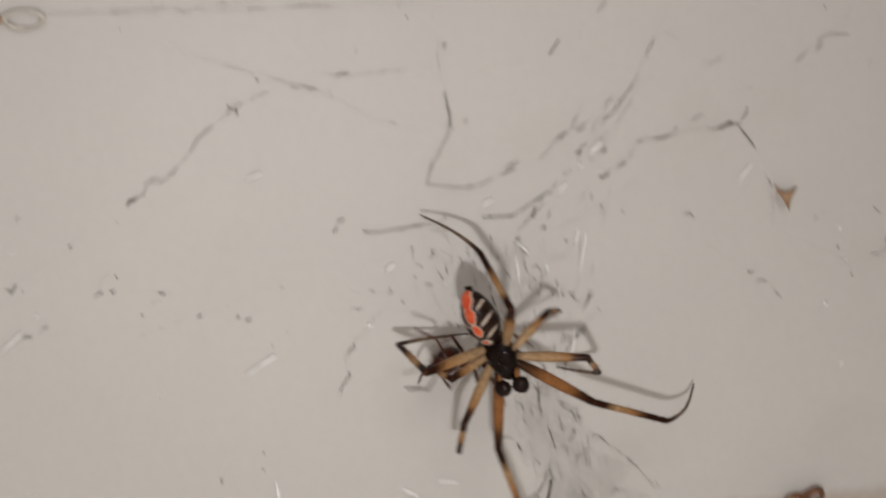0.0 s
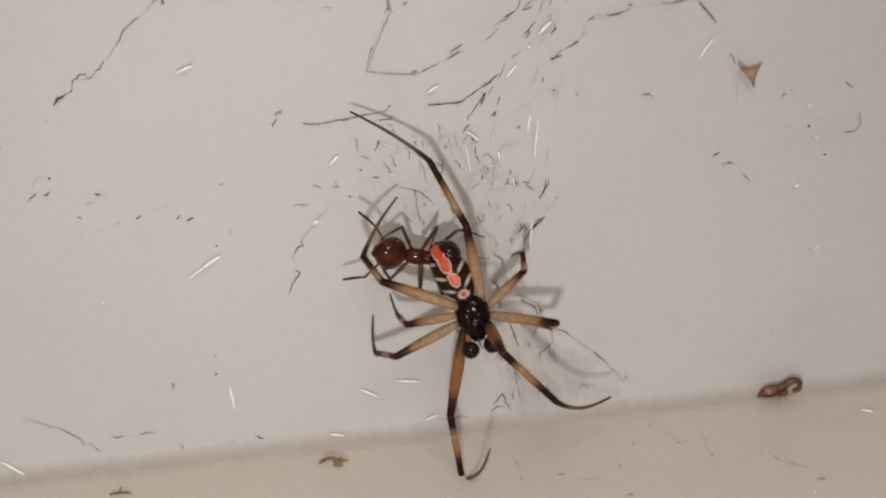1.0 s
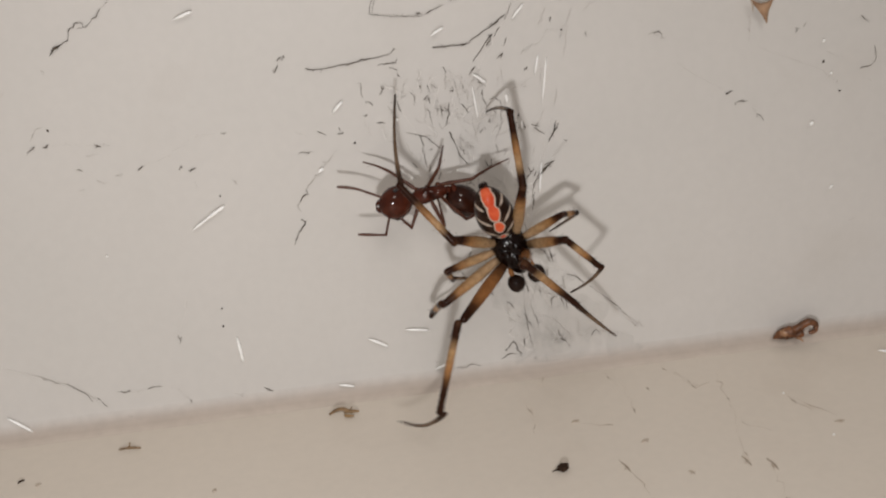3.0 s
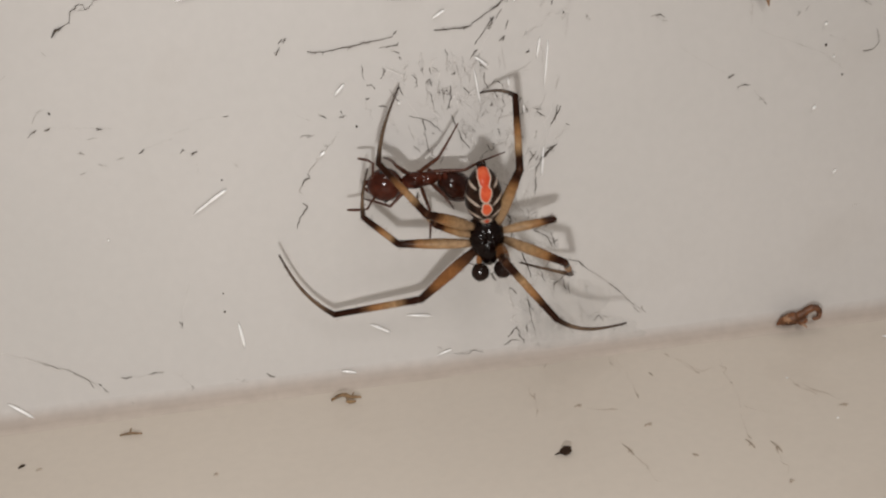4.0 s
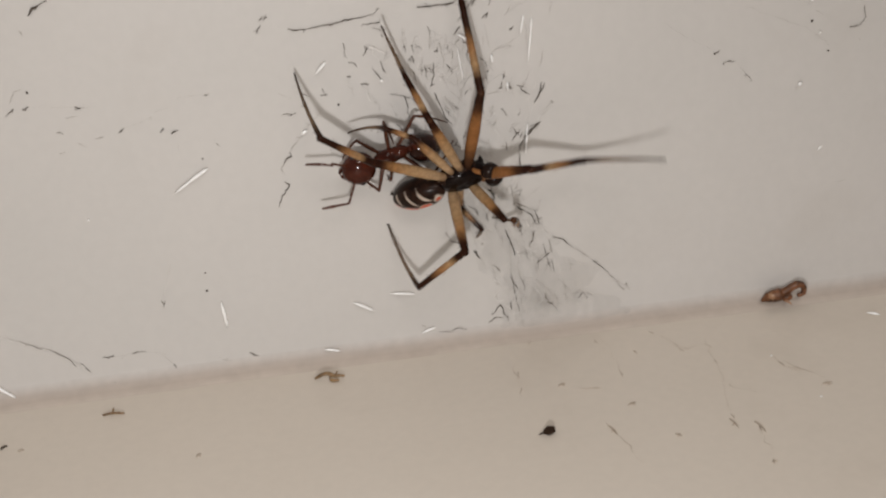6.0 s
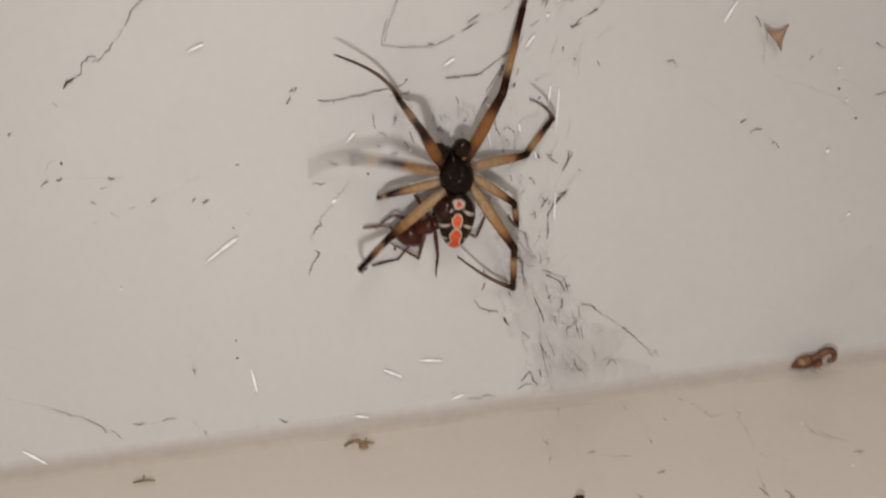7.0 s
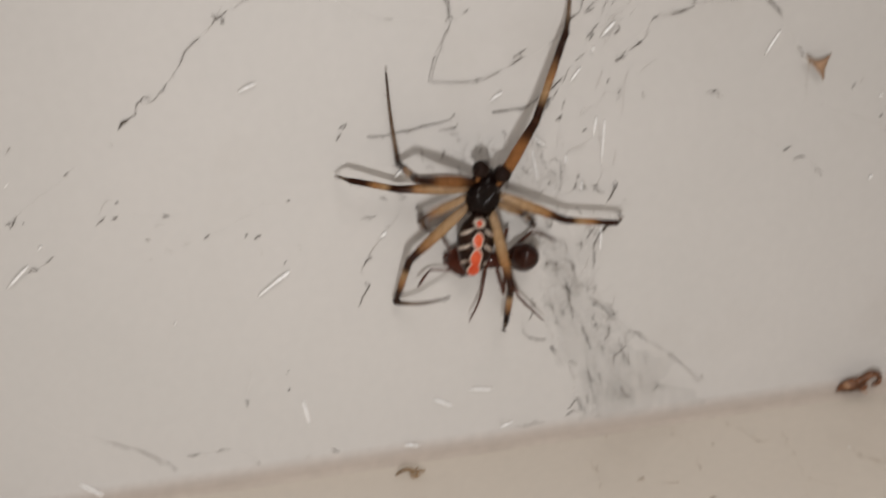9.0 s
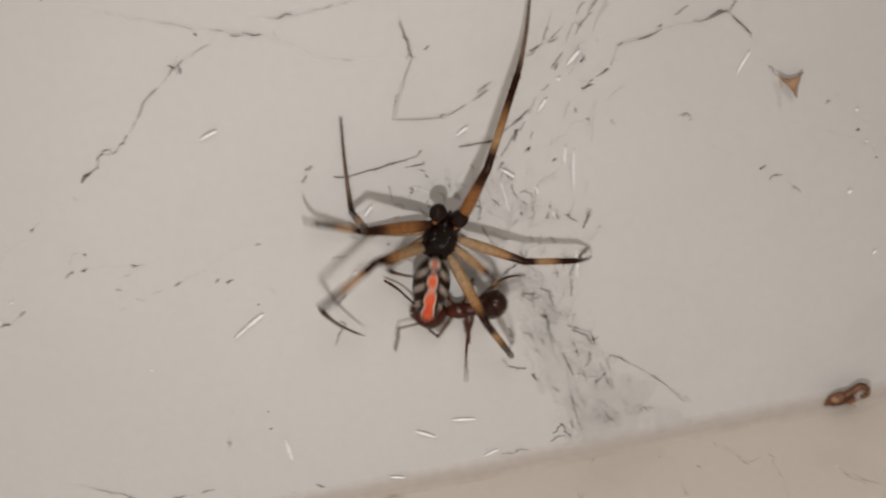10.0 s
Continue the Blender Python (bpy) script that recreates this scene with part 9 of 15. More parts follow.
    walk(legs["R1"]["tarsus"], [(0, mm(0.99, 6.286, 2.568, -93.6, 9.1, -173)), (0.1, mm(1.352, 5.774, 3.181, -99.8, 4.1, 175.1)), (0.2, mm(1.424, 4.166, 2.839, -103.7, -3.6, 161.7)), (0.3, mm(1.82, 5.544, 1.97, -108.2, 9.4, 153.5)), (0.4, mm(2.167, 6.242, 0.343, -114.5, 22.9, 147.6)), (0.5, mm(2.475, 5.946, -1.601, -119.2, 38.7, 146.1)), (0.6, mm(2.584, 6.351, -1.219, -35.5, 69, -153.3)), (0.7, mm(2.623, 6.548, -0.798, 70.4, 65.8, -80.2)), (0.8, mm(2.581, 6.533, -0.355, 130.6, 6.3, -22.4)), (1, mm(1.772, 6.837, -0.259, 129.1, -33.2, 5.5)), (1.1, mm(2.181, 6.755, 0.912, 173.2, -64.4, -44)), (1.2, mm(2.454, 5.886, 1.874, -124.6, -45.8, -116.4)), (1.3, mm(2.549, 4.434, 2.298, -110.3, -16.6, -159.8)), (1.5, mm(3.168, 3.528, 2.342, -100.7, -7.2, 124.9)), (1.6, mm(4.119, 4.326, 3.432, -103.6, -10.3, 137.6)), (1.7, mm(3.91, 4.063, 3.513, -106.6, -14.5, 143.5)), (1.8, mm(2.637, 2.92, 2.439, -108.4, -20.2, 143.3)), (1.9, mm(2.611, 2.134, 3.737, -121.9, -14.6, 141.2)), (2, mm(2.124, 0.896, 4.749, -134.8, -12.4, 134.9)), (2.5, mm(2.489, 1.586, 4.185, -129.6, -14.3, 136.5)), (2.7, mm(2.567, 2.561, 3.784, -123, -15.2, 151.3)), (3.25, mm(5.499, 3.578, 1.455, -166.1, 41.4, 82.6)), (3.8, mm(5.429, 3.668, -2.245, 131.5, 15.8, 4.5)), (3.9, mm(5.409, 3.591, -2.084, 83.9, 61.5, -71.1)), (4, mm(5.323, 3.484, -1.898, 33, 70.6, -119.7)), (4.1, mm(4.781, 4.62, -1.936, 50.3, 57.8, -100.2)), (4.2, mm(3.84, 5.648, -1.864, 67.8, 47.5, -77.5)), (4.3, mm(2.732, 6.313, -1.616, 82.4, 37.7, -51)), (4.4, mm(2.965, 6.268, -0.751, -10.8, 64.7, -106.4)), (4.5, mm(3.132, 6.075, 0.102, -111.4, 22.8, 168.4)), (4.6, mm(2.234, 5.435, 2.762, -134.4, 19, 143.8)), (4.7, mm(0.952, 3.624, 4.502, -153.1, 15.2, 133.9)), (4.8, mm(-0.29, 1.211, 4.909, -170.6, 7.2, 128.2)), (5, mm(-0.565, 0.551, 4.97, -171.3, -2.9, 127.4)), (5.1, mm(-0.84, 0.032, 5.005, 173.8, -4.8, 123.6)), (5.2, mm(-1.128, -0.49, 4.963, 158.7, -7.7, 121.1)), (5.42, mm(-0.323, 1.155, 4.645, 145.1, -24.8, 156.6)), (5.64, mm(0.375, 2.72, 3.637, 99.7, -52.4, -115.9)), (5.86, mm(0.823, 3.998, 2.133, 82.5, -53.2, -66.5)), (6.08, mm(0.952, 4.834, 0.402, 66.3, -57, -22.6)), (6.3, mm(0.774, 5.146, -1.256, 28.2, -46.2, 40.1)), (6.4, mm(2.837, 6.19, -0.67, 18.4, -58, 5)), (6.5, mm(4.371, 5.669, -0.144, -138.6, -83.8, 121.6)), (6.8, mm(3.492, 6.072, 0.746, -160.1, -10.4, 153.6)), (6.9, mm(3.581, 6.231, -0.108, 133.6, -75.8, -151.7)), (7, mm(3.119, 5.424, -0.838, 45.3, -25.5, -34.1)), (7.3, mm(2.402, 6.115, 0.402, 38.9, -29, -13.6)), (7.5, mm(2.585, 5.878, -1.294, 31.7, -20.9, -9.7)), (7.8, mm(2.305, 5.667, -0.354, 30.6, -26.8, -12.3)), (8, mm(2.381, 5.681, -0.381, 30.6, -21.2, -11.1)), (8.1, mm(2.253, 6.716, 0.677, -69.1, -75, 61.3)), (8.2, mm(1.785, 6.626, 1.815, -121.2, -14.3, 138)), (8.3, mm(1.572, 6.87, 0.915, -151.8, 24.4, 178.5)), (8.4, mm(1.349, 6.585, -0.023, 46, 82.8, 35)), (8.5, mm(0.939, 5.832, -0.659, 36.7, 12.4, 1.9)), (8.8, mm(0.714, 6.568, -0.518, 38.9, -20.3, 6.4)), (9, mm(1.306, 6.562, 0.059, 44.2, -24.5, 1)), (9.3, mm(0.309, 6.457, 0.199, 46.4, -31, 5.4)), (9.5, mm(1.606, 6.063, -0.633, 36.3, -13.9, -3.7)), (9.8, mm(1.267, 6.309, -0.522, 43.5, -22.7, 3.5)), (10, mm(0.703, 6.782, 0.698, 25.9, -20, 2.6))])
    walk(legs["R2"]["femur"], [(0, mm(0.52, 0.75, 0, 62.5, 12, -19.7)), (0.2, mm(0.52, 0.75, 0, 44.5, 32.3, -35.8)), (0.3, mm(0.52, 0.75, 0, 17.2, 39.4, -50.3)), (0.4, mm(0.52, 0.75, 0, -12.9, 39.9, -68.1)), (0.467, mm(0.52, 0.75, 0, -40.3, 47.1, -78.8)), (0.5, mm(0.52, 0.75, 0, -40.8, 33.7, -83.3)), (0.533, mm(0.52, 0.75, 0, -40.1, 20.4, -87.2)), (0.6, mm(0.52, 0.75, 0, -10.1, 37.2, -74.4)), (0.7, mm(0.52, 0.75, 0, 21.3, 36.4, -64.4)), (0.8, mm(0.52, 0.75, 0, 51.2, 31.6, -56.5)), (0.9, mm(0.52, 0.75, 0, 31.1, 36.8, -63.7)), (1, mm(0.52, 0.75, 0, 9.3, 39.5, -73.1)), (1.15, mm(0.52, 0.75, 0, 37.3, 35.2, -60.5)), (1.3, mm(0.52, 0.75, 0, 62, 26.9, -52.3)), (1.4, mm(0.52, 0.75, 0, 43, 27.7, -53.1)), (1.5, mm(0.52, 0.75, 0, 24, 28.3, -54.1)), (1.65, mm(0.52, 0.75, 0, 38.6, 28, -53.4)), (1.8, mm(0.52, 0.75, 0, 53.3, 27.5, -53)), (1.9, mm(0.52, 0.75, 0, 73.5, 30.4, -54.6)), (2, mm(0.52, 0.75, 0, 94.2, 33.5, -55)), (2.25, mm(0.52, 0.75, 0, 87.4, 33.7, -55)), (2.5, mm(0.52, 0.75, 0, 80.5, 33.9, -55)), (2.6, mm(0.52, 0.75, 0, 54.1, 38.1, -57.1)), (2.7, mm(0.52, 0.75, 0, 26.2, 41, -61.6)), (3.25, mm(0.52, 0.75, 0, 14.7, 45.9, -79.6)), (3.8, mm(0.52, 0.75, 0, 0.8, 47.8, -99.9)), (3.9, mm(0.52, 0.75, 0, -3.4, 47.8, -101.1)), (4, mm(0.52, 0.75, 0, -7.6, 47.7, -102.2)), (4.1, mm(0.52, 0.75, 0, 11.3, 47.3, -85.9)), (4.2, mm(0.52, 0.75, 0, 28.7, 43.6, -71.2)), (4.3, mm(0.52, 0.75, 0, 43.2, 37.1, -59.5)), (4.4, mm(0.52, 0.75, 0, 56.1, 27.1, -49.6)), (4.5, mm(0.52, 0.75, 0, 66.1, 15.7, -42.8)), (4.6, mm(0.52, 0.75, 0, 67.4, 20.3, -44.9)), (4.7, mm(0.52, 0.75, 0, 68.6, 24.9, -46.9)), (4.8, mm(0.52, 0.75, 0, 69.6, 29.5, -48.9)), (5, mm(0.52, 0.75, 0, 80.9, 31.4, -49.5)), (5.1, mm(0.52, 0.75, 0, 89.3, 22.9, -48.6)), (5.2, mm(0.52, 0.75, 0, 97.1, 14.4, -49.1)), (5.75, mm(0.52, 0.75, 0, 92.1, -11.6, -51.2)), (6.3, mm(0.52, 0.75, 0, 87, -37.7, -51)), (6.35, mm(0.52, 0.75, 0, 61, -15.4, -58.1)), (6.4, mm(0.52, 0.75, 0, 33.6, 1.6, -73.8)), (6.467, mm(0.52, 0.75, 0, -0.4, 11.3, -110.8)), (6.5, mm(0.52, 0.75, 0, -29.4, 3.4, -118.4)), (6.533, mm(0.52, 0.75, 0, -57.3, -7.1, -121.3)), (6.6, mm(0.52, 0.75, 0, -22.8, 9.3, -106.3)), (6.7, mm(0.52, 0.75, 0, -15, 13.7, -93.4)), (6.8, mm(0.52, 0.75, 0, -6.2, 16.1, -79.8)), (6.9, mm(0.52, 0.75, 0, -21.7, 12.6, -94.6)), (7, mm(0.52, 0.75, 0, -35.4, 5.5, -107.7)), (7.3, mm(0.52, 0.75, 0, -28.2, 9.5, -101.2)), (7.5, mm(0.52, 0.75, 0, -26.6, 9.9, -100.3)), (7.6, mm(0.52, 0.75, 0, -11.8, 12.7, -92.3)), (7.7, mm(0.52, 0.75, 0, 3.3, 13.3, -83.8)), (7.8, mm(0.52, 0.75, 0, 18.4, 11.7, -75.5)), (7.9, mm(0.52, 0.75, 0, 1.7, 13.3, -84.8)), (8, mm(0.52, 0.75, 0, -15, 12.3, -94.2)), (8.1, mm(0.52, 0.75, 0, -14.1, 11.4, -97.7)), (8.2, mm(0.52, 0.75, 0, -13.2, 10.5, -101.2)), (8.3, mm(0.52, 0.75, 0, -17, 11.7, -96.7)), (8.4, mm(0.52, 0.75, 0, -20.7, 13.2, -92.2)), (8.5, mm(0.52, 0.75, 0, -15.19, 11.334, -97.68)), (8.8, mm(0.52, 0.75, 0, 6.9, 12.8, -79.8)), (9, mm(0.52, 0.75, 0, 8.6, 15, -96.5)), (9.3, mm(0.52, 0.75, 0, 22.7, 9.8, -77.8)), (9.4, mm(0.52, 0.75, 0, 7.6, 13.2, -90.5)), (9.5, mm(0.52, 0.75, 0, -7.9, 13.2, -103.8)), (9.6, mm(0.52, 0.75, 0, 0.4, 13.6, -97.3)), (9.7, mm(0.52, 0.75, 0, 8.7, 13.1, -90.7)), (9.8, mm(0.52, 0.75, 0, 16.9, 11.7, -84.4)), (10, mm(0.52, 0.75, 0, 11.9, 12.5, -87.5))])
    walk(legs["R2"]["tibia"], [(0, mm(1.313, 1.644, 2.081, -9.7, -3.6, -40.9)), (0.2, mm(2.251, 1.613, 1.421, -17.7, -7.6, -57)), (0.3, mm(2.571, 1.868, 0.55, -30.5, 0.3, -39.5)), (0.4, mm(2.562, 1.943, -0.41, -40.5, 11.5, -23.9)), (0.467, mm(2.095, 2.22, -1.058, -33, 27.5, 1.3)), (0.5, mm(2.224, 1.825, -1.304, -47.6, 24.8, -9.4)), (0.533, mm(2.328, 1.376, -1.448, -61, 19.9, -18.7)), (0.6, mm(2.727, 1.632, -0.337, -47.6, 10.1, -23.4)), (0.7, mm(2.76, 1.25, 0.703, -44.1, -4.1, -37.2)), (0.8, mm(2.316, 0.762, 1.592, -37.1, -17.1, -52.4)), (0.9, mm(2.691, 0.994, 0.993, -50.5, -12.5, -47.5)), (1, mm(2.858, 1.202, 0.299, -63.4, -7, -43.8)), (1.15, mm(2.594, 0.958, 1.189, -46.4, -7, -43.9)), (1.3, mm(1.998, 0.68, 1.889, -29.4, -7.1, -43.9)), (1.4, mm(2.38, 1.195, 1.45, -28.9, -1.4, -33.8)), (1.5, mm(2.567, 1.663, 0.858, -27.4, 4, -23.7)), (1.65, mm(2.445, 1.301, 1.323, -26, 6, -19.7)), (1.8, mm(2.201, 0.904, 1.706, -24.4, 7.9, -15.7)), (1.9, mm(1.751, 0.198, 1.985, 7.6, 6.2, -27.3)), (2, mm(1.133, -0.433, 1.996, 39.5, 10.8, -38)), (2.25, mm(1.374, -0.276, 1.994, 32.4, 10.7, -37.8)), (2.5, mm(1.602, -0.104, 1.964, 25.4, 10.5, -37.5)), (2.6, mm(2.352, 0.506, 1.531, -5.6, 11.5, -43.1)), (2.7, mm(2.745, 1.164, 0.8, -36.5, 9.5, -48.3)), (3.25, mm(2.882, 0.738, 0.424, -56.2, 10.7, -47.2)), (3.8, mm(2.88, 0.312, 0.023, -76.1, 12.2, -46.5)), (3.9, mm(2.891, 0.393, -0.095, -67.6, -45.4, -65.3)), (4, mm(2.895, 0.476, -0.213, 47.6, -65.9, 173)), (4.1, mm(2.892, 0.571, 0.319, -9.1, -76.1, -110.9)), (4.2, mm(2.769, 0.676, 0.835, -51.2, -61.9, -49.2)), (4.3, mm(2.531, 0.784, 1.309, -54, -42.1, -25)), (4.4, mm(2.129, 0.929, 1.772, -24.7, -52.7, -43.9)), (4.5, mm(1.615, 1.061, 2.113, 13.1, -54.4, -71.8)), (4.6, mm(1.714, 0.863, 2.079, -1.8, -55, -60.8)), (4.7, mm(1.803, 0.664, 2.027, -16.5, -54, -49.9)), (4.8, mm(1.88, 0.465, 1.957, -30.1, -51.5, -40.1)), (5, mm(1.612, 0.058, 2.022, -23.8, -54.5, -50.1)), (5.1, mm(1.159, 0.069, 2.211, 9.8, -57, -85)), (5.2, mm(0.68, 0.108, 2.307, 38.3, -48.8, -114.8)), (5.75, mm(0.149, 1.072, 2.349, 3.5, -54.8, -90)), (6.3, mm(-0.305, 1.967, 1.897, -32.7, -50.5, -63.7)), (6.4, mm(2.45, 1.271, 1.328, 43.5, -46.8, -119.1)), (6.467, mm(2.765, -0.099, -0.019, 109.9, 3.9, -135)), (6.5, mm(2.391, -0.185, -1.177, 85.9, -14, -136.7)), (6.533, mm(1.496, -0.14, -2.004, 59.2, -30.9, -130.1)), (6.6, mm(2.685, 0.272, -0.919, 95.5, -30.7, -136.9)), (6.7, mm(2.843, 0.759, -0.604, 107.7, -47, -141.2)), (6.8, mm(2.855, 1.246, -0.251, 128.2, -61.9, -154.6)), (6.9, mm(2.759, 0.764, -0.865, 126.2, -65.3, -160.5)), (7, mm(2.423, 0.281, -1.386, 125, -68.8, -166.9)), (7.3, mm(2.631, 0.523, -1.118, 127.1, -60.5, -152.9)), (7.5, mm(2.664, 0.55, -1.059, 122.7, -61.2, -153.9)), (7.6, mm(2.872, 0.763, -0.48, 171.2, -75.5, 151.4)), (7.7, mm(2.905, 0.976, 0.136, -127.4, -65.1, 83.9)), (7.8, mm(2.763, 1.172, 0.741, -113.5, -44.6, 63.4)), (7.9, mm(2.911, 0.951, 0.07, -157.5, -75.2, 119.7)), (8, mm(2.841, 0.712, -0.608, 117.6, -55.6, -143.4)), (8.1, mm(2.842, 0.552, -0.574, 99.3, -75.1, -158.9)), (8.2, mm(2.832, 0.393, -0.537, -88.6, -84.1, -3.2)), (8.3, mm(2.817, 0.624, -0.685, -86.9, -77.9, -1.7)), (8.4, mm(2.771, 0.857, -0.824, -85.3, -71.7, -0.1)), (8.5, mm(2.584, 0.582, -0.551, -82.2, -71.7, -0.1)), (8.8, mm(2.877, 1.108, 0.279, -79.2, -76.5, -2.9)), (9, mm(2.867, 0.387, 0.346, 12.2, -87.4, -94.6)), (9.3, mm(2.717, 1.065, 0.913, 90.1, -69.8, -158.6)), (9.4, mm(2.898, 0.655, 0.311, -55.1, -86.7, -25.7)), (9.5, mm(2.846, 0.255, -0.321, -92.7, -64.5, -0.6)), (9.6, mm(2.9, 0.442, 0.017, -91.7, -67.8, -0.3)), (9.7, mm(2.891, 0.637, 0.355, -90.6, -71.1, -0.1)), (9.8, mm(2.819, 0.835, 0.683, -89.3, -74.4, -0.1)), (10, mm(2.871, 0.748, 0.483, -76.5, -78.4, -2.2))])
    walk(legs["R2"]["tarsus"], [(0, mm(2.457, 2.935, 1.786, -108.4, 9.8, 140.2)), (0.2, mm(3.686, 2.464, 0.893, -107.6, -17.2, 115)), (0.3, mm(3.527, 3.035, -0.338, -76.2, -25.8, 124.1)), (0.4, mm(2.893, 3.251, -1.524, -41.5, -40.1, 121.8)), (0.467, mm(1.623, 3.677, -1.904, 1.1, -61.1, 109.2)), (0.5, mm(1.882, 3.078, -2.477, 4.4, -47.9, 102.3)), (0.533, mm(2.108, 2.346, -2.888, 5.2, -34.6, 97.6)), (0.6, mm(2.986, 2.804, -1.609, -31.4, -32.8, 124.5)), (0.7, mm(3.588, 2.198, -0.513, -57.1, -12.8, 126.2)), (0.8, mm(3.612, 1.368, 0.584, -83.8, 0.2, 115.2)), (0.9, mm(3.709, 1.53, -0.326, -78.7, 6.1, 124.8)), (1, mm(3.538, 1.636, -1.254, -70.9, 8.6, 139.4)), (1.15, mm(3.543, 1.72, -0.068, -94, -4.1, 124.5)), (1.3, mm(3.132, 1.704, 1.036, -110.8, -25.3, 116.9)), (1.4, mm(3.251, 2.456, 0.604, -99.9, -27.1, 129)), (1.5, mm(3.139, 3.109, 0.053, -89.2, -33.7, 138.2)), (1.65, mm(2.9, 2.809, 0.56, -61.2, -49.3, 129)), (1.8, mm(2.537, 2.465, 0.989, -23.2, -62.2, 109.6)), (1.9, mm(2.568, 1.728, 2.216, -111.4, -67.3, 170.4)), (2, mm(2.13, 0.501, 3.089, -145.4, -41.5, 178.2)), (2.25, mm(2.417, 0.784, 2.917, -152, -55, -162.3)), (2.5, mm(2.675, 1.066, 2.702, -168.9, -65.1, -132)), (2.6, mm(3.517, 1.801, 1.363, -68.1, -60.6, 128.2)), (2.7, mm(3.682, 2.228, -0.227, -61.5, -30.4, 113.5)), (3.25, mm(3.412, 1.597, -1.006, -61, -22.5, 112.5)), (3.8, mm(2.938, 0.863, -1.637, -61.9, -16, 114.5)), (3.9, mm(3.98, -0.373, -1.231, -71.5, 24.3, 77.5)), (4, mm(3.921, -0.84, 0.314, -116.7, 31.1, 27)), (4.1, mm(4.411, -0.296, 0.253, -99.6, 37.8, 61.9)), (4.2, mm(4.385, 0.482, 0.194, -79.9, 36.6, 100.2)), (4.3, mm(3.826, 1.314, 0.258, -64.4, 28, 135.8)), (4.4, mm(3.651, 1.669, 1.328, -102.8, 43.4, 130.3)), (4.5, mm(3.134, 1.899, 2.343, -153.2, 45.1, 111.2)), (4.6, mm(3.262, 1.678, 2.047, -135.5, 16.1, 118)), (4.7, mm(3.345, 1.437, 1.734, -115.8, -5.9, 115.6)), (4.8, mm(3.381, 1.18, 1.409, -91.4, -19.6, 108.8)), (5, mm(3.209, 0.643, 1.612, -112.3, -17, 105.9)), (5.1, mm(2.855, 0.468, 2.373, -134.3, -10.3, 104.2)), (5.2, mm(2.269, 0.273, 3.022, -155.8, -5.8, 98.5)), (5.75, mm(1.895, 1.16, 2.411, -146.2, 24.7, 91.9)), (6.3, mm(1.339, 1.966, 1.296, -102.4, 57.5, 125.1)), (6.4, mm(3.986, 1.419, 2.153, -134, 11.8, 89.2)), (6.467, mm(2.265, 0.243, 1.623, -156.3, 17.6, 114.4)), (6.5, mm(2.784, 0.013, 0.517, -131.4, 0.6, 114.6)), (6.533, mm(2.678, -0.127, -0.714, -105.7, -14.8, 107.5)), (6.6, mm(3.22, 1, 0.579, -117.2, 5.7, 134.3)), (6.7, mm(3.462, 1.937, 0.533, -105.6, 1.1, 151.4)), (6.8, mm(3.488, 2.743, 0.398, -97.9, -9.3, 160.9)), (6.9, mm(3.621, 2.168, -0.275, -144.8, -55.6, 179.9)), (7, mm(3.496, 1.562, -0.867, 91.4, -50.1, -61.8)), (7.3, mm(3.232, 2.017, -0.432, 90.2, -47.9, -50.1)), (7.5, mm(3.406, 1.967, -0.351, 87.6, -53.6, -64.6)), (7.6, mm(3.926, 2.159, -0.413, 70.5, -51.3, -39.9)), (7.7, mm(4.096, 2.117, -0.451, 60.3, -47.7, -23.3)), (7.8, mm(3.892, 1.868, -0.401, 51.1, -42.1, -7.2)), (7.9, mm(3.993, 2.315, -0.101, 76, -45.1, -32.8)), (8, mm(3.387, 2.124, 0.269, 92.2, -39.1, -49.1)), (8.1, mm(4.298, 1.416, -0.13, 93.7, -16.4, -63.7)), (8.2, mm(4.571, 0.338, -0.718, 84, 1.8, -92)), (8.25, mm(4.549, 0.503, -0.885, 70.1, 36.4, -100.2)), (8.3, mm(4.527, 0.667, -1.052, 39.8, 70.5, -125.7)), (8.35, mm(4.477, 0.833, -1.212, -59.5, 61.2, 136.6)), (8.4, mm(4.428, 0.998, -1.372, -85.4, 28.3, 105.1)), (8.5, mm(4.231, 0.817, -1.095, -92.3, 17.7, 104.1)), (8.8, mm(4.562, 1.35, -0.123, -106.2, 36.6, 108.3)), (9, mm(4.602, 0.619, 0.363, -107.4, 9.8, 97.5)), (9.3, mm(4.246, 1.667, 1.517, -132.8, 19, 104.2)), (9.4, mm(4.624, 0.934, 0.229, 144.1, 51.3, 71.1)), (9.5, mm(4.423, 0.154, -1.073, 79, 3.3, 17)), (9.6, mm(4.519, 0.381, -0.643, 54.2, 36.5, -54.9)), (9.7, mm(4.547, 0.616, -0.211, -16.7, 54.8, -119.8)), (9.8, mm(4.505, 0.855, 0.214, -95.9, 30.4, 135.2)), (10, mm(4.552, 1.093, 0.139, -112.6, 18.2, 105.3))])
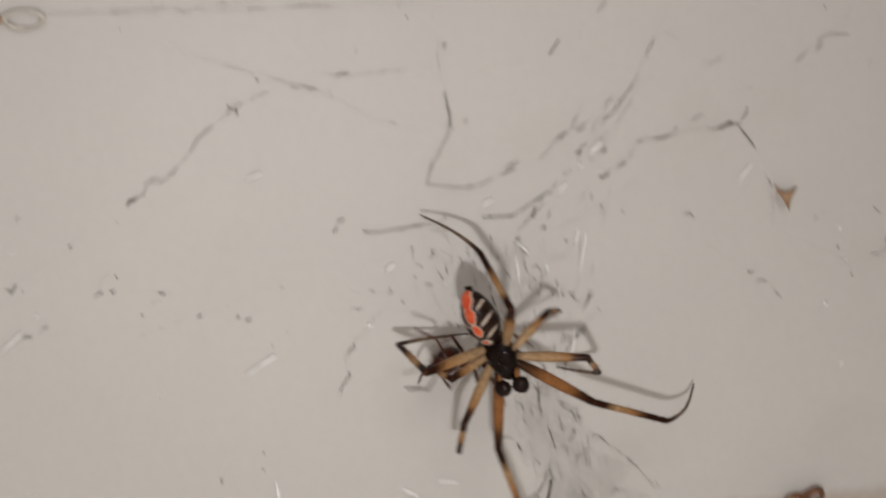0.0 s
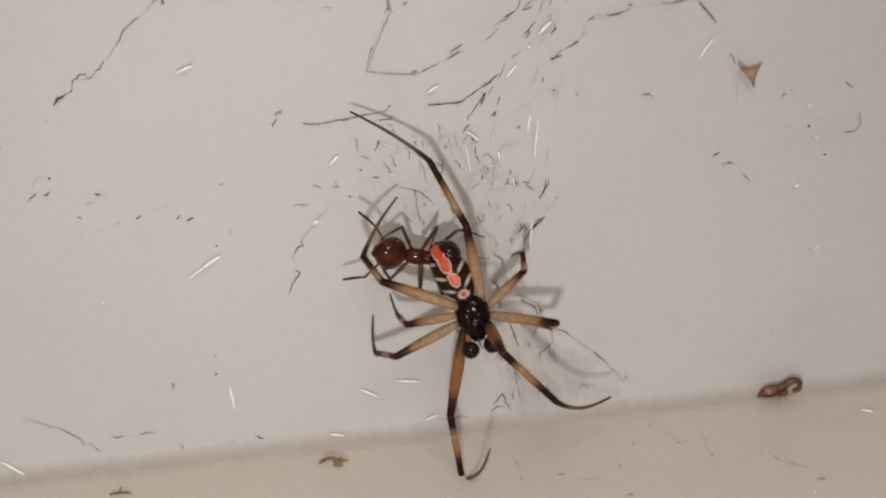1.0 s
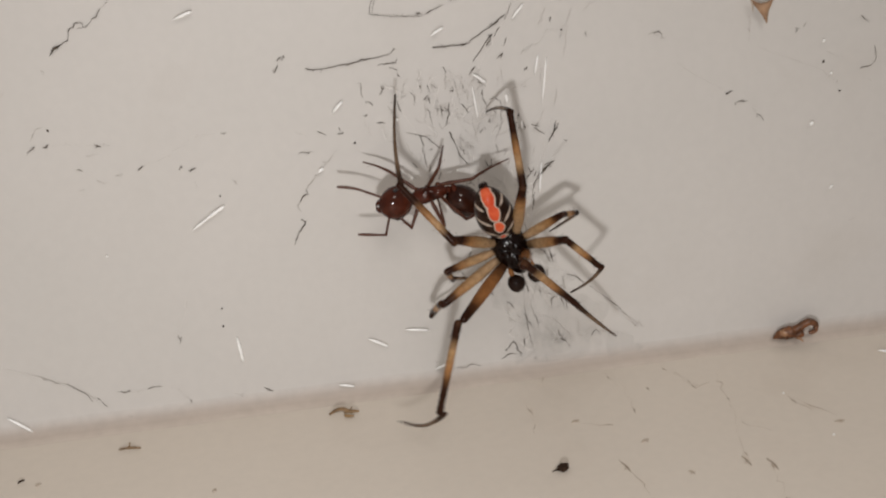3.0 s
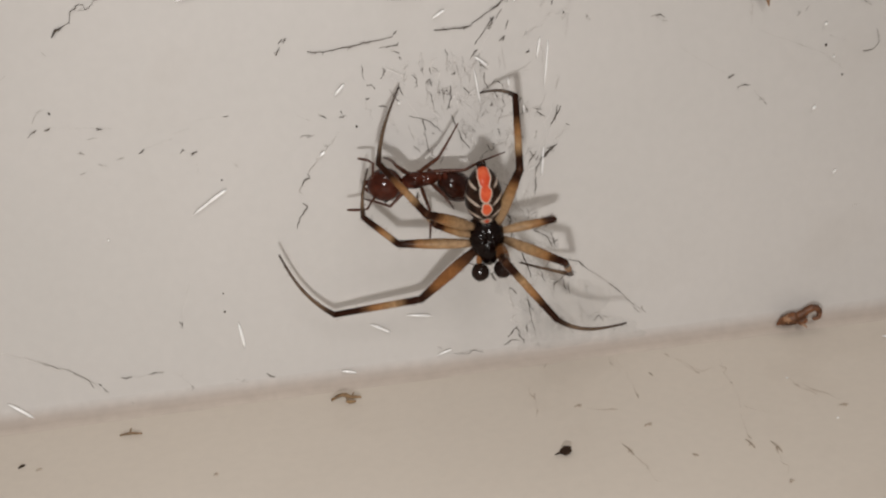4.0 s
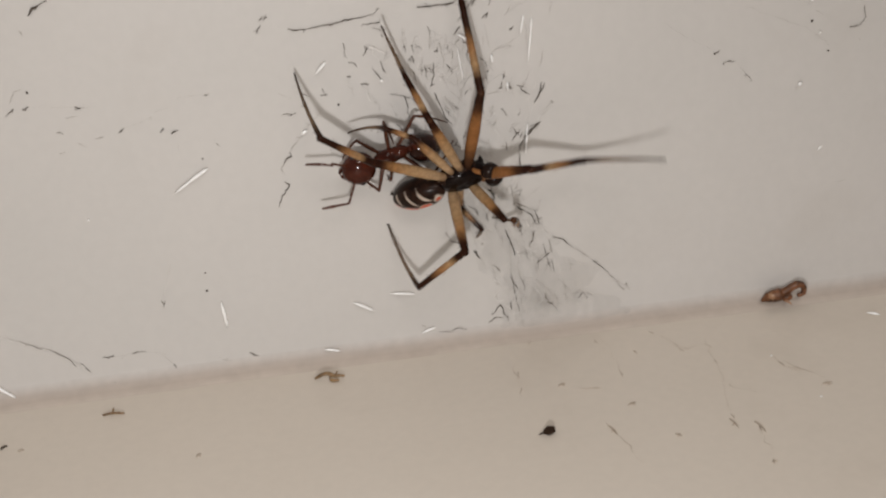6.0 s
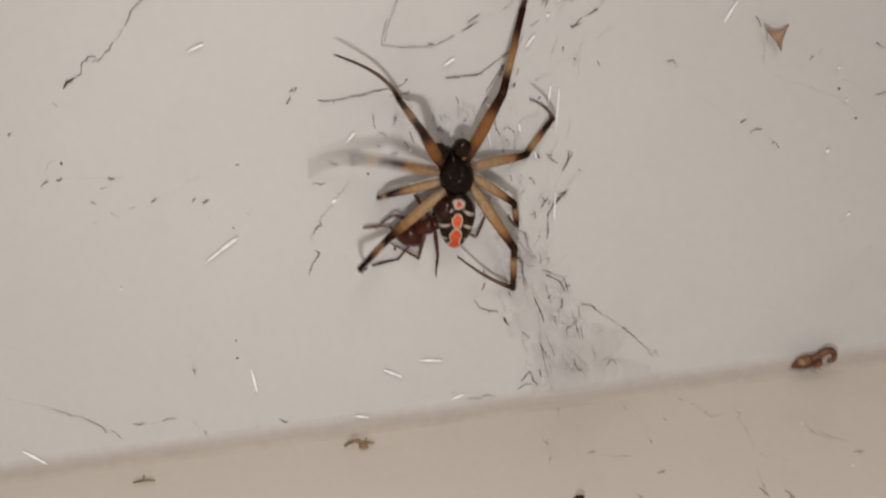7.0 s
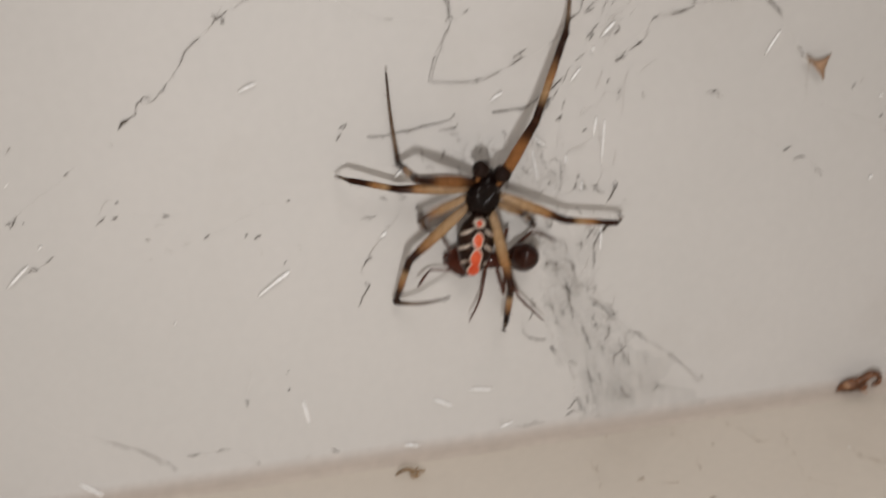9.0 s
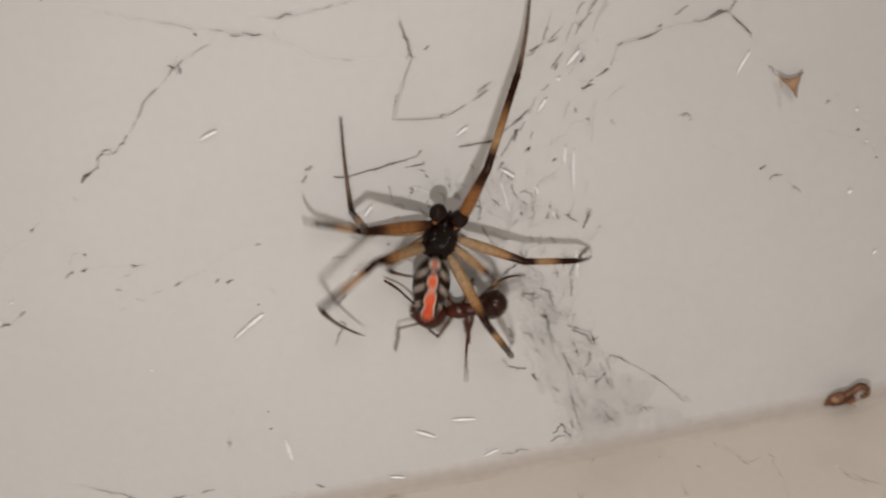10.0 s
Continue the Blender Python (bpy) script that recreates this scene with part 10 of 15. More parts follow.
    walk(legs["R3"]["femur"], [(0, mm(0.52, 0.45, 0, 91.3, 23.9, -23.4)), (0.1, mm(0.52, 0.45, 0, 93.8, 21, -23.6)), (0.2, mm(0.52, 0.45, 0, 96.3, 18.1, -23.8)), (0.3, mm(0.52, 0.45, 0, 78.5, 39, -24.9)), (0.4, mm(0.52, 0.45, 0, 50.9, 57.9, -38.3)), (0.467, mm(0.52, 0.45, 0, 25.6, 73.3, -50.2)), (0.5, mm(0.52, 0.45, 0, -4, 66.8, -80.3)), (0.533, mm(0.52, 0.45, 0, -18.6, 57.1, -95.3)), (0.6, mm(0.52, 0.45, 0, 28.4, 65.4, -64.1)), (0.7, mm(0.52, 0.45, 0, 55.7, 60.9, -53)), (0.8, mm(0.52, 0.45, 0, 77.5, 54.7, -48.1)), (0.9, mm(0.52, 0.45, 0, 57.8, 63.4, -55)), (1, mm(0.52, 0.45, 0, 28.1, 69.9, -72.4)), (1.1, mm(0.52, 0.45, 0, 17.9, 71.3, -82)), (1.2, mm(0.52, 0.45, 0, 6.6, 72, -92.8)), (1.3, mm(0.52, 0.45, 0, -5.2, 72, -104)), (1.5, mm(0.52, 0.45, 0, 22.5, 70.6, -74.3)), (1.65, mm(0.52, 0.45, 0, 50.3, 66, -57.6)), (1.8, mm(0.52, 0.45, 0, 69.8, 59.3, -49.2)), (2, mm(0.52, 0.45, 0, 71.5, 62, -51.1)), (2.25, mm(0.52, 0.45, 0, 61.2, 66.2, -55.3)), (2.5, mm(0.52, 0.45, 0, 48, 69.9, -62.4)), (2.7, mm(0.52, 0.45, 0, 34.6, 69.8, -62.1)), (3.25, mm(0.52, 0.45, 0, 54.7, 69.7, -61.7)), (3.8, mm(0.52, 0.45, 0, 74.7, 69.5, -61.5)), (3.9, mm(0.52, 0.45, 0, 75.6, 63.7, -57.6)), (4, mm(0.52, 0.45, 0, 75.6, 58, -54.6)), (4.1, mm(0.52, 0.45, 0, 55.1, 68.7, -65.6)), (4.2, mm(0.52, 0.45, 0, 13.7, 75.7, -97.7)), (4.3, mm(0.52, 0.45, 0, -38.9, 72.9, -141.1)), (4.4, mm(0.52, 0.45, 0, -31.8, 76.2, -123.8)), (4.467, mm(0.52, 0.45, 0, 31.4, 78, -53.7)), (4.5, mm(0.52, 0.45, 0, -18.3, 78.6, -100.3)), (4.533, mm(0.52, 0.45, 0, -51, 72.8, -130)), (4.6, mm(0.52, 0.45, 0, 55.6, 74.8, -53.4)), (4.7, mm(0.52, 0.45, 0, 92, 64.1, -44.6)), (4.8, mm(0.52, 0.45, 0, 115.7, 53.3, -49.7)), (5, mm(0.52, 0.45, 0, 122.6, 51.9, -51)), (5.1, mm(0.52, 0.45, 0, 121.8, 52.3, -50.6)), (5.2, mm(0.52, 0.45, 0, 120.9, 52.6, -50.2)), (5.42, mm(0.52, 0.45, 0, 108.3, 60.7, -43.5)), (5.64, mm(0.52, 0.45, 0, 93.7, 69.5, -39.5)), (5.86, mm(0.52, 0.45, 0, 71.5, 78.3, -43.6)), (6.08, mm(0.52, 0.45, 0, 6.5, 84.4, -90.7)), (6.3, mm(0.52, 0.45, 0, -67.4, 79.3, -146.8)), (6.4, mm(0.52, 0.45, 0, -63.8, 64.8, -167.8)), (6.467, mm(0.52, 0.45, 0, -45.5, 56.7, -165)), (6.5, mm(0.52, 0.45, 0, -53.2, 51.3, 176.7)), (6.533, mm(0.52, 0.45, 0, -57.3, 44.9, 161.5)), (6.6, mm(0.52, 0.45, 0, -27.8, 61.7, -161.6)), (6.7, mm(0.52, 0.45, 0, 10.4, 64.2, -126.9)), (6.8, mm(0.52, 0.45, 0, 42.9, 56.9, -98.1)), (6.9, mm(0.52, 0.45, 0, 22.7, 62.7, -116)), (7, mm(0.52, 0.45, 0, -3.3, 64.6, -139.9)), (7.1, mm(0.52, 0.45, 0, -25.9, 62.5, -157.5)), (7.2, mm(0.52, 0.45, 0, -44.2, 57.8, -170.9)), (7.3, mm(0.52, 0.45, 0, -58.1, 51.5, -179.7)), (7.4, mm(0.52, 0.45, 0, -15.2, 67.3, -139.7)), (7.5, mm(0.52, 0.45, 0, 44.3, 60.2, -83)), (7.8, mm(0.52, 0.45, 0, 60, 56.7, -77.8)), (8, mm(0.52, 0.45, 0, 52.3, 61, -83.3)), (8.2, mm(0.52, 0.45, 0, 45.1, 59.8, -81.1)), (8.35, mm(0.52, 0.45, 0, 12.9, 66.4, -107)), (8.467, mm(0.52, 0.45, 0, 1.401, 56.32, -126.197)), (8.5, mm(0.52, 0.45, 0, -16.206, 65.799, -133.063)), (8.533, mm(0.52, 0.45, 0, -46.872, 73.203, -153.075)), (8.6, mm(0.52, 0.45, 0, -27.9, 64.4, -141.1)), (8.7, mm(0.52, 0.45, 0, -30.1, 64, -142.9)), (8.8, mm(0.52, 0.45, 0, -32.2, 63.6, -144.6)), (8.9, mm(0.52, 0.45, 0, -49.7, 57.3, -159)), (8.967, mm(0.52, 0.45, 0, -64.8, 42.5, -175.3)), (9, mm(0.52, 0.45, 0, -61.9, 49.5, -167.9)), (9.033, mm(0.52, 0.45, 0, -57, 56.1, -158.6)), (9.1, mm(0.52, 0.45, 0, -39.8, 65.9, -143.4)), (9.2, mm(0.52, 0.45, 0, 14.8, 71, -86.3)), (9.3, mm(0.52, 0.45, 0, 53.3, 58.6, -45.4)), (9.4, mm(0.52, 0.45, 0, -17.1, 71, -121)), (9.467, mm(0.52, 0.45, 0, -64.5, 50.2, -159.3)), (9.5, mm(0.52, 0.45, 0, -61.8, 48.9, -171.1)), (9.533, mm(0.52, 0.45, 0, -58.8, 48, 177.3)), (9.8, mm(0.52, 0.45, 0, -48.3, 55.1, -164)), (9.9, mm(0.52, 0.45, 0, -34.8, 61.5, -150.5)), (9.967, mm(0.52, 0.45, 0, 28.2, 62.2, -97.3)), (10, mm(0.52, 0.45, 0, -15.6, 65.5, -131.2))])
    walk(legs["R3"]["tibia"], [(0, mm(1.156, 0.132, 1.599, -27.8, -32.3, -99)), (0.1, mm(1.048, 0.093, 1.63, -41.5, -27.3, -90.8)), (0.2, mm(0.938, 0.055, 1.653, -53.8, -20.9, -84.3)), (0.3, mm(1.646, 0.313, 1.333, -53.3, 9.3, -62.5)), (0.4, mm(2.107, 0.601, 0.721, -39.2, 36.6, -34.8)), (0.467, mm(2.196, 0.903, 0.218, 9, 41.2, 23.5)), (0.5, mm(2.222, 0.855, -0.048, -1.5, 50.5, 13.8)), (0.533, mm(2.215, 0.762, -0.302, -17.1, 58.1, -1.1)), (0.6, mm(2.235, 0.444, 0.346, -40.6, 38.8, -27.3)), (0.7, mm(2.067, 0.033, 0.704, -60.3, 14.5, -49.3)), (0.8, mm(1.735, -0.333, 0.987, -69.8, -13.8, -62.2)), (0.9, mm(2.043, -0.101, 0.663, -73.7, -7.3, -60.1)), (1, mm(2.225, 0.177, 0.283, -77.3, -0.8, -58.4)), (1.1, mm(2.24, 0.176, 0.173, -74.7, 6.3, -56.6)), (1.2, mm(2.247, 0.175, 0.062, -71.9, 13.3, -54.5)), (1.3, mm(2.248, 0.176, -0.049, -68.7, 20.2, -51.9)), (1.5, mm(2.247, 0.279, 0.223, -62.4, 9.1, -57.1)), (1.65, mm(2.123, 0.013, 0.548, -66.7, 17.8, -52.9)), (1.8, mm(1.899, -0.226, 0.839, -70.5, 26.7, -49.1)), (2, mm(1.871, -0.343, 0.78, -63.8, 15, -54.4)), (2.25, mm(2.012, -0.223, 0.62, -58.9, 12.7, -55.7)), (2.5, mm(2.123, -0.09, 0.448, -53.9, 10.6, -57.1)), (2.7, mm(2.229, 0.301, 0.344, -51.5, 27.5, -43.6)), (3.25, mm(2.045, -0.25, 0.497, -60.8, 28.9, -42.5)), (3.8, mm(1.681, -0.718, 0.591, -70.2, 30.4, -41.7)), (3.9, mm(1.701, -0.601, 0.75, -77.9, 6.4, -48.9)), (4, mm(1.706, -0.471, 0.899, -82.8, -18.3, -53.1)), (4.1, mm(1.985, -0.354, 0.52, -77.4, -59.4, -62.1)), (4.2, mm(2.151, -0.176, 0.102, 61.4, -76.8, 156.1)), (4.3, mm(2.193, 0.051, -0.324, 81.8, -36.5, 132.5)), (4.4, mm(2.254, 0.365, -0.22, -146.1, -78.7, 38.7)), (4.467, mm(2.252, 0.618, 0.189, -74.4, -35.2, 5.7)), (4.5, mm(2.251, 0.683, -0.109, -75, -25.4, 8.1)), (4.533, mm(2.198, 0.738, -0.404, -75.1, -15.6, 10.3)), (4.6, mm(2.145, -0.079, 0.38, -80, -29.2, 7.2)), (4.7, mm(1.598, -0.697, 0.765, -85.2, -33.1, 6.6)), (4.8, mm(0.76, -1.004, 0.943, -90.6, -37, 6.4)), (5, mm(0.518, -1.045, 0.91, -91.7, -43.3, 6.6)), (5.1, mm(0.556, -1.044, 0.911, -95.5, -47.8, 7)), (5.2, mm(0.594, -1.042, 0.911, -99.7, -52.3, 7.9)), (5.42, mm(1.194, -0.946, 0.812, -106, -78, 21.7)), (5.64, mm(1.711, -0.676, 0.613, 103.6, -75.3, 179.2)), (5.86, mm(2.08, -0.267, 0.337, 99.8, -49.5, -169.5)), (6.08, mm(2.256, 0.231, 0.019, 102.5, -23.7, -163.2)), (6.3, mm(2.217, 0.756, -0.3, 107.6, 1.6, -156.4)), (6.4, mm(2.071, -0.007, -0.669, 103.6, 10.3, -153.9)), (6.467, mm(1.845, -0.464, -0.686, 106.8, 21.7, -137.4)), (6.5, mm(1.55, -0.66, -0.876, 99.8, 19.2, -152)), (6.533, mm(1.204, -0.776, -1.044, 93.8, 15.2, -165.9)), (6.6, mm(1.691, -0.792, -0.387, 152.3, 30.3, -143.1)), (6.7, mm(1.725, -0.811, 0.138, -150.8, 30.1, -127.2)), (6.8, mm(1.651, -0.717, 0.65, -98.4, 18.8, -118.7)), (6.9, mm(1.708, -0.797, 0.31, -78.9, -20.4, -119.6)), (7, mm(1.716, -0.827, -0.043, -44.3, -55.4, -142.9)), (7.1, mm(1.748, -0.746, -0.353, 14.3, -63.1, 164.9)), (7.2, mm(1.739, -0.624, -0.65, 58.7, -46.2, 127.1)), (7.3, mm(1.689, -0.467, -0.925, 78.2, -21.1, 115.3)), (7.4, mm(1.936, -0.563, -0.177, 16.7, -61.9, 161.5)), (7.5, mm(1.892, -0.451, 0.607, -69.2, -34.5, -126.8)), (7.8, mm(1.643, -0.604, 0.831, -47.9, -28.7, -122.7)), (8, mm(1.724, -0.628, 0.671, -56.8, -34.1, -127.5)), (8.2, mm(1.906, -0.418, 0.624, -61.4, -25.2, -121.4)), (8.35, mm(2.047, -0.39, 0.157, -79.2, -26.2, -121.8)), (8.467, mm(1.747, -0.487, 0.021, -87.9, -36.8, -133.4)), (8.5, mm(1.847, -0.261, -0.173, -97.1, -27.3, -121.8)), (8.533, mm(1.917, 0.011, -0.314, -103.5, -16.5, -112.6)), (8.6, mm(2.066, -0.289, -0.354, -83.7, -23.6, -121.9)), (8.7, mm(2.063, -0.282, -0.384, -70.6, -20.1, -121)), (8.8, mm(2.058, -0.274, -0.415, -57.7, -16.8, -119.3)), (8.85, mm(2.016, -0.239, -0.568, -20.9, -24.9, -129.8)), (8.9, mm(1.974, -0.204, -0.721, 18.1, -25.2, -143.8)), (8.967, mm(1.647, -0.208, -1.166, 85.7, -12, -163.5)), (9, mm(1.84, -0.112, -1.002, 89, -5.5, -158.7)), (9.033, mm(2.001, 0.003, -0.817, 92.8, 0.7, -153.5)), (9.1, mm(2.143, -0.018, -0.457, 55.1, -33.9, -149.1)), (9.2, mm(2.235, 0.135, 0.146, 1, -48.4, -114.1)), (9.3, mm(2.106, 0.33, 0.731, -53.9, -34.6, -78.3)), (9.4, mm(2.204, 0.005, -0.167, 25.6, -44.7, -127)), (9.467, mm(1.921, 0.175, -1.013, 83.9, -10.9, -137.4)), (9.5, mm(1.796, -0.186, -1.015, 85.1, -12.7, -151.5)), (9.533, mm(1.589, -0.506, -1.003, 86.7, -14.2, -165.7)), (9.8, mm(1.872, -0.372, -0.747, 101.2, -8.3, -151.2)), (9.85, mm(1.932, -0.37, -0.612, 68.4, -21.6, -150)), (9.9, mm(1.992, -0.367, -0.478, 31.7, -31.8, -140.4)), (9.967, mm(1.956, -0.472, 0.386, -27.1, -29.3, -127.4)), (10, mm(2.069, -0.34, -0.194, -48.9, -27.9, -111.1))])
    walk(legs["R3"]["tarsus"], [(0, mm(2.074, -0.291, 1.166, -10.8, -65.2, -46.7)), (0.1, mm(1.867, -0.253, 0.982, -61.5, -52.7, -6.2)), (0.2, mm(1.616, -0.196, 0.824, -95.2, -30.3, 27.7)), (0.3, mm(2.163, 0.743, 0.463, -96, -5.1, 98.6)), (0.4, mm(2.254, 1.537, 0.164, -85.6, -18.3, 159.9)), (0.467, mm(1.867, 1.945, 0.347, -106.5, -32.8, -158.1)), (0.5, mm(1.938, 1.918, -0.066, -97.2, -42, -165.9)), (0.533, mm(1.96, 1.818, -0.473, -84.5, -49.9, -177.2)), (0.6, mm(2.22, 1.392, -0.212, -72.5, -24.1, 165.7)), (0.7, mm(2.325, 0.57, -0.221, -67.7, -0.9, 153)), (0.8, mm(2.185, -0.374, -0.016, -73.2, 20.9, 142.7)), (0.9, mm(2.378, -0.063, -0.385, -69.2, 15.6, 156.6)), (1, mm(2.439, 0.292, -0.79, -67.2, 10, 169.1)), (1.1, mm(2.417, 0.433, -0.882, -75.9, -2.2, 137.8)), (1.2, mm(2.385, 0.57, -0.956, -68.6, -17.2, 111.5)), (1.3, mm(2.343, 0.701, -1.011, -50.9, -28.7, 89)), (1.5, mm(2.591, 0.685, -0.74, -77.3, -22.3, 91.8)), (1.65, mm(2.284, 0.522, -0.414, -64.6, -28.3, 86.5)), (1.8, mm(1.871, 0.367, -0.088, -50, -31.9, 78.8)), (2, mm(2.117, 0.148, -0.174, -62.4, -29.9, 63.5)), (2.25, mm(2.364, 0.269, -0.299, -37.5, -32.5, 68.8)), (2.5, mm(2.578, 0.399, -0.426, -9.9, -35.4, 69)), (2.7, mm(2.413, 1.071, -0.42, 3.8, -44.9, 60.6)), (3.25, mm(2.066, 0.459, -0.344, -12.4, -38.1, 66.8)), (3.8, mm(1.538, -0.092, -0.301, -25.9, -30.6, 68.1)), (3.9, mm(1.797, -0.36, -0.319, -59.5, -13.1, 85.6)), (4, mm(2.023, -0.662, -0.137, -88, 9.4, 86.6)), (4.1, mm(2.629, -1.059, -0.026, -66.3, 23.7, 57)), (4.2, mm(2.797, -1.038, 0.322, -76.6, 61.4, 14.8)), (4.3, mm(2.514, -0.533, 0.551, 177.7, 31.7, -97.1)), (4.4, mm(3.294, 0.028, -0.34, -87.1, 40.5, -32.5)), (4.467, mm(2.83, 0.973, -0.677, -49, -9.8, -50.5)), (4.5, mm(2.663, 1.029, -1.068, -57.4, -4.7, -47.3)), (4.533, mm(2.431, 1.067, -1.427, -65.5, 0.8, -44.9)), (4.6, mm(2.646, 0.177, -0.566, -63.8, -7.9, -49.1)), (4.7, mm(2.182, -0.536, -0.153, -96.1, -21.8, 27.3)), (4.8, mm(1.419, -0.941, 0.065, -109, 5.9, 98.4)), (5, mm(1.27, -0.991, 0.109, -108.3, 4.1, 98.5)), (5.1, mm(1.374, -1.049, 0.175, -118.3, -48.5, 49.4)), (5.2, mm(1.469, -1.108, 0.248, 0.7, -45.6, -71.4)), (5.42, mm(2.268, -0.846, 0.593, -1.1, 4.5, -85.6)), (5.64, mm(2.749, -0.432, 0.885, -12.2, 77.4, -111.9)), (5.86, mm(2.856, 0.067, 1.042, -174.7, 40.1, 68.8)), (6.08, mm(2.601, 0.583, 1.003, -174.1, 26.4, 53.3)), (6.3, mm(2.056, 1.049, 0.747, -174, 2.4, 36.3)), (6.4, mm(1.785, 0.14, 0.383, -134.4, -12.7, 15)), (6.467, mm(1.344, -0.494, 0.293, -97, -13.6, -45.5)), (6.5, mm(1.148, -0.663, 0.148, -99.1, -6.9, -57.3)), (6.533, mm(0.908, -0.777, 0.015, -102.5, -0.8, -69.2)), (6.6, mm(0.9, -0.167, 0.054, -129.7, -7, -121.5)), (6.7, mm(1.124, -0.016, -0.327, -158.8, -65.3, -144.3)), (6.8, mm(1.679, -0.332, -0.38, 44.4, -39.6, 14.4)), (6.9, mm(1.707, -1.228, -0.702, 40.8, 17.4, 47.1)), (7, mm(1.687, -1.836, -0.48, 107.4, 44.7, 130.7)), (7.1, mm(1.704, -1.838, -0.23, 149.4, 73.8, -159.4)), (7.2, mm(1.692, -1.511, 0, -132.3, 49.6, -62.4)), (7.3, mm(1.652, -0.913, 0.08, -123.5, 11.9, -32.9)), (7.4, mm(1.867, -1.651, -0.028, -106.2, 35, -9.2)), (7.5, mm(1.857, -1.151, -0.241, -58.4, 32.8, 48.3)), (7.8, mm(2.052, -1.332, 0.116, -81.3, 19.5, 47)), (8, mm(1.888, -1.404, -0.092, -59.8, 31.2, 47.5)), (8.2, mm(2.14, -1.044, -0.25, -64.1, 28.9, 66.9)), (8.35, mm(1.97, -0.904, -0.813, -68.8, 20.5, 35.9)), (8.467, mm(1.322, -0.99, -0.859, -78.6, 19.4, -12.1)), (8.5, mm(1.467, -0.613, -1.143, -65.7, 21.1, -0.8)), (8.533, mm(1.562, -0.17, -1.339, -52.6, 20.4, 10.6)), (8.6, mm(1.937, -0.725, -1.355, -34.5, 13.5, 15.5)), (8.7, mm(2.192, -0.775, -1.359, -7.9, 1.6, 17.7)), (8.8, mm(2.439, -0.796, -1.306, 18.9, -20.6, 5)), (8.9, mm(2.709, -0.962, -0.412, -63.8, -49.1, 63.9)), (8.967, mm(1.889, -0.221, -0.093, -87.7, -1.8, 94.9)), (9, mm(1.946, -0.091, 0.093, -94.7, 0.1, 100.3)), (9.033, mm(1.967, 0.046, 0.281, -101.5, 2.6, 105.5)), (9.1, mm(2.898, -0.299, 0.292, -95.2, -11.7, 80.6)), (9.2, mm(3.245, -0.3, 0.158, -90.6, -22.6, 66.9)), (9.3, mm(2.843, -0.033, 0, -72.6, -28, 35.5)), (9.4, mm(3.198, -0.325, 0.171, -102.2, 7, 69.3)), (9.467, mm(2.151, 0.229, 0.062, -138.8, 12, 28.3)), (9.5, mm(2.052, -0.153, 0.055, -140.4, 13.5, 14.1)), (9.533, mm(1.864, -0.5, 0.062, -142.4, 14.5, -0.2)), (9.8, mm(1.906, -0.109, 0.32, -147.1, -0.4, -9)), (9.9, mm(2.823, -0.895, 0.013, -125.9, 2.1, 56.6)), (9.967, mm(2.584, -1.263, -0.051, -109, -68, 32.4)), (10, mm(2.603, -0.963, -0.927, -75.6, -56.2, 8.4))])
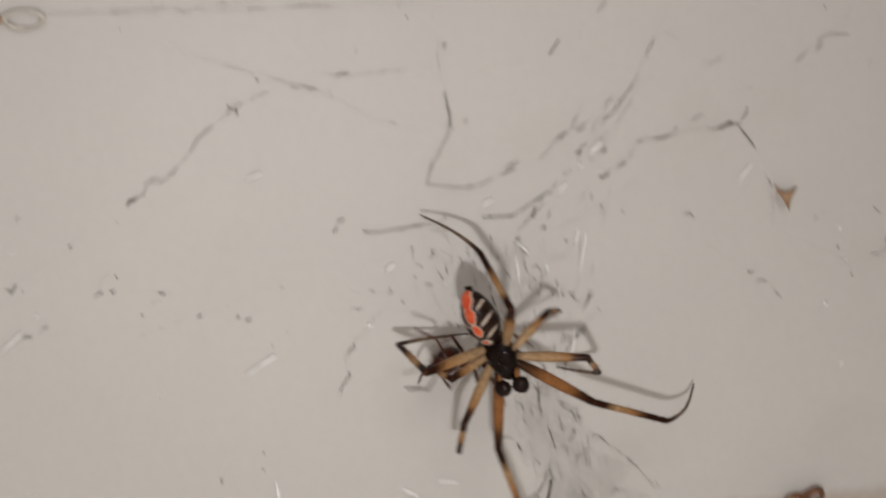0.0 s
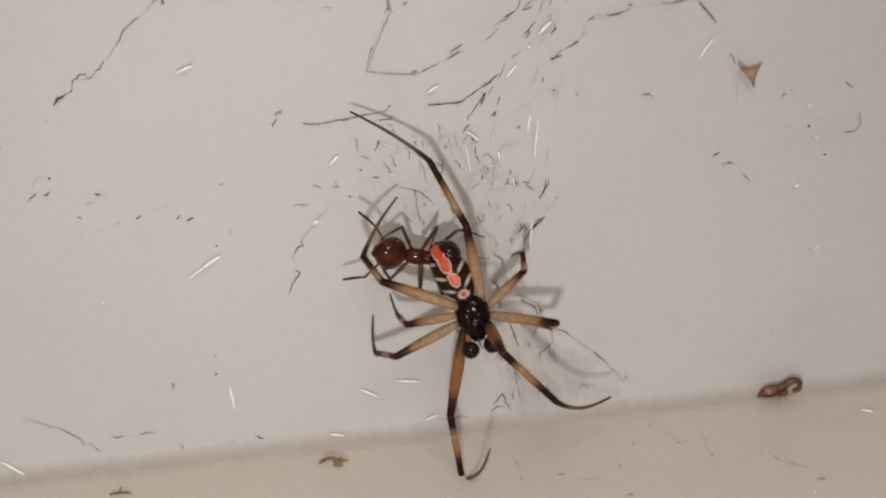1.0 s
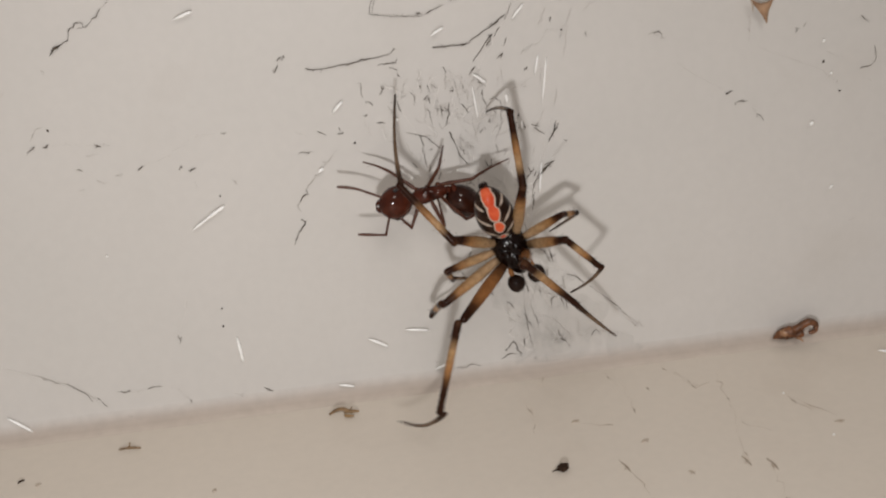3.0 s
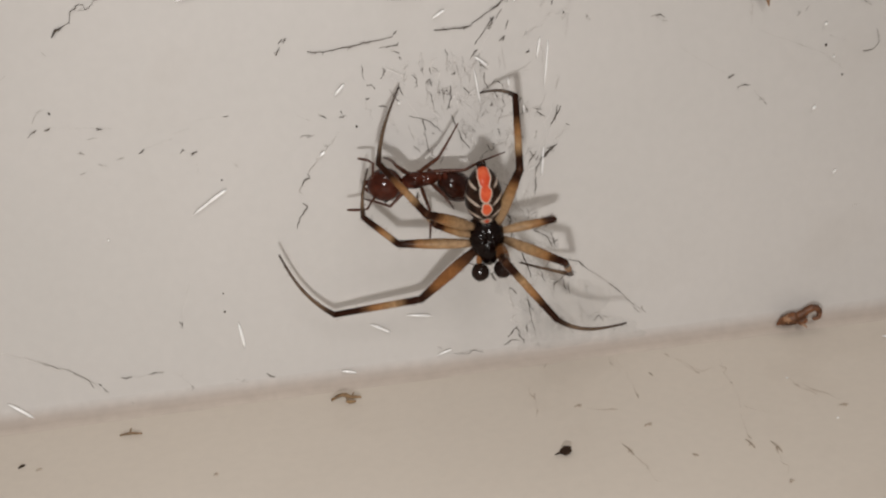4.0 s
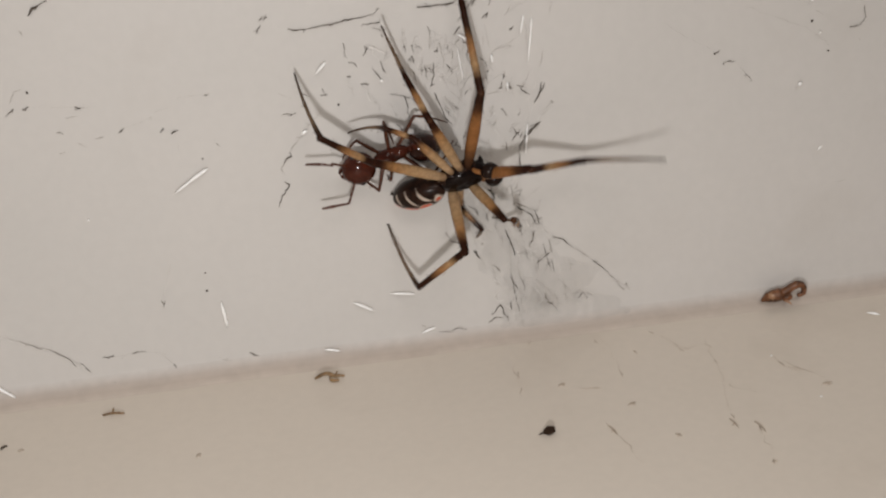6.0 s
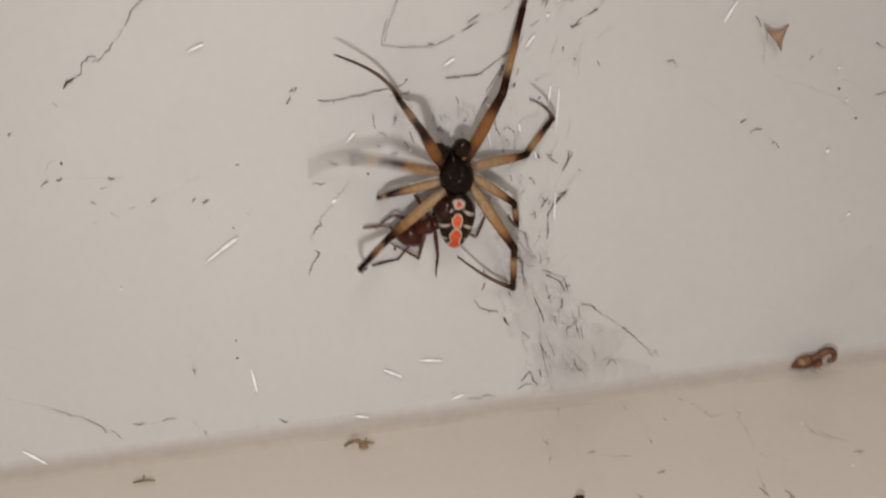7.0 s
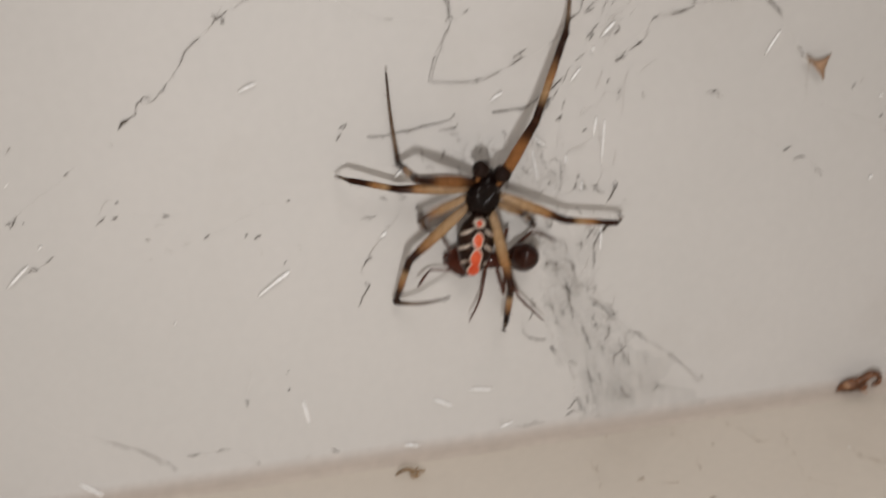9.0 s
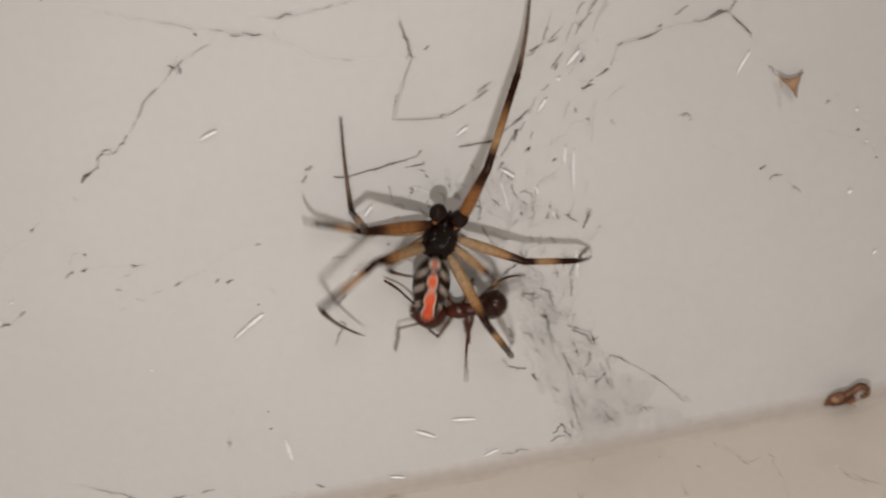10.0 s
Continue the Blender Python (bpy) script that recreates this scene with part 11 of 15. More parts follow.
    walk(legs["R4"]["femur"], [(0, mm(0.4, 0.18, 0, 101.6, 27.4, -22.5)), (0.2, mm(0.4, 0.18, 0, 104.7, 23.7, -23.4)), (0.3, mm(0.4, 0.18, 0, 110.4, 44.7, -15.4)), (0.4, mm(0.4, 0.18, 0, 126.4, 64.3, 2.6)), (0.5, mm(0.4, 0.18, 0, -175.9, 74.9, 62.1)), (0.6, mm(0.4, 0.18, 0, 164.2, 74.4, 44.9)), (0.7, mm(0.4, 0.18, 0, 146.9, 72.5, 30.3)), (0.8, mm(0.4, 0.18, 0, 133.4, 69.5, 19.5)), (0.9, mm(0.4, 0.18, 0, 173.5, 75.1, 55)), (1, mm(0.4, 0.18, 0, -141.2, 71.6, 95.6)), (1.1, mm(0.4, 0.18, 0, 164.4, 75.2, 39.5)), (1.2, mm(0.4, 0.18, 0, 126.7, 65.7, 0)), (1.3, mm(0.4, 0.18, 0, 113.3, 51.9, -15.3)), (1.5, mm(0.4, 0.18, 0, 139.2, 50.7, -16.7)), (1.8, mm(0.4, 0.18, 0, 126.8, 49.7, -18.1)), (2, mm(0.4, 0.18, 0, 129.5, 38.4, -30.5)), (2.5, mm(0.4, 0.18, 0, 125.1, 28.9, -39.1)), (2.7, mm(0.4, 0.18, 0, 113.2, 31, -37.8)), (3.8, mm(0.4, 0.18, 0, 105.6, 48.1, -30)), (3.9, mm(0.4, 0.18, 0, 102.2, 49.3, -29.5)), (4, mm(0.4, 0.18, 0, 98.8, 50.4, -29.2)), (4.15, mm(0.4, 0.18, 0, 102.2, 50.7, -29.1)), (4.3, mm(0.4, 0.18, 0, 105.5, 50.8, -29.1)), (4.5, mm(0.4, 0.18, 0, 103.5, 59.8, -25)), (4.6, mm(0.4, 0.18, 0, 117.8, 64.4, -21.3)), (4.7, mm(0.4, 0.18, 0, 135.5, 68.3, -14.1)), (4.8, mm(0.4, 0.18, 0, 157.5, 71, -2.4)), (4.967, mm(0.4, 0.18, 0, 134.1, 65.4, -26.2)), (5, mm(0.4, 0.18, 0, 129, 63.4, -28.2)), (5.033, mm(0.4, 0.18, 0, 124.3, 61.3, -29.7)), (5.1, mm(0.4, 0.18, 0, 116.6, 50, -43.8)), (5.2, mm(0.4, 0.18, 0, 111.4, 35.4, -52.6)), (5.75, mm(0.4, 0.18, 0, 105.5, 15, -60.1)), (6.3, mm(0.4, 0.18, 0, 102.5, -6, -65.3)), (6.4, mm(0.4, 0.18, 0, 101.2, 28.3, -58.1)), (6.5, mm(0.4, 0.18, 0, 107.7, 62.3, -45.9)), (6.6, mm(0.4, 0.18, 0, 126.7, 76.8, -24.8)), (6.7, mm(0.4, 0.18, 0, -146.1, 80.6, 64.3)), (6.8, mm(0.4, 0.18, 0, -111.2, 67.4, 101.1)), (6.9, mm(0.4, 0.18, 0, -134.2, 79.8, 73.5)), (7, mm(0.4, 0.18, 0, 137.4, 80.4, -19.5)), (7.1, mm(0.4, 0.18, 0, 96.6, 58.5, -50.3)), (7.2, mm(0.4, 0.18, 0, 85, 34.8, -50.8)), (7.3, mm(0.4, 0.18, 0, 75.4, 11.4, -46.4)), (7.4, mm(0.4, 0.18, 0, 86.1, 37.8, -51.1)), (7.5, mm(0.4, 0.18, 0, 100.9, 64.5, -48.5)), (7.8, mm(0.4, 0.18, 0, 100.3, 64.9, -48.4)), (7.967, mm(0.4, 0.18, 0, 98.6, 58.1, -50.5)), (8, mm(0.4, 0.18, 0, 95.1, 65.2, -48.3)), (8.033, mm(0.4, 0.18, 0, 91.2, 72.4, -46.7)), (8.1, mm(0.4, 0.18, 0, 122.2, 84.9, -23.1)), (8.2, mm(0.4, 0.18, 0, -98.9, 73.7, 114)), (8.3, mm(0.4, 0.18, 0, -92.9, 56.1, 118.2)), (8.4, mm(0.4, 0.18, 0, -90.3, 38.5, 119)), (8.5, mm(0.4, 0.18, 0, 116.024, 81.473, -31.219)), (8.533, mm(0.4, 0.18, 0, 92.554, 67.121, -47.844)), (8.65, mm(0.4, 0.18, 0, 130.9, 85.3, -7.9)), (8.8, mm(0.4, 0.18, 0, 133, 85.9, -0.7)), (8.9, mm(0.4, 0.18, 0, 106.2, 75.2, -36.7)), (9, mm(0.4, 0.18, 0, 106.3, 63.8, -46.1)), (9.1, mm(0.4, 0.18, 0, 101.8, 62.7, -46.8)), (9.2, mm(0.4, 0.18, 0, 97.5, 61.5, -47.2)), (9.3, mm(0.4, 0.18, 0, 93.4, 60.3, -47.4)), (9.4, mm(0.4, 0.18, 0, 117.4, 88.4, -19.5)), (9.5, mm(0.4, 0.18, 0, -93.4, 63, 133.7)), (9.6, mm(0.4, 0.18, 0, -98.4, 62.7, 133.8)), (9.7, mm(0.4, 0.18, 0, -103.4, 62.4, 133.9)), (9.8, mm(0.4, 0.18, 0, -108.3, 62.1, 134.1)), (9.9, mm(0.4, 0.18, 0, -170.6, 82.7, 64.9)), (10, mm(0.4, 0.18, 0, 109.4, 64.4, -21.9))])
    walk(legs["R4"]["tibia"], [(0, mm(1.316, -0.788, 2.348, -54.7, -35.2, -62.9)), (0.2, mm(1.09, -0.867, 2.391, -55.3, -50.7, -77.6)), (0.3, mm(1.866, -1.201, 1.799, -84.1, -32.3, -68.6)), (0.4, mm(2.428, -1.332, 0.943, -106.1, -12.8, -70.5)), (0.5, mm(2.694, -1.243, -0.05, -128.1, 4.6, -79.4)), (0.6, mm(2.736, -1.16, 0.198, -105.9, 3, -78.5)), (0.7, mm(2.755, -1.064, 0.444, -83.7, 1.1, -78.4)), (0.8, mm(2.752, -0.955, 0.686, -61.5, -0.6, -78.9)), (0.9, mm(2.766, -1.118, 0.078, -14.8, -38.6, -126.3)), (1, mm(2.652, -1.21, -0.534, 48.3, -19.7, 169.9)), (1.1, mm(2.596, -1.38, 0.186, 19.9, -29.3, -174.6)), (1.2, mm(2.373, -1.433, 0.891, -12, -30.5, -154.9)), (1.3, mm(2.002, -1.364, 1.53, -41.7, -22.7, -137.9)), (1.5, mm(1.12, -2.17, 1.118, -23.8, -35.1, -159.5)), (1.8, mm(1.463, -1.871, 1.397, -21.9, -34.5, -157.8)), (2, mm(0.644, -1.956, 1.634, -23.5, -37.2, -165.8)), (2.5, mm(0.249, -1.698, 1.934, -32.7, -34.2, -159)), (2.7, mm(0.757, -1.443, 2.128, -22.9, -32.8, -155.7)), (3.8, mm(1.712, -1.417, 1.738, -18.8, -30.1, -147.5)), (3.9, mm(1.857, -1.304, 1.722, -35, -23.4, -132.7)), (4, mm(1.995, -1.184, 1.699, -48.3, -13.5, -121.1)), (4.15, mm(1.906, -1.31, 1.674, -33.3, -18.1, -126.6)), (4.3, mm(1.812, -1.432, 1.642, -17.6, -21.1, -133.3)), (4.5, mm(2.193, -1.348, 1.319, -18.3, -21.6, -135.1)), (4.6, mm(1.95, -1.775, 1.032, -19.7, -27.3, -152.9)), (4.7, mm(1.639, -2.115, 0.7, -19, -33, -171.6)), (4.8, mm(1.273, -2.353, 0.336, -16, -38.2, 168.3)), (4.967, mm(1.153, -2.284, 0.806, -30.8, -32, -172.6)), (5, mm(1.254, -2.203, 0.939, -27.3, -31.6, -171.8)), (5.033, mm(1.349, -2.11, 1.069, -23.8, -31.3, -171)), (5.1, mm(0.897, -1.972, 1.553, -14.8, -28, -160.9)), (5.2, mm(0.503, -1.577, 2.048, -2, -26.5, -149.6)), (5.75, mm(0.109, -0.763, 2.513, -2, -26.4, -145.9)), (6.3, mm(-0.244, 0.185, 2.622, -2, -26.3, -142.3)), (6.4, mm(0.617, -1.163, 2.332, -19.7, -29.6, -161.6)), (6.5, mm(1.398, -2.025, 1.197, -36.3, -37.8, 179.9)), (6.6, mm(1.635, -2.17, 0.495, -21.6, -37.6, -179.6)), (6.7, mm(1.774, -2.131, -0.247, -6.9, -37.5, -179.1)), (6.8, mm(1.807, -1.911, -0.969, 7.8, -37.5, -178.6)), (6.9, mm(1.663, -2.181, -0.343, -16.9, -37, -169.5)), (7, mm(1.436, -2.295, 0.305, -40.6, -33.5, -161.8)), (7.1, mm(1.621, -1.778, 1.401, -31.5, -35.1, -164.5)), (7.2, mm(1.555, -0.858, 2.209, -22.2, -36.4, -167.6)), (7.3, mm(1.25, 0.276, 2.561, -12.7, -37.3, -171)), (7.4, mm(1.581, -0.989, 2.128, -25.6, -32.3, -153.7)), (7.5, mm(1.604, -1.95, 1.141, -35.6, -24.6, -139)), (7.8, mm(1.636, -1.94, 1.127, -36.2, -24.2, -138.4)), (7.967, mm(1.533, -1.823, 1.412, -3, -24.1, -154.3)), (8, mm(1.847, -1.801, 1.128, -10.4, -27, -145.8)), (8.033, mm(2.126, -1.729, 0.817, -18.4, -28.9, -136.8)), (8.1, mm(1.93, -2.035, 0.203, -8.1, -26.7, -143.4)), (8.2, mm(1.821, -1.991, -0.747, -5.9, -26.4, -141.1)), (8.3, mm(1.58, -1.728, -1.502, 22.2, -26.2, -142.7)), (8.4, mm(1.227, -1.282, -2.114, 50.1, -25.4, -144)), (8.45, mm(1.384, -1.604, -0.812, 4.8, -22.4, -150.2)), (8.5, mm(1.763, -1.961, 0.341, -40.4, -24.4, -156.8)), (8.533, mm(1.915, -1.665, 1.007, -24.2, -23.6, -157.5)), (8.65, mm(2.173, -1.849, 0.166, -26.7, -16.9, -144.9)), (8.8, mm(2.347, -1.685, 0.139, -12.1, -12.5, -131.8)), (8.9, mm(1.958, -1.923, 0.663, -26.5, -15.4, -140.3)), (9, mm(1.466, -2.021, 1.143, -40.7, -20.3, -148)), (9.1, mm(1.605, -1.909, 1.214, -16.1, -22.5, -152.5)), (9.2, mm(1.738, -1.786, 1.278, 8.9, -22.8, -157.6)), (9.3, mm(1.864, -1.653, 1.336, 33.7, -21.1, -162.4)), (9.4, mm(2.245, -1.79, 0.065, 52.9, -13.1, -171.3)), (9.5, mm(2.176, -1.446, -1.222, 70.3, -2.9, -176.8)), (9.6, mm(2.328, -1.26, -1.224, 48.4, -6.8, -174.5)), (9.7, mm(2.465, -1.063, -1.217, 26.2, -9.7, -170.7)), (9.8, mm(2.586, -0.856, -1.2, 3.8, -10.9, -166.2)), (9.9, mm(2.628, -1.344, -0.056, -15.6, -9.2, -150.2)), (10, mm(2.197, -1.508, 1.1, -33.7, -2.5, -135.7))])
    walk(legs["R4"]["tarsus"], [(0, mm(3.136, -1.177, 0.679, -53.8, -18.5, 60.6)), (0.2, mm(2.82, -2.117, 1.089, -61.6, -17.6, 43.1)), (0.3, mm(2.59, -2.344, -0.303, -82.8, -28.5, -19.2)), (0.4, mm(1.955, -2.067, -1.399, -22.5, -41, -111.9)), (0.5, mm(1.148, -1.373, -2.011, 39.3, -38.3, -171.7)), (0.6, mm(2.041, -1.174, -2.203, 31.6, -15.5, -161.5)), (0.7, mm(3.015, -0.961, -2.04, 30.7, 6.4, -155.8)), (0.8, mm(3.927, -0.75, -1.511, 34.3, 27, -149.6)), (0.9, mm(4.478, -2.871, -0.421, -76.9, 71.6, 88.5)), (1, mm(2.982, -2.956, 1.224, -96.6, 30.9, 10.2)), (1.1, mm(3.232, -3.682, 0.926, -105.3, 32, 4.3)), (1.2, mm(3.17, -3.76, 0.443, -97.3, 38.6, 27.3)), (1.3, mm(2.775, -3.181, -0.004, -75.1, 41.5, 66.6)), (1.5, mm(1.377, -4.515, 0.291, -106.7, 40.9, 23.9)), (1.8, mm(1.853, -4.218, 0.629, -72.7, 69.9, 71.4)), (2, mm(0.622, -4.326, 0.838, -89.7, 61.8, 38.1)), (2.5, mm(0.295, -3.934, 0.817, -103.7, 43.1, 29)), (2.7, mm(1.225, -3.759, 1.31, -117.1, 34.5, 25.2)), (3.8, mm(2.641, -3.63, 1.039, -88.7, 37.4, 35.7)), (3.9, mm(2.974, -3.111, 0.405, -81.7, 36.4, 59)), (4, mm(3.196, -2.415, -0.115, -70.9, 33.6, 88.8)), (4.15, mm(3.33, -2.897, 0.368, -91.9, 32.8, 65.1)), (4.3, mm(3.36, -3.263, 0.935, -106.6, 24.4, 47.8)), (4.5, mm(3.662, -3.235, 0.588, -104.8, 13.7, 42.2)), (4.6, mm(2.679, -4.046, 0.284, -95, 18, 23.6)), (4.7, mm(1.546, -4.518, 0.017, -89.6, 28.5, 6.6)), (4.8, mm(0.369, -4.62, -0.204, -90.3, 42.4, -10.1)), (4.967, mm(0.754, -4.501, -0.28, -87.2, 26.4, 3.7)), (5, mm(0.973, -4.487, -0.038, -90.5, 25.9, 4.9)), (5.033, mm(1.188, -4.451, 0.205, -93.8, 25.4, 6.1)), (5.1, mm(1.405, -4.354, 0.99, -88.5, 26.5, 18.7)), (5.2, mm(1.734, -3.751, 1.971, -87.1, 27.7, 30.4)), (5.75, mm(1.477, -2.854, 2.436, -92.4, 8.4, 33.5)), (6.3, mm(1.255, -1.814, 2.545, -99.3, -10.4, 36.5)), (6.4, mm(0.962, -3.527, 1.598, -68.3, 21.7, 15.4)), (6.5, mm(0.486, -4.037, 0.028, -33.3, 58.5, 35.4)), (6.6, mm(1.087, -4.498, -0.234, 14.4, 73, 74.7)), (6.7, mm(1.629, -4.615, -0.486, 106.7, 63.8, 165.5)), (6.8, mm(2.072, -4.382, -0.702, 121.7, 32.8, -169.8)), (6.9, mm(1.667, -4.613, -0.925, 114.8, 47.8, 164.9)), (7, mm(1.177, -4.378, -1.052, 62, 56.7, 93.7)), (7.1, mm(1.464, -4.033, 0.332, -22.2, 45.4, 24.8)), (7.2, mm(1.502, -3.239, 1.449, -68.4, 21.7, 6.1)), (7.3, mm(1.303, -2.185, 2.125, -105, -5.3, 0.3)), (7.35, mm(1.682, -2.726, 1.67, -69.2, 11.3, 1.1)), (7.4, mm(2.061, -3.267, 1.215, -28.4, 14.6, 17.8)), (7.45, mm(2.27, -3.574, 0.516, 12.4, 16, 27.9)), (7.5, mm(2.478, -3.882, -0.184, 82.9, 38.3, 101.5)), (7.8, mm(2.525, -3.849, -0.22, 108.3, 20.8, -175.8)), (7.967, mm(2.57, -4.095, 1.294, 133.9, 7.8, -155.8)), (8, mm(3.06, -3.95, 0.727, 127.4, 4.5, -151.3)), (8.033, mm(3.472, -3.719, 0.127, 120.6, 1.7, -146.4)), (8.1, mm(3.277, -4.117, -0.112, 120.2, -0.6, -147)), (8.2, mm(3.296, -3.997, -0.976, 112.5, -3.6, -143.4)), (8.3, mm(3.317, -3.315, -0.655, 151.3, 43.9, -112.2)), (8.4, mm(2.835, -2.093, -0.38, -124, 45.9, -20.3)), (8.45, mm(2.255, -3.016, -0.683, 90.7, 58.7, -135.9)), (8.5, mm(1.897, -3.975, -1.135, 76.9, -14.1, -153.4)), (8.533, mm(2.41, -3.929, 0.069, 92.2, -14.5, -151.2)), (8.65, mm(3.191, -3.864, -0.908, 97.7, -5.7, -150.5)), (8.8, mm(4.095, -3.398, -0.371, 118.3, -6.8, -133)), (8.9, mm(3.158, -3.834, -0.413, 115.6, 3.1, -149.3)), (9, mm(1.991, -3.928, -0.386, 108.2, 13.6, -175.4)), (9.1, mm(2.479, -4.163, 0.575, 59.1, -4.3, -157.7)), (9.2, mm(2.816, -4.013, 1.635, 11.9, -62.8, -157.1)), (9.3, mm(2.969, -3.485, 2.63, -110.5, -37.5, -21.6)), (9.4, mm(2.921, -3.212, 2.007, -123, 2.5, 22.3)), (9.5, mm(2.34, -2.283, 1.128, -117.8, 4.1, -0.2)), (9.6, mm(2.71, -2.891, 0.632, -126.7, 33.9, -35.1)), (9.7, mm(3.008, -3.247, -0.128, -166.1, 64, -84.5)), (9.8, mm(3.21, -3.271, -1.039, 129.3, 48.9, -161.2)), (9.9, mm(3.731, -3.487, -0.722, 128.2, 28, -161.2)), (10, mm(3.604, -3.04, -0.287, 122.2, -13.3, -128.3))])
    walk(ant, [(0, mm(4.237, -1.9, 7.985, 90, -85.4, 0)), (0.2, mm(3.822, -1.9, 7.788, 90, -73.6, 0)), (0.5, mm(4.217, -1.9, 7.688, 90, -76.4, 0)), (0.8, mm(4.428, -1.9, 7.764, 90, -80.9, 0)), (1, mm(4.119, -1.9, 7.954, 90, -76.1, 0)), (1.3, mm(4.295, -1.9, 7.829, 90, -89.1, 0)), (1.5, mm(4.344, -1.9, 8.165, 90, -81.3, 0)), (1.8, mm(4.095, -1.9, 8.217, -90, -73.2, 180)), (2, mm(4.109, -1.9, 7.701, -90, -66.9, 180)), (2.5, mm(4.168, -1.9, 8.223, -90, -88.1, 180)), (2.7, mm(4.185, -1.9, 8.308, -90, -77, 180)), (3.8, mm(3.867, -1.9, 8.147, 90, -78.9, 0)), (4, mm(3.783, -1.9, 8.241, -90, -88.2, 180)), (4.3, mm(4.054, -1.9, 7.932, -90, -86.9, 180)), (4.5, mm(4.236, -1.9, 8.464, -90, -77.1, 180)), (4.8, mm(4.049, -1.9, 8.08, -90, -87.3, 180)), (5, mm(3.87, -1.9, 8.213, 90, -78.9, 0)), (5.2, mm(3.766, -1.9, 8.28, 90, -72.9, 0)), (6.3, mm(3.464, -0.66, 7.94, -90, -66.2, 180)), (6.5, mm(3.572, -0.66, 8.202, -90, -74.3, 180)), (6.8, mm(3.807, -0.66, 8.11, -90, -54.6, 180)), (7, mm(3.914, -0.66, 7.851, -90, -72.9, 180)), (7.3, mm(3.289, -0.66, 7.314, -90, -58.2, 180)), (7.5, mm(3.667, -0.66, 7.981, -90, -41, 180)), (7.8, mm(4.013, -0.66, 8.191, -90, -79.9, 180)), (8, mm(4.191, -0.66, 7.927, -90, -73.1, 180)), (8.2, mm(4.127, -0.66, 7.654, 90, -71.5, 0)), (8.5, mm(4.215, -0.66, 7.963, -90, -84.8, 180)), (8.8, mm(4.349, -0.66, 7.878, 90, -86.9, 0)), (9, mm(4.451, -0.66, 7.592, 90, -81.3, 0)), (9.3, mm(4.422, -0.66, 7.547, 90, -74.4, 0)), (9.5, mm(4.489, -0.66, 7.444, 90, -78.2, 0)), (9.8, mm(4.114, -0.66, 7.349, 90, -75.8, 0)), (10, mm(4.097, -0.66, 7.034, 90, -83.1, 0))])
    walk(ant_head, [(0, mm(0, 0.6, 0, 34.5, -0, -16.6)), (0.2, mm(0, 0.6, 0, 30.4, -0, -11.9)), (0.5, mm(0, 0.6, 0, -7.4, 0, 2.9)), (0.8, mm(0, 0.6, 0, -6.5, 0, 2.6)), (1, mm(0, 0.6, 0, 27.9, -0, -11.5)), (1.3, mm(0, 0.6, 0, 27.6, -0, -12.2)), (1.5, mm(0, 0.6, 0, -5.8, 0, 2.2)), (1.8, mm(0, 0.6, 0, -9.7, 0, 3.9)), (2, mm(0, 0.6, 0, 5.2, -0, -2)), (2.5, mm(0, 0.6, 0, -2.5, 0, 0.9)), (2.7, mm(0, 0.6, 0, 2.6, -0, -1.1)), (3.8, mm(0, 0.6, 0, 51.6, -0, -27)), (4, mm(0, 0.6, 0, -1.9, 0, 0.7)), (4.3, mm(0, 0.6, 0, -1.4, 0, 0.5)), (4.5, mm(0, 0.6, 0, 1.7, -0, -0.6)), (4.8, mm(0, 0.6, 0, 22.2, -0, -8.8)), (5, mm(0, 0.6, 0, -5.8, 0, 2)), (5.2, mm(0, 0.6, 0, 47.4, -0, -20.7)), (5.75, mm(0, 0.6, 0, 14.9, -4.1, -6.9)), (6.3, mm(0, 0.6, 0, -17.6, 0, 7)), (6.5, mm(0, 0.6, 0, -37.8, 0, 17.1)), (6.8, mm(0, 0.6, 0, -51.7, 0, 26.9)), (7, mm(0, 0.6, 0, -55.7, 0, 36.4)), (7.3, mm(0, 0.6, 0, -40, 0, 19.3)), (7.5, mm(0, 0.6, 0, 4.3, -0, -1.4)), (7.8, mm(0, 0.6, 0, -41, 0, 20.7)), (8, mm(0, 0.6, 0, -28.2, 0, 13.5)), (8.2, mm(0, 0.6, 0, 19, -0, -7)), (8.5, mm(0, 0.6, 0, -2.3, 0, 0.9)), (8.8, mm(0, 0.6, 0, 10.6, -0, -4.4)), (9, mm(0, 0.6, 0, -6.9, 0, 2.8)), (9.3, mm(0, 0.6, 0, 23.1, -0, -9.9)), (9.5, mm(0, 0.6, 0, 11.5, -0, -5.1)), (9.8, mm(0, 0.6, 0, 20.2, -0, -9.5)), (10, mm(0, 0.6, 0, -3.2, 0, 1.6))])
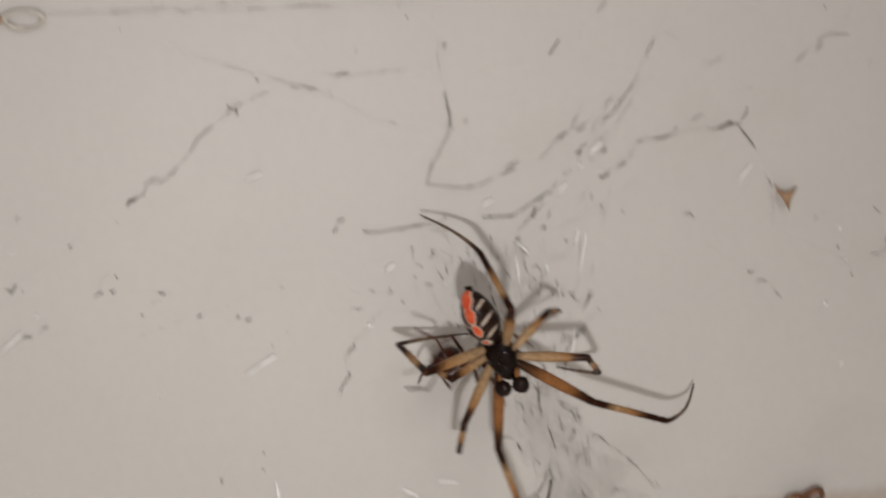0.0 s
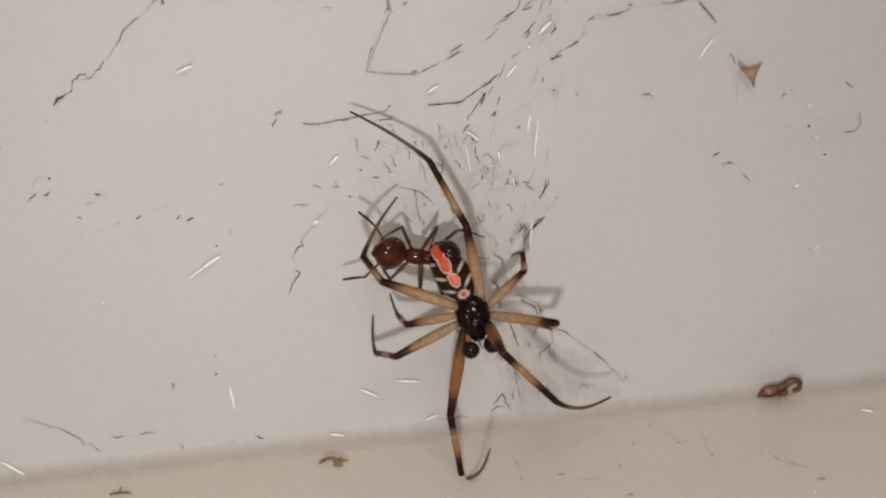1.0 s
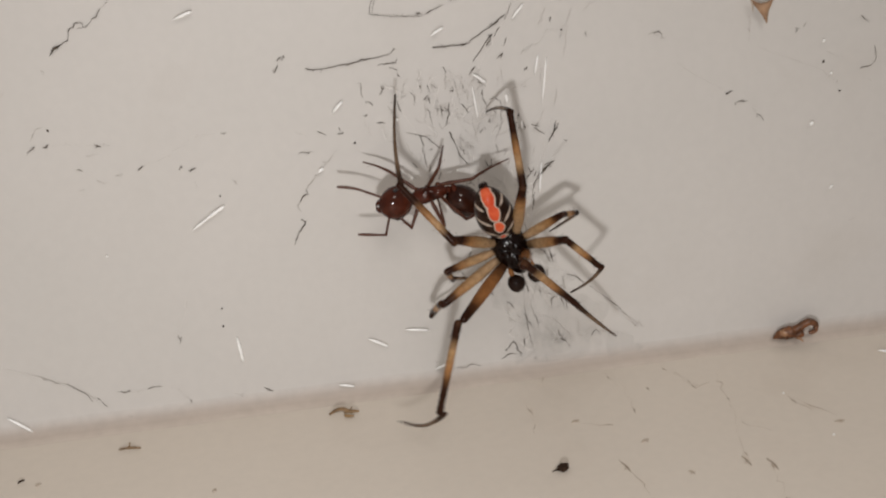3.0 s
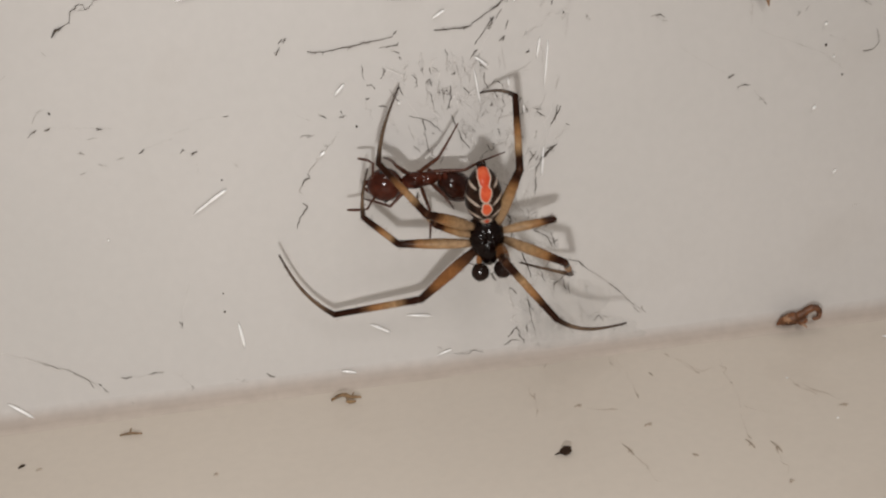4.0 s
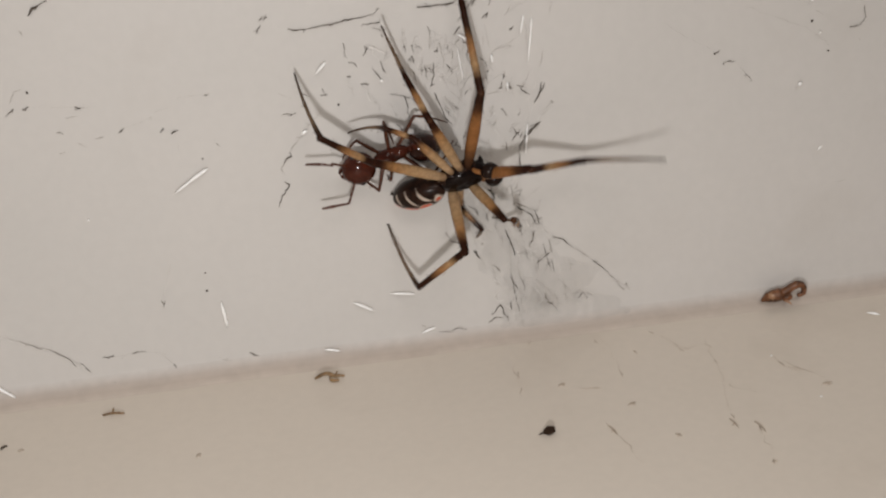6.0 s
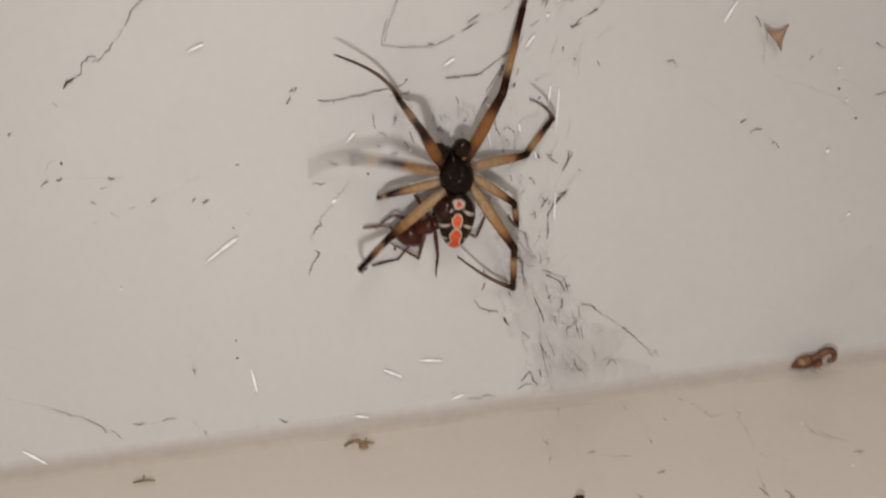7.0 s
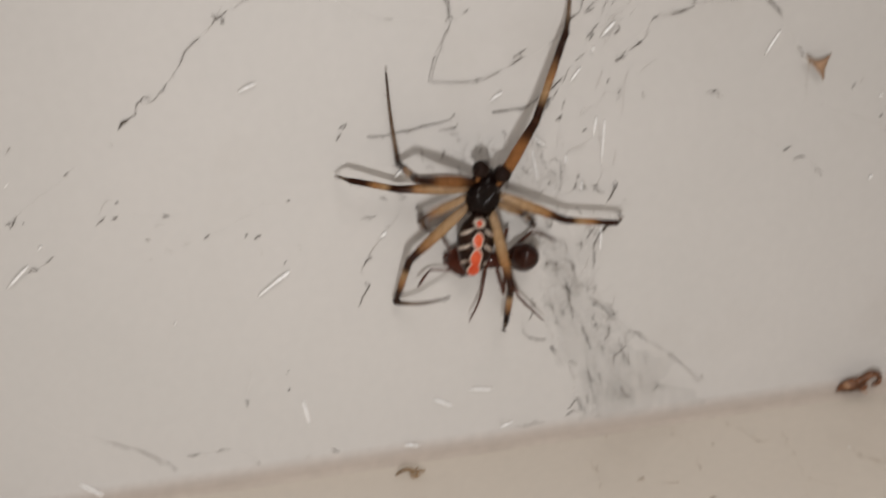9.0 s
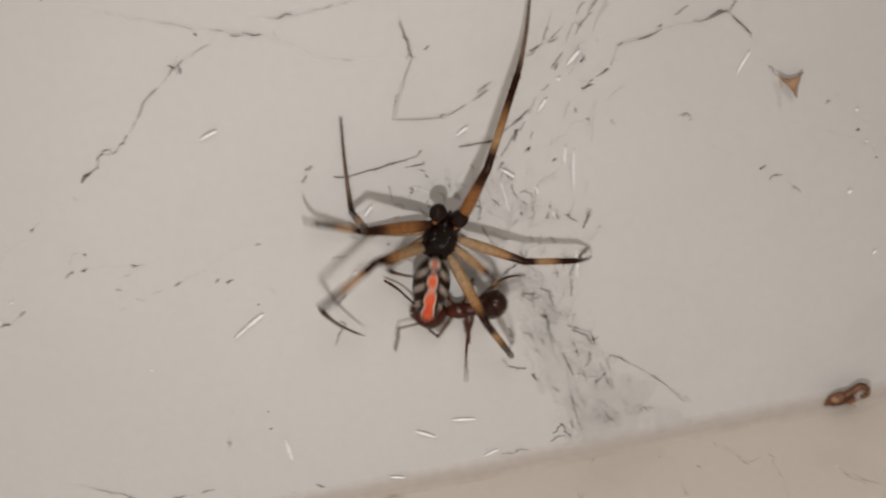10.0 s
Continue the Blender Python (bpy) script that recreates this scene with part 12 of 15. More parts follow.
    walk(gaster, [(0, mm(0, -0.62, 0, 23, -0, -95.4)), (0.2, mm(0, -0.62, 0, 42.2, -0, -104.3)), (0.5, mm(0, -0.62, 0, 36, -0, -126)), (0.65, mm(0, -0.62, 0, -5, 14, -162.3)), (0.8, mm(0, -0.62, 0, -46, -0, 161.3)), (0.9, mm(0, -0.62, 0, 4.6, 24.5, -149.4)), (1, mm(0, -0.62, 0, 55.2, -0, -100.2)), (1.15, mm(0, -0.62, 0, 9.2, 24.3, -153.9)), (1.3, mm(0, -0.62, 0, -36.8, -0, 152.3)), (1.5, mm(0, -0.62, 0, -24.5, -0, 158.3)), (1.8, mm(0, -0.62, 0, -7.9, -0, 136.9)), (2, mm(0, -0.62, 0, -33.6, -0, 121.6)), (2.5, mm(0, -0.62, 0, -12.7, -0, 131.6)), (2.7, mm(0, -0.62, 0, 1, -0, 119.3)), (3.8, mm(0, -0.62, 0, -46.5, -0, 171.7)), (4, mm(0, -0.62, 0, -12.6, -0, 138.5)), (4.3, mm(0, -0.62, 0, -33.6, -0, 126.6)), (4.5, mm(0, -0.62, 0, 20, -0, 111.9)), (4.8, mm(0, -0.62, 0, -30.1, -0, 149.1)), (5, mm(0, -0.62, 0, -16.7, -0, 168.9)), (5.2, mm(0, -0.62, 0, -38, -0, -176.7)), (6.3, mm(0, -0.62, 0, -35, -0, 135.9)), (6.5, mm(0, -0.62, 0, -31.5, -0, 155.4)), (6.65, mm(0, -0.62, 0, 19.1, 12.5, -178.4)), (6.8, mm(0, -0.62, 0, 69.7, -0, -152.3)), (7, mm(0, -0.62, 0, 49.9, -0, -96.5)), (7.3, mm(0, -0.62, 0, 73.4, -0, -149.6)), (7.37, mm(0, -0.62, 0, 39.9, 25.8, 179.6)), (7.43, mm(0, -0.62, 0, -6.2, 25.8, 135.8)), (7.5, mm(0, -0.62, 0, -39.6, -0, 105)), (7.8, mm(0, -0.62, 0, -35.8, -0, 147.9)), (8, mm(0, -0.62, 0, -38.8, -0, 145.8)), (8.1, mm(0, -0.62, 0, -24.2, 6.5, -166.6)), (8.2, mm(0, -0.62, 0, -9.6, -0, -119)), (8.35, mm(0, -0.62, 0, 23.6, -3.9, -131.9)), (8.5, mm(0, -0.62, 0, 56.9, -0, -144.7)), (8.8, mm(0, -0.62, 0, 56.8, -0, -139.9)), (9, mm(0, -0.62, 0, 55, -0, -117.9)), (9.3, mm(0, -0.62, 0, 56.7, -0, -87.5)), (9.5, mm(0, -0.62, 0, 55.8, -0, -100.9)), (9.8, mm(0, -0.62, 0, 47.6, -0, -113.4)), (10, mm(0, -0.62, 0, 48.2, -0, -124.5))])
    walk(ant_limbs["fl"]["femur"], [(0, mm(-0.2, 0.35, -0.1, 9.7, -5.3, 57.5)), (0.2, mm(-0.2, 0.35, -0.1, 8.2, -3.4, 45.3)), (0.5, mm(-0.2, 0.35, -0.1, 7.3, -2.6, 39.5)), (0.65, mm(-0.2, 0.35, -0.1, 8.6, -3.9, 48.3)), (0.8, mm(-0.2, 0.35, -0.1, 9.7, -5.3, 57.1)), (1, mm(-0.2, 0.35, -0.1, 9.1, -4.5, 52.3)), (1.15, mm(-0.2, 0.35, -0.1, 8.1, -3.4, 45.1)), (1.3, mm(-0.2, 0.35, -0.1, 7.1, -2.4, 38)), (1.5, mm(-0.2, 0.35, -0.1, 8.1, -3.3, 44.5)), (1.8, mm(-0.2, 0.35, -0.1, 9.7, -5.3, 57.4)), (2, mm(-0.2, 0.35, -0.1, 8.1, -3.4, 45)), (2.5, mm(-0.2, 0.35, -0.1, 9, -4.4, 51.7)), (2.7, mm(-0.2, 0.35, -0.1, 9.7, -5.3, 57.3)), (3.8, mm(-0.2, 0.35, -0.1, 8.1, -3.3, 44.7)), (4, mm(-0.2, 0.35, -0.1, 7.1, -2.4, 38)), (4.15, mm(-0.2, 0.35, -0.1, 8.1, -3.4, 45)), (4.3, mm(-0.2, 0.35, -0.1, 9.1, -4.4, 52)), (4.5, mm(-0.2, 0.35, -0.1, 9.7, -5.3, 57.2)), (4.65, mm(-0.2, 0.35, -0.1, 8.6, -3.9, 48.4)), (4.8, mm(-0.2, 0.35, -0.1, 7.3, -2.6, 39.6)), (5, mm(-0.2, 0.35, -0.1, 7.4, -2.7, 39.9)), (5.2, mm(-0.2, 0.35, -0.1, 9.1, -4.5, 52.2)), (6.3, mm(-0.2, 0.35, -0.1, 9.7, -5.3, 57)), (6.5, mm(-0.2, 0.35, -0.1, 8, -3.3, 44.2)), (6.8, mm(-0.2, 0.35, -0.1, 7.4, -2.7, 40.1)), (7, mm(-0.2, 0.35, -0.1, 9.1, -4.5, 52.5)), (7.3, mm(-0.2, 0.35, -0.1, 8.9, -4.3, 51.1)), (7.5, mm(-0.2, 0.35, -0.1, 7.3, -2.6, 39.4)), (7.8, mm(-0.2, 0.35, -0.1, 8.2, -3.5, 45.6)), (8, mm(-0.2, 0.35, -0.1, 9.7, -5.4, 57.6)), (8.1, mm(-0.2, 0.35, -0.1, 37.9, -7.3, 62.1)), (8.2, mm(-0.2, 0.35, -0.1, 66.1, -11.1, 65.1)), (8.3, mm(-0.2, 0.35, -0.1, 47.9, -11.2, 65.1)), (8.4, mm(-0.2, 0.35, -0.1, 29.7, -11.2, 65.2)), (8.5, mm(-0.2, 0.35, -0.1, 11.5, -11.2, 65.2)), (8.6, mm(-0.2, 0.35, -0.1, 16, -12.4, 70.4)), (8.7, mm(-0.2, 0.35, -0.1, 20.4, -14.1, 75.5)), (8.8, mm(-0.2, 0.35, -0.1, 24.7, -16.1, 80.6)), (9, mm(-0.2, 0.35, -0.1, 22.9, -13.4, 74.2)), (9.3, mm(-0.2, 0.35, -0.1, 5, -14.4, 78.6)), (9.4, mm(-0.2, 0.35, -0.1, 27.1, -8.5, 57.8)), (9.5, mm(-0.2, 0.35, -0.1, 45.7, 4.1, 40.8)), (9.8, mm(-0.2, 0.35, -0.1, 68.9, -4.1, 46.1)), (9.9, mm(-0.2, 0.35, -0.1, 39, -6.2, 47.6)), (10, mm(-0.2, 0.35, -0.1, 8.9, -7.3, 50.1))])
    walk(ant_limbs["fl"]["tarsus"], [(0, mm(-0.998, 0.84, 0.06, -25, -10.6, -45.4)), (0.2, mm(-0.874, 1.006, 0.035, -30.9, -3.1, -31.3)), (0.5, mm(-0.803, 1.074, 0.021, -34.4, 4.2, -19.9)), (0.65, mm(-0.908, 0.968, 0.042, -30.6, -3.6, -32.1)), (0.8, mm(-0.994, 0.847, 0.059, -25.2, -10.4, -45)), (1, mm(-0.949, 0.915, 0.05, -27.2, -8.2, -40.5)), (1.15, mm(-0.872, 1.008, 0.034, -32, -1.2, -28.1)), (1.3, mm(-0.784, 1.09, 0.017, -35.3, 6.7, -16.3)), (1.5, mm(-0.864, 1.016, 0.033, -31.4, -2.3, -29.9)), (1.8, mm(-0.997, 0.842, 0.059, -25, -10.5, -45.3)), (2, mm(-0.871, 1.009, 0.034, -31.1, -2.8, -30.8)), (2.5, mm(-0.943, 0.923, 0.049, -27.5, -7.9, -39.8)), (2.7, mm(-0.996, 0.843, 0.059, -25.1, -10.5, -45.2)), (3.8, mm(-0.867, 1.013, 0.033, -31.3, -2.5, -30.3)), (4, mm(-0.784, 1.09, 0.017, -35.3, 6.7, -16.3)), (4.15, mm(-0.871, 1.009, 0.034, -32.1, -1.1, -28)), (4.3, mm(-0.947, 0.918, 0.049, -27.3, -8.1, -40.2)), (4.5, mm(-0.995, 0.845, 0.059, -25.1, -10.5, -45.1)), (4.65, mm(-0.909, 0.967, 0.042, -30.6, -3.7, -32.3)), (4.8, mm(-0.805, 1.073, 0.021, -34.4, 4, -20.2)), (5, mm(-0.809, 1.069, 0.022, -34.2, 3.5, -20.9)), (5.2, mm(-0.948, 0.916, 0.05, -27.3, -8.2, -40.4)), (6.3, mm(-0.994, 0.848, 0.059, -25.2, -10.4, -44.9)), (6.5, mm(-0.862, 1.019, 0.032, -31.6, -2, -29.5)), (6.8, mm(-0.811, 1.067, 0.022, -34.1, 3.3, -21.3)), (7, mm(-0.951, 0.911, 0.05, -27.1, -8.3, -40.7)), (7.3, mm(-0.937, 0.931, 0.047, -27.8, -7.5, -39.1)), (7.5, mm(-0.802, 1.075, 0.02, -34.5, 4.4, -19.7)), (7.8, mm(-0.877, 1.002, 0.035, -30.8, -3.4, -31.7)), (8, mm(-0.999, 0.838, 0.06, -25, -10.6, -45.5)), (8.1, mm(-0.897, 0.635, 0.479, -63, 22.6, -12.2)), (8.2, mm(-0.62, 0.36, 0.752, -95.1, 68.5, 0.1)), (8.3, mm(-0.836, 0.494, 0.591, -9.3, 86.9, 60.7)), (8.4, mm(-0.988, 0.614, 0.361, 94.2, 69.5, 138.9)), (8.5, mm(-1.061, 0.707, 0.085, 112.1, 49.8, 129.9)), (8.6, mm(-1.079, 0.603, 0.155, 95, 53.7, 131.4)), (8.7, mm(-1.082, 0.494, 0.221, 76.3, 57.7, 130.8)), (8.8, mm(-1.07, 0.383, 0.281, 55.2, 61.4, 127.6)), (9, mm(-1.065, 0.506, 0.26, 58, 65.7, 121.3)), (9.3, mm(-1.132, 0.517, -0.02, 51.2, 78.7, 91.6)), (9.4, mm(-0.95, 0.746, 0.328, -13.8, 82.6, 28.3)), (9.5, mm(-0.597, 0.884, 0.578, -60.5, 75.9, -16.8)), (9.8, mm(-0.49, 0.543, 0.784, -76.4, 70.9, -23.7)), (9.9, mm(-0.789, 0.8, 0.494, -56.2, 50.2, -42)), (10, mm(-0.932, 0.938, 0.046, -34.3, 34, -63.2))])
    walk(ant_limbs["fr"]["femur"], [(0, mm(0.2, 0.35, -0.1, 9.4, 4.9, -54.9)), (0.2, mm(0.2, 0.35, -0.1, 9.4, 4.9, -55.1)), (0.3, mm(0.2, 0.35, -0.1, 20.3, 5.6, -57.6)), (0.4, mm(0.2, 0.35, -0.1, 31.1, 6.7, -59.9)), (0.5, mm(0.2, 0.35, -0.1, 41.9, 8.2, -61.9)), (0.65, mm(0.2, 0.35, -0.1, 29.2, 5.4, -58)), (0.8, mm(0.2, 0.35, -0.1, 16.4, 3.5, -53.5)), (0.9, mm(0.2, 0.35, -0.1, 13.1, 4.1, -55.9)), (1, mm(0.2, 0.35, -0.1, 9.8, 4.6, -58.2)), (1.1, mm(0.2, 0.35, -0.1, 19.9, 4, -56)), (1.2, mm(0.2, 0.35, -0.1, 30.1, 3.1, -54)), (1.3, mm(0.2, 0.35, -0.1, 40.1, 1.8, -52.1)), (1.5, mm(0.2, 0.35, -0.1, 30.2, -5.8, -41.4)), (1.65, mm(0.2, 0.35, -0.1, 21.6, 3.8, -61.1)), (1.8, mm(0.2, 0.35, -0.1, 10, 9.9, -82.3)), (2, mm(0.2, 0.35, -0.1, 0.4, 10.2, -85.6)), (2.17, mm(0.2, 0.35, -0.1, -5.8, 10.6, -75.1)), (2.33, mm(0.2, 0.35, -0.1, -11.9, 12.2, -64.8)), (2.5, mm(0.2, 0.35, -0.1, -17.6, 14.9, -54.5)), (2.6, mm(0.2, 0.35, -0.1, -16, 15.6, -51.9)), (2.7, mm(0.2, 0.35, -0.1, -14.4, 16.3, -49.2)), (3.25, mm(0.2, 0.35, -0.1, -17.2, 14.6, -55.5)), (3.8, mm(0.2, 0.35, -0.1, -19.8, 12.6, -61.6)), (3.9, mm(0.2, 0.35, -0.1, 10.5, 13.2, -53.9)), (4, mm(0.2, 0.35, -0.1, 40.6, 10, -47)), (4.1, mm(0.2, 0.35, -0.1, 21.2, 12.7, -51.7)), (4.2, mm(0.2, 0.35, -0.1, 1.6, 13.7, -57)), (4.3, mm(0.2, 0.35, -0.1, -18, 13, -62.4)), (4.4, mm(0.2, 0.35, -0.1, 3.4, 13.4, -59.2)), (4.5, mm(0.2, 0.35, -0.1, 24.8, 12.6, -56.1)), (4.65, mm(0.2, 0.35, -0.1, 37.6, 13.3, -57.2)), (4.8, mm(0.2, 0.35, -0.1, 50.4, 14.3, -58.3)), (4.9, mm(0.2, 0.35, -0.1, 26.8, 11.9, -55.2)), (5, mm(0.2, 0.35, -0.1, 3.2, 10.9, -51.4)), (5.2, mm(0.2, 0.35, -0.1, 2.6, 10.8, -50.6)), (5.75, mm(0.2, 0.35, -0.1, 6.1, 11, -52.7)), (6.3, mm(0.2, 0.35, -0.1, 9.7, 11.3, -54.8)), (6.5, mm(0.2, 0.35, -0.1, 9.5, 11, -53.1)), (6.65, mm(0.2, 0.35, -0.1, 8.4, 9.8, -45.2)), (6.8, mm(0.2, 0.35, -0.1, 7.2, 8.7, -37.4)), (7, mm(0.2, 0.35, -0.1, 7.9, 9.3, -41.9)), (7.3, mm(0.2, 0.35, -0.1, 9.9, 11.6, -56.9)), (7.4, mm(0.2, 0.35, -0.1, 15.8, 13.4, -65)), (7.5, mm(0.2, 0.35, -0.1, 21.4, 16, -72.9)), (7.6, mm(0.2, 0.35, -0.1, 17.3, 12.1, -61.5)), (7.7, mm(0.2, 0.35, -0.1, 12.5, 9.1, -49.9)), (7.8, mm(0.2, 0.35, -0.1, 7.2, 7.1, -38.2)), (8, mm(0.2, 0.35, -0.1, 8.8, 8.6, -48.9)), (8.2, mm(0.2, 0.35, -0.1, 9.9, 9.9, -57.2)), (8.5, mm(0.2, 0.35, -0.1, 7.6, 7.3, -40.3)), (8.8, mm(0.2, 0.35, -0.1, 7.9, 7.6, -42.4)), (9, mm(0.2, 0.35, -0.1, 9.7, 9.6, -55.4)), (9.3, mm(0.2, 0.35, -0.1, 8.4, 8.1, -45.9)), (9.5, mm(0.2, 0.35, -0.1, 7.1, 7, -37.5)), (9.8, mm(0.2, 0.35, -0.1, 8.9, 8.6, -49.3)), (10, mm(0.2, 0.35, -0.1, 9.9, 9.9, -57.1))])
    walk(ant_limbs["fr"]["tarsus"], [(0, mm(0.975, 0.878, 0.055, -26.1, 10.4, 42.7)), (0.2, mm(0.977, 0.875, 0.055, -26, 10.4, 42.9)), (0.3, mm(0.969, 0.801, 0.228, -41.6, -1.1, 25.8)), (0.4, mm(0.932, 0.709, 0.388, -53.5, -16.4, 11.7)), (0.5, mm(0.866, 0.603, 0.528, -62.5, -33.9, -0.3)), (0.65, mm(0.926, 0.753, 0.362, -45.9, -41.8, -7.5)), (0.8, mm(0.943, 0.879, 0.168, -25.8, -47.6, -18.7)), (0.9, mm(0.975, 0.856, 0.115, -32.4, -29, 22)), (1, mm(1.003, 0.832, 0.061, -24.8, -11.1, 55.8)), (1.1, mm(0.953, 0.83, 0.223, -54.9, -15.7, 50.1)), (1.2, mm(0.88, 0.813, 0.375, -85.5, -22.6, 47.5)), (1.3, mm(0.785, 0.781, 0.512, -117.7, -29.8, 49.1)), (1.5, mm(0.706, 0.999, 0.375, -107.7, -9, 39.9)), (1.65, mm(0.984, 0.757, 0.248, -113.4, -11, 40.7)), (1.8, mm(1.131, 0.447, 0.063, -119.1, -13, 41.7)), (2, mm(1.147, 0.422, -0.093, -130.2, -2, 34.1)), (2.17, mm(1.109, 0.609, -0.195, -106.6, -13.8, 40.5)), (2.33, mm(1.023, 0.784, -0.291, -82.6, -27.2, 41.7)), (2.5, mm(0.895, 0.935, -0.378, -54.9, -39.8, 35.8)), (2.6, mm(0.875, 0.969, -0.353, -48.8, -55, 18.4)), (2.7, mm(0.853, 1.001, -0.327, -28, -67.3, -12.9)), (3.25, mm(0.908, 0.922, -0.372, -50.8, -52.3, 22.2)), (3.8, mm(0.953, 0.837, -0.414, -55.6, -34, 40.8)), (3.9, mm(0.978, 0.868, 0.069, -67.8, -22.4, 47.8)), (4, mm(0.801, 0.764, 0.508, -77.9, -9.8, 51.9)), (4.1, mm(0.941, 0.84, 0.236, -77.6, -32.2, 46.7)), (4.2, mm(1, 0.862, -0.074, -73.8, -54.3, 39)), (4.3, mm(0.97, 0.827, -0.387, -53.3, -75.2, 15.1)), (4.4, mm(1.021, 0.825, -0.045, -71.3, -60.2, 35.6)), (4.5, mm(0.964, 0.759, 0.289, -76.2, -44.1, 43.2)), (4.65, mm(0.905, 0.645, 0.464, -68.6, -60, 35)), (4.8, mm(0.81, 0.515, 0.61, -46, -74.2, 12)), (4.9, mm(0.946, 0.762, 0.319, -57.3, -55.4, 45.8)), (5, mm(0.947, 0.935, -0.049, -51.4, -36.4, 65)), (5.2, mm(0.939, 0.946, -0.058, -78, -38.7, 63.7)), (5.75, mm(0.963, 0.907, -0, -54.3, -36.2, 65.1)), (6.3, mm(0.983, 0.865, 0.057, -31.1, -34.4, 67.5)), (6.5, mm(0.967, 0.889, 0.053, -32.3, -34.8, 66.7)), (6.65, mm(0.884, 0.995, 0.037, -42.3, -38.8, 60.1)), (6.8, mm(0.787, 1.088, 0.017, -52.3, -43.7, 54.1)), (7, mm(0.844, 1.036, 0.029, -44.2, -39.7, 58.9)), (7.3, mm(1.002, 0.833, 0.06, -29.8, -33.9, 68.4)), (7.4, mm(1.054, 0.682, 0.152, 12.7, -46.1, -16.7)), (7.5, mm(1.074, 0.518, 0.234, 34.2, -16.9, -85.2)), (7.6, mm(1.025, 0.731, 0.176, 12.6, -31.3, -50)), (7.7, mm(0.931, 0.922, 0.103, -15.8, -30.2, -9.1)), (7.8, mm(0.795, 1.081, 0.019, -35.9, -14.5, 24.9)), (8, mm(0.922, 0.95, 0.044, -28.4, -3.3, 42.8)), (8.2, mm(1.002, 0.834, 0.06, -24.4, 0.5, 50.4)), (8.5, mm(0.821, 1.058, 0.024, -34.3, -11.4, 29.4)), (8.8, mm(0.847, 1.033, 0.029, -32.7, -8.8, 33.4)), (9, mm(0.986, 0.86, 0.057, -25.1, -0.1, 49.1)), (9.3, mm(0.889, 0.99, 0.038, -30.2, -5.4, 39)), (9.5, mm(0.786, 1.089, 0.017, -36.5, -15.6, 23.3)), (9.8, mm(0.926, 0.946, 0.045, -28.2, -3.1, 43.2)), (10, mm(1.001, 0.835, 0.06, -24.4, 0.5, 50.4))])
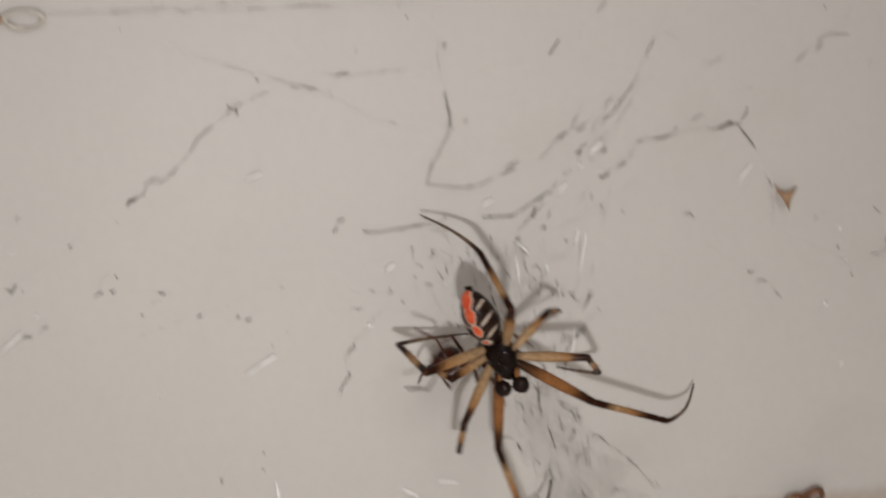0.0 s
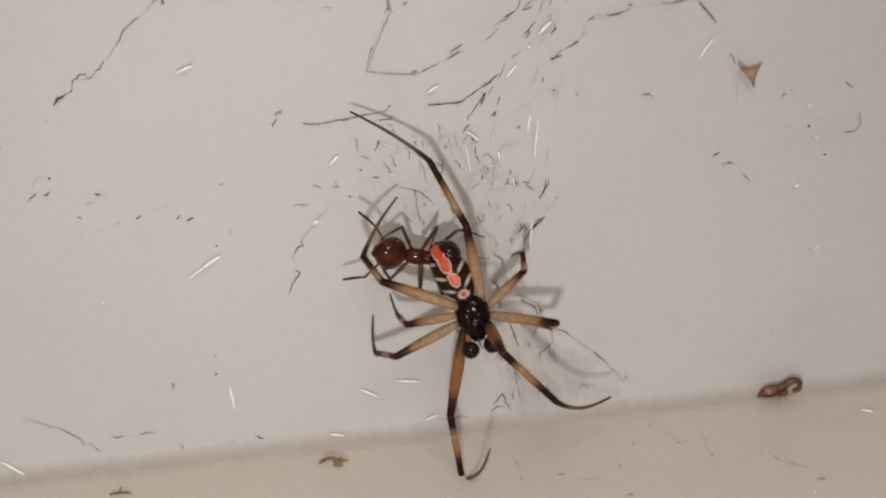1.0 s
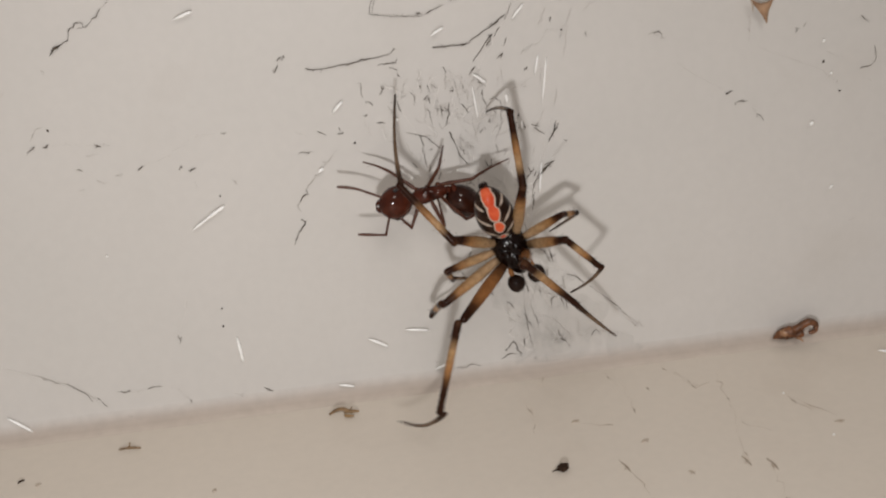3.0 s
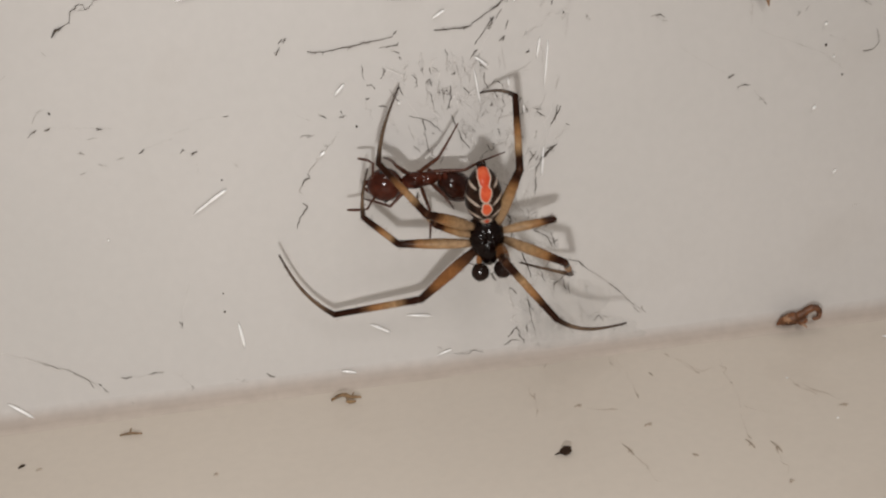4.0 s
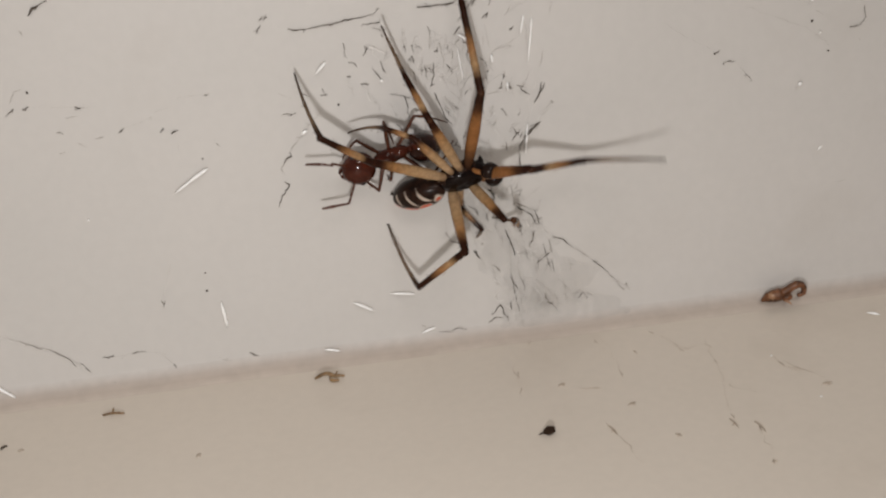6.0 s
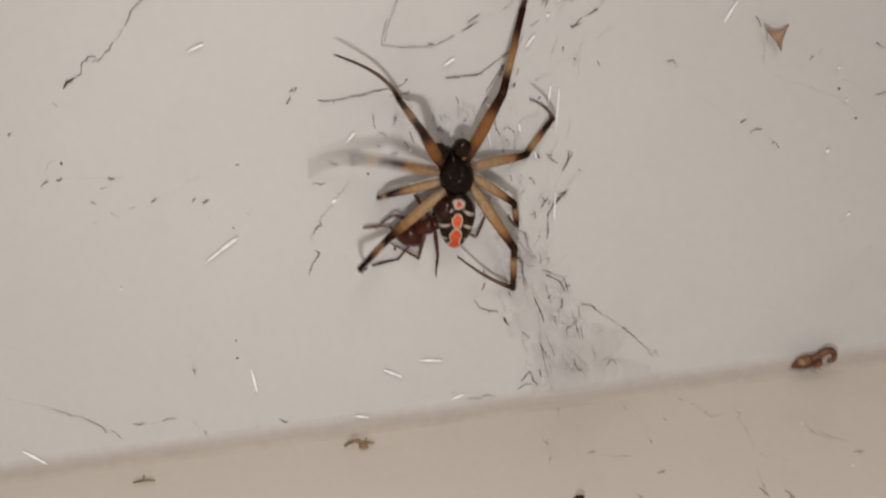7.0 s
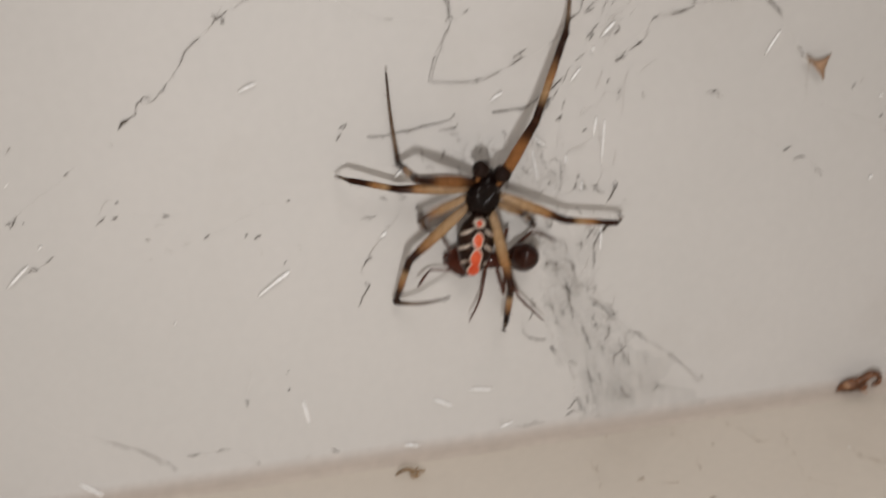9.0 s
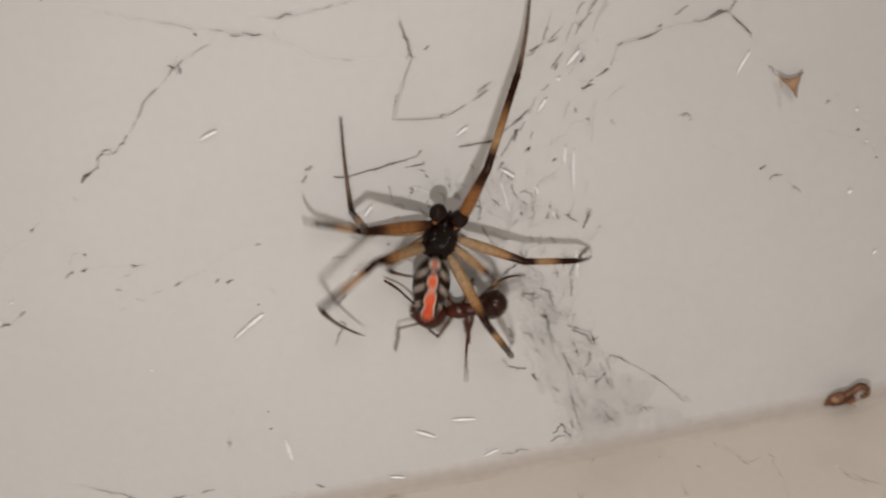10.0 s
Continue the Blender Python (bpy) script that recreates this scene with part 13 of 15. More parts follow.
    walk(ant_limbs["ml"]["femur"], [(0, mm(-0.22, 0, -0.1, 11.1, -14.5, 104.9)), (0.2, mm(-0.22, -0, -0.1, 11.5, -10.7, 85.6)), (0.3, mm(-0.22, -0, -0.1, 3, -11.8, 94.6)), (0.4, mm(-0.22, -0, -0.1, -5.6, -11.6, 103.8)), (0.5, mm(-0.22, -0, -0.1, -14, -10.1, 112.7)), (0.6, mm(-0.22, -0, -0.1, -5.7, -10.5, 110.2)), (0.7, mm(-0.22, -0, -0.1, 2.7, -10.6, 107.6)), (0.8, mm(-0.22, -0, -0.1, 11, -10.3, 105.1)), (1, mm(-0.22, 0, -0.1, 11.3, -8.9, 98.4)), (1.1, mm(-0.22, 0, -0.1, 15.7, -9.8, 102)), (1.2, mm(-0.22, 0, -0.1, 20.1, -11, 105.7)), (1.3, mm(-0.22, 0, -0.1, 24.4, -12.4, 109.2)), (1.4, mm(-0.22, 0, -0.1, 47.1, -13.2, 110.4)), (1.5, mm(-0.22, 0, -0.1, 69.9, -14.5, 111.2)), (1.6, mm(-0.22, 0, -0.1, 50.2, -12.3, 109.9)), (1.7, mm(-0.22, 0, -0.1, 30.6, -10.7, 108)), (1.8, mm(-0.22, 0, -0.1, 11, -9.9, 105.7)), (2, mm(-0.22, 0, -0.1, 11.4, -6, 85.9)), (2.5, mm(-0.22, -0, -0.1, 11.3, -8.3, 97.6)), (2.7, mm(-0.22, -0, -0.1, 11, -9.8, 105.6)), (3.8, mm(-0.22, 0, -0.1, 11.3, -5.8, 85.3)), (3.9, mm(-0.22, 0, -0.1, -0.6, -6.7, 94.5)), (4, mm(-0.22, 0, -0.1, -12.6, -5.6, 103.7)), (4.1, mm(-0.22, -0, -0.1, -4.7, -5.9, 102)), (4.2, mm(-0.22, -0, -0.1, 3.3, -5.9, 100.3)), (4.3, mm(-0.22, -0, -0.1, 11.2, -5.7, 98.6)), (4.4, mm(-0.22, -0, -0.1, 0.3, -5.5, 96.9)), (4.5, mm(-0.22, -0, -0.1, -10.7, -5.7, 95.2)), (4.6, mm(-0.22, -0, -0.1, -3.5, -6.6, 88.2)), (4.7, mm(-0.22, -0, -0.1, 3.8, -6.5, 81.2)), (4.8, mm(-0.22, -0, -0.1, 11, -5.6, 74.3)), (4.9, mm(-0.22, -0, -0.1, 44.3, -9.4, 81.5)), (5, mm(-0.22, -0, -0.1, 77.6, -16.5, 85.5)), (5.1, mm(-0.22, -0, -0.1, 45.6, -22, 88.7)), (5.2, mm(-0.22, -0, -0.1, 12.3, -25.1, 94.7)), (5.47, mm(-0.22, -0, -0.1, 35.7, -18, 77.8)), (5.75, mm(-0.22, -0, -0.1, 55.4, -5.6, 65.5)), (6.03, mm(-0.22, -0, -0.1, 72.3, 9.9, 57.9)), (6.3, mm(-0.22, -0, -0.1, 88.5, 26.9, 54.9)), (6.4, mm(-0.22, -0, -0.1, 41, 13.3, 61.7)), (6.5, mm(-0.22, 0, -0.1, -6, 8.7, 76.3)), (6.6, mm(-0.22, 0, -0.1, -0.3, 8.8, 76.9)), (6.7, mm(-0.22, 0, -0.1, 5.4, 8.7, 77.5)), (6.8, mm(-0.22, 0, -0.1, 11.1, 8.7, 78.2)), (6.9, mm(-0.22, 0, -0.1, 6.6, 8.9, 76.3)), (7, mm(-0.22, -0, -0.1, 2.1, 9.1, 74.5)), (7.15, mm(-0.22, -0, -0.1, -4.5, 9, 70.6)), (7.3, mm(-0.22, -0, -0.1, -11.1, 8.5, 66.8)), (7.4, mm(-0.22, -0, -0.1, 29.5, 5.5, 85)), (7.5, mm(-0.22, -0, -0.1, 67.5, -8.2, 97.1)), (7.6, mm(-0.22, 0, -0.1, 40.3, -4.6, 94.4)), (7.7, mm(-0.22, 0, -0.1, 13.1, -2.6, 90.4)), (7.8, mm(-0.22, 0, -0.1, -14.1, -2.6, 85.9)), (7.9, mm(-0.22, 0, -0.1, 4.8, -3.4, 77.1)), (8, mm(-0.22, -0, -0.1, 23.7, -1.2, 68.5)), (8.1, mm(-0.22, 0, -0.1, 18.1, -6.3, 81.9)), (8.2, mm(-0.22, 0, -0.1, 11.4, -10, 95.9)), (8.35, mm(-0.22, 0, -0.1, 11.4, -7.5, 83.3)), (8.5, mm(-0.22, -0, -0.1, 10.8, -5, 70.7)), (8.65, mm(-0.22, 0, -0.1, 11.4, -7.8, 84.8)), (8.8, mm(-0.22, 0, -0.1, 11.3, -10.6, 99)), (9, mm(-0.22, -0, -0.1, 11.1, -11.6, 104.4)), (9.15, mm(-0.22, -0, -0.1, 11.4, -8.6, 88.8)), (9.3, mm(-0.22, -0, -0.1, 11, -5.5, 73.4)), (9.5, mm(-0.22, 0, -0.1, 11.1, -6, 75.9)), (9.65, mm(-0.22, 0, -0.1, 11.4, -9, 90.8)), (9.8, mm(-0.22, 0, -0.1, 11, -11.9, 105.7)), (10, mm(-0.22, 0, -0.1, 11.4, -9.9, 95.4))])
    walk(ant_limbs["ml"]["tarsus"], [(0, mm(-1.202, -0.314, 0.096, -34.6, -26, -73.1)), (0.2, mm(-1.249, 0.04, 0.106, -51.7, -20.2, -66.4)), (0.3, mm(-1.264, -0.096, -0.046, -83.2, -17.6, -65.2)), (0.4, mm(-1.24, -0.228, -0.2, -114.1, -14.8, -65.7)), (0.5, mm(-1.177, -0.352, -0.351, -144.7, -12.7, -67.5)), (0.6, mm(-1.207, -0.343, -0.202, -110.7, -18.8, -62.6)), (0.7, mm(-1.217, -0.326, -0.052, -75.7, -26.5, -62.1)), (0.8, mm(-1.206, -0.303, 0.097, -38, -33, -67)), (1, mm(-1.234, -0.181, 0.103, -43.1, -31, -64.3)), (1.1, mm(-1.198, -0.258, 0.18, -82.9, -22.9, -59.7)), (1.2, mm(-1.151, -0.332, 0.253, -120.1, -14, -61.6)), (1.3, mm(-1.093, -0.402, 0.323, -156.5, -8, -68.5)), (1.4, mm(-0.828, -0.415, 0.649, -152.5, -4.9, -75)), (1.5, mm(-0.467, -0.361, 0.855, -148.8, -1.3, -81.3)), (1.6, mm(-0.793, -0.391, 0.688, -110.2, -5.3, -78.1)), (1.7, mm(-1.049, -0.374, 0.425, -71.4, -10.4, -78)), (1.8, mm(-1.203, -0.311, 0.097, -31.9, -14.3, -81.2)), (2, mm(-1.248, 0.051, 0.106, -49.5, -11.1, -77.3)), (2.5, mm(-1.237, -0.165, 0.103, -37.8, -13.4, -79.8)), (2.7, mm(-1.204, -0.309, 0.097, -32, -14.3, -81.2)), (3.8, mm(-1.248, 0.063, 0.106, -50.2, -10.9, -77.2)), (3.85, mm(-1.257, -0.01, -0.003, -81.6, 9.6, -68.1)), (3.9, mm(-1.267, -0.082, -0.111, -114, 31.8, -71.3)), (3.95, mm(-1.244, -0.152, -0.219, -158.9, 47.5, -92.4)), (4, mm(-1.221, -0.221, -0.328, 146.2, 44.9, -124.8)), (4.1, mm(-1.245, -0.21, -0.185, -143.6, 44.5, -99.2)), (4.2, mm(-1.25, -0.194, -0.04, -86, 28, -89.8)), (4.3, mm(-1.235, -0.175, 0.103, -37.1, 12, -99)), (4.4, mm(-1.262, -0.127, -0.095, -90.5, 3.4, -103.2)), (4.5, mm(-1.249, -0.074, -0.294, -143.4, -5.1, -98.9)), (4.6, mm(-1.267, 0.04, -0.163, -117.8, -2.3, -101.3)), (4.7, mm(-1.257, 0.152, -0.031, -92.3, 1.4, -102.3)), (4.8, mm(-1.217, 0.261, 0.099, -66.8, 5.1, -101.6)), (4.9, mm(-0.981, -0.007, 0.623, -107.4, -12, -102.5)), (5, mm(-0.468, -0.272, 0.883, -151.7, -25.2, -91.1)), (5.1, mm(-0.96, -0.265, 0.596, -92.2, -10.9, -100.4)), (5.2, mm(-1.234, -0.179, 0.103, -36.1, 4.2, -93.1)), (5.47, mm(-1.093, -0.005, 0.483, -58.8, 4, -93.3)), (5.75, mm(-0.797, 0.17, 0.76, -81.6, 3.7, -93.4)), (6.03, mm(-0.399, 0.315, 0.886, -104.3, 3.4, -93.4)), (6.3, mm(0.03, 0.404, 0.836, -127, 3.1, -93.2)), (6.4, mm(-0.842, 0.515, 0.571, -175.9, 11.4, -108.5)), (6.5, mm(-1.238, 0.232, -0.208, 134.9, 5.3, -124.8)), (6.6, mm(-1.243, 0.237, -0.105, -177.6, -1.7, -142.7)), (6.7, mm(-1.237, 0.24, -0.002, -130.3, 6.8, -159.9)), (6.8, mm(-1.222, 0.241, 0.1, -83.8, 25.1, -165.7)), (6.85, mm(-1.226, 0.253, 0.06, -93.9, 62.6, -164.8)), (6.9, mm(-1.229, 0.265, 0.02, 107.3, 78.8, 45.9)), (6.95, mm(-1.229, 0.276, -0.021, 87.7, 41.6, 36.2)), (7, mm(-1.229, 0.287, -0.062, 78.8, 4.4, 41)), (7.15, mm(-1.212, 0.336, -0.182, 53.9, 11.5, 37.8)), (7.3, mm(-1.178, 0.379, -0.3, 27.9, 16.6, 31.7)), (7.4, mm(-1.126, 0.13, 0.414, 0.2, 14.9, 39)), (7.5, mm(-0.601, -0.188, 0.86, -27.5, 16.6, 46.3)), (7.6, mm(-1.014, -0.117, 0.578, 9.7, 17.4, 51.9)), (7.7, mm(-1.242, -0.019, 0.138, 46.7, 14.9, 56.9)), (7.8, mm(-1.235, 0.084, -0.356, 82.8, 9.9, 59.2)), (7.9, mm(-1.241, 0.228, -0.011, 40.9, 1, 64)), (8, mm(-1.118, 0.344, 0.322, -1.6, -2.4, 73.5)), (8.1, mm(-1.213, 0.105, 0.224, -65.9, -13.2, 57.3)), (8.2, mm(-1.24, -0.142, 0.104, -133.8, -32.3, 60.9)), (8.35, mm(-1.246, 0.094, 0.105, -116.7, -22.3, 52.9)), (8.5, mm(-1.199, 0.325, 0.096, -102, -10.8, 48.7)), (8.65, mm(-1.248, 0.066, 0.106, -117.7, -23, 53.3)), (8.8, mm(-1.231, -0.198, 0.102, -136.3, -33.5, 62.2)), (9, mm(-1.208, -0.296, 0.098, -140.5, -35.2, 64.6)), (9.15, mm(-1.25, -0.01, 0.106, -122.1, -25.9, 55.1)), (9.3, mm(-1.213, 0.276, 0.099, -106.6, -14.7, 49.7)), (9.5, mm(-1.225, 0.23, 0.101, -110.6, -17.8, 50.8)), (9.65, mm(-1.249, -0.046, 0.106, -124.8, -27.5, 56.3)), (9.8, mm(-1.201, -0.319, 0.096, -141.4, -35.5, 65.1)), (10, mm(-1.241, -0.132, 0.104, -133.3, -32.1, 60.6))])
    walk(ant_limbs["mr"]["femur"], [(0, mm(0.22, -0, -0.1, 11.3, 13.8, -101.4)), (0.2, mm(0.22, 0, -0.1, 11.3, 13.9, -101.7)), (0.35, mm(0.22, 0, -0.1, 11.5, 10.8, -86.3)), (0.5, mm(0.22, 0, -0.1, 10.9, 7.8, -71.1)), (0.65, mm(0.22, 0, -0.1, 11.4, 9.7, -81)), (0.8, mm(0.22, 0, -0.1, 11.5, 11.7, -91)), (1, mm(0.22, -0, -0.1, 11.1, 14.6, -105.6)), (1.1, mm(0.22, -0, -0.1, 26.4, 13, -100.9)), (1.2, mm(0.22, -0, -0.1, 41.5, 10.4, -96.8)), (1.3, mm(0.22, -0, -0.1, 56.2, 6.7, -93.6)), (1.4, mm(0.22, -0, -0.1, 48.2, 0.5, -88.8)), (1.5, mm(0.22, -0, -0.1, 39.7, -5, -83.1)), (1.65, mm(0.22, -0, -0.1, 33.6, 6.1, -97.9)), (1.8, mm(0.22, -0, -0.1, 24.5, 15.1, -114.3)), (2, mm(0.22, -0, -0.1, 14.6, 20.3, -129.6)), (2.25, mm(0.22, -0, -0.1, 24.7, 15.3, -114.7)), (2.5, mm(0.22, 0, -0.1, 33.1, 7.9, -101.3)), (2.7, mm(0.22, 0, -0.1, 25.9, 16.9, -117.4)), (3.25, mm(0.22, 0, -0.1, 36.9, 11.9, -108.9)), (3.8, mm(0.22, -0, -0.1, 46.9, 5.4, -101.7)), (3.9, mm(0.22, -0, -0.1, 42.3, 14.4, -110.9)), (4, mm(0.22, -0, -0.1, 36, 22.4, -121.2)), (4.3, mm(0.22, 0, -0.1, 21.8, 13.2, -103.8)), (4.4, mm(0.22, 0, -0.1, 14, 12.6, -101.9)), (4.5, mm(0.22, 0, -0.1, 6.2, 12.3, -100)), (4.65, mm(0.22, 0, -0.1, 32.6, 11.4, -97.6)), (4.8, mm(0.22, 0, -0.1, 58.8, 9.6, -95.8)), (4.9, mm(0.22, 0, -0.1, 41.6, 4.9, -91.8)), (5, mm(0.22, 0, -0.1, 24.2, 1.6, -86.7)), (5.1, mm(0.22, 0, -0.1, 17.7, 0.7, -84.3)), (5.2, mm(0.22, 0, -0.1, 11.2, 0, -81.9)), (6.3, mm(0.22, 0, -0.1, 10.9, 4.5, -104.6)), (6.5, mm(0.22, 0, -0.1, 11.1, 4.1, -102.2)), (6.65, mm(0.22, 0, -0.1, 11.3, 1.1, -87.3)), (6.8, mm(0.22, 0, -0.1, 10.8, -1.8, -72.4)), (7, mm(0.22, 0, -0.1, 11.2, 0.1, -82.5)), (7.3, mm(0.22, 0, -0.1, 10.8, 5.1, -107.3)), (7.5, mm(0.22, -0, -0.1, 11.3, 1.8, -90.6)), (7.8, mm(0.22, 0, -0.1, 10.9, -1.5, -73.8)), (7.9, mm(0.22, 0, -0.1, 11.3, 0.6, -84.5)), (8, mm(0.22, 0, -0.1, 11.3, 2.7, -95.3)), (8.2, mm(0.22, -0, -0.1, 10.8, 5.1, -107.3)), (8.35, mm(0.22, -0, -0.1, 11.3, 2.2, -92.9)), (8.5, mm(0.22, 0, -0.1, 11.1, -0.6, -78.5)), (8.8, mm(0.22, -0, -0.1, 11.2, 0.3, -83)), (9, mm(0.22, 0, -0.1, 10.9, 4.6, -105)), (9.3, mm(0.22, 0, -0.1, 11.3, 1.6, -90)), (9.4, mm(0.22, 0, -0.1, 11.2, -0.1, -81.1)), (9.5, mm(0.22, -0, -0.1, 10.8, -1.8, -72.2)), (9.65, mm(0.22, -0, -0.1, 11.3, 0.5, -84)), (9.8, mm(0.22, -0, -0.1, 11.3, 2.8, -95.8)), (10, mm(0.22, -0, -0.1, 10.8, 5, -107.2))])
    walk(ant_limbs["mr"]["tarsus"], [(0, mm(1.219, -0.252, 0.1, -37.7, 27.2, 70.5)), (0.2, mm(1.218, -0.257, 0.1, -37.5, 27.2, 70.6)), (0.35, mm(1.249, 0.026, 0.106, -57, 19.5, 62.8)), (0.5, mm(1.204, 0.308, 0.097, -74.5, 9.8, 58.3)), (0.65, mm(1.242, 0.126, 0.104, -61.1, 17.4, 61.5)), (0.8, mm(1.248, -0.06, 0.106, -46.7, 24, 66.7)), (1, mm(1.199, -0.326, 0.096, -34.8, 28.1, 71.9)), (1.1, mm(1.123, -0.282, 0.355, -79.2, 16.9, 64.1)), (1.2, mm(0.986, -0.218, 0.584, -120.2, 3.9, 66.4)), (1.3, mm(0.797, -0.139, 0.766, -161.6, -4.5, 76.6)), (1.4, mm(0.92, 0.008, 0.683, -140.1, -0.5, 69.5)), (1.5, mm(1.015, 0.155, 0.569, -119.1, 5.7, 64.3)), (1.65, mm(1.078, -0.181, 0.477, -122.7, 8.4, 62.7)), (1.8, mm(1.044, -0.497, 0.321, -126.3, 11, 60.9)), (2, mm(0.944, -0.719, 0.147, -126.1, 15.5, 57.5)), (2.25, mm(1.038, -0.504, 0.324, -119, 13.9, 58.6)), (2.5, mm(1.068, -0.25, 0.467, -112, 12.2, 59.4)), (2.7, mm(0.997, -0.554, 0.338, -104.7, 13.6, 58.9)), (3.25, mm(0.972, -0.395, 0.517, -113, 1.8, 63)), (3.8, mm(0.908, -0.216, 0.663, -122.4, -9.2, 68.8)), (3.9, mm(0.883, -0.441, 0.585, -145.5, -1.6, 61.4)), (4, mm(0.824, -0.642, 0.471, -169.3, 2.5, 51.6)), (4.3, mm(1.145, -0.319, 0.28, -168.2, 2, 54.5)), (4.4, mm(1.205, -0.265, 0.148, -145.2, -1.4, 62.2)), (4.5, mm(1.244, -0.205, 0.01, -122.7, -7.5, 68.1)), (4.65, mm(1.082, -0.228, 0.454, -142.4, -11.6, 71.9)), (4.8, mm(0.746, -0.204, 0.786, -162.6, -14.2, 77)), (4.9, mm(1.002, -0.084, 0.595, -162.3, -15.9, 82.7)), (5, mm(1.176, 0.044, 0.331, -162.2, -17.7, 88.5)), (5.1, mm(1.216, 0.095, 0.22, -107.8, -7.5, 78)), (5.2, mm(1.24, 0.145, 0.104, -55.8, 6.8, 80.1)), (6.3, mm(1.214, -0.274, 0.099, -32.7, 10.2, 83.5)), (6.5, mm(1.224, -0.232, 0.101, -34.4, 10, 83.2)), (6.65, mm(1.249, 0.045, 0.106, -54, 7.1, 80.3)), (6.8, mm(1.201, 0.318, 0.096, -73.4, 3.5, 78.5)), (7, mm(1.241, 0.135, 0.104, -55, 7, 80.2)), (7.3, mm(1.199, -0.324, 0.096, -30.9, 10.4, 83.9)), (7.5, mm(1.249, -0.017, 0.106, -44.7, 8.6, 81.6)), (7.8, mm(1.209, 0.292, 0.098, -70.3, 4.1, 78.7)), (7.9, mm(1.245, 0.096, 0.105, -55.2, 6.9, 80.1)), (8, mm(1.245, -0.104, 0.105, -40, 9.3, 82.3)), (8.2, mm(1.2, -0.323, 0.096, -30.9, 10.4, 83.9)), (8.35, mm(1.248, -0.059, 0.106, -46.2, 8.4, 81.3)), (8.5, mm(1.229, 0.208, 0.102, -61.4, 5.8, 79.5)), (8.8, mm(1.242, 0.124, 0.104, -54.1, 7.1, 80.3)), (9, mm(1.212, -0.283, 0.098, -32.4, 10.2, 83.6)), (9.3, mm(1.25, -0.005, 0.106, -45.3, 8.5, 81.5)), (9.4, mm(1.238, 0.16, 0.104, -59.6, 6.2, 79.6)), (9.5, mm(1.2, 0.321, 0.096, -73.8, 3.4, 78.5)), (9.65, mm(1.244, 0.105, 0.105, -56.7, 6.7, 80)), (9.8, mm(1.243, -0.115, 0.105, -39.5, 9.3, 82.4)), (10, mm(1.2, -0.322, 0.096, -31, 10.4, 83.8))])
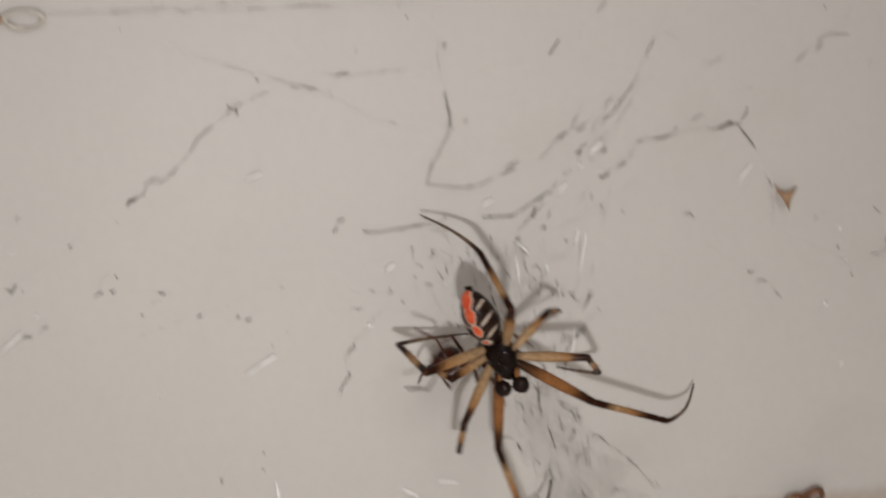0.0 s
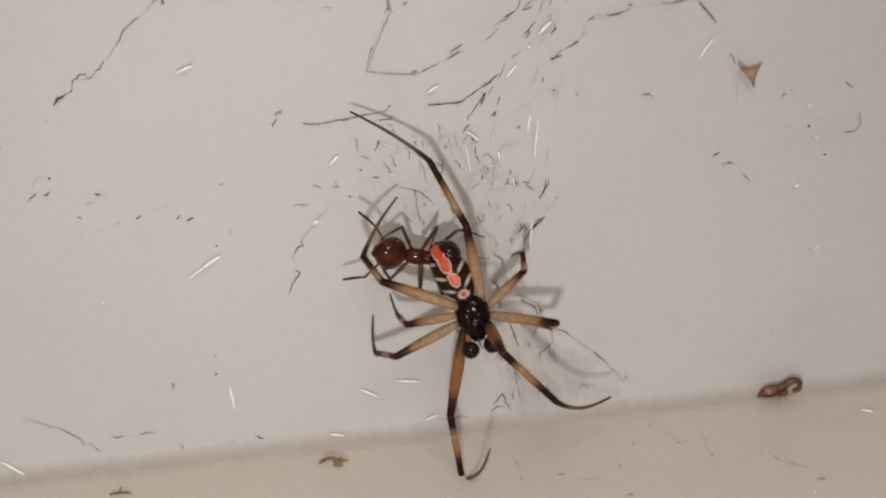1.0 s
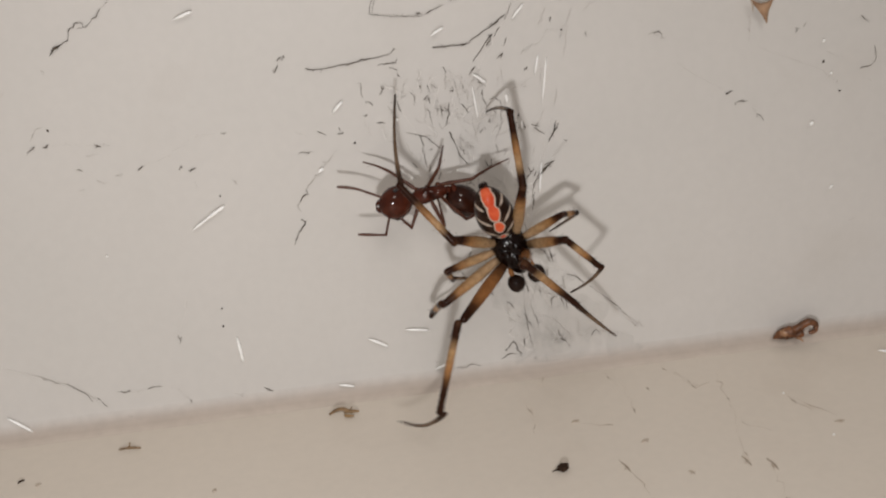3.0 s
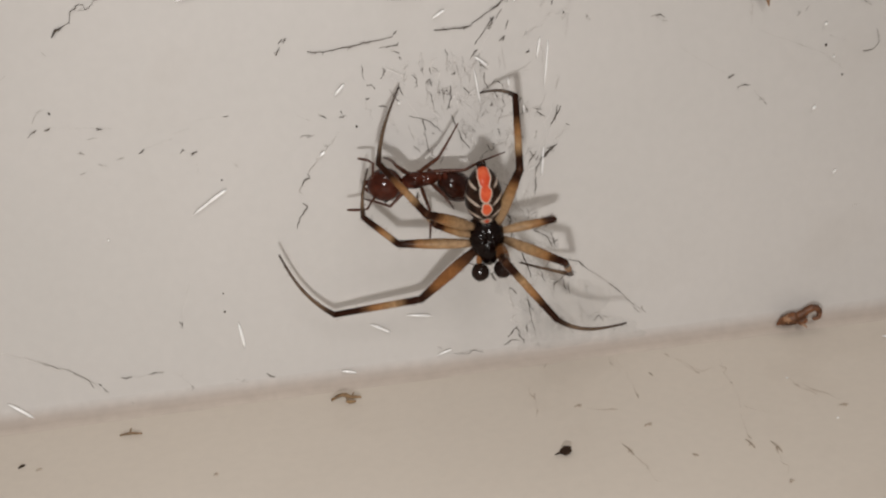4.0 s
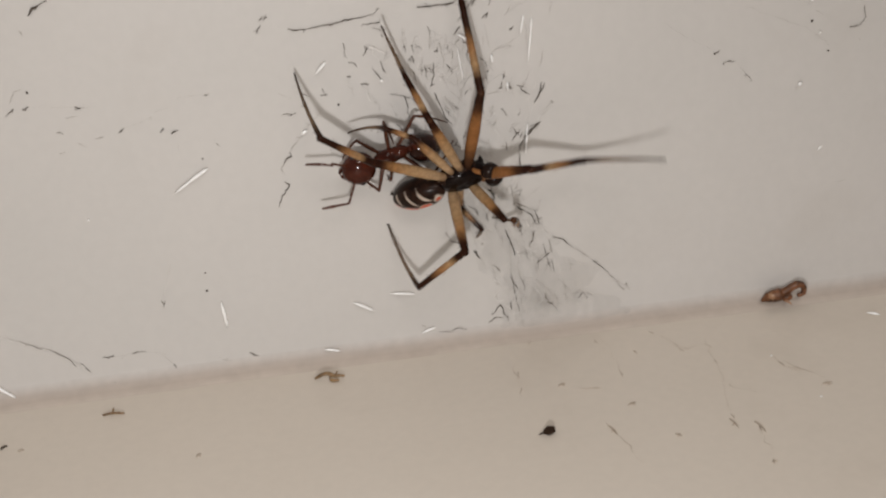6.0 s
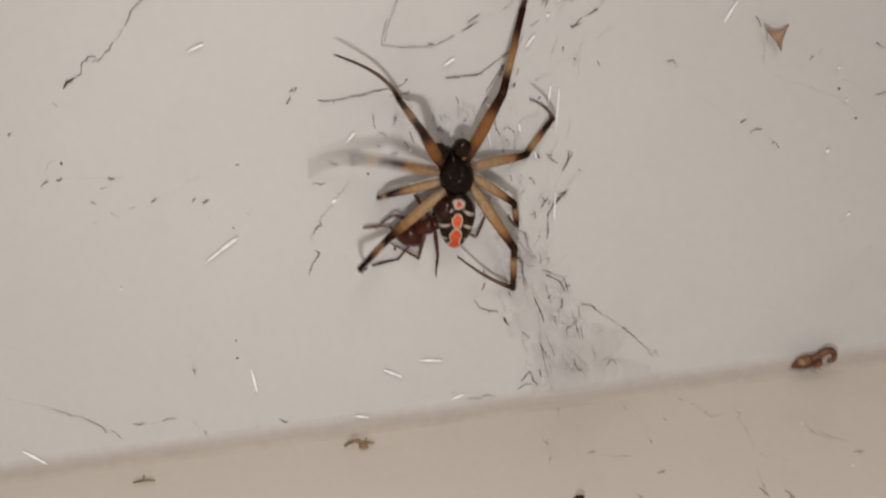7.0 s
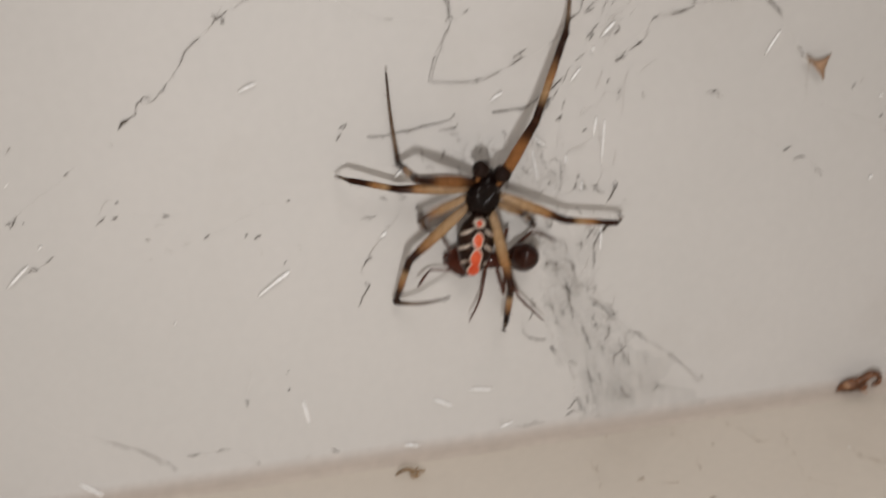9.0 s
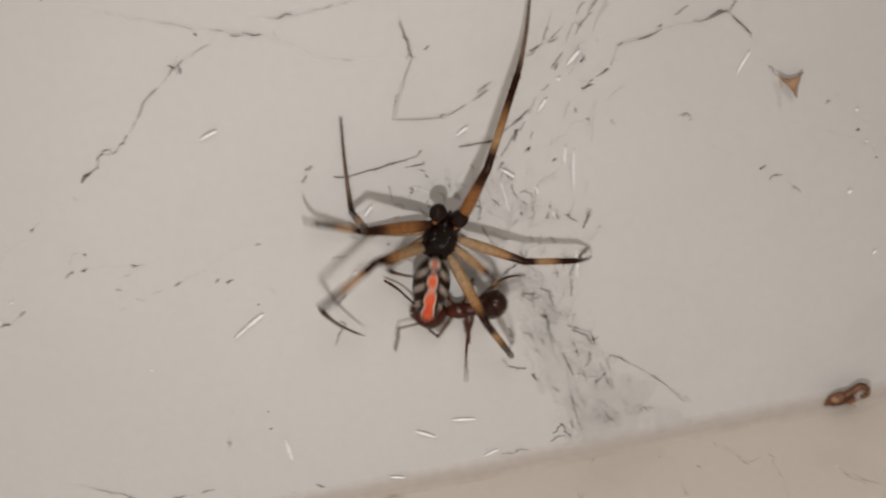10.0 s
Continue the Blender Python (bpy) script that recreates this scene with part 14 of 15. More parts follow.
    walk(ant_limbs["bl"]["femur"], [(0, mm(-0.2, -0.35, -0.1, 10, -17.2, 120.2)), (0.2, mm(-0.2, -0.35, -0.1, 9.7, -17.6, 122.3)), (0.3, mm(-0.2, -0.35, -0.1, 6.7, -17.7, 123)), (0.4, mm(-0.2, -0.35, -0.1, 3.7, -17.7, 123.7)), (0.5, mm(-0.2, -0.35, -0.1, 0.6, -17.8, 124.3)), (0.6, mm(-0.2, -0.35, -0.1, 3.5, -17.8, 125.2)), (0.7, mm(-0.2, -0.35, -0.1, 6.3, -17.8, 126)), (0.8, mm(-0.2, -0.35, -0.1, 9.2, -18, 126.8)), (1, mm(-0.2, -0.35, -0.1, 10.1, -16.5, 118.2)), (1.15, mm(-0.2, -0.35, -0.1, 9.2, -18, 127.1)), (1.3, mm(-0.2, -0.35, -0.1, 8, -19.3, 136.1)), (1.5, mm(-0.2, -0.35, -0.1, 7.7, -19.6, 138.2)), (1.6, mm(-0.2, -0.35, -0.1, 33.6, -15.3, 126.5)), (1.7, mm(-0.2, -0.35, -0.1, 57.6, -6.8, 117.9)), (1.8, mm(-0.2, -0.35, -0.1, 80.1, 4.4, 113.6)), (1.9, mm(-0.2, -0.35, -0.1, 31.6, 25.4, 99.1)), (2, mm(-0.2, -0.35, -0.1, -25.6, 26.7, 71.1)), (2.12, mm(-0.2, -0.35, -0.1, 2.8, 28.3, 79.9)), (2.25, mm(-0.2, -0.35, -0.1, 31, 26, 88.6)), (2.38, mm(-0.2, -0.35, -0.1, 57.7, 20.3, 94.8)), (2.5, mm(-0.2, -0.35, -0.1, 82.8, 12.8, 97.7)), (2.6, mm(-0.2, -0.35, -0.1, 47.6, -3.3, 105.1)), (2.7, mm(-0.2, -0.35, -0.1, 9.8, -11.9, 120.8)), (2.98, mm(-0.2, -0.35, -0.1, 31.9, -12, 121.1)), (3.25, mm(-0.2, -0.35, -0.1, 54.1, -12.3, 121.4)), (3.52, mm(-0.2, -0.35, -0.1, 76.3, -12.6, 121.6)), (3.8, mm(-0.2, -0.35, -0.1, 98.5, -13, 121.6)), (4, mm(-0.2, -0.35, -0.1, 81.1, -10.6, 121.6)), (4.1, mm(-0.2, -0.35, -0.1, 57.6, -15.7, 123.6)), (4.2, mm(-0.2, -0.35, -0.1, 33.4, -19.5, 127.5)), (4.3, mm(-0.2, -0.35, -0.1, 8.5, -21.4, 132.9)), (4.4, mm(-0.2, -0.35, -0.1, 16.4, -17.3, 113.3)), (4.5, mm(-0.2, -0.35, -0.1, 22.2, -11, 94.9)), (4.6, mm(-0.2, -0.35, -0.1, 18.6, -15.1, 106.2)), (4.7, mm(-0.2, -0.35, -0.1, 14.1, -18.5, 118)), (4.8, mm(-0.2, -0.35, -0.1, 8.8, -20.8, 130.3)), (5, mm(-0.2, -0.35, -0.1, 7.6, -21.9, 138.8)), (5.2, mm(-0.2, -0.35, -0.1, 8.5, -21.2, 132.8)), (6.3, mm(-0.2, -0.35, -0.1, 10.1, -19, 119)), (6.4, mm(-0.2, -0.35, -0.1, 15.4, -18.8, 118)), (6.5, mm(-0.2, -0.35, -0.1, 20.6, -18.5, 117)), (6.6, mm(-0.2, -0.35, -0.1, 16.6, -20.7, 124)), (6.7, mm(-0.2, -0.35, -0.1, 12.3, -22.4, 131.2)), (6.8, mm(-0.2, -0.35, -0.1, 7.7, -23.6, 138.6)), (7, mm(-0.2, -0.35, -0.1, 8.6, -22.8, 132.2)), (7.1, mm(-0.2, -0.35, -0.1, 12.5, -21.4, 124.2)), (7.2, mm(-0.2, -0.35, -0.1, 16, -19.6, 116.4)), (7.3, mm(-0.2, -0.35, -0.1, 19.2, -17.3, 108.8)), (7.4, mm(-0.2, -0.35, -0.1, 4, -15.2, 98.3)), (7.5, mm(-0.2, -0.35, -0.1, -11.4, -15.9, 87.6)), (7.65, mm(-0.2, -0.35, -0.1, 6.4, -15.5, 96.8)), (7.8, mm(-0.2, -0.35, -0.1, 24.1, -17.8, 105.8)), (8, mm(-0.2, -0.35, -0.1, 25.5, -12.4, 93.6)), (8.1, mm(-0.2, -0.35, -0.1, 18.4, -17, 105.4)), (8.2, mm(-0.2, -0.35, -0.1, 10.3, -20, 117.9)), (8.3, mm(-0.2, -0.35, -0.1, 9.5, -19.5, 114.8)), (8.4, mm(-0.2, -0.35, -0.1, 8.8, -19.1, 111.7)), (8.5, mm(-0.2, -0.35, -0.1, 8, -18.6, 108.6)), (8.6, mm(-0.2, -0.35, -0.1, 8.3, -19.7, 116.4)), (8.7, mm(-0.2, -0.35, -0.1, 8.6, -20.8, 124.2)), (8.8, mm(-0.2, -0.35, -0.1, 8.6, -21.9, 132)), (8.9, mm(-0.2, -0.35, -0.1, 18.4, -18.8, 118.6)), (9, mm(-0.2, -0.35, -0.1, 27, -13.8, 106.1)), (9.1, mm(-0.2, -0.35, -0.1, 13.4, -14.8, 109.1)), (9.2, mm(-0.2, -0.35, -0.1, -0.3, -15.2, 112.2)), (9.3, mm(-0.2, -0.35, -0.1, -14.1, -14.8, 115.4)), (9.4, mm(-0.2, -0.35, -0.1, 38.2, -10.3, 93.9)), (9.5, mm(-0.2, -0.35, -0.1, 85.8, 8.7, 83.9)), (9.6, mm(-0.2, -0.35, -0.1, 65.6, -10.4, 88.7)), (9.7, mm(-0.2, -0.35, -0.1, 41.7, -26.3, 101)), (9.8, mm(-0.2, -0.35, -0.1, 11, -35.1, 121.5)), (9.9, mm(-0.2, -0.35, -0.1, -3.7, -34.3, 105.8)), (10, mm(-0.2, -0.35, -0.1, -18.2, -36.8, 90.2))])
    walk(ant_limbs["bl"]["tarsus"], [(0, mm(-1.191, -0.997, 0.098, -134, -38.1, -16.7)), (0.2, mm(-1.167, -1.034, 0.093, -133.3, -40.2, -14.1)), (0.3, mm(-1.176, -1.035, 0.033, -136.9, -26, -30.9)), (0.4, mm(-1.184, -1.033, -0.027, -144.2, -13.3, -47.2)), (0.5, mm(-1.188, -1.03, -0.087, -154.6, -3.1, -64.4)), (0.6, mm(-1.166, -1.058, -0.03, -142.9, -14.5, -45.6)), (0.7, mm(-1.141, -1.084, 0.026, -134.9, -28.9, -28)), (0.8, mm(-1.113, -1.107, 0.083, -131.6, -44.9, -9.5)), (1, mm(-1.213, -0.961, 0.103, -134.4, -36.7, -19.6)), (1.15, mm(-1.109, -1.112, 0.082, -131.5, -45.2, -9.1)), (1.3, mm(-0.984, -1.245, 0.057, -130.8, -54, 2.7)), (1.5, mm(-0.953, -1.272, 0.051, -131, -55.9, 5.6)), (1.6, mm(-0.9, -1.085, 0.54, -124.1, -27.3, -22.9)), (1.7, mm(-0.711, -0.756, 0.907, -131.7, 0.9, -44.9)), (1.8, mm(-0.425, -0.349, 1.079, -150.6, 23.5, -72.8)), (1.9, mm(-1.252, -0.246, 0.468, -148, 24.6, -75)), (2, mm(-1.299, -0.219, -0.564, -145.4, 25.9, -77.1)), (2.12, mm(-1.375, -0.114, -0.049, -140.3, 20.2, -69)), (2.25, mm(-1.222, -0.054, 0.455, -136.3, 14, -61.7)), (2.38, mm(-0.869, -0.053, 0.851, -133.3, 7.4, -54.9)), (2.5, mm(-0.385, -0.109, 1.061, -131, 0.4, -48.7)), (2.6, mm(-0.968, -0.61, 0.785, -130.3, -18, -32.9)), (2.7, mm(-1.195, -0.991, 0.099, -135.6, -35.7, -14.5)), (2.98, mm(-1.004, -0.99, 0.52, -132, -25.8, -25.6)), (3.25, mm(-0.693, -0.893, 0.849, -130.6, -15.4, -35.3)), (3.52, mm(-0.309, -0.716, 1.037, -131, -5, -44.4)), (3.8, mm(0.091, -0.485, 1.056, -133.1, 5.3, -53.6)), (4, mm(-0.245, -0.634, 1.065, -133.4, 10.2, -58.3)), (4.1, mm(-0.585, -0.933, 0.876, -124.4, -10.2, -42.1)), (4.2, mm(-0.86, -1.135, 0.522, -120.9, -32.3, -27.1)), (4.3, mm(-1.025, -1.206, 0.065, -125.6, -54.4, -7.5)), (4.4, mm(-1.218, -0.898, 0.223, -141.3, -23.3, -43.5)), (4.5, mm(-1.3, -0.531, 0.345, -170.6, -5.9, -82.2)), (4.6, mm(-1.264, -0.764, 0.269, -150.8, -14.9, -56.6)), (4.7, mm(-1.184, -0.979, 0.176, -135.4, -31.1, -33.5)), (4.8, mm(-1.062, -1.167, 0.072, -126.6, -51.6, -10.2)), (5, mm(-0.939, -1.284, 0.048, -125.3, -59.6, 0.1)), (5.2, mm(-1.027, -1.203, 0.065, -126, -54, -7.3)), (6.3, mm(-1.199, -0.983, 0.1, -131.1, -40.9, -22.6)), (6.4, mm(-1.173, -0.984, 0.202, -169.7, -36.6, -32.3)), (6.5, mm(-1.14, -0.979, 0.301, 152.2, -38, -43.1)), (6.6, mm(-1.086, -1.093, 0.221, 172.4, -31.7, -19.5)), (6.7, mm(-1.018, -1.195, 0.136, -166.7, -32.7, 4.4)), (6.8, mm(-0.938, -1.284, 0.048, -147, -40.8, 27.7)), (7, mm(-1.032, -1.199, 0.066, -144.1, -35.3, 17.6)), (7.1, mm(-1.116, -1.087, 0.141, -144.6, -16, -11.5)), (7.2, mm(-1.184, -0.962, 0.212, -154.3, 0.7, -39.5)), (7.3, mm(-1.235, -0.826, 0.277, -171, 10.6, -70.4)), (7.4, mm(-1.382, -0.544, -0.02, 161.3, 9.3, -86.7)), (7.5, mm(-1.373, -0.235, -0.328, 135.2, 0.8, -100.4)), (7.65, mm(-1.38, -0.527, 0.029, 152.4, 9.8, -88.1)), (7.8, mm(-1.213, -0.792, 0.367, 171.5, 14.5, -73.3)), (8, mm(-1.274, -0.528, 0.405, -174.8, 14.1, -90.2)), (8.1, mm(-1.269, -0.759, 0.263, -149.6, -0.5, -46.8)), (8.2, mm(-1.209, -0.968, 0.102, -139.7, -27.8, -8.9)), (8.3, mm(-1.246, -0.907, 0.088, -152.9, -17.5, -25.5)), (8.4, mm(-1.28, -0.844, 0.073, -168.1, -11.3, -43.4)), (8.5, mm(-1.31, -0.779, 0.057, 175.7, -10.1, -62.1)), (8.6, mm(-1.238, -0.93, 0.064, -167.7, -12, -35)), (8.7, mm(-1.146, -1.069, 0.067, -153.4, -21, -8.8)), (8.8, mm(-1.036, -1.194, 0.067, -143.9, -35.2, 17)), (8.9, mm(-1.141, -1.002, 0.259, -152.3, -16.8, -14.8)), (9, mm(-1.191, -0.771, 0.43, -168.7, -5.2, -47.2)), (9.1, mm(-1.28, -0.799, 0.169, 171.6, -5.5, -34.4)), (9.2, mm(-1.311, -0.802, -0.107, 152.4, -1.6, -22.3)), (9.3, mm(-1.283, -0.782, -0.382, 134.3, 6, -12.1)), (9.4, mm(-1.132, -0.546, 0.63, 166.1, 1, -20.9)), (9.5, mm(-0.268, -0.161, 1.083, -161.7, 1.4, -30.9)), (9.6, mm(-0.699, -0.536, 0.975, -154.3, -4.5, -16.4)), (9.7, mm(-1.013, -0.868, 0.615, -148.5, -12.1, -2.4)), (9.8, mm(-1.136, -1.078, 0.087, -144.6, -20.8, 11.3)), (9.9, mm(-1.364, -0.635, -0.163, 174.5, -8.9, -32.5)), (10, mm(-1.341, -0.13, -0.4, 135.8, -28.3, -74.3))])
    walk(ant_limbs["br"]["femur"], [(0, mm(0.2, -0.35, -0.1, 8.8, 18.8, -130.2)), (0.2, mm(0.2, -0.35, -0.1, 10.2, 16.9, -118.2)), (0.5, mm(0.2, -0.35, -0.1, 8.3, 19.3, -133.6)), (0.8, mm(0.2, -0.35, -0.1, 8, 19.6, -136.1)), (1, mm(0.2, -0.35, -0.1, 9.7, 17.6, -122.6)), (1.3, mm(0.2, -0.35, -0.1, 9.2, 18.3, -126.7)), (1.5, mm(0.2, -0.35, -0.1, 7.7, 19.9, -138.2)), (1.65, mm(0.2, -0.35, -0.1, 6.4, 22.6, -161.5)), (1.8, mm(0.2, -0.35, -0.1, 4.1, 24.7, 174.6)), (1.9, mm(0.2, -0.35, -0.1, 4.9, 25, 170.4)), (2, mm(0.2, -0.35, -0.1, 5.7, 25.3, 166.2)), (2.5, mm(0.2, -0.35, -0.1, 10.5, 23.9, 177.1)), (2.7, mm(0.2, -0.35, -0.1, 10.6, 26.1, 164.2)), (3.07, mm(0.2, -0.35, -0.1, 12.9, 21, -169.4)), (3.43, mm(0.2, -0.35, -0.1, 12.6, 15.4, -144.1)), (3.8, mm(0.2, -0.35, -0.1, 9.9, 10.5, -119.2)), (3.9, mm(0.2, -0.35, -0.1, 10.8, 16, -149.5)), (4, mm(0.2, -0.35, -0.1, 8.6, 21.2, 179.4)), (4.1, mm(0.2, -0.35, -0.1, 8.7, 19.2, -166.7)), (4.2, mm(0.2, -0.35, -0.1, 8.3, 17.2, -153.1)), (4.3, mm(0.2, -0.35, -0.1, 7.4, 15.4, -139.5)), (4.4, mm(0.2, -0.35, -0.1, 13.8, 20, -164.8)), (4.5, mm(0.2, -0.35, -0.1, 17.7, 26.8, 169.5)), (4.65, mm(0.2, -0.35, -0.1, 12.4, 25.5, 174.8)), (4.8, mm(0.2, -0.35, -0.1, 7, 24.7, -179.8)), (4.9, mm(0.2, -0.35, -0.1, 3.9, 23.6, -166.6)), (5, mm(0.2, -0.35, -0.1, 0.6, 23.1, -153.5)), (5.1, mm(0.2, -0.35, -0.1, 4.2, 22.8, -146)), (5.2, mm(0.2, -0.35, -0.1, 7.7, 22.1, -138.5)), (6.3, mm(0.2, -0.35, -0.1, 9.1, 20.7, -128.6)), (6.5, mm(0.2, -0.35, -0.1, 10.3, 18.9, -117.6)), (6.65, mm(0.2, -0.35, -0.1, 9.4, 20.3, -125.9)), (6.8, mm(0.2, -0.35, -0.1, 8.3, 21.5, -134.3)), (7, mm(0.2, -0.35, -0.1, 7.7, 22.1, -138.5)), (7.15, mm(0.2, -0.35, -0.1, 8.9, 20.9, -129.7)), (7.3, mm(0.2, -0.35, -0.1, 9.9, 19.5, -121.1)), (7.5, mm(0.2, -0.35, -0.1, 10, 19.4, -120.5)), (7.65, mm(0.2, -0.35, -0.1, 9, 20.8, -129.3)), (7.8, mm(0.2, -0.35, -0.1, 7.7, 22.1, -138.3)), (8, mm(0.2, -0.35, -0.1, 8.2, 21.6, -134.9)), (8.2, mm(0.2, -0.35, -0.1, 10, 19.5, -121)), (8.5, mm(0.2, -0.35, -0.1, 9.2, 20.6, -127.8)), (8.8, mm(0.2, -0.35, -0.1, 7.7, 22.1, -138.4)), (9, mm(0.2, -0.35, -0.1, 9.1, 20.6, -128)), (9.3, mm(0.2, -0.35, -0.1, 10, 19.5, -120.8)), (9.5, mm(0.2, -0.35, -0.1, 8.2, 21.6, -134.7)), (9.8, mm(0.2, -0.35, -0.1, 8.3, 21.6, -134.6)), (9.9, mm(0.2, -0.35, -0.1, -0.8, 22, -141.5)), (10, mm(0.2, -0.35, -0.1, -9.8, 21.4, -148.4))])
    walk(ant_limbs["br"]["tarsus"], [(0, mm(1.068, -1.16, 0.074, -73.6, 58.4, 73.6)), (0.2, mm(1.212, -0.962, 0.102, -94.2, 54.9, 72.9)), (0.5, mm(1.02, -1.211, 0.064, -67.2, 59.3, 74.2)), (0.8, mm(0.983, -1.246, 0.057, -62.7, 60, 74.8)), (1, mm(1.164, -1.038, 0.093, -87, 56.2, 72.9)), (1.3, mm(1.114, -1.106, 0.083, -79.9, 57.4, 73.1)), (1.5, mm(0.952, -1.273, 0.05, -59, 60.5, 75.4)), (1.65, mm(0.529, -1.497, 0.024, -67.5, 71.6, 89.1)), (1.8, mm(0.052, -1.538, -0.022, -67, 83.2, 111)), (1.9, mm(-0.042, -1.522, -0.007, -77.6, 70.1, 93.2)), (2, mm(-0.135, -1.497, 0.008, -76.8, 56.9, 86.5)), (2.5, mm(0.051, -1.524, 0.1, -93.4, 55.7, 86.3)), (2.7, mm(-0.215, -1.458, 0.098, -108.1, 69, 80.9)), (3.07, mm(0.32, -1.517, 0.151, -98.9, 64.4, 83.7)), (3.43, mm(0.831, -1.339, 0.152, -91.5, 59.6, 84.6)), (3.8, mm(1.213, -0.96, 0.103, -85.1, 54.9, 84.3)), (3.9, mm(0.746, -1.397, 0.116, -95.3, 64, 84.3)), (4, mm(0.123, -1.536, 0.067, -110.7, 72.9, 78.7)), (4.1, mm(0.414, -1.518, 0.071, -90, 68.7, 81)), (4.2, mm(0.692, -1.432, 0.064, -72.9, 64.5, 79.4)), (4.3, mm(0.942, -1.282, 0.048, -57.7, 60.6, 75.5)), (4.4, mm(0.411, -1.5, 0.169, -75.9, 46.6, 65.5)), (4.5, mm(-0.171, -1.444, 0.226, -87.6, 31.6, 62.7)), (4.65, mm(-0.016, -1.507, 0.132, -107.4, 45.3, 60.4)), (4.8, mm(0.144, -1.541, 0.032, -134.6, 57.1, 49.1)), (4.9, mm(0.446, -1.522, -0.026, -144.1, 55.7, 52.1)), (5, mm(0.731, -1.426, -0.089, -153.4, 54.5, 55.5)), (5.1, mm(0.841, -1.361, -0.02, -122.5, 59, 46.4)), (5.2, mm(0.942, -1.281, 0.048, -87.2, 65.5, 42.7)), (6.3, mm(1.085, -1.141, 0.077, -101.1, 58.5, 43.8)), (6.5, mm(1.214, -0.959, 0.103, -114.5, 50.9, 48)), (6.65, mm(1.119, -1.099, 0.084, -104.5, 56.6, 44.6)), (6.8, mm(1.005, -1.225, 0.061, -93.3, 62.5, 42.8)), (7, mm(0.943, -1.28, 0.049, -87.3, 65.4, 42.7)), (7.15, mm(1.069, -1.159, 0.074, -99.7, 59.2, 43.5)), (7.3, mm(1.176, -1.02, 0.095, -110.5, 53.2, 46.4)), (7.5, mm(1.183, -1.009, 0.097, -111.2, 52.8, 46.7)), (7.65, mm(1.075, -1.153, 0.075, -100.3, 58.9, 43.6)), (7.8, mm(0.946, -1.278, 0.049, -87.6, 65.3, 42.7)), (8, mm(0.997, -1.233, 0.059, -92.5, 62.9, 42.7)), (8.2, mm(1.178, -1.017, 0.096, -110.6, 53.1, 46.5)), (8.5, mm(1.095, -1.129, 0.079, -102.2, 57.9, 44)), (8.8, mm(0.945, -1.279, 0.049, -87.5, 65.4, 42.7)), (9, mm(1.092, -1.133, 0.078, -101.8, 58.1, 44)), (9.3, mm(1.18, -1.014, 0.096, -110.9, 53, 46.6)), (9.5, mm(1, -1.23, 0.06, -92.8, 62.8, 42.7)), (9.8, mm(1.001, -1.229, 0.06, -92.9, 62.8, 42.7)), (9.9, mm(0.951, -1.286, -0.115, 108.8, 73.4, -78.3)), (10, mm(0.883, -1.319, -0.289, 69, 35, -77.1))])
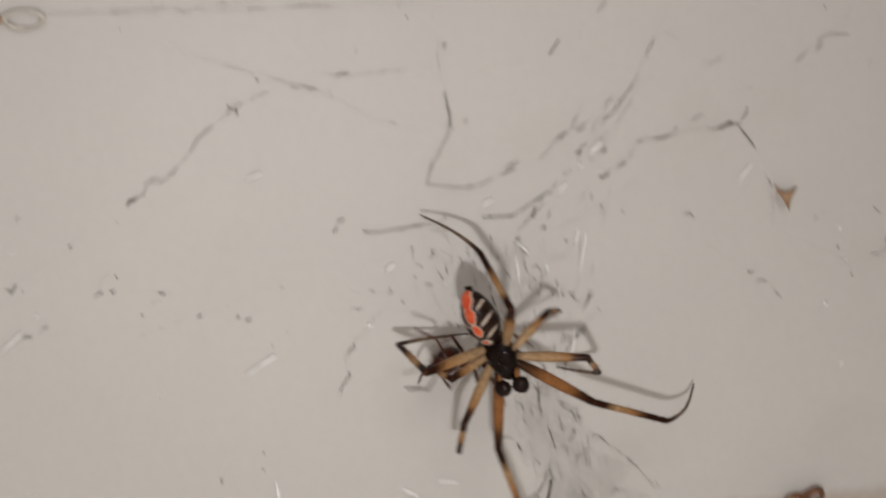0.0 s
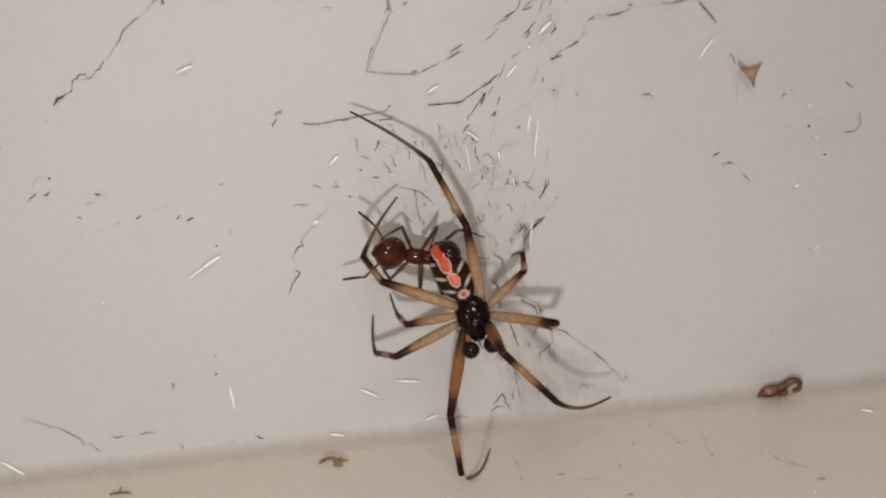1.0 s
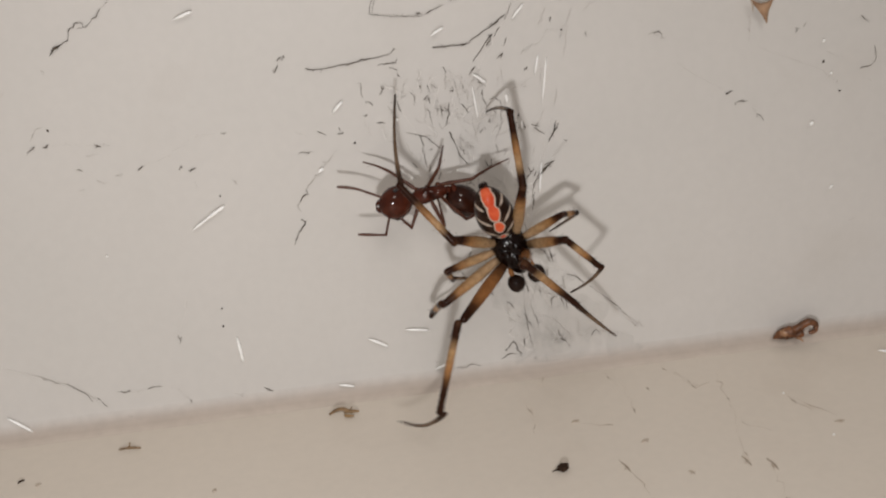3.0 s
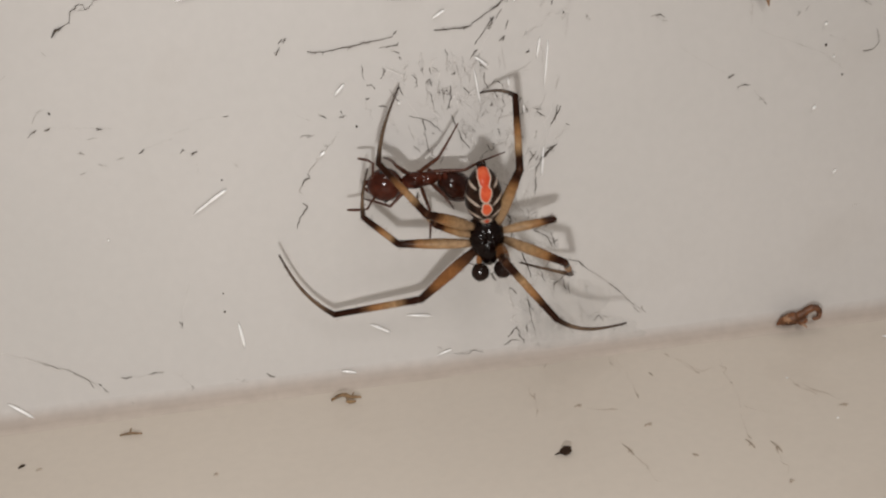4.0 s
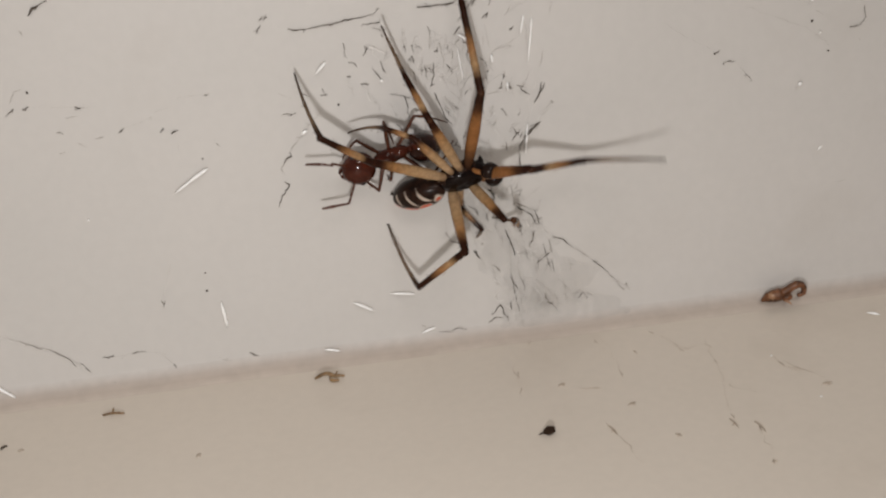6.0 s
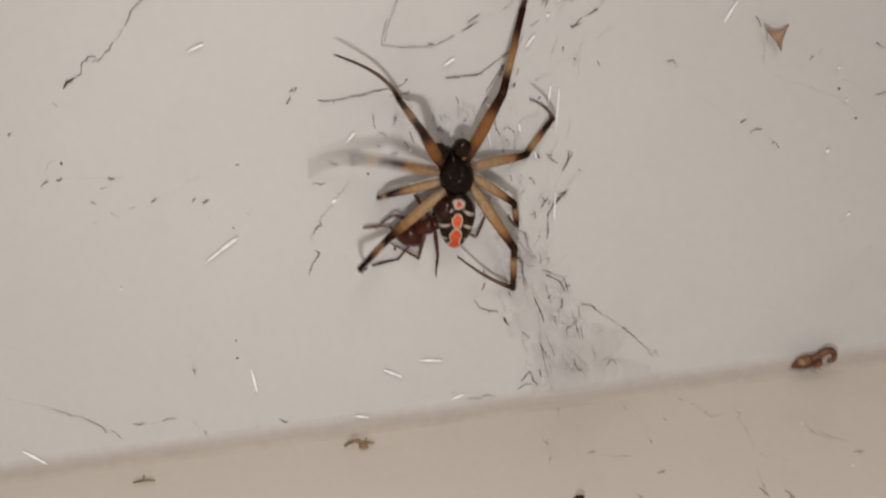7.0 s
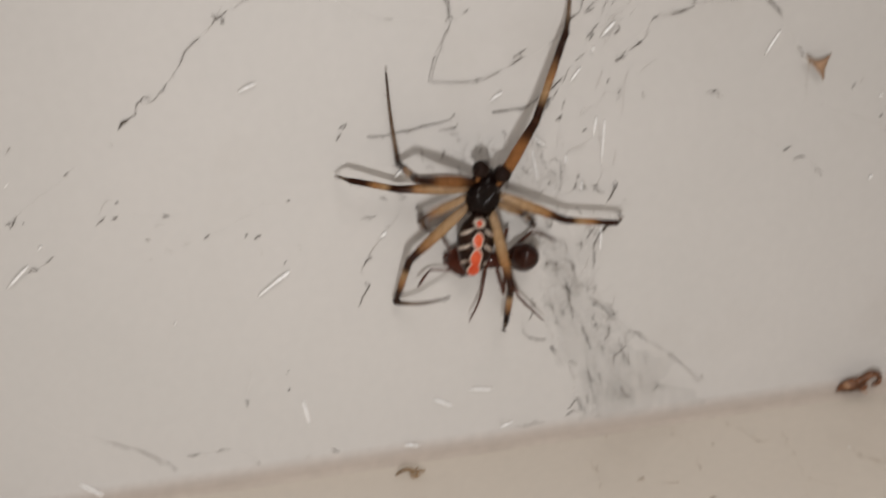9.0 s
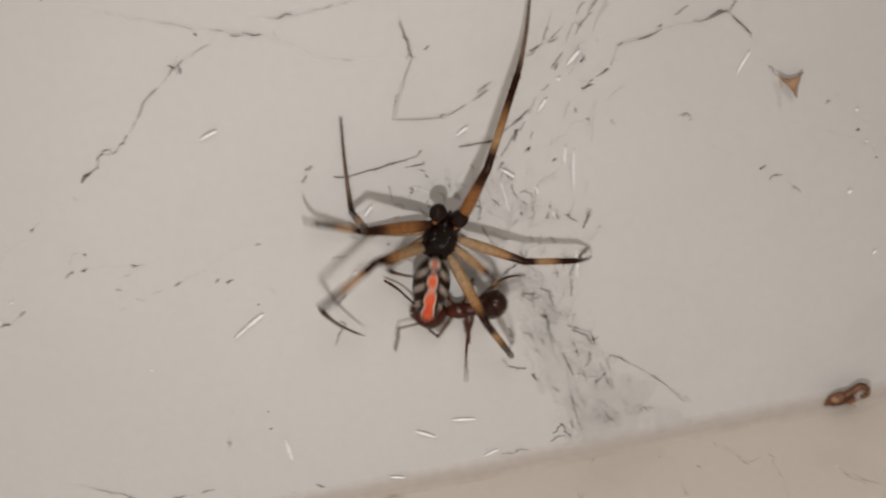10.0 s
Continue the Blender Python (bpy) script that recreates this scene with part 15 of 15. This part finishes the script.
    walk(ant_limbs["al"]["scape"], [(0, mm(-0.088, 1.354, 0.662, 12, -6.5, 56.6)), (0.2, mm(-0.14, 1.39, 0.61, 10.4, -4.4, 46.2)), (0.3, mm(-0.209, 1.441, 0.415, 27.2, -7.1, 53.9)), (0.4, mm(-0.279, 1.493, 0.22, 43.6, -11.8, 60.6)), (0.5, mm(-0.349, 1.545, 0.026, 59.8, -18.1, 65.8)), (0.65, mm(-0.346, 1.546, 0.034, 67.9, -16.2, 64.8)), (0.8, mm(-0.343, 1.546, 0.042, 75.9, -14.2, 64.2)), (0.9, mm(-0.242, 1.48, 0.31, 43.6, -5.6, 59)), (1, mm(-0.141, 1.413, 0.577, 10.9, -1, 50.1)), (1.15, mm(-0.135, 1.416, 0.575, 33.6, -3.5, 56.3)), (1.3, mm(-0.13, 1.419, 0.573, 56, -8.2, 61)), (1.4, mm(-0.233, 1.483, 0.313, 42, -18.4, 70.1)), (1.5, mm(-0.336, 1.548, 0.053, 25.5, -25.9, 82.2)), (1.65, mm(-0.35, 1.544, 0.021, 53.5, -16.9, 70.5)), (1.8, mm(-0.364, 1.539, -0.012, 78.2, -3.9, 64.6)), (1.9, mm(-0.315, 1.541, 0.111, 63.1, -4.2, 64.7)), (2, mm(-0.267, 1.543, 0.235, 47.9, -4.4, 64.8)), (2.17, mm(-0.283, 1.545, 0.193, 47.3, -6.1, 66.4)), (2.33, mm(-0.299, 1.548, 0.151, 46.7, -7.8, 68)), (2.5, mm(-0.315, 1.551, 0.109, 46.1, -9.5, 69.6)), (2.6, mm(-0.299, 1.549, 0.151, 53.5, -3.8, 64.8)), (2.7, mm(-0.282, 1.548, 0.193, 60.4, 2.4, 60.7)), (3.07, mm(-0.206, 1.418, 0.408, 46.2, 3.9, 59.6)), (3.43, mm(-0.129, 1.287, 0.623, 32, 5.1, 58.1)), (3.8, mm(-0.053, 1.157, 0.838, 17.7, 5.9, 56.3)), (3.9, mm(-0.182, 1.354, 0.478, 41.1, 8.7, 51.5)), (4, mm(-0.312, 1.551, 0.118, 64.5, 13.1, 48.1)), (4.15, mm(-0.31, 1.551, 0.122, 44.6, 17.3, 45)), (4.3, mm(-0.309, 1.551, 0.127, 24, 20.3, 40.4)), (4.5, mm(-0.29, 1.548, 0.178, 13.3, 23.1, 31.3)), (4.8, mm(-0.171, 1.459, 0.498, 15.6, 19.1, 48)), (4.9, mm(-0.252, 1.504, 0.276, 25.8, 21, 42.7)), (5, mm(-0.334, 1.549, 0.054, 36, 23.7, 37.7)), (5.1, mm(-0.213, 1.377, 0.427, 18.9, 26.8, 31.2)), (5.2, mm(-0.092, 1.204, 0.801, 1.1, 27.9, 23.9)), (5.75, mm(-0.253, 1.356, 0.328, 13.8, 25.4, 45)), (6.3, mm(-0.414, 1.507, -0.145, 24.3, 19.2, 64.3)), (6.5, mm(-0.535, 1.317, -0.463, 21.7, 21.8, 57.6)), (6.65, mm(-0.561, 1.206, -0.558, 17.6, 20, 63.1)), (6.8, mm(-0.587, 1.095, -0.652, 13.4, 18.6, 68.6)), (6.9, mm(-0.61, 1.024, -0.676, 15.6, 23.1, 50.2)), (7, mm(-0.633, 0.953, -0.7, 16.1, 27.9, 31.3)), (7.1, mm(-0.607, 1.061, -0.632, 41.1, 27.3, 32.6)), (7.2, mm(-0.582, 1.17, -0.564, 65.8, 26.2, 33.5)), (7.3, mm(-0.556, 1.279, -0.496, 90.3, 24.9, 33.8)), (7.4, mm(-0.416, 1.411, -0.138, 85.2, 4.5, 34.6)), (7.5, mm(-0.277, 1.543, 0.221, 79.6, -15.8, 37.3)), (7.6, mm(-0.374, 1.448, -0.023, 56.6, 1.8, 30.2)), (7.7, mm(-0.472, 1.352, -0.266, 30.6, 15, 16.3)), (7.8, mm(-0.569, 1.257, -0.509, 0.9, 20.2, -2.9)), (7.9, mm(-0.536, 1.335, -0.413, 18.6, 20.6, -5)), (8, mm(-0.503, 1.414, -0.316, 36.3, 21.5, -7)), (8.1, mm(-0.349, 1.447, 0.067, 47.9, 10.1, 6.1)), (8.2, mm(-0.194, 1.48, 0.451, 56.4, -3.4, 16.5)), (8.3, mm(-0.234, 1.503, 0.338, 37.2, 2.8, 10.7)), (8.4, mm(-0.275, 1.527, 0.225, 17.3, 6.7, 3.1)), (8.5, mm(-0.315, 1.55, 0.112, -3.1, 7.7, -5.4)), (8.65, mm(-0.272, 1.539, 0.217, 2.7, 7.8, 11.8)), (8.8, mm(-0.23, 1.527, 0.321, 8.3, 6.2, 28.8)), (8.9, mm(-0.289, 1.536, 0.178, 1.5, 7.3, 15.2)), (9, mm(-0.347, 1.545, 0.035, -5.4, 6.9, 1.4)), (9.1, mm(-0.283, 1.515, 0.193, 0.2, 7.6, 17.7)), (9.2, mm(-0.219, 1.485, 0.352, 5.7, 6.8, 33.9)), (9.3, mm(-0.155, 1.455, 0.51, 10.7, 4.5, 50)), (9.5, mm(-0.219, 1.524, 0.337, 12.8, 1.3, 65.2)), (9.6, mm(-0.198, 1.509, 0.381, 1.4, 5.3, 33.8)), (9.7, mm(-0.178, 1.493, 0.424, -10.4, 2.7, 2.1)), (9.8, mm(-0.157, 1.478, 0.468, -19.2, -5.6, -28.4)), (9.9, mm(-0.242, 1.513, 0.282, -9, -0.9, -9.8)), (10, mm(-0.327, 1.548, 0.096, 2.2, 0.3, 9.3))])
    walk(ant_limbs["al"]["funiculus"], [(0, mm(-0.71, 1.743, 0.818, -38.5, 5.1, 14.4)), (0.2, mm(-0.679, 1.893, 0.745, -35, 14.3, 26.9)), (0.3, mm(-0.773, 1.801, 0.755, -45.4, 19, 32.7)), (0.4, mm(-0.804, 1.668, 0.727, -55.7, 24.7, 37.8)), (0.5, mm(-0.776, 1.515, 0.642, -65.9, 31.2, 41.9)), (0.65, mm(-0.684, 1.49, 0.701, -48.4, 24.5, 37)), (0.8, mm(-0.586, 1.466, 0.747, -31.1, 19.4, 30.4)), (0.9, mm(-0.734, 1.717, 0.824, -34, 16.6, 25.8)), (1, mm(-0.708, 1.884, 0.719, -36.6, 13.6, 21.4)), (1.15, mm(-0.669, 1.742, 0.989, -39.3, 13.2, 20.8)), (1.3, mm(-0.539, 1.544, 1.189, -41.9, 12.8, 20.4)), (1.4, mm(-0.811, 1.524, 0.789, -32.8, 14.6, 22.9)), (1.5, mm(-1.026, 1.5, 0.343, -23.5, 16.1, 25.6)), (1.65, mm(-0.829, 1.528, 0.597, -9.3, 12.7, 13.8)), (1.8, mm(-0.524, 1.56, 0.72, 5.3, 12.3, 1.5)), (1.9, mm(-0.643, 1.642, 0.778, 0.1, 13, -14.9)), (2, mm(-0.74, 1.718, 0.79, -5.2, 12.3, -31.3)), (2.17, mm(-0.772, 1.695, 0.741, -22, 14.6, -21.5)), (2.33, mm(-0.804, 1.672, 0.692, -38.4, 19.5, -12.8)), (2.5, mm(-0.834, 1.649, 0.642, -54.7, 26.5, -5.5)), (2.6, mm(-0.719, 1.703, 0.753, -26.5, 25.9, -6.4)), (2.7, mm(-0.592, 1.753, 0.845, 1.5, 25.6, -7.5)), (3.07, mm(-0.634, 1.712, 0.948, -19.3, 24, -19.1)), (3.43, mm(-0.65, 1.654, 1.019, -39, 18.8, -29)), (3.8, mm(-0.634, 1.573, 1.065, -56.8, 10.9, -36.4)), (3.9, mm(-0.578, 1.764, 0.966, -56.9, 21.6, -29.1)), (4, mm(-0.45, 1.88, 0.778, -55.4, 32.3, -21.1)), (4.15, mm(-0.577, 2.039, 0.625, -42.8, 26.7, -26.7)), (4.3, mm(-0.673, 2.141, 0.413, -30.1, 22.4, -33.2)), (4.5, mm(-0.611, 2.207, 0.337, -3.6, 25.5, -21.7)), (4.8, mm(-0.664, 1.991, 0.688, -1.6, 26.2, -6.3)), (4.9, mm(-0.624, 2.079, 0.581, -20.3, 24.5, -15.9)), (5, mm(-0.565, 2.137, 0.457, -38.2, 20.2, -24.2)), (5.1, mm(-0.488, 2.04, 0.644, -25.1, 21.3, -22.3)), (5.2, mm(-0.39, 1.893, 0.814, -11.8, 21.9, -20.1)), (5.75, mm(-0.714, 1.925, 0.489, -2.9, 22.7, -13.6)), (6.3, mm(-0.986, 1.894, 0.146, 6, 22.6, -7.1)), (6.5, mm(-1.068, 1.778, -0.205, 12.5, 18.5, 18.7)), (6.65, mm(-1.163, 1.599, -0.344, -14.6, 18.3, 7.1)), (6.8, mm(-1.246, 1.412, -0.488, -40.8, 13.2, -3.1)), (6.9, mm(-1.115, 1.546, -0.491, -19.7, 11.1, -6.8)), (7, mm(-0.924, 1.619, -0.516, 1.4, 10.4, -11.1)), (7.1, mm(-0.722, 1.659, -0.194, 35, 6.7, 0.4)), (7.2, mm(-0.499, 1.593, 0.05, 67.1, -2.6, 7.8)), (7.3, mm(-0.29, 1.451, 0.184, 98.8, -14.4, 9.3)), (7.4, mm(-0.404, 1.496, 0.608, 40.5, -37.2, 18.6)), (7.5, mm(-0.519, 1.53, 0.93, -32.9, -38.9, 49.6)), (7.6, mm(-0.565, 1.815, 0.603, -13.2, -53.3, 3.5)), (7.7, mm(-0.558, 1.999, 0.103, 19.3, -51.3, -54.3)), (7.8, mm(-0.528, 2.005, -0.499, 34.5, -34.8, -96.6)), (7.9, mm(-0.39, 2.036, -0.189, 69, -32.7, -98.6)), (8, mm(-0.268, 1.993, 0.097, 102.4, -29.9, -98.9)), (8.1, mm(-0.305, 1.957, 0.615, 131, -28.4, -98)), (8.2, mm(-0.348, 1.867, 1.074, 159.3, -27.5, -96.5)), (8.3, mm(-0.324, 2.095, 0.79, 141.2, -27.5, -96.5)), (8.4, mm(-0.288, 2.244, 0.446, 123.1, -27.5, -96.6)), (8.5, mm(-0.25, 2.297, 0.072, 104.9, -27.6, -96.6)), (8.65, mm(-0.421, 2.273, 0.252, 129.5, -32.6, -99.6)), (8.8, mm(-0.578, 2.182, 0.429, 155.6, -36, -105)), (8.9, mm(-0.482, 2.26, 0.197, 133.6, -33.6, -100.8)), (9, mm(-0.374, 2.291, -0.035, 112.6, -30.1, -98.1)), (9.1, mm(-0.511, 2.23, 0.195, 141.8, -49.4, -116.9)), (9.2, mm(-0.628, 2.109, 0.426, -170.1, -55.6, -155.6)), (9.3, mm(-0.712, 1.937, 0.65, -128.6, -42.9, 172.7)), (9.5, mm(-0.882, 1.834, 0.502, -132.7, -29.8, 158.8)), (9.6, mm(-0.614, 2.133, 0.398, -177.4, -41.2, -171.8)), (9.7, mm(-0.212, 2.23, 0.289, 136.7, -31.8, -141)), (9.8, mm(0.202, 2.09, 0.223, 104.4, -9, -126.9)), (9.9, mm(-0.114, 2.243, 0.165, 112.3, -2.7, -124.8)), (10, mm(-0.448, 2.288, 0.125, 120.5, 3.3, -121.8))])
    walk(ant_limbs["ar"]["scape"], [(0, mm(0.487, 1.183, 0.662, 12.5, 7.3, -60.1)), (0.2, mm(0.447, 1.265, 0.61, 10.5, 4.6, -47)), (0.3, mm(0.382, 1.369, 0.415, 1, 6.6, -66.6)), (0.4, mm(0.316, 1.472, 0.22, -8.7, 5.2, -86.3)), (0.5, mm(0.25, 1.576, 0.026, -17.4, 0.7, -105.5)), (0.65, mm(0.253, 1.574, 0.034, 6.7, 1.6, -96.6)), (0.8, mm(0.257, 1.573, 0.042, 30.6, -1.3, -88.2)), (0.9, mm(0.352, 1.434, 0.31, 22.1, -9, -72.6)), (1, mm(0.447, 1.294, 0.577, 11.6, -14, -55.8)), (1.15, mm(0.452, 1.293, 0.575, -4.2, -14.1, -55.2)), (1.3, mm(0.457, 1.292, 0.573, -20.1, -14, -54.8)), (1.4, mm(0.36, 1.431, 0.313, 14.5, -14.7, -70.8)), (1.5, mm(0.263, 1.571, 0.053, 47.6, -6.6, -84.4)), (1.65, mm(0.249, 1.575, 0.021, 31, -13.6, -75.8)), (1.8, mm(0.235, 1.58, -0.012, 13, -17.7, -65.3)), (2, mm(0.333, 1.521, 0.235, 11.2, -20.5, -51.6)), (2.25, mm(0.309, 1.541, 0.172, -0.3, -21.7, -38)), (2.5, mm(0.284, 1.56, 0.109, -11.8, -20.3, -24.4)), (2.7, mm(0.318, 1.536, 0.193, -8.1, -20.8, -27)), (3.25, mm(0.4, 1.211, 0.515, 1.5, -21.4, -39.3)), (3.8, mm(0.482, 0.885, 0.838, 11.1, -20.1, -51.4)), (3.9, mm(0.385, 1.222, 0.478, 20.8, -13.4, -75.8)), (4, mm(0.288, 1.558, 0.118, 26.7, -3.4, -98.2)), (4.15, mm(0.29, 1.557, 0.122, 17.6, -8, -86.9)), (4.3, mm(0.291, 1.556, 0.127, 7.7, -10.7, -74.9)), (4.5, mm(0.31, 1.542, 0.178, 5.9, -10.2, -79.6)), (4.65, mm(0.366, 1.455, 0.338, 6, -10.8, -73.1)), (4.8, mm(0.422, 1.367, 0.498, 6, -11.5, -66.5)), (4.9, mm(0.344, 1.469, 0.276, -4.5, -11.2, -89)), (5, mm(0.266, 1.57, 0.054, -14.5, -14.9, -111.3)), (5.1, mm(0.367, 1.281, 0.427, -0.3, -12.7, -93.8)), (5.2, mm(0.469, 0.992, 0.801, 13.9, -14.7, -76.2)), (5.75, mm(0.325, 1.286, 0.328, 29.3, -17.9, -67.9)), (6.3, mm(0.181, 1.58, -0.145, 44.4, -23.1, -60.5)), (6.4, mm(0.11, 1.537, -0.304, 32.7, -2.5, -86.4)), (6.5, mm(0.039, 1.494, -0.463, 12.9, 10.3, -116.3)), (6.6, mm(0.009, 1.451, -0.526, 14.2, 5.9, -97.8)), (6.7, mm(-0.022, 1.409, -0.589, 14, 1.3, -79.5)), (6.8, mm(-0.052, 1.366, -0.652, 12.3, -3, -61.2)), (6.9, mm(-0.101, 1.337, -0.676, 26.4, 0.3, -70.6)), (7, mm(-0.151, 1.309, -0.7, 39.7, 5.7, -78.9)), (7.15, mm(-0.07, 1.393, -0.598, 26.2, -2.2, -66.8)), (7.3, mm(0.011, 1.477, -0.496, 11.2, -6.8, -53.1)), (7.4, mm(0.167, 1.503, -0.138, 26, -3.1, -64.3)), (7.5, mm(0.323, 1.528, 0.221, 39.8, 3.3, -74.1)), (7.65, mm(0.157, 1.499, -0.144, 26.5, 1.8, -71.8)), (7.8, mm(-0.008, 1.469, -0.509, 13.2, 0.8, -69.1)), (8, mm(0.08, 1.553, -0.316, 13.1, 0.6, -68.3)), (8.2, mm(0.402, 1.407, 0.451, 11.1, -2.9, -52.1)), (8.5, mm(0.285, 1.56, 0.112, 11.2, -2.7, -53)), (8.8, mm(0.368, 1.481, 0.321, 13.4, 1.6, -72.2)), (9, mm(0.252, 1.575, 0.035, 12.2, -1.3, -59.8)), (9.3, mm(0.436, 1.351, 0.51, 10.5, -3.6, -48.3)), (9.5, mm(0.378, 1.471, 0.337, 12.4, -0.9, -61.4)), (9.8, mm(0.435, 1.379, 0.468, 13.1, 0.6, -68)), (10, mm(0.273, 1.565, 0.096, 11.1, -2.9, -51.8))])
    walk(ant_limbs["ar"]["funiculus"], [(0, mm(1.132, 1.53, 0.823, -39.2, -3.4, -9.5)), (0.2, mm(0.994, 1.76, 0.747, -35.6, -15, -24.8)), (0.3, mm(1.071, 1.665, 0.428, -51, -19.8, -30)), (0.4, mm(1.055, 1.53, 0.107, -66.4, -25.7, -33.9)), (0.5, mm(0.941, 1.387, -0.198, -82.3, -32.3, -36)), (0.65, mm(0.993, 1.486, 0.121, -53.9, -34.8, -37.2)), (0.8, mm(0.902, 1.603, 0.423, -24.7, -36.5, -39.8)), (0.9, mm(1.002, 1.683, 0.588, -33.5, -29.2, -24.2)), (1, mm(1.034, 1.738, 0.724, -39.5, -20.2, -11.1)), (1.15, mm(1.074, 1.708, 0.521, -54, -24.1, -14.9)), (1.3, mm(1.068, 1.648, 0.323, -68.8, -28.7, -17.8)), (1.4, mm(1.03, 1.715, 0.495, -69.3, -33, -19.7)), (1.5, mm(0.76, 1.684, 0.604, -69.7, -37.4, -21.7)), (1.65, mm(0.85, 1.821, 0.396, -55.4, -23.8, -13.5)), (1.8, mm(0.877, 1.932, 0.148, -40.2, -12.4, -2.7)), (2, mm(0.878, 2.018, 0.371, -38, -24.2, -17.8)), (2.25, mm(0.772, 2.131, 0.168, -27.1, -28.1, -24.8)), (2.5, mm(0.636, 2.207, -0.035, -15.5, -30.8, -32.7)), (2.7, mm(0.689, 2.181, 0.094, -3.2, -28.9, -18.9)), (3.25, mm(0.869, 1.796, 0.534, -21.3, -28.5, -16.9)), (3.8, mm(1.026, 1.383, 0.974, -39.2, -27.5, -15.1)), (3.9, mm(1.049, 1.453, 0.737, -51.9, -15.5, -2.4)), (4, mm(0.954, 1.483, 0.455, -61.4, -1.5, 6.9)), (4.15, mm(1.002, 1.627, 0.347, -50.2, -12.9, -1)), (4.3, mm(1.004, 1.767, 0.225, -36.8, -22.5, -11.5)), (4.5, mm(1.041, 1.69, 0.254, -35.9, -9.4, 6.8)), (4.65, mm(1.075, 1.686, 0.415, -22.5, -16.1, -5.5)), (4.8, mm(1.1, 1.679, 0.575, -7.6, -19.7, -19.5)), (4.9, mm(1.092, 1.47, 0.218, -32.5, -19.3, -18.3)), (5, mm(0.925, 1.262, -0.128, -57.4, -18.5, -17.4)), (5.1, mm(1.116, 1.231, 0.423, -49.4, -6.8, -8.5)), (5.2, mm(1.166, 1.209, 0.975, -39.8, 3.5, 1.8)), (5.75, mm(0.889, 1.637, 0.677, -20.6, -3.8, -10.7)), (6.3, mm(0.547, 2.023, 0.338, -0.2, -6.5, -25.1)), (6.4, mm(0.739, 1.594, 0.1, 23.6, -5.8, -28.3)), (6.5, mm(0.681, 1.143, -0.298, 47.2, -3.9, -30.9)), (6.6, mm(0.726, 1.334, -0.344, 18.6, -8.1, -24.5)), (6.7, mm(0.695, 1.537, -0.409, -10.4, -8.6, -16.8)), (6.8, mm(0.586, 1.726, -0.493, -39.1, -5.4, -9.8)), (6.9, mm(0.533, 1.559, -0.343, -21, -8.4, -14.9)), (7, mm(0.425, 1.373, -0.223, -2.7, -9.6, -20.8)), (7.15, mm(0.544, 1.67, -0.267, -19.7, -9.7, -21.2)), (7.3, mm(0.588, 1.933, -0.351, -36.7, -9.9, -21.6)), (7.4, mm(0.766, 1.811, 0.191, -26.7, 4.1, 0.8)), (7.5, mm(0.885, 1.659, 0.7, -11.7, 12.9, 25.9)), (7.65, mm(0.798, 1.699, 0.19, -26.6, 8.1, 11.9)), (7.8, mm(0.675, 1.728, -0.339, -39.8, 0.1, -0.4)), (8, mm(0.76, 1.821, -0.146, -39.8, -0.5, -1.1)), (8.2, mm(0.978, 1.864, 0.595, -37.4, -14.3, -18.4)), (8.5, mm(0.869, 2.008, 0.258, -37.7, -13.6, -17.4)), (8.8, mm(1.064, 1.699, 0.496, -39.8, 2.6, 2.6)), (9, mm(0.884, 1.947, 0.193, -39.1, -7.6, -9.8)), (9.3, mm(0.981, 1.848, 0.647, -36.1, -17.7, -23.1)), (9.5, mm(1.02, 1.824, 0.497, -39.3, -6.2, -8)), (9.8, mm(1.113, 1.651, 0.638, -39.8, -0.7, -1.4)), (10, mm(0.847, 2.026, 0.24, -37.3, -14.6, -18.8))])
    # -- end of keys --


motions()
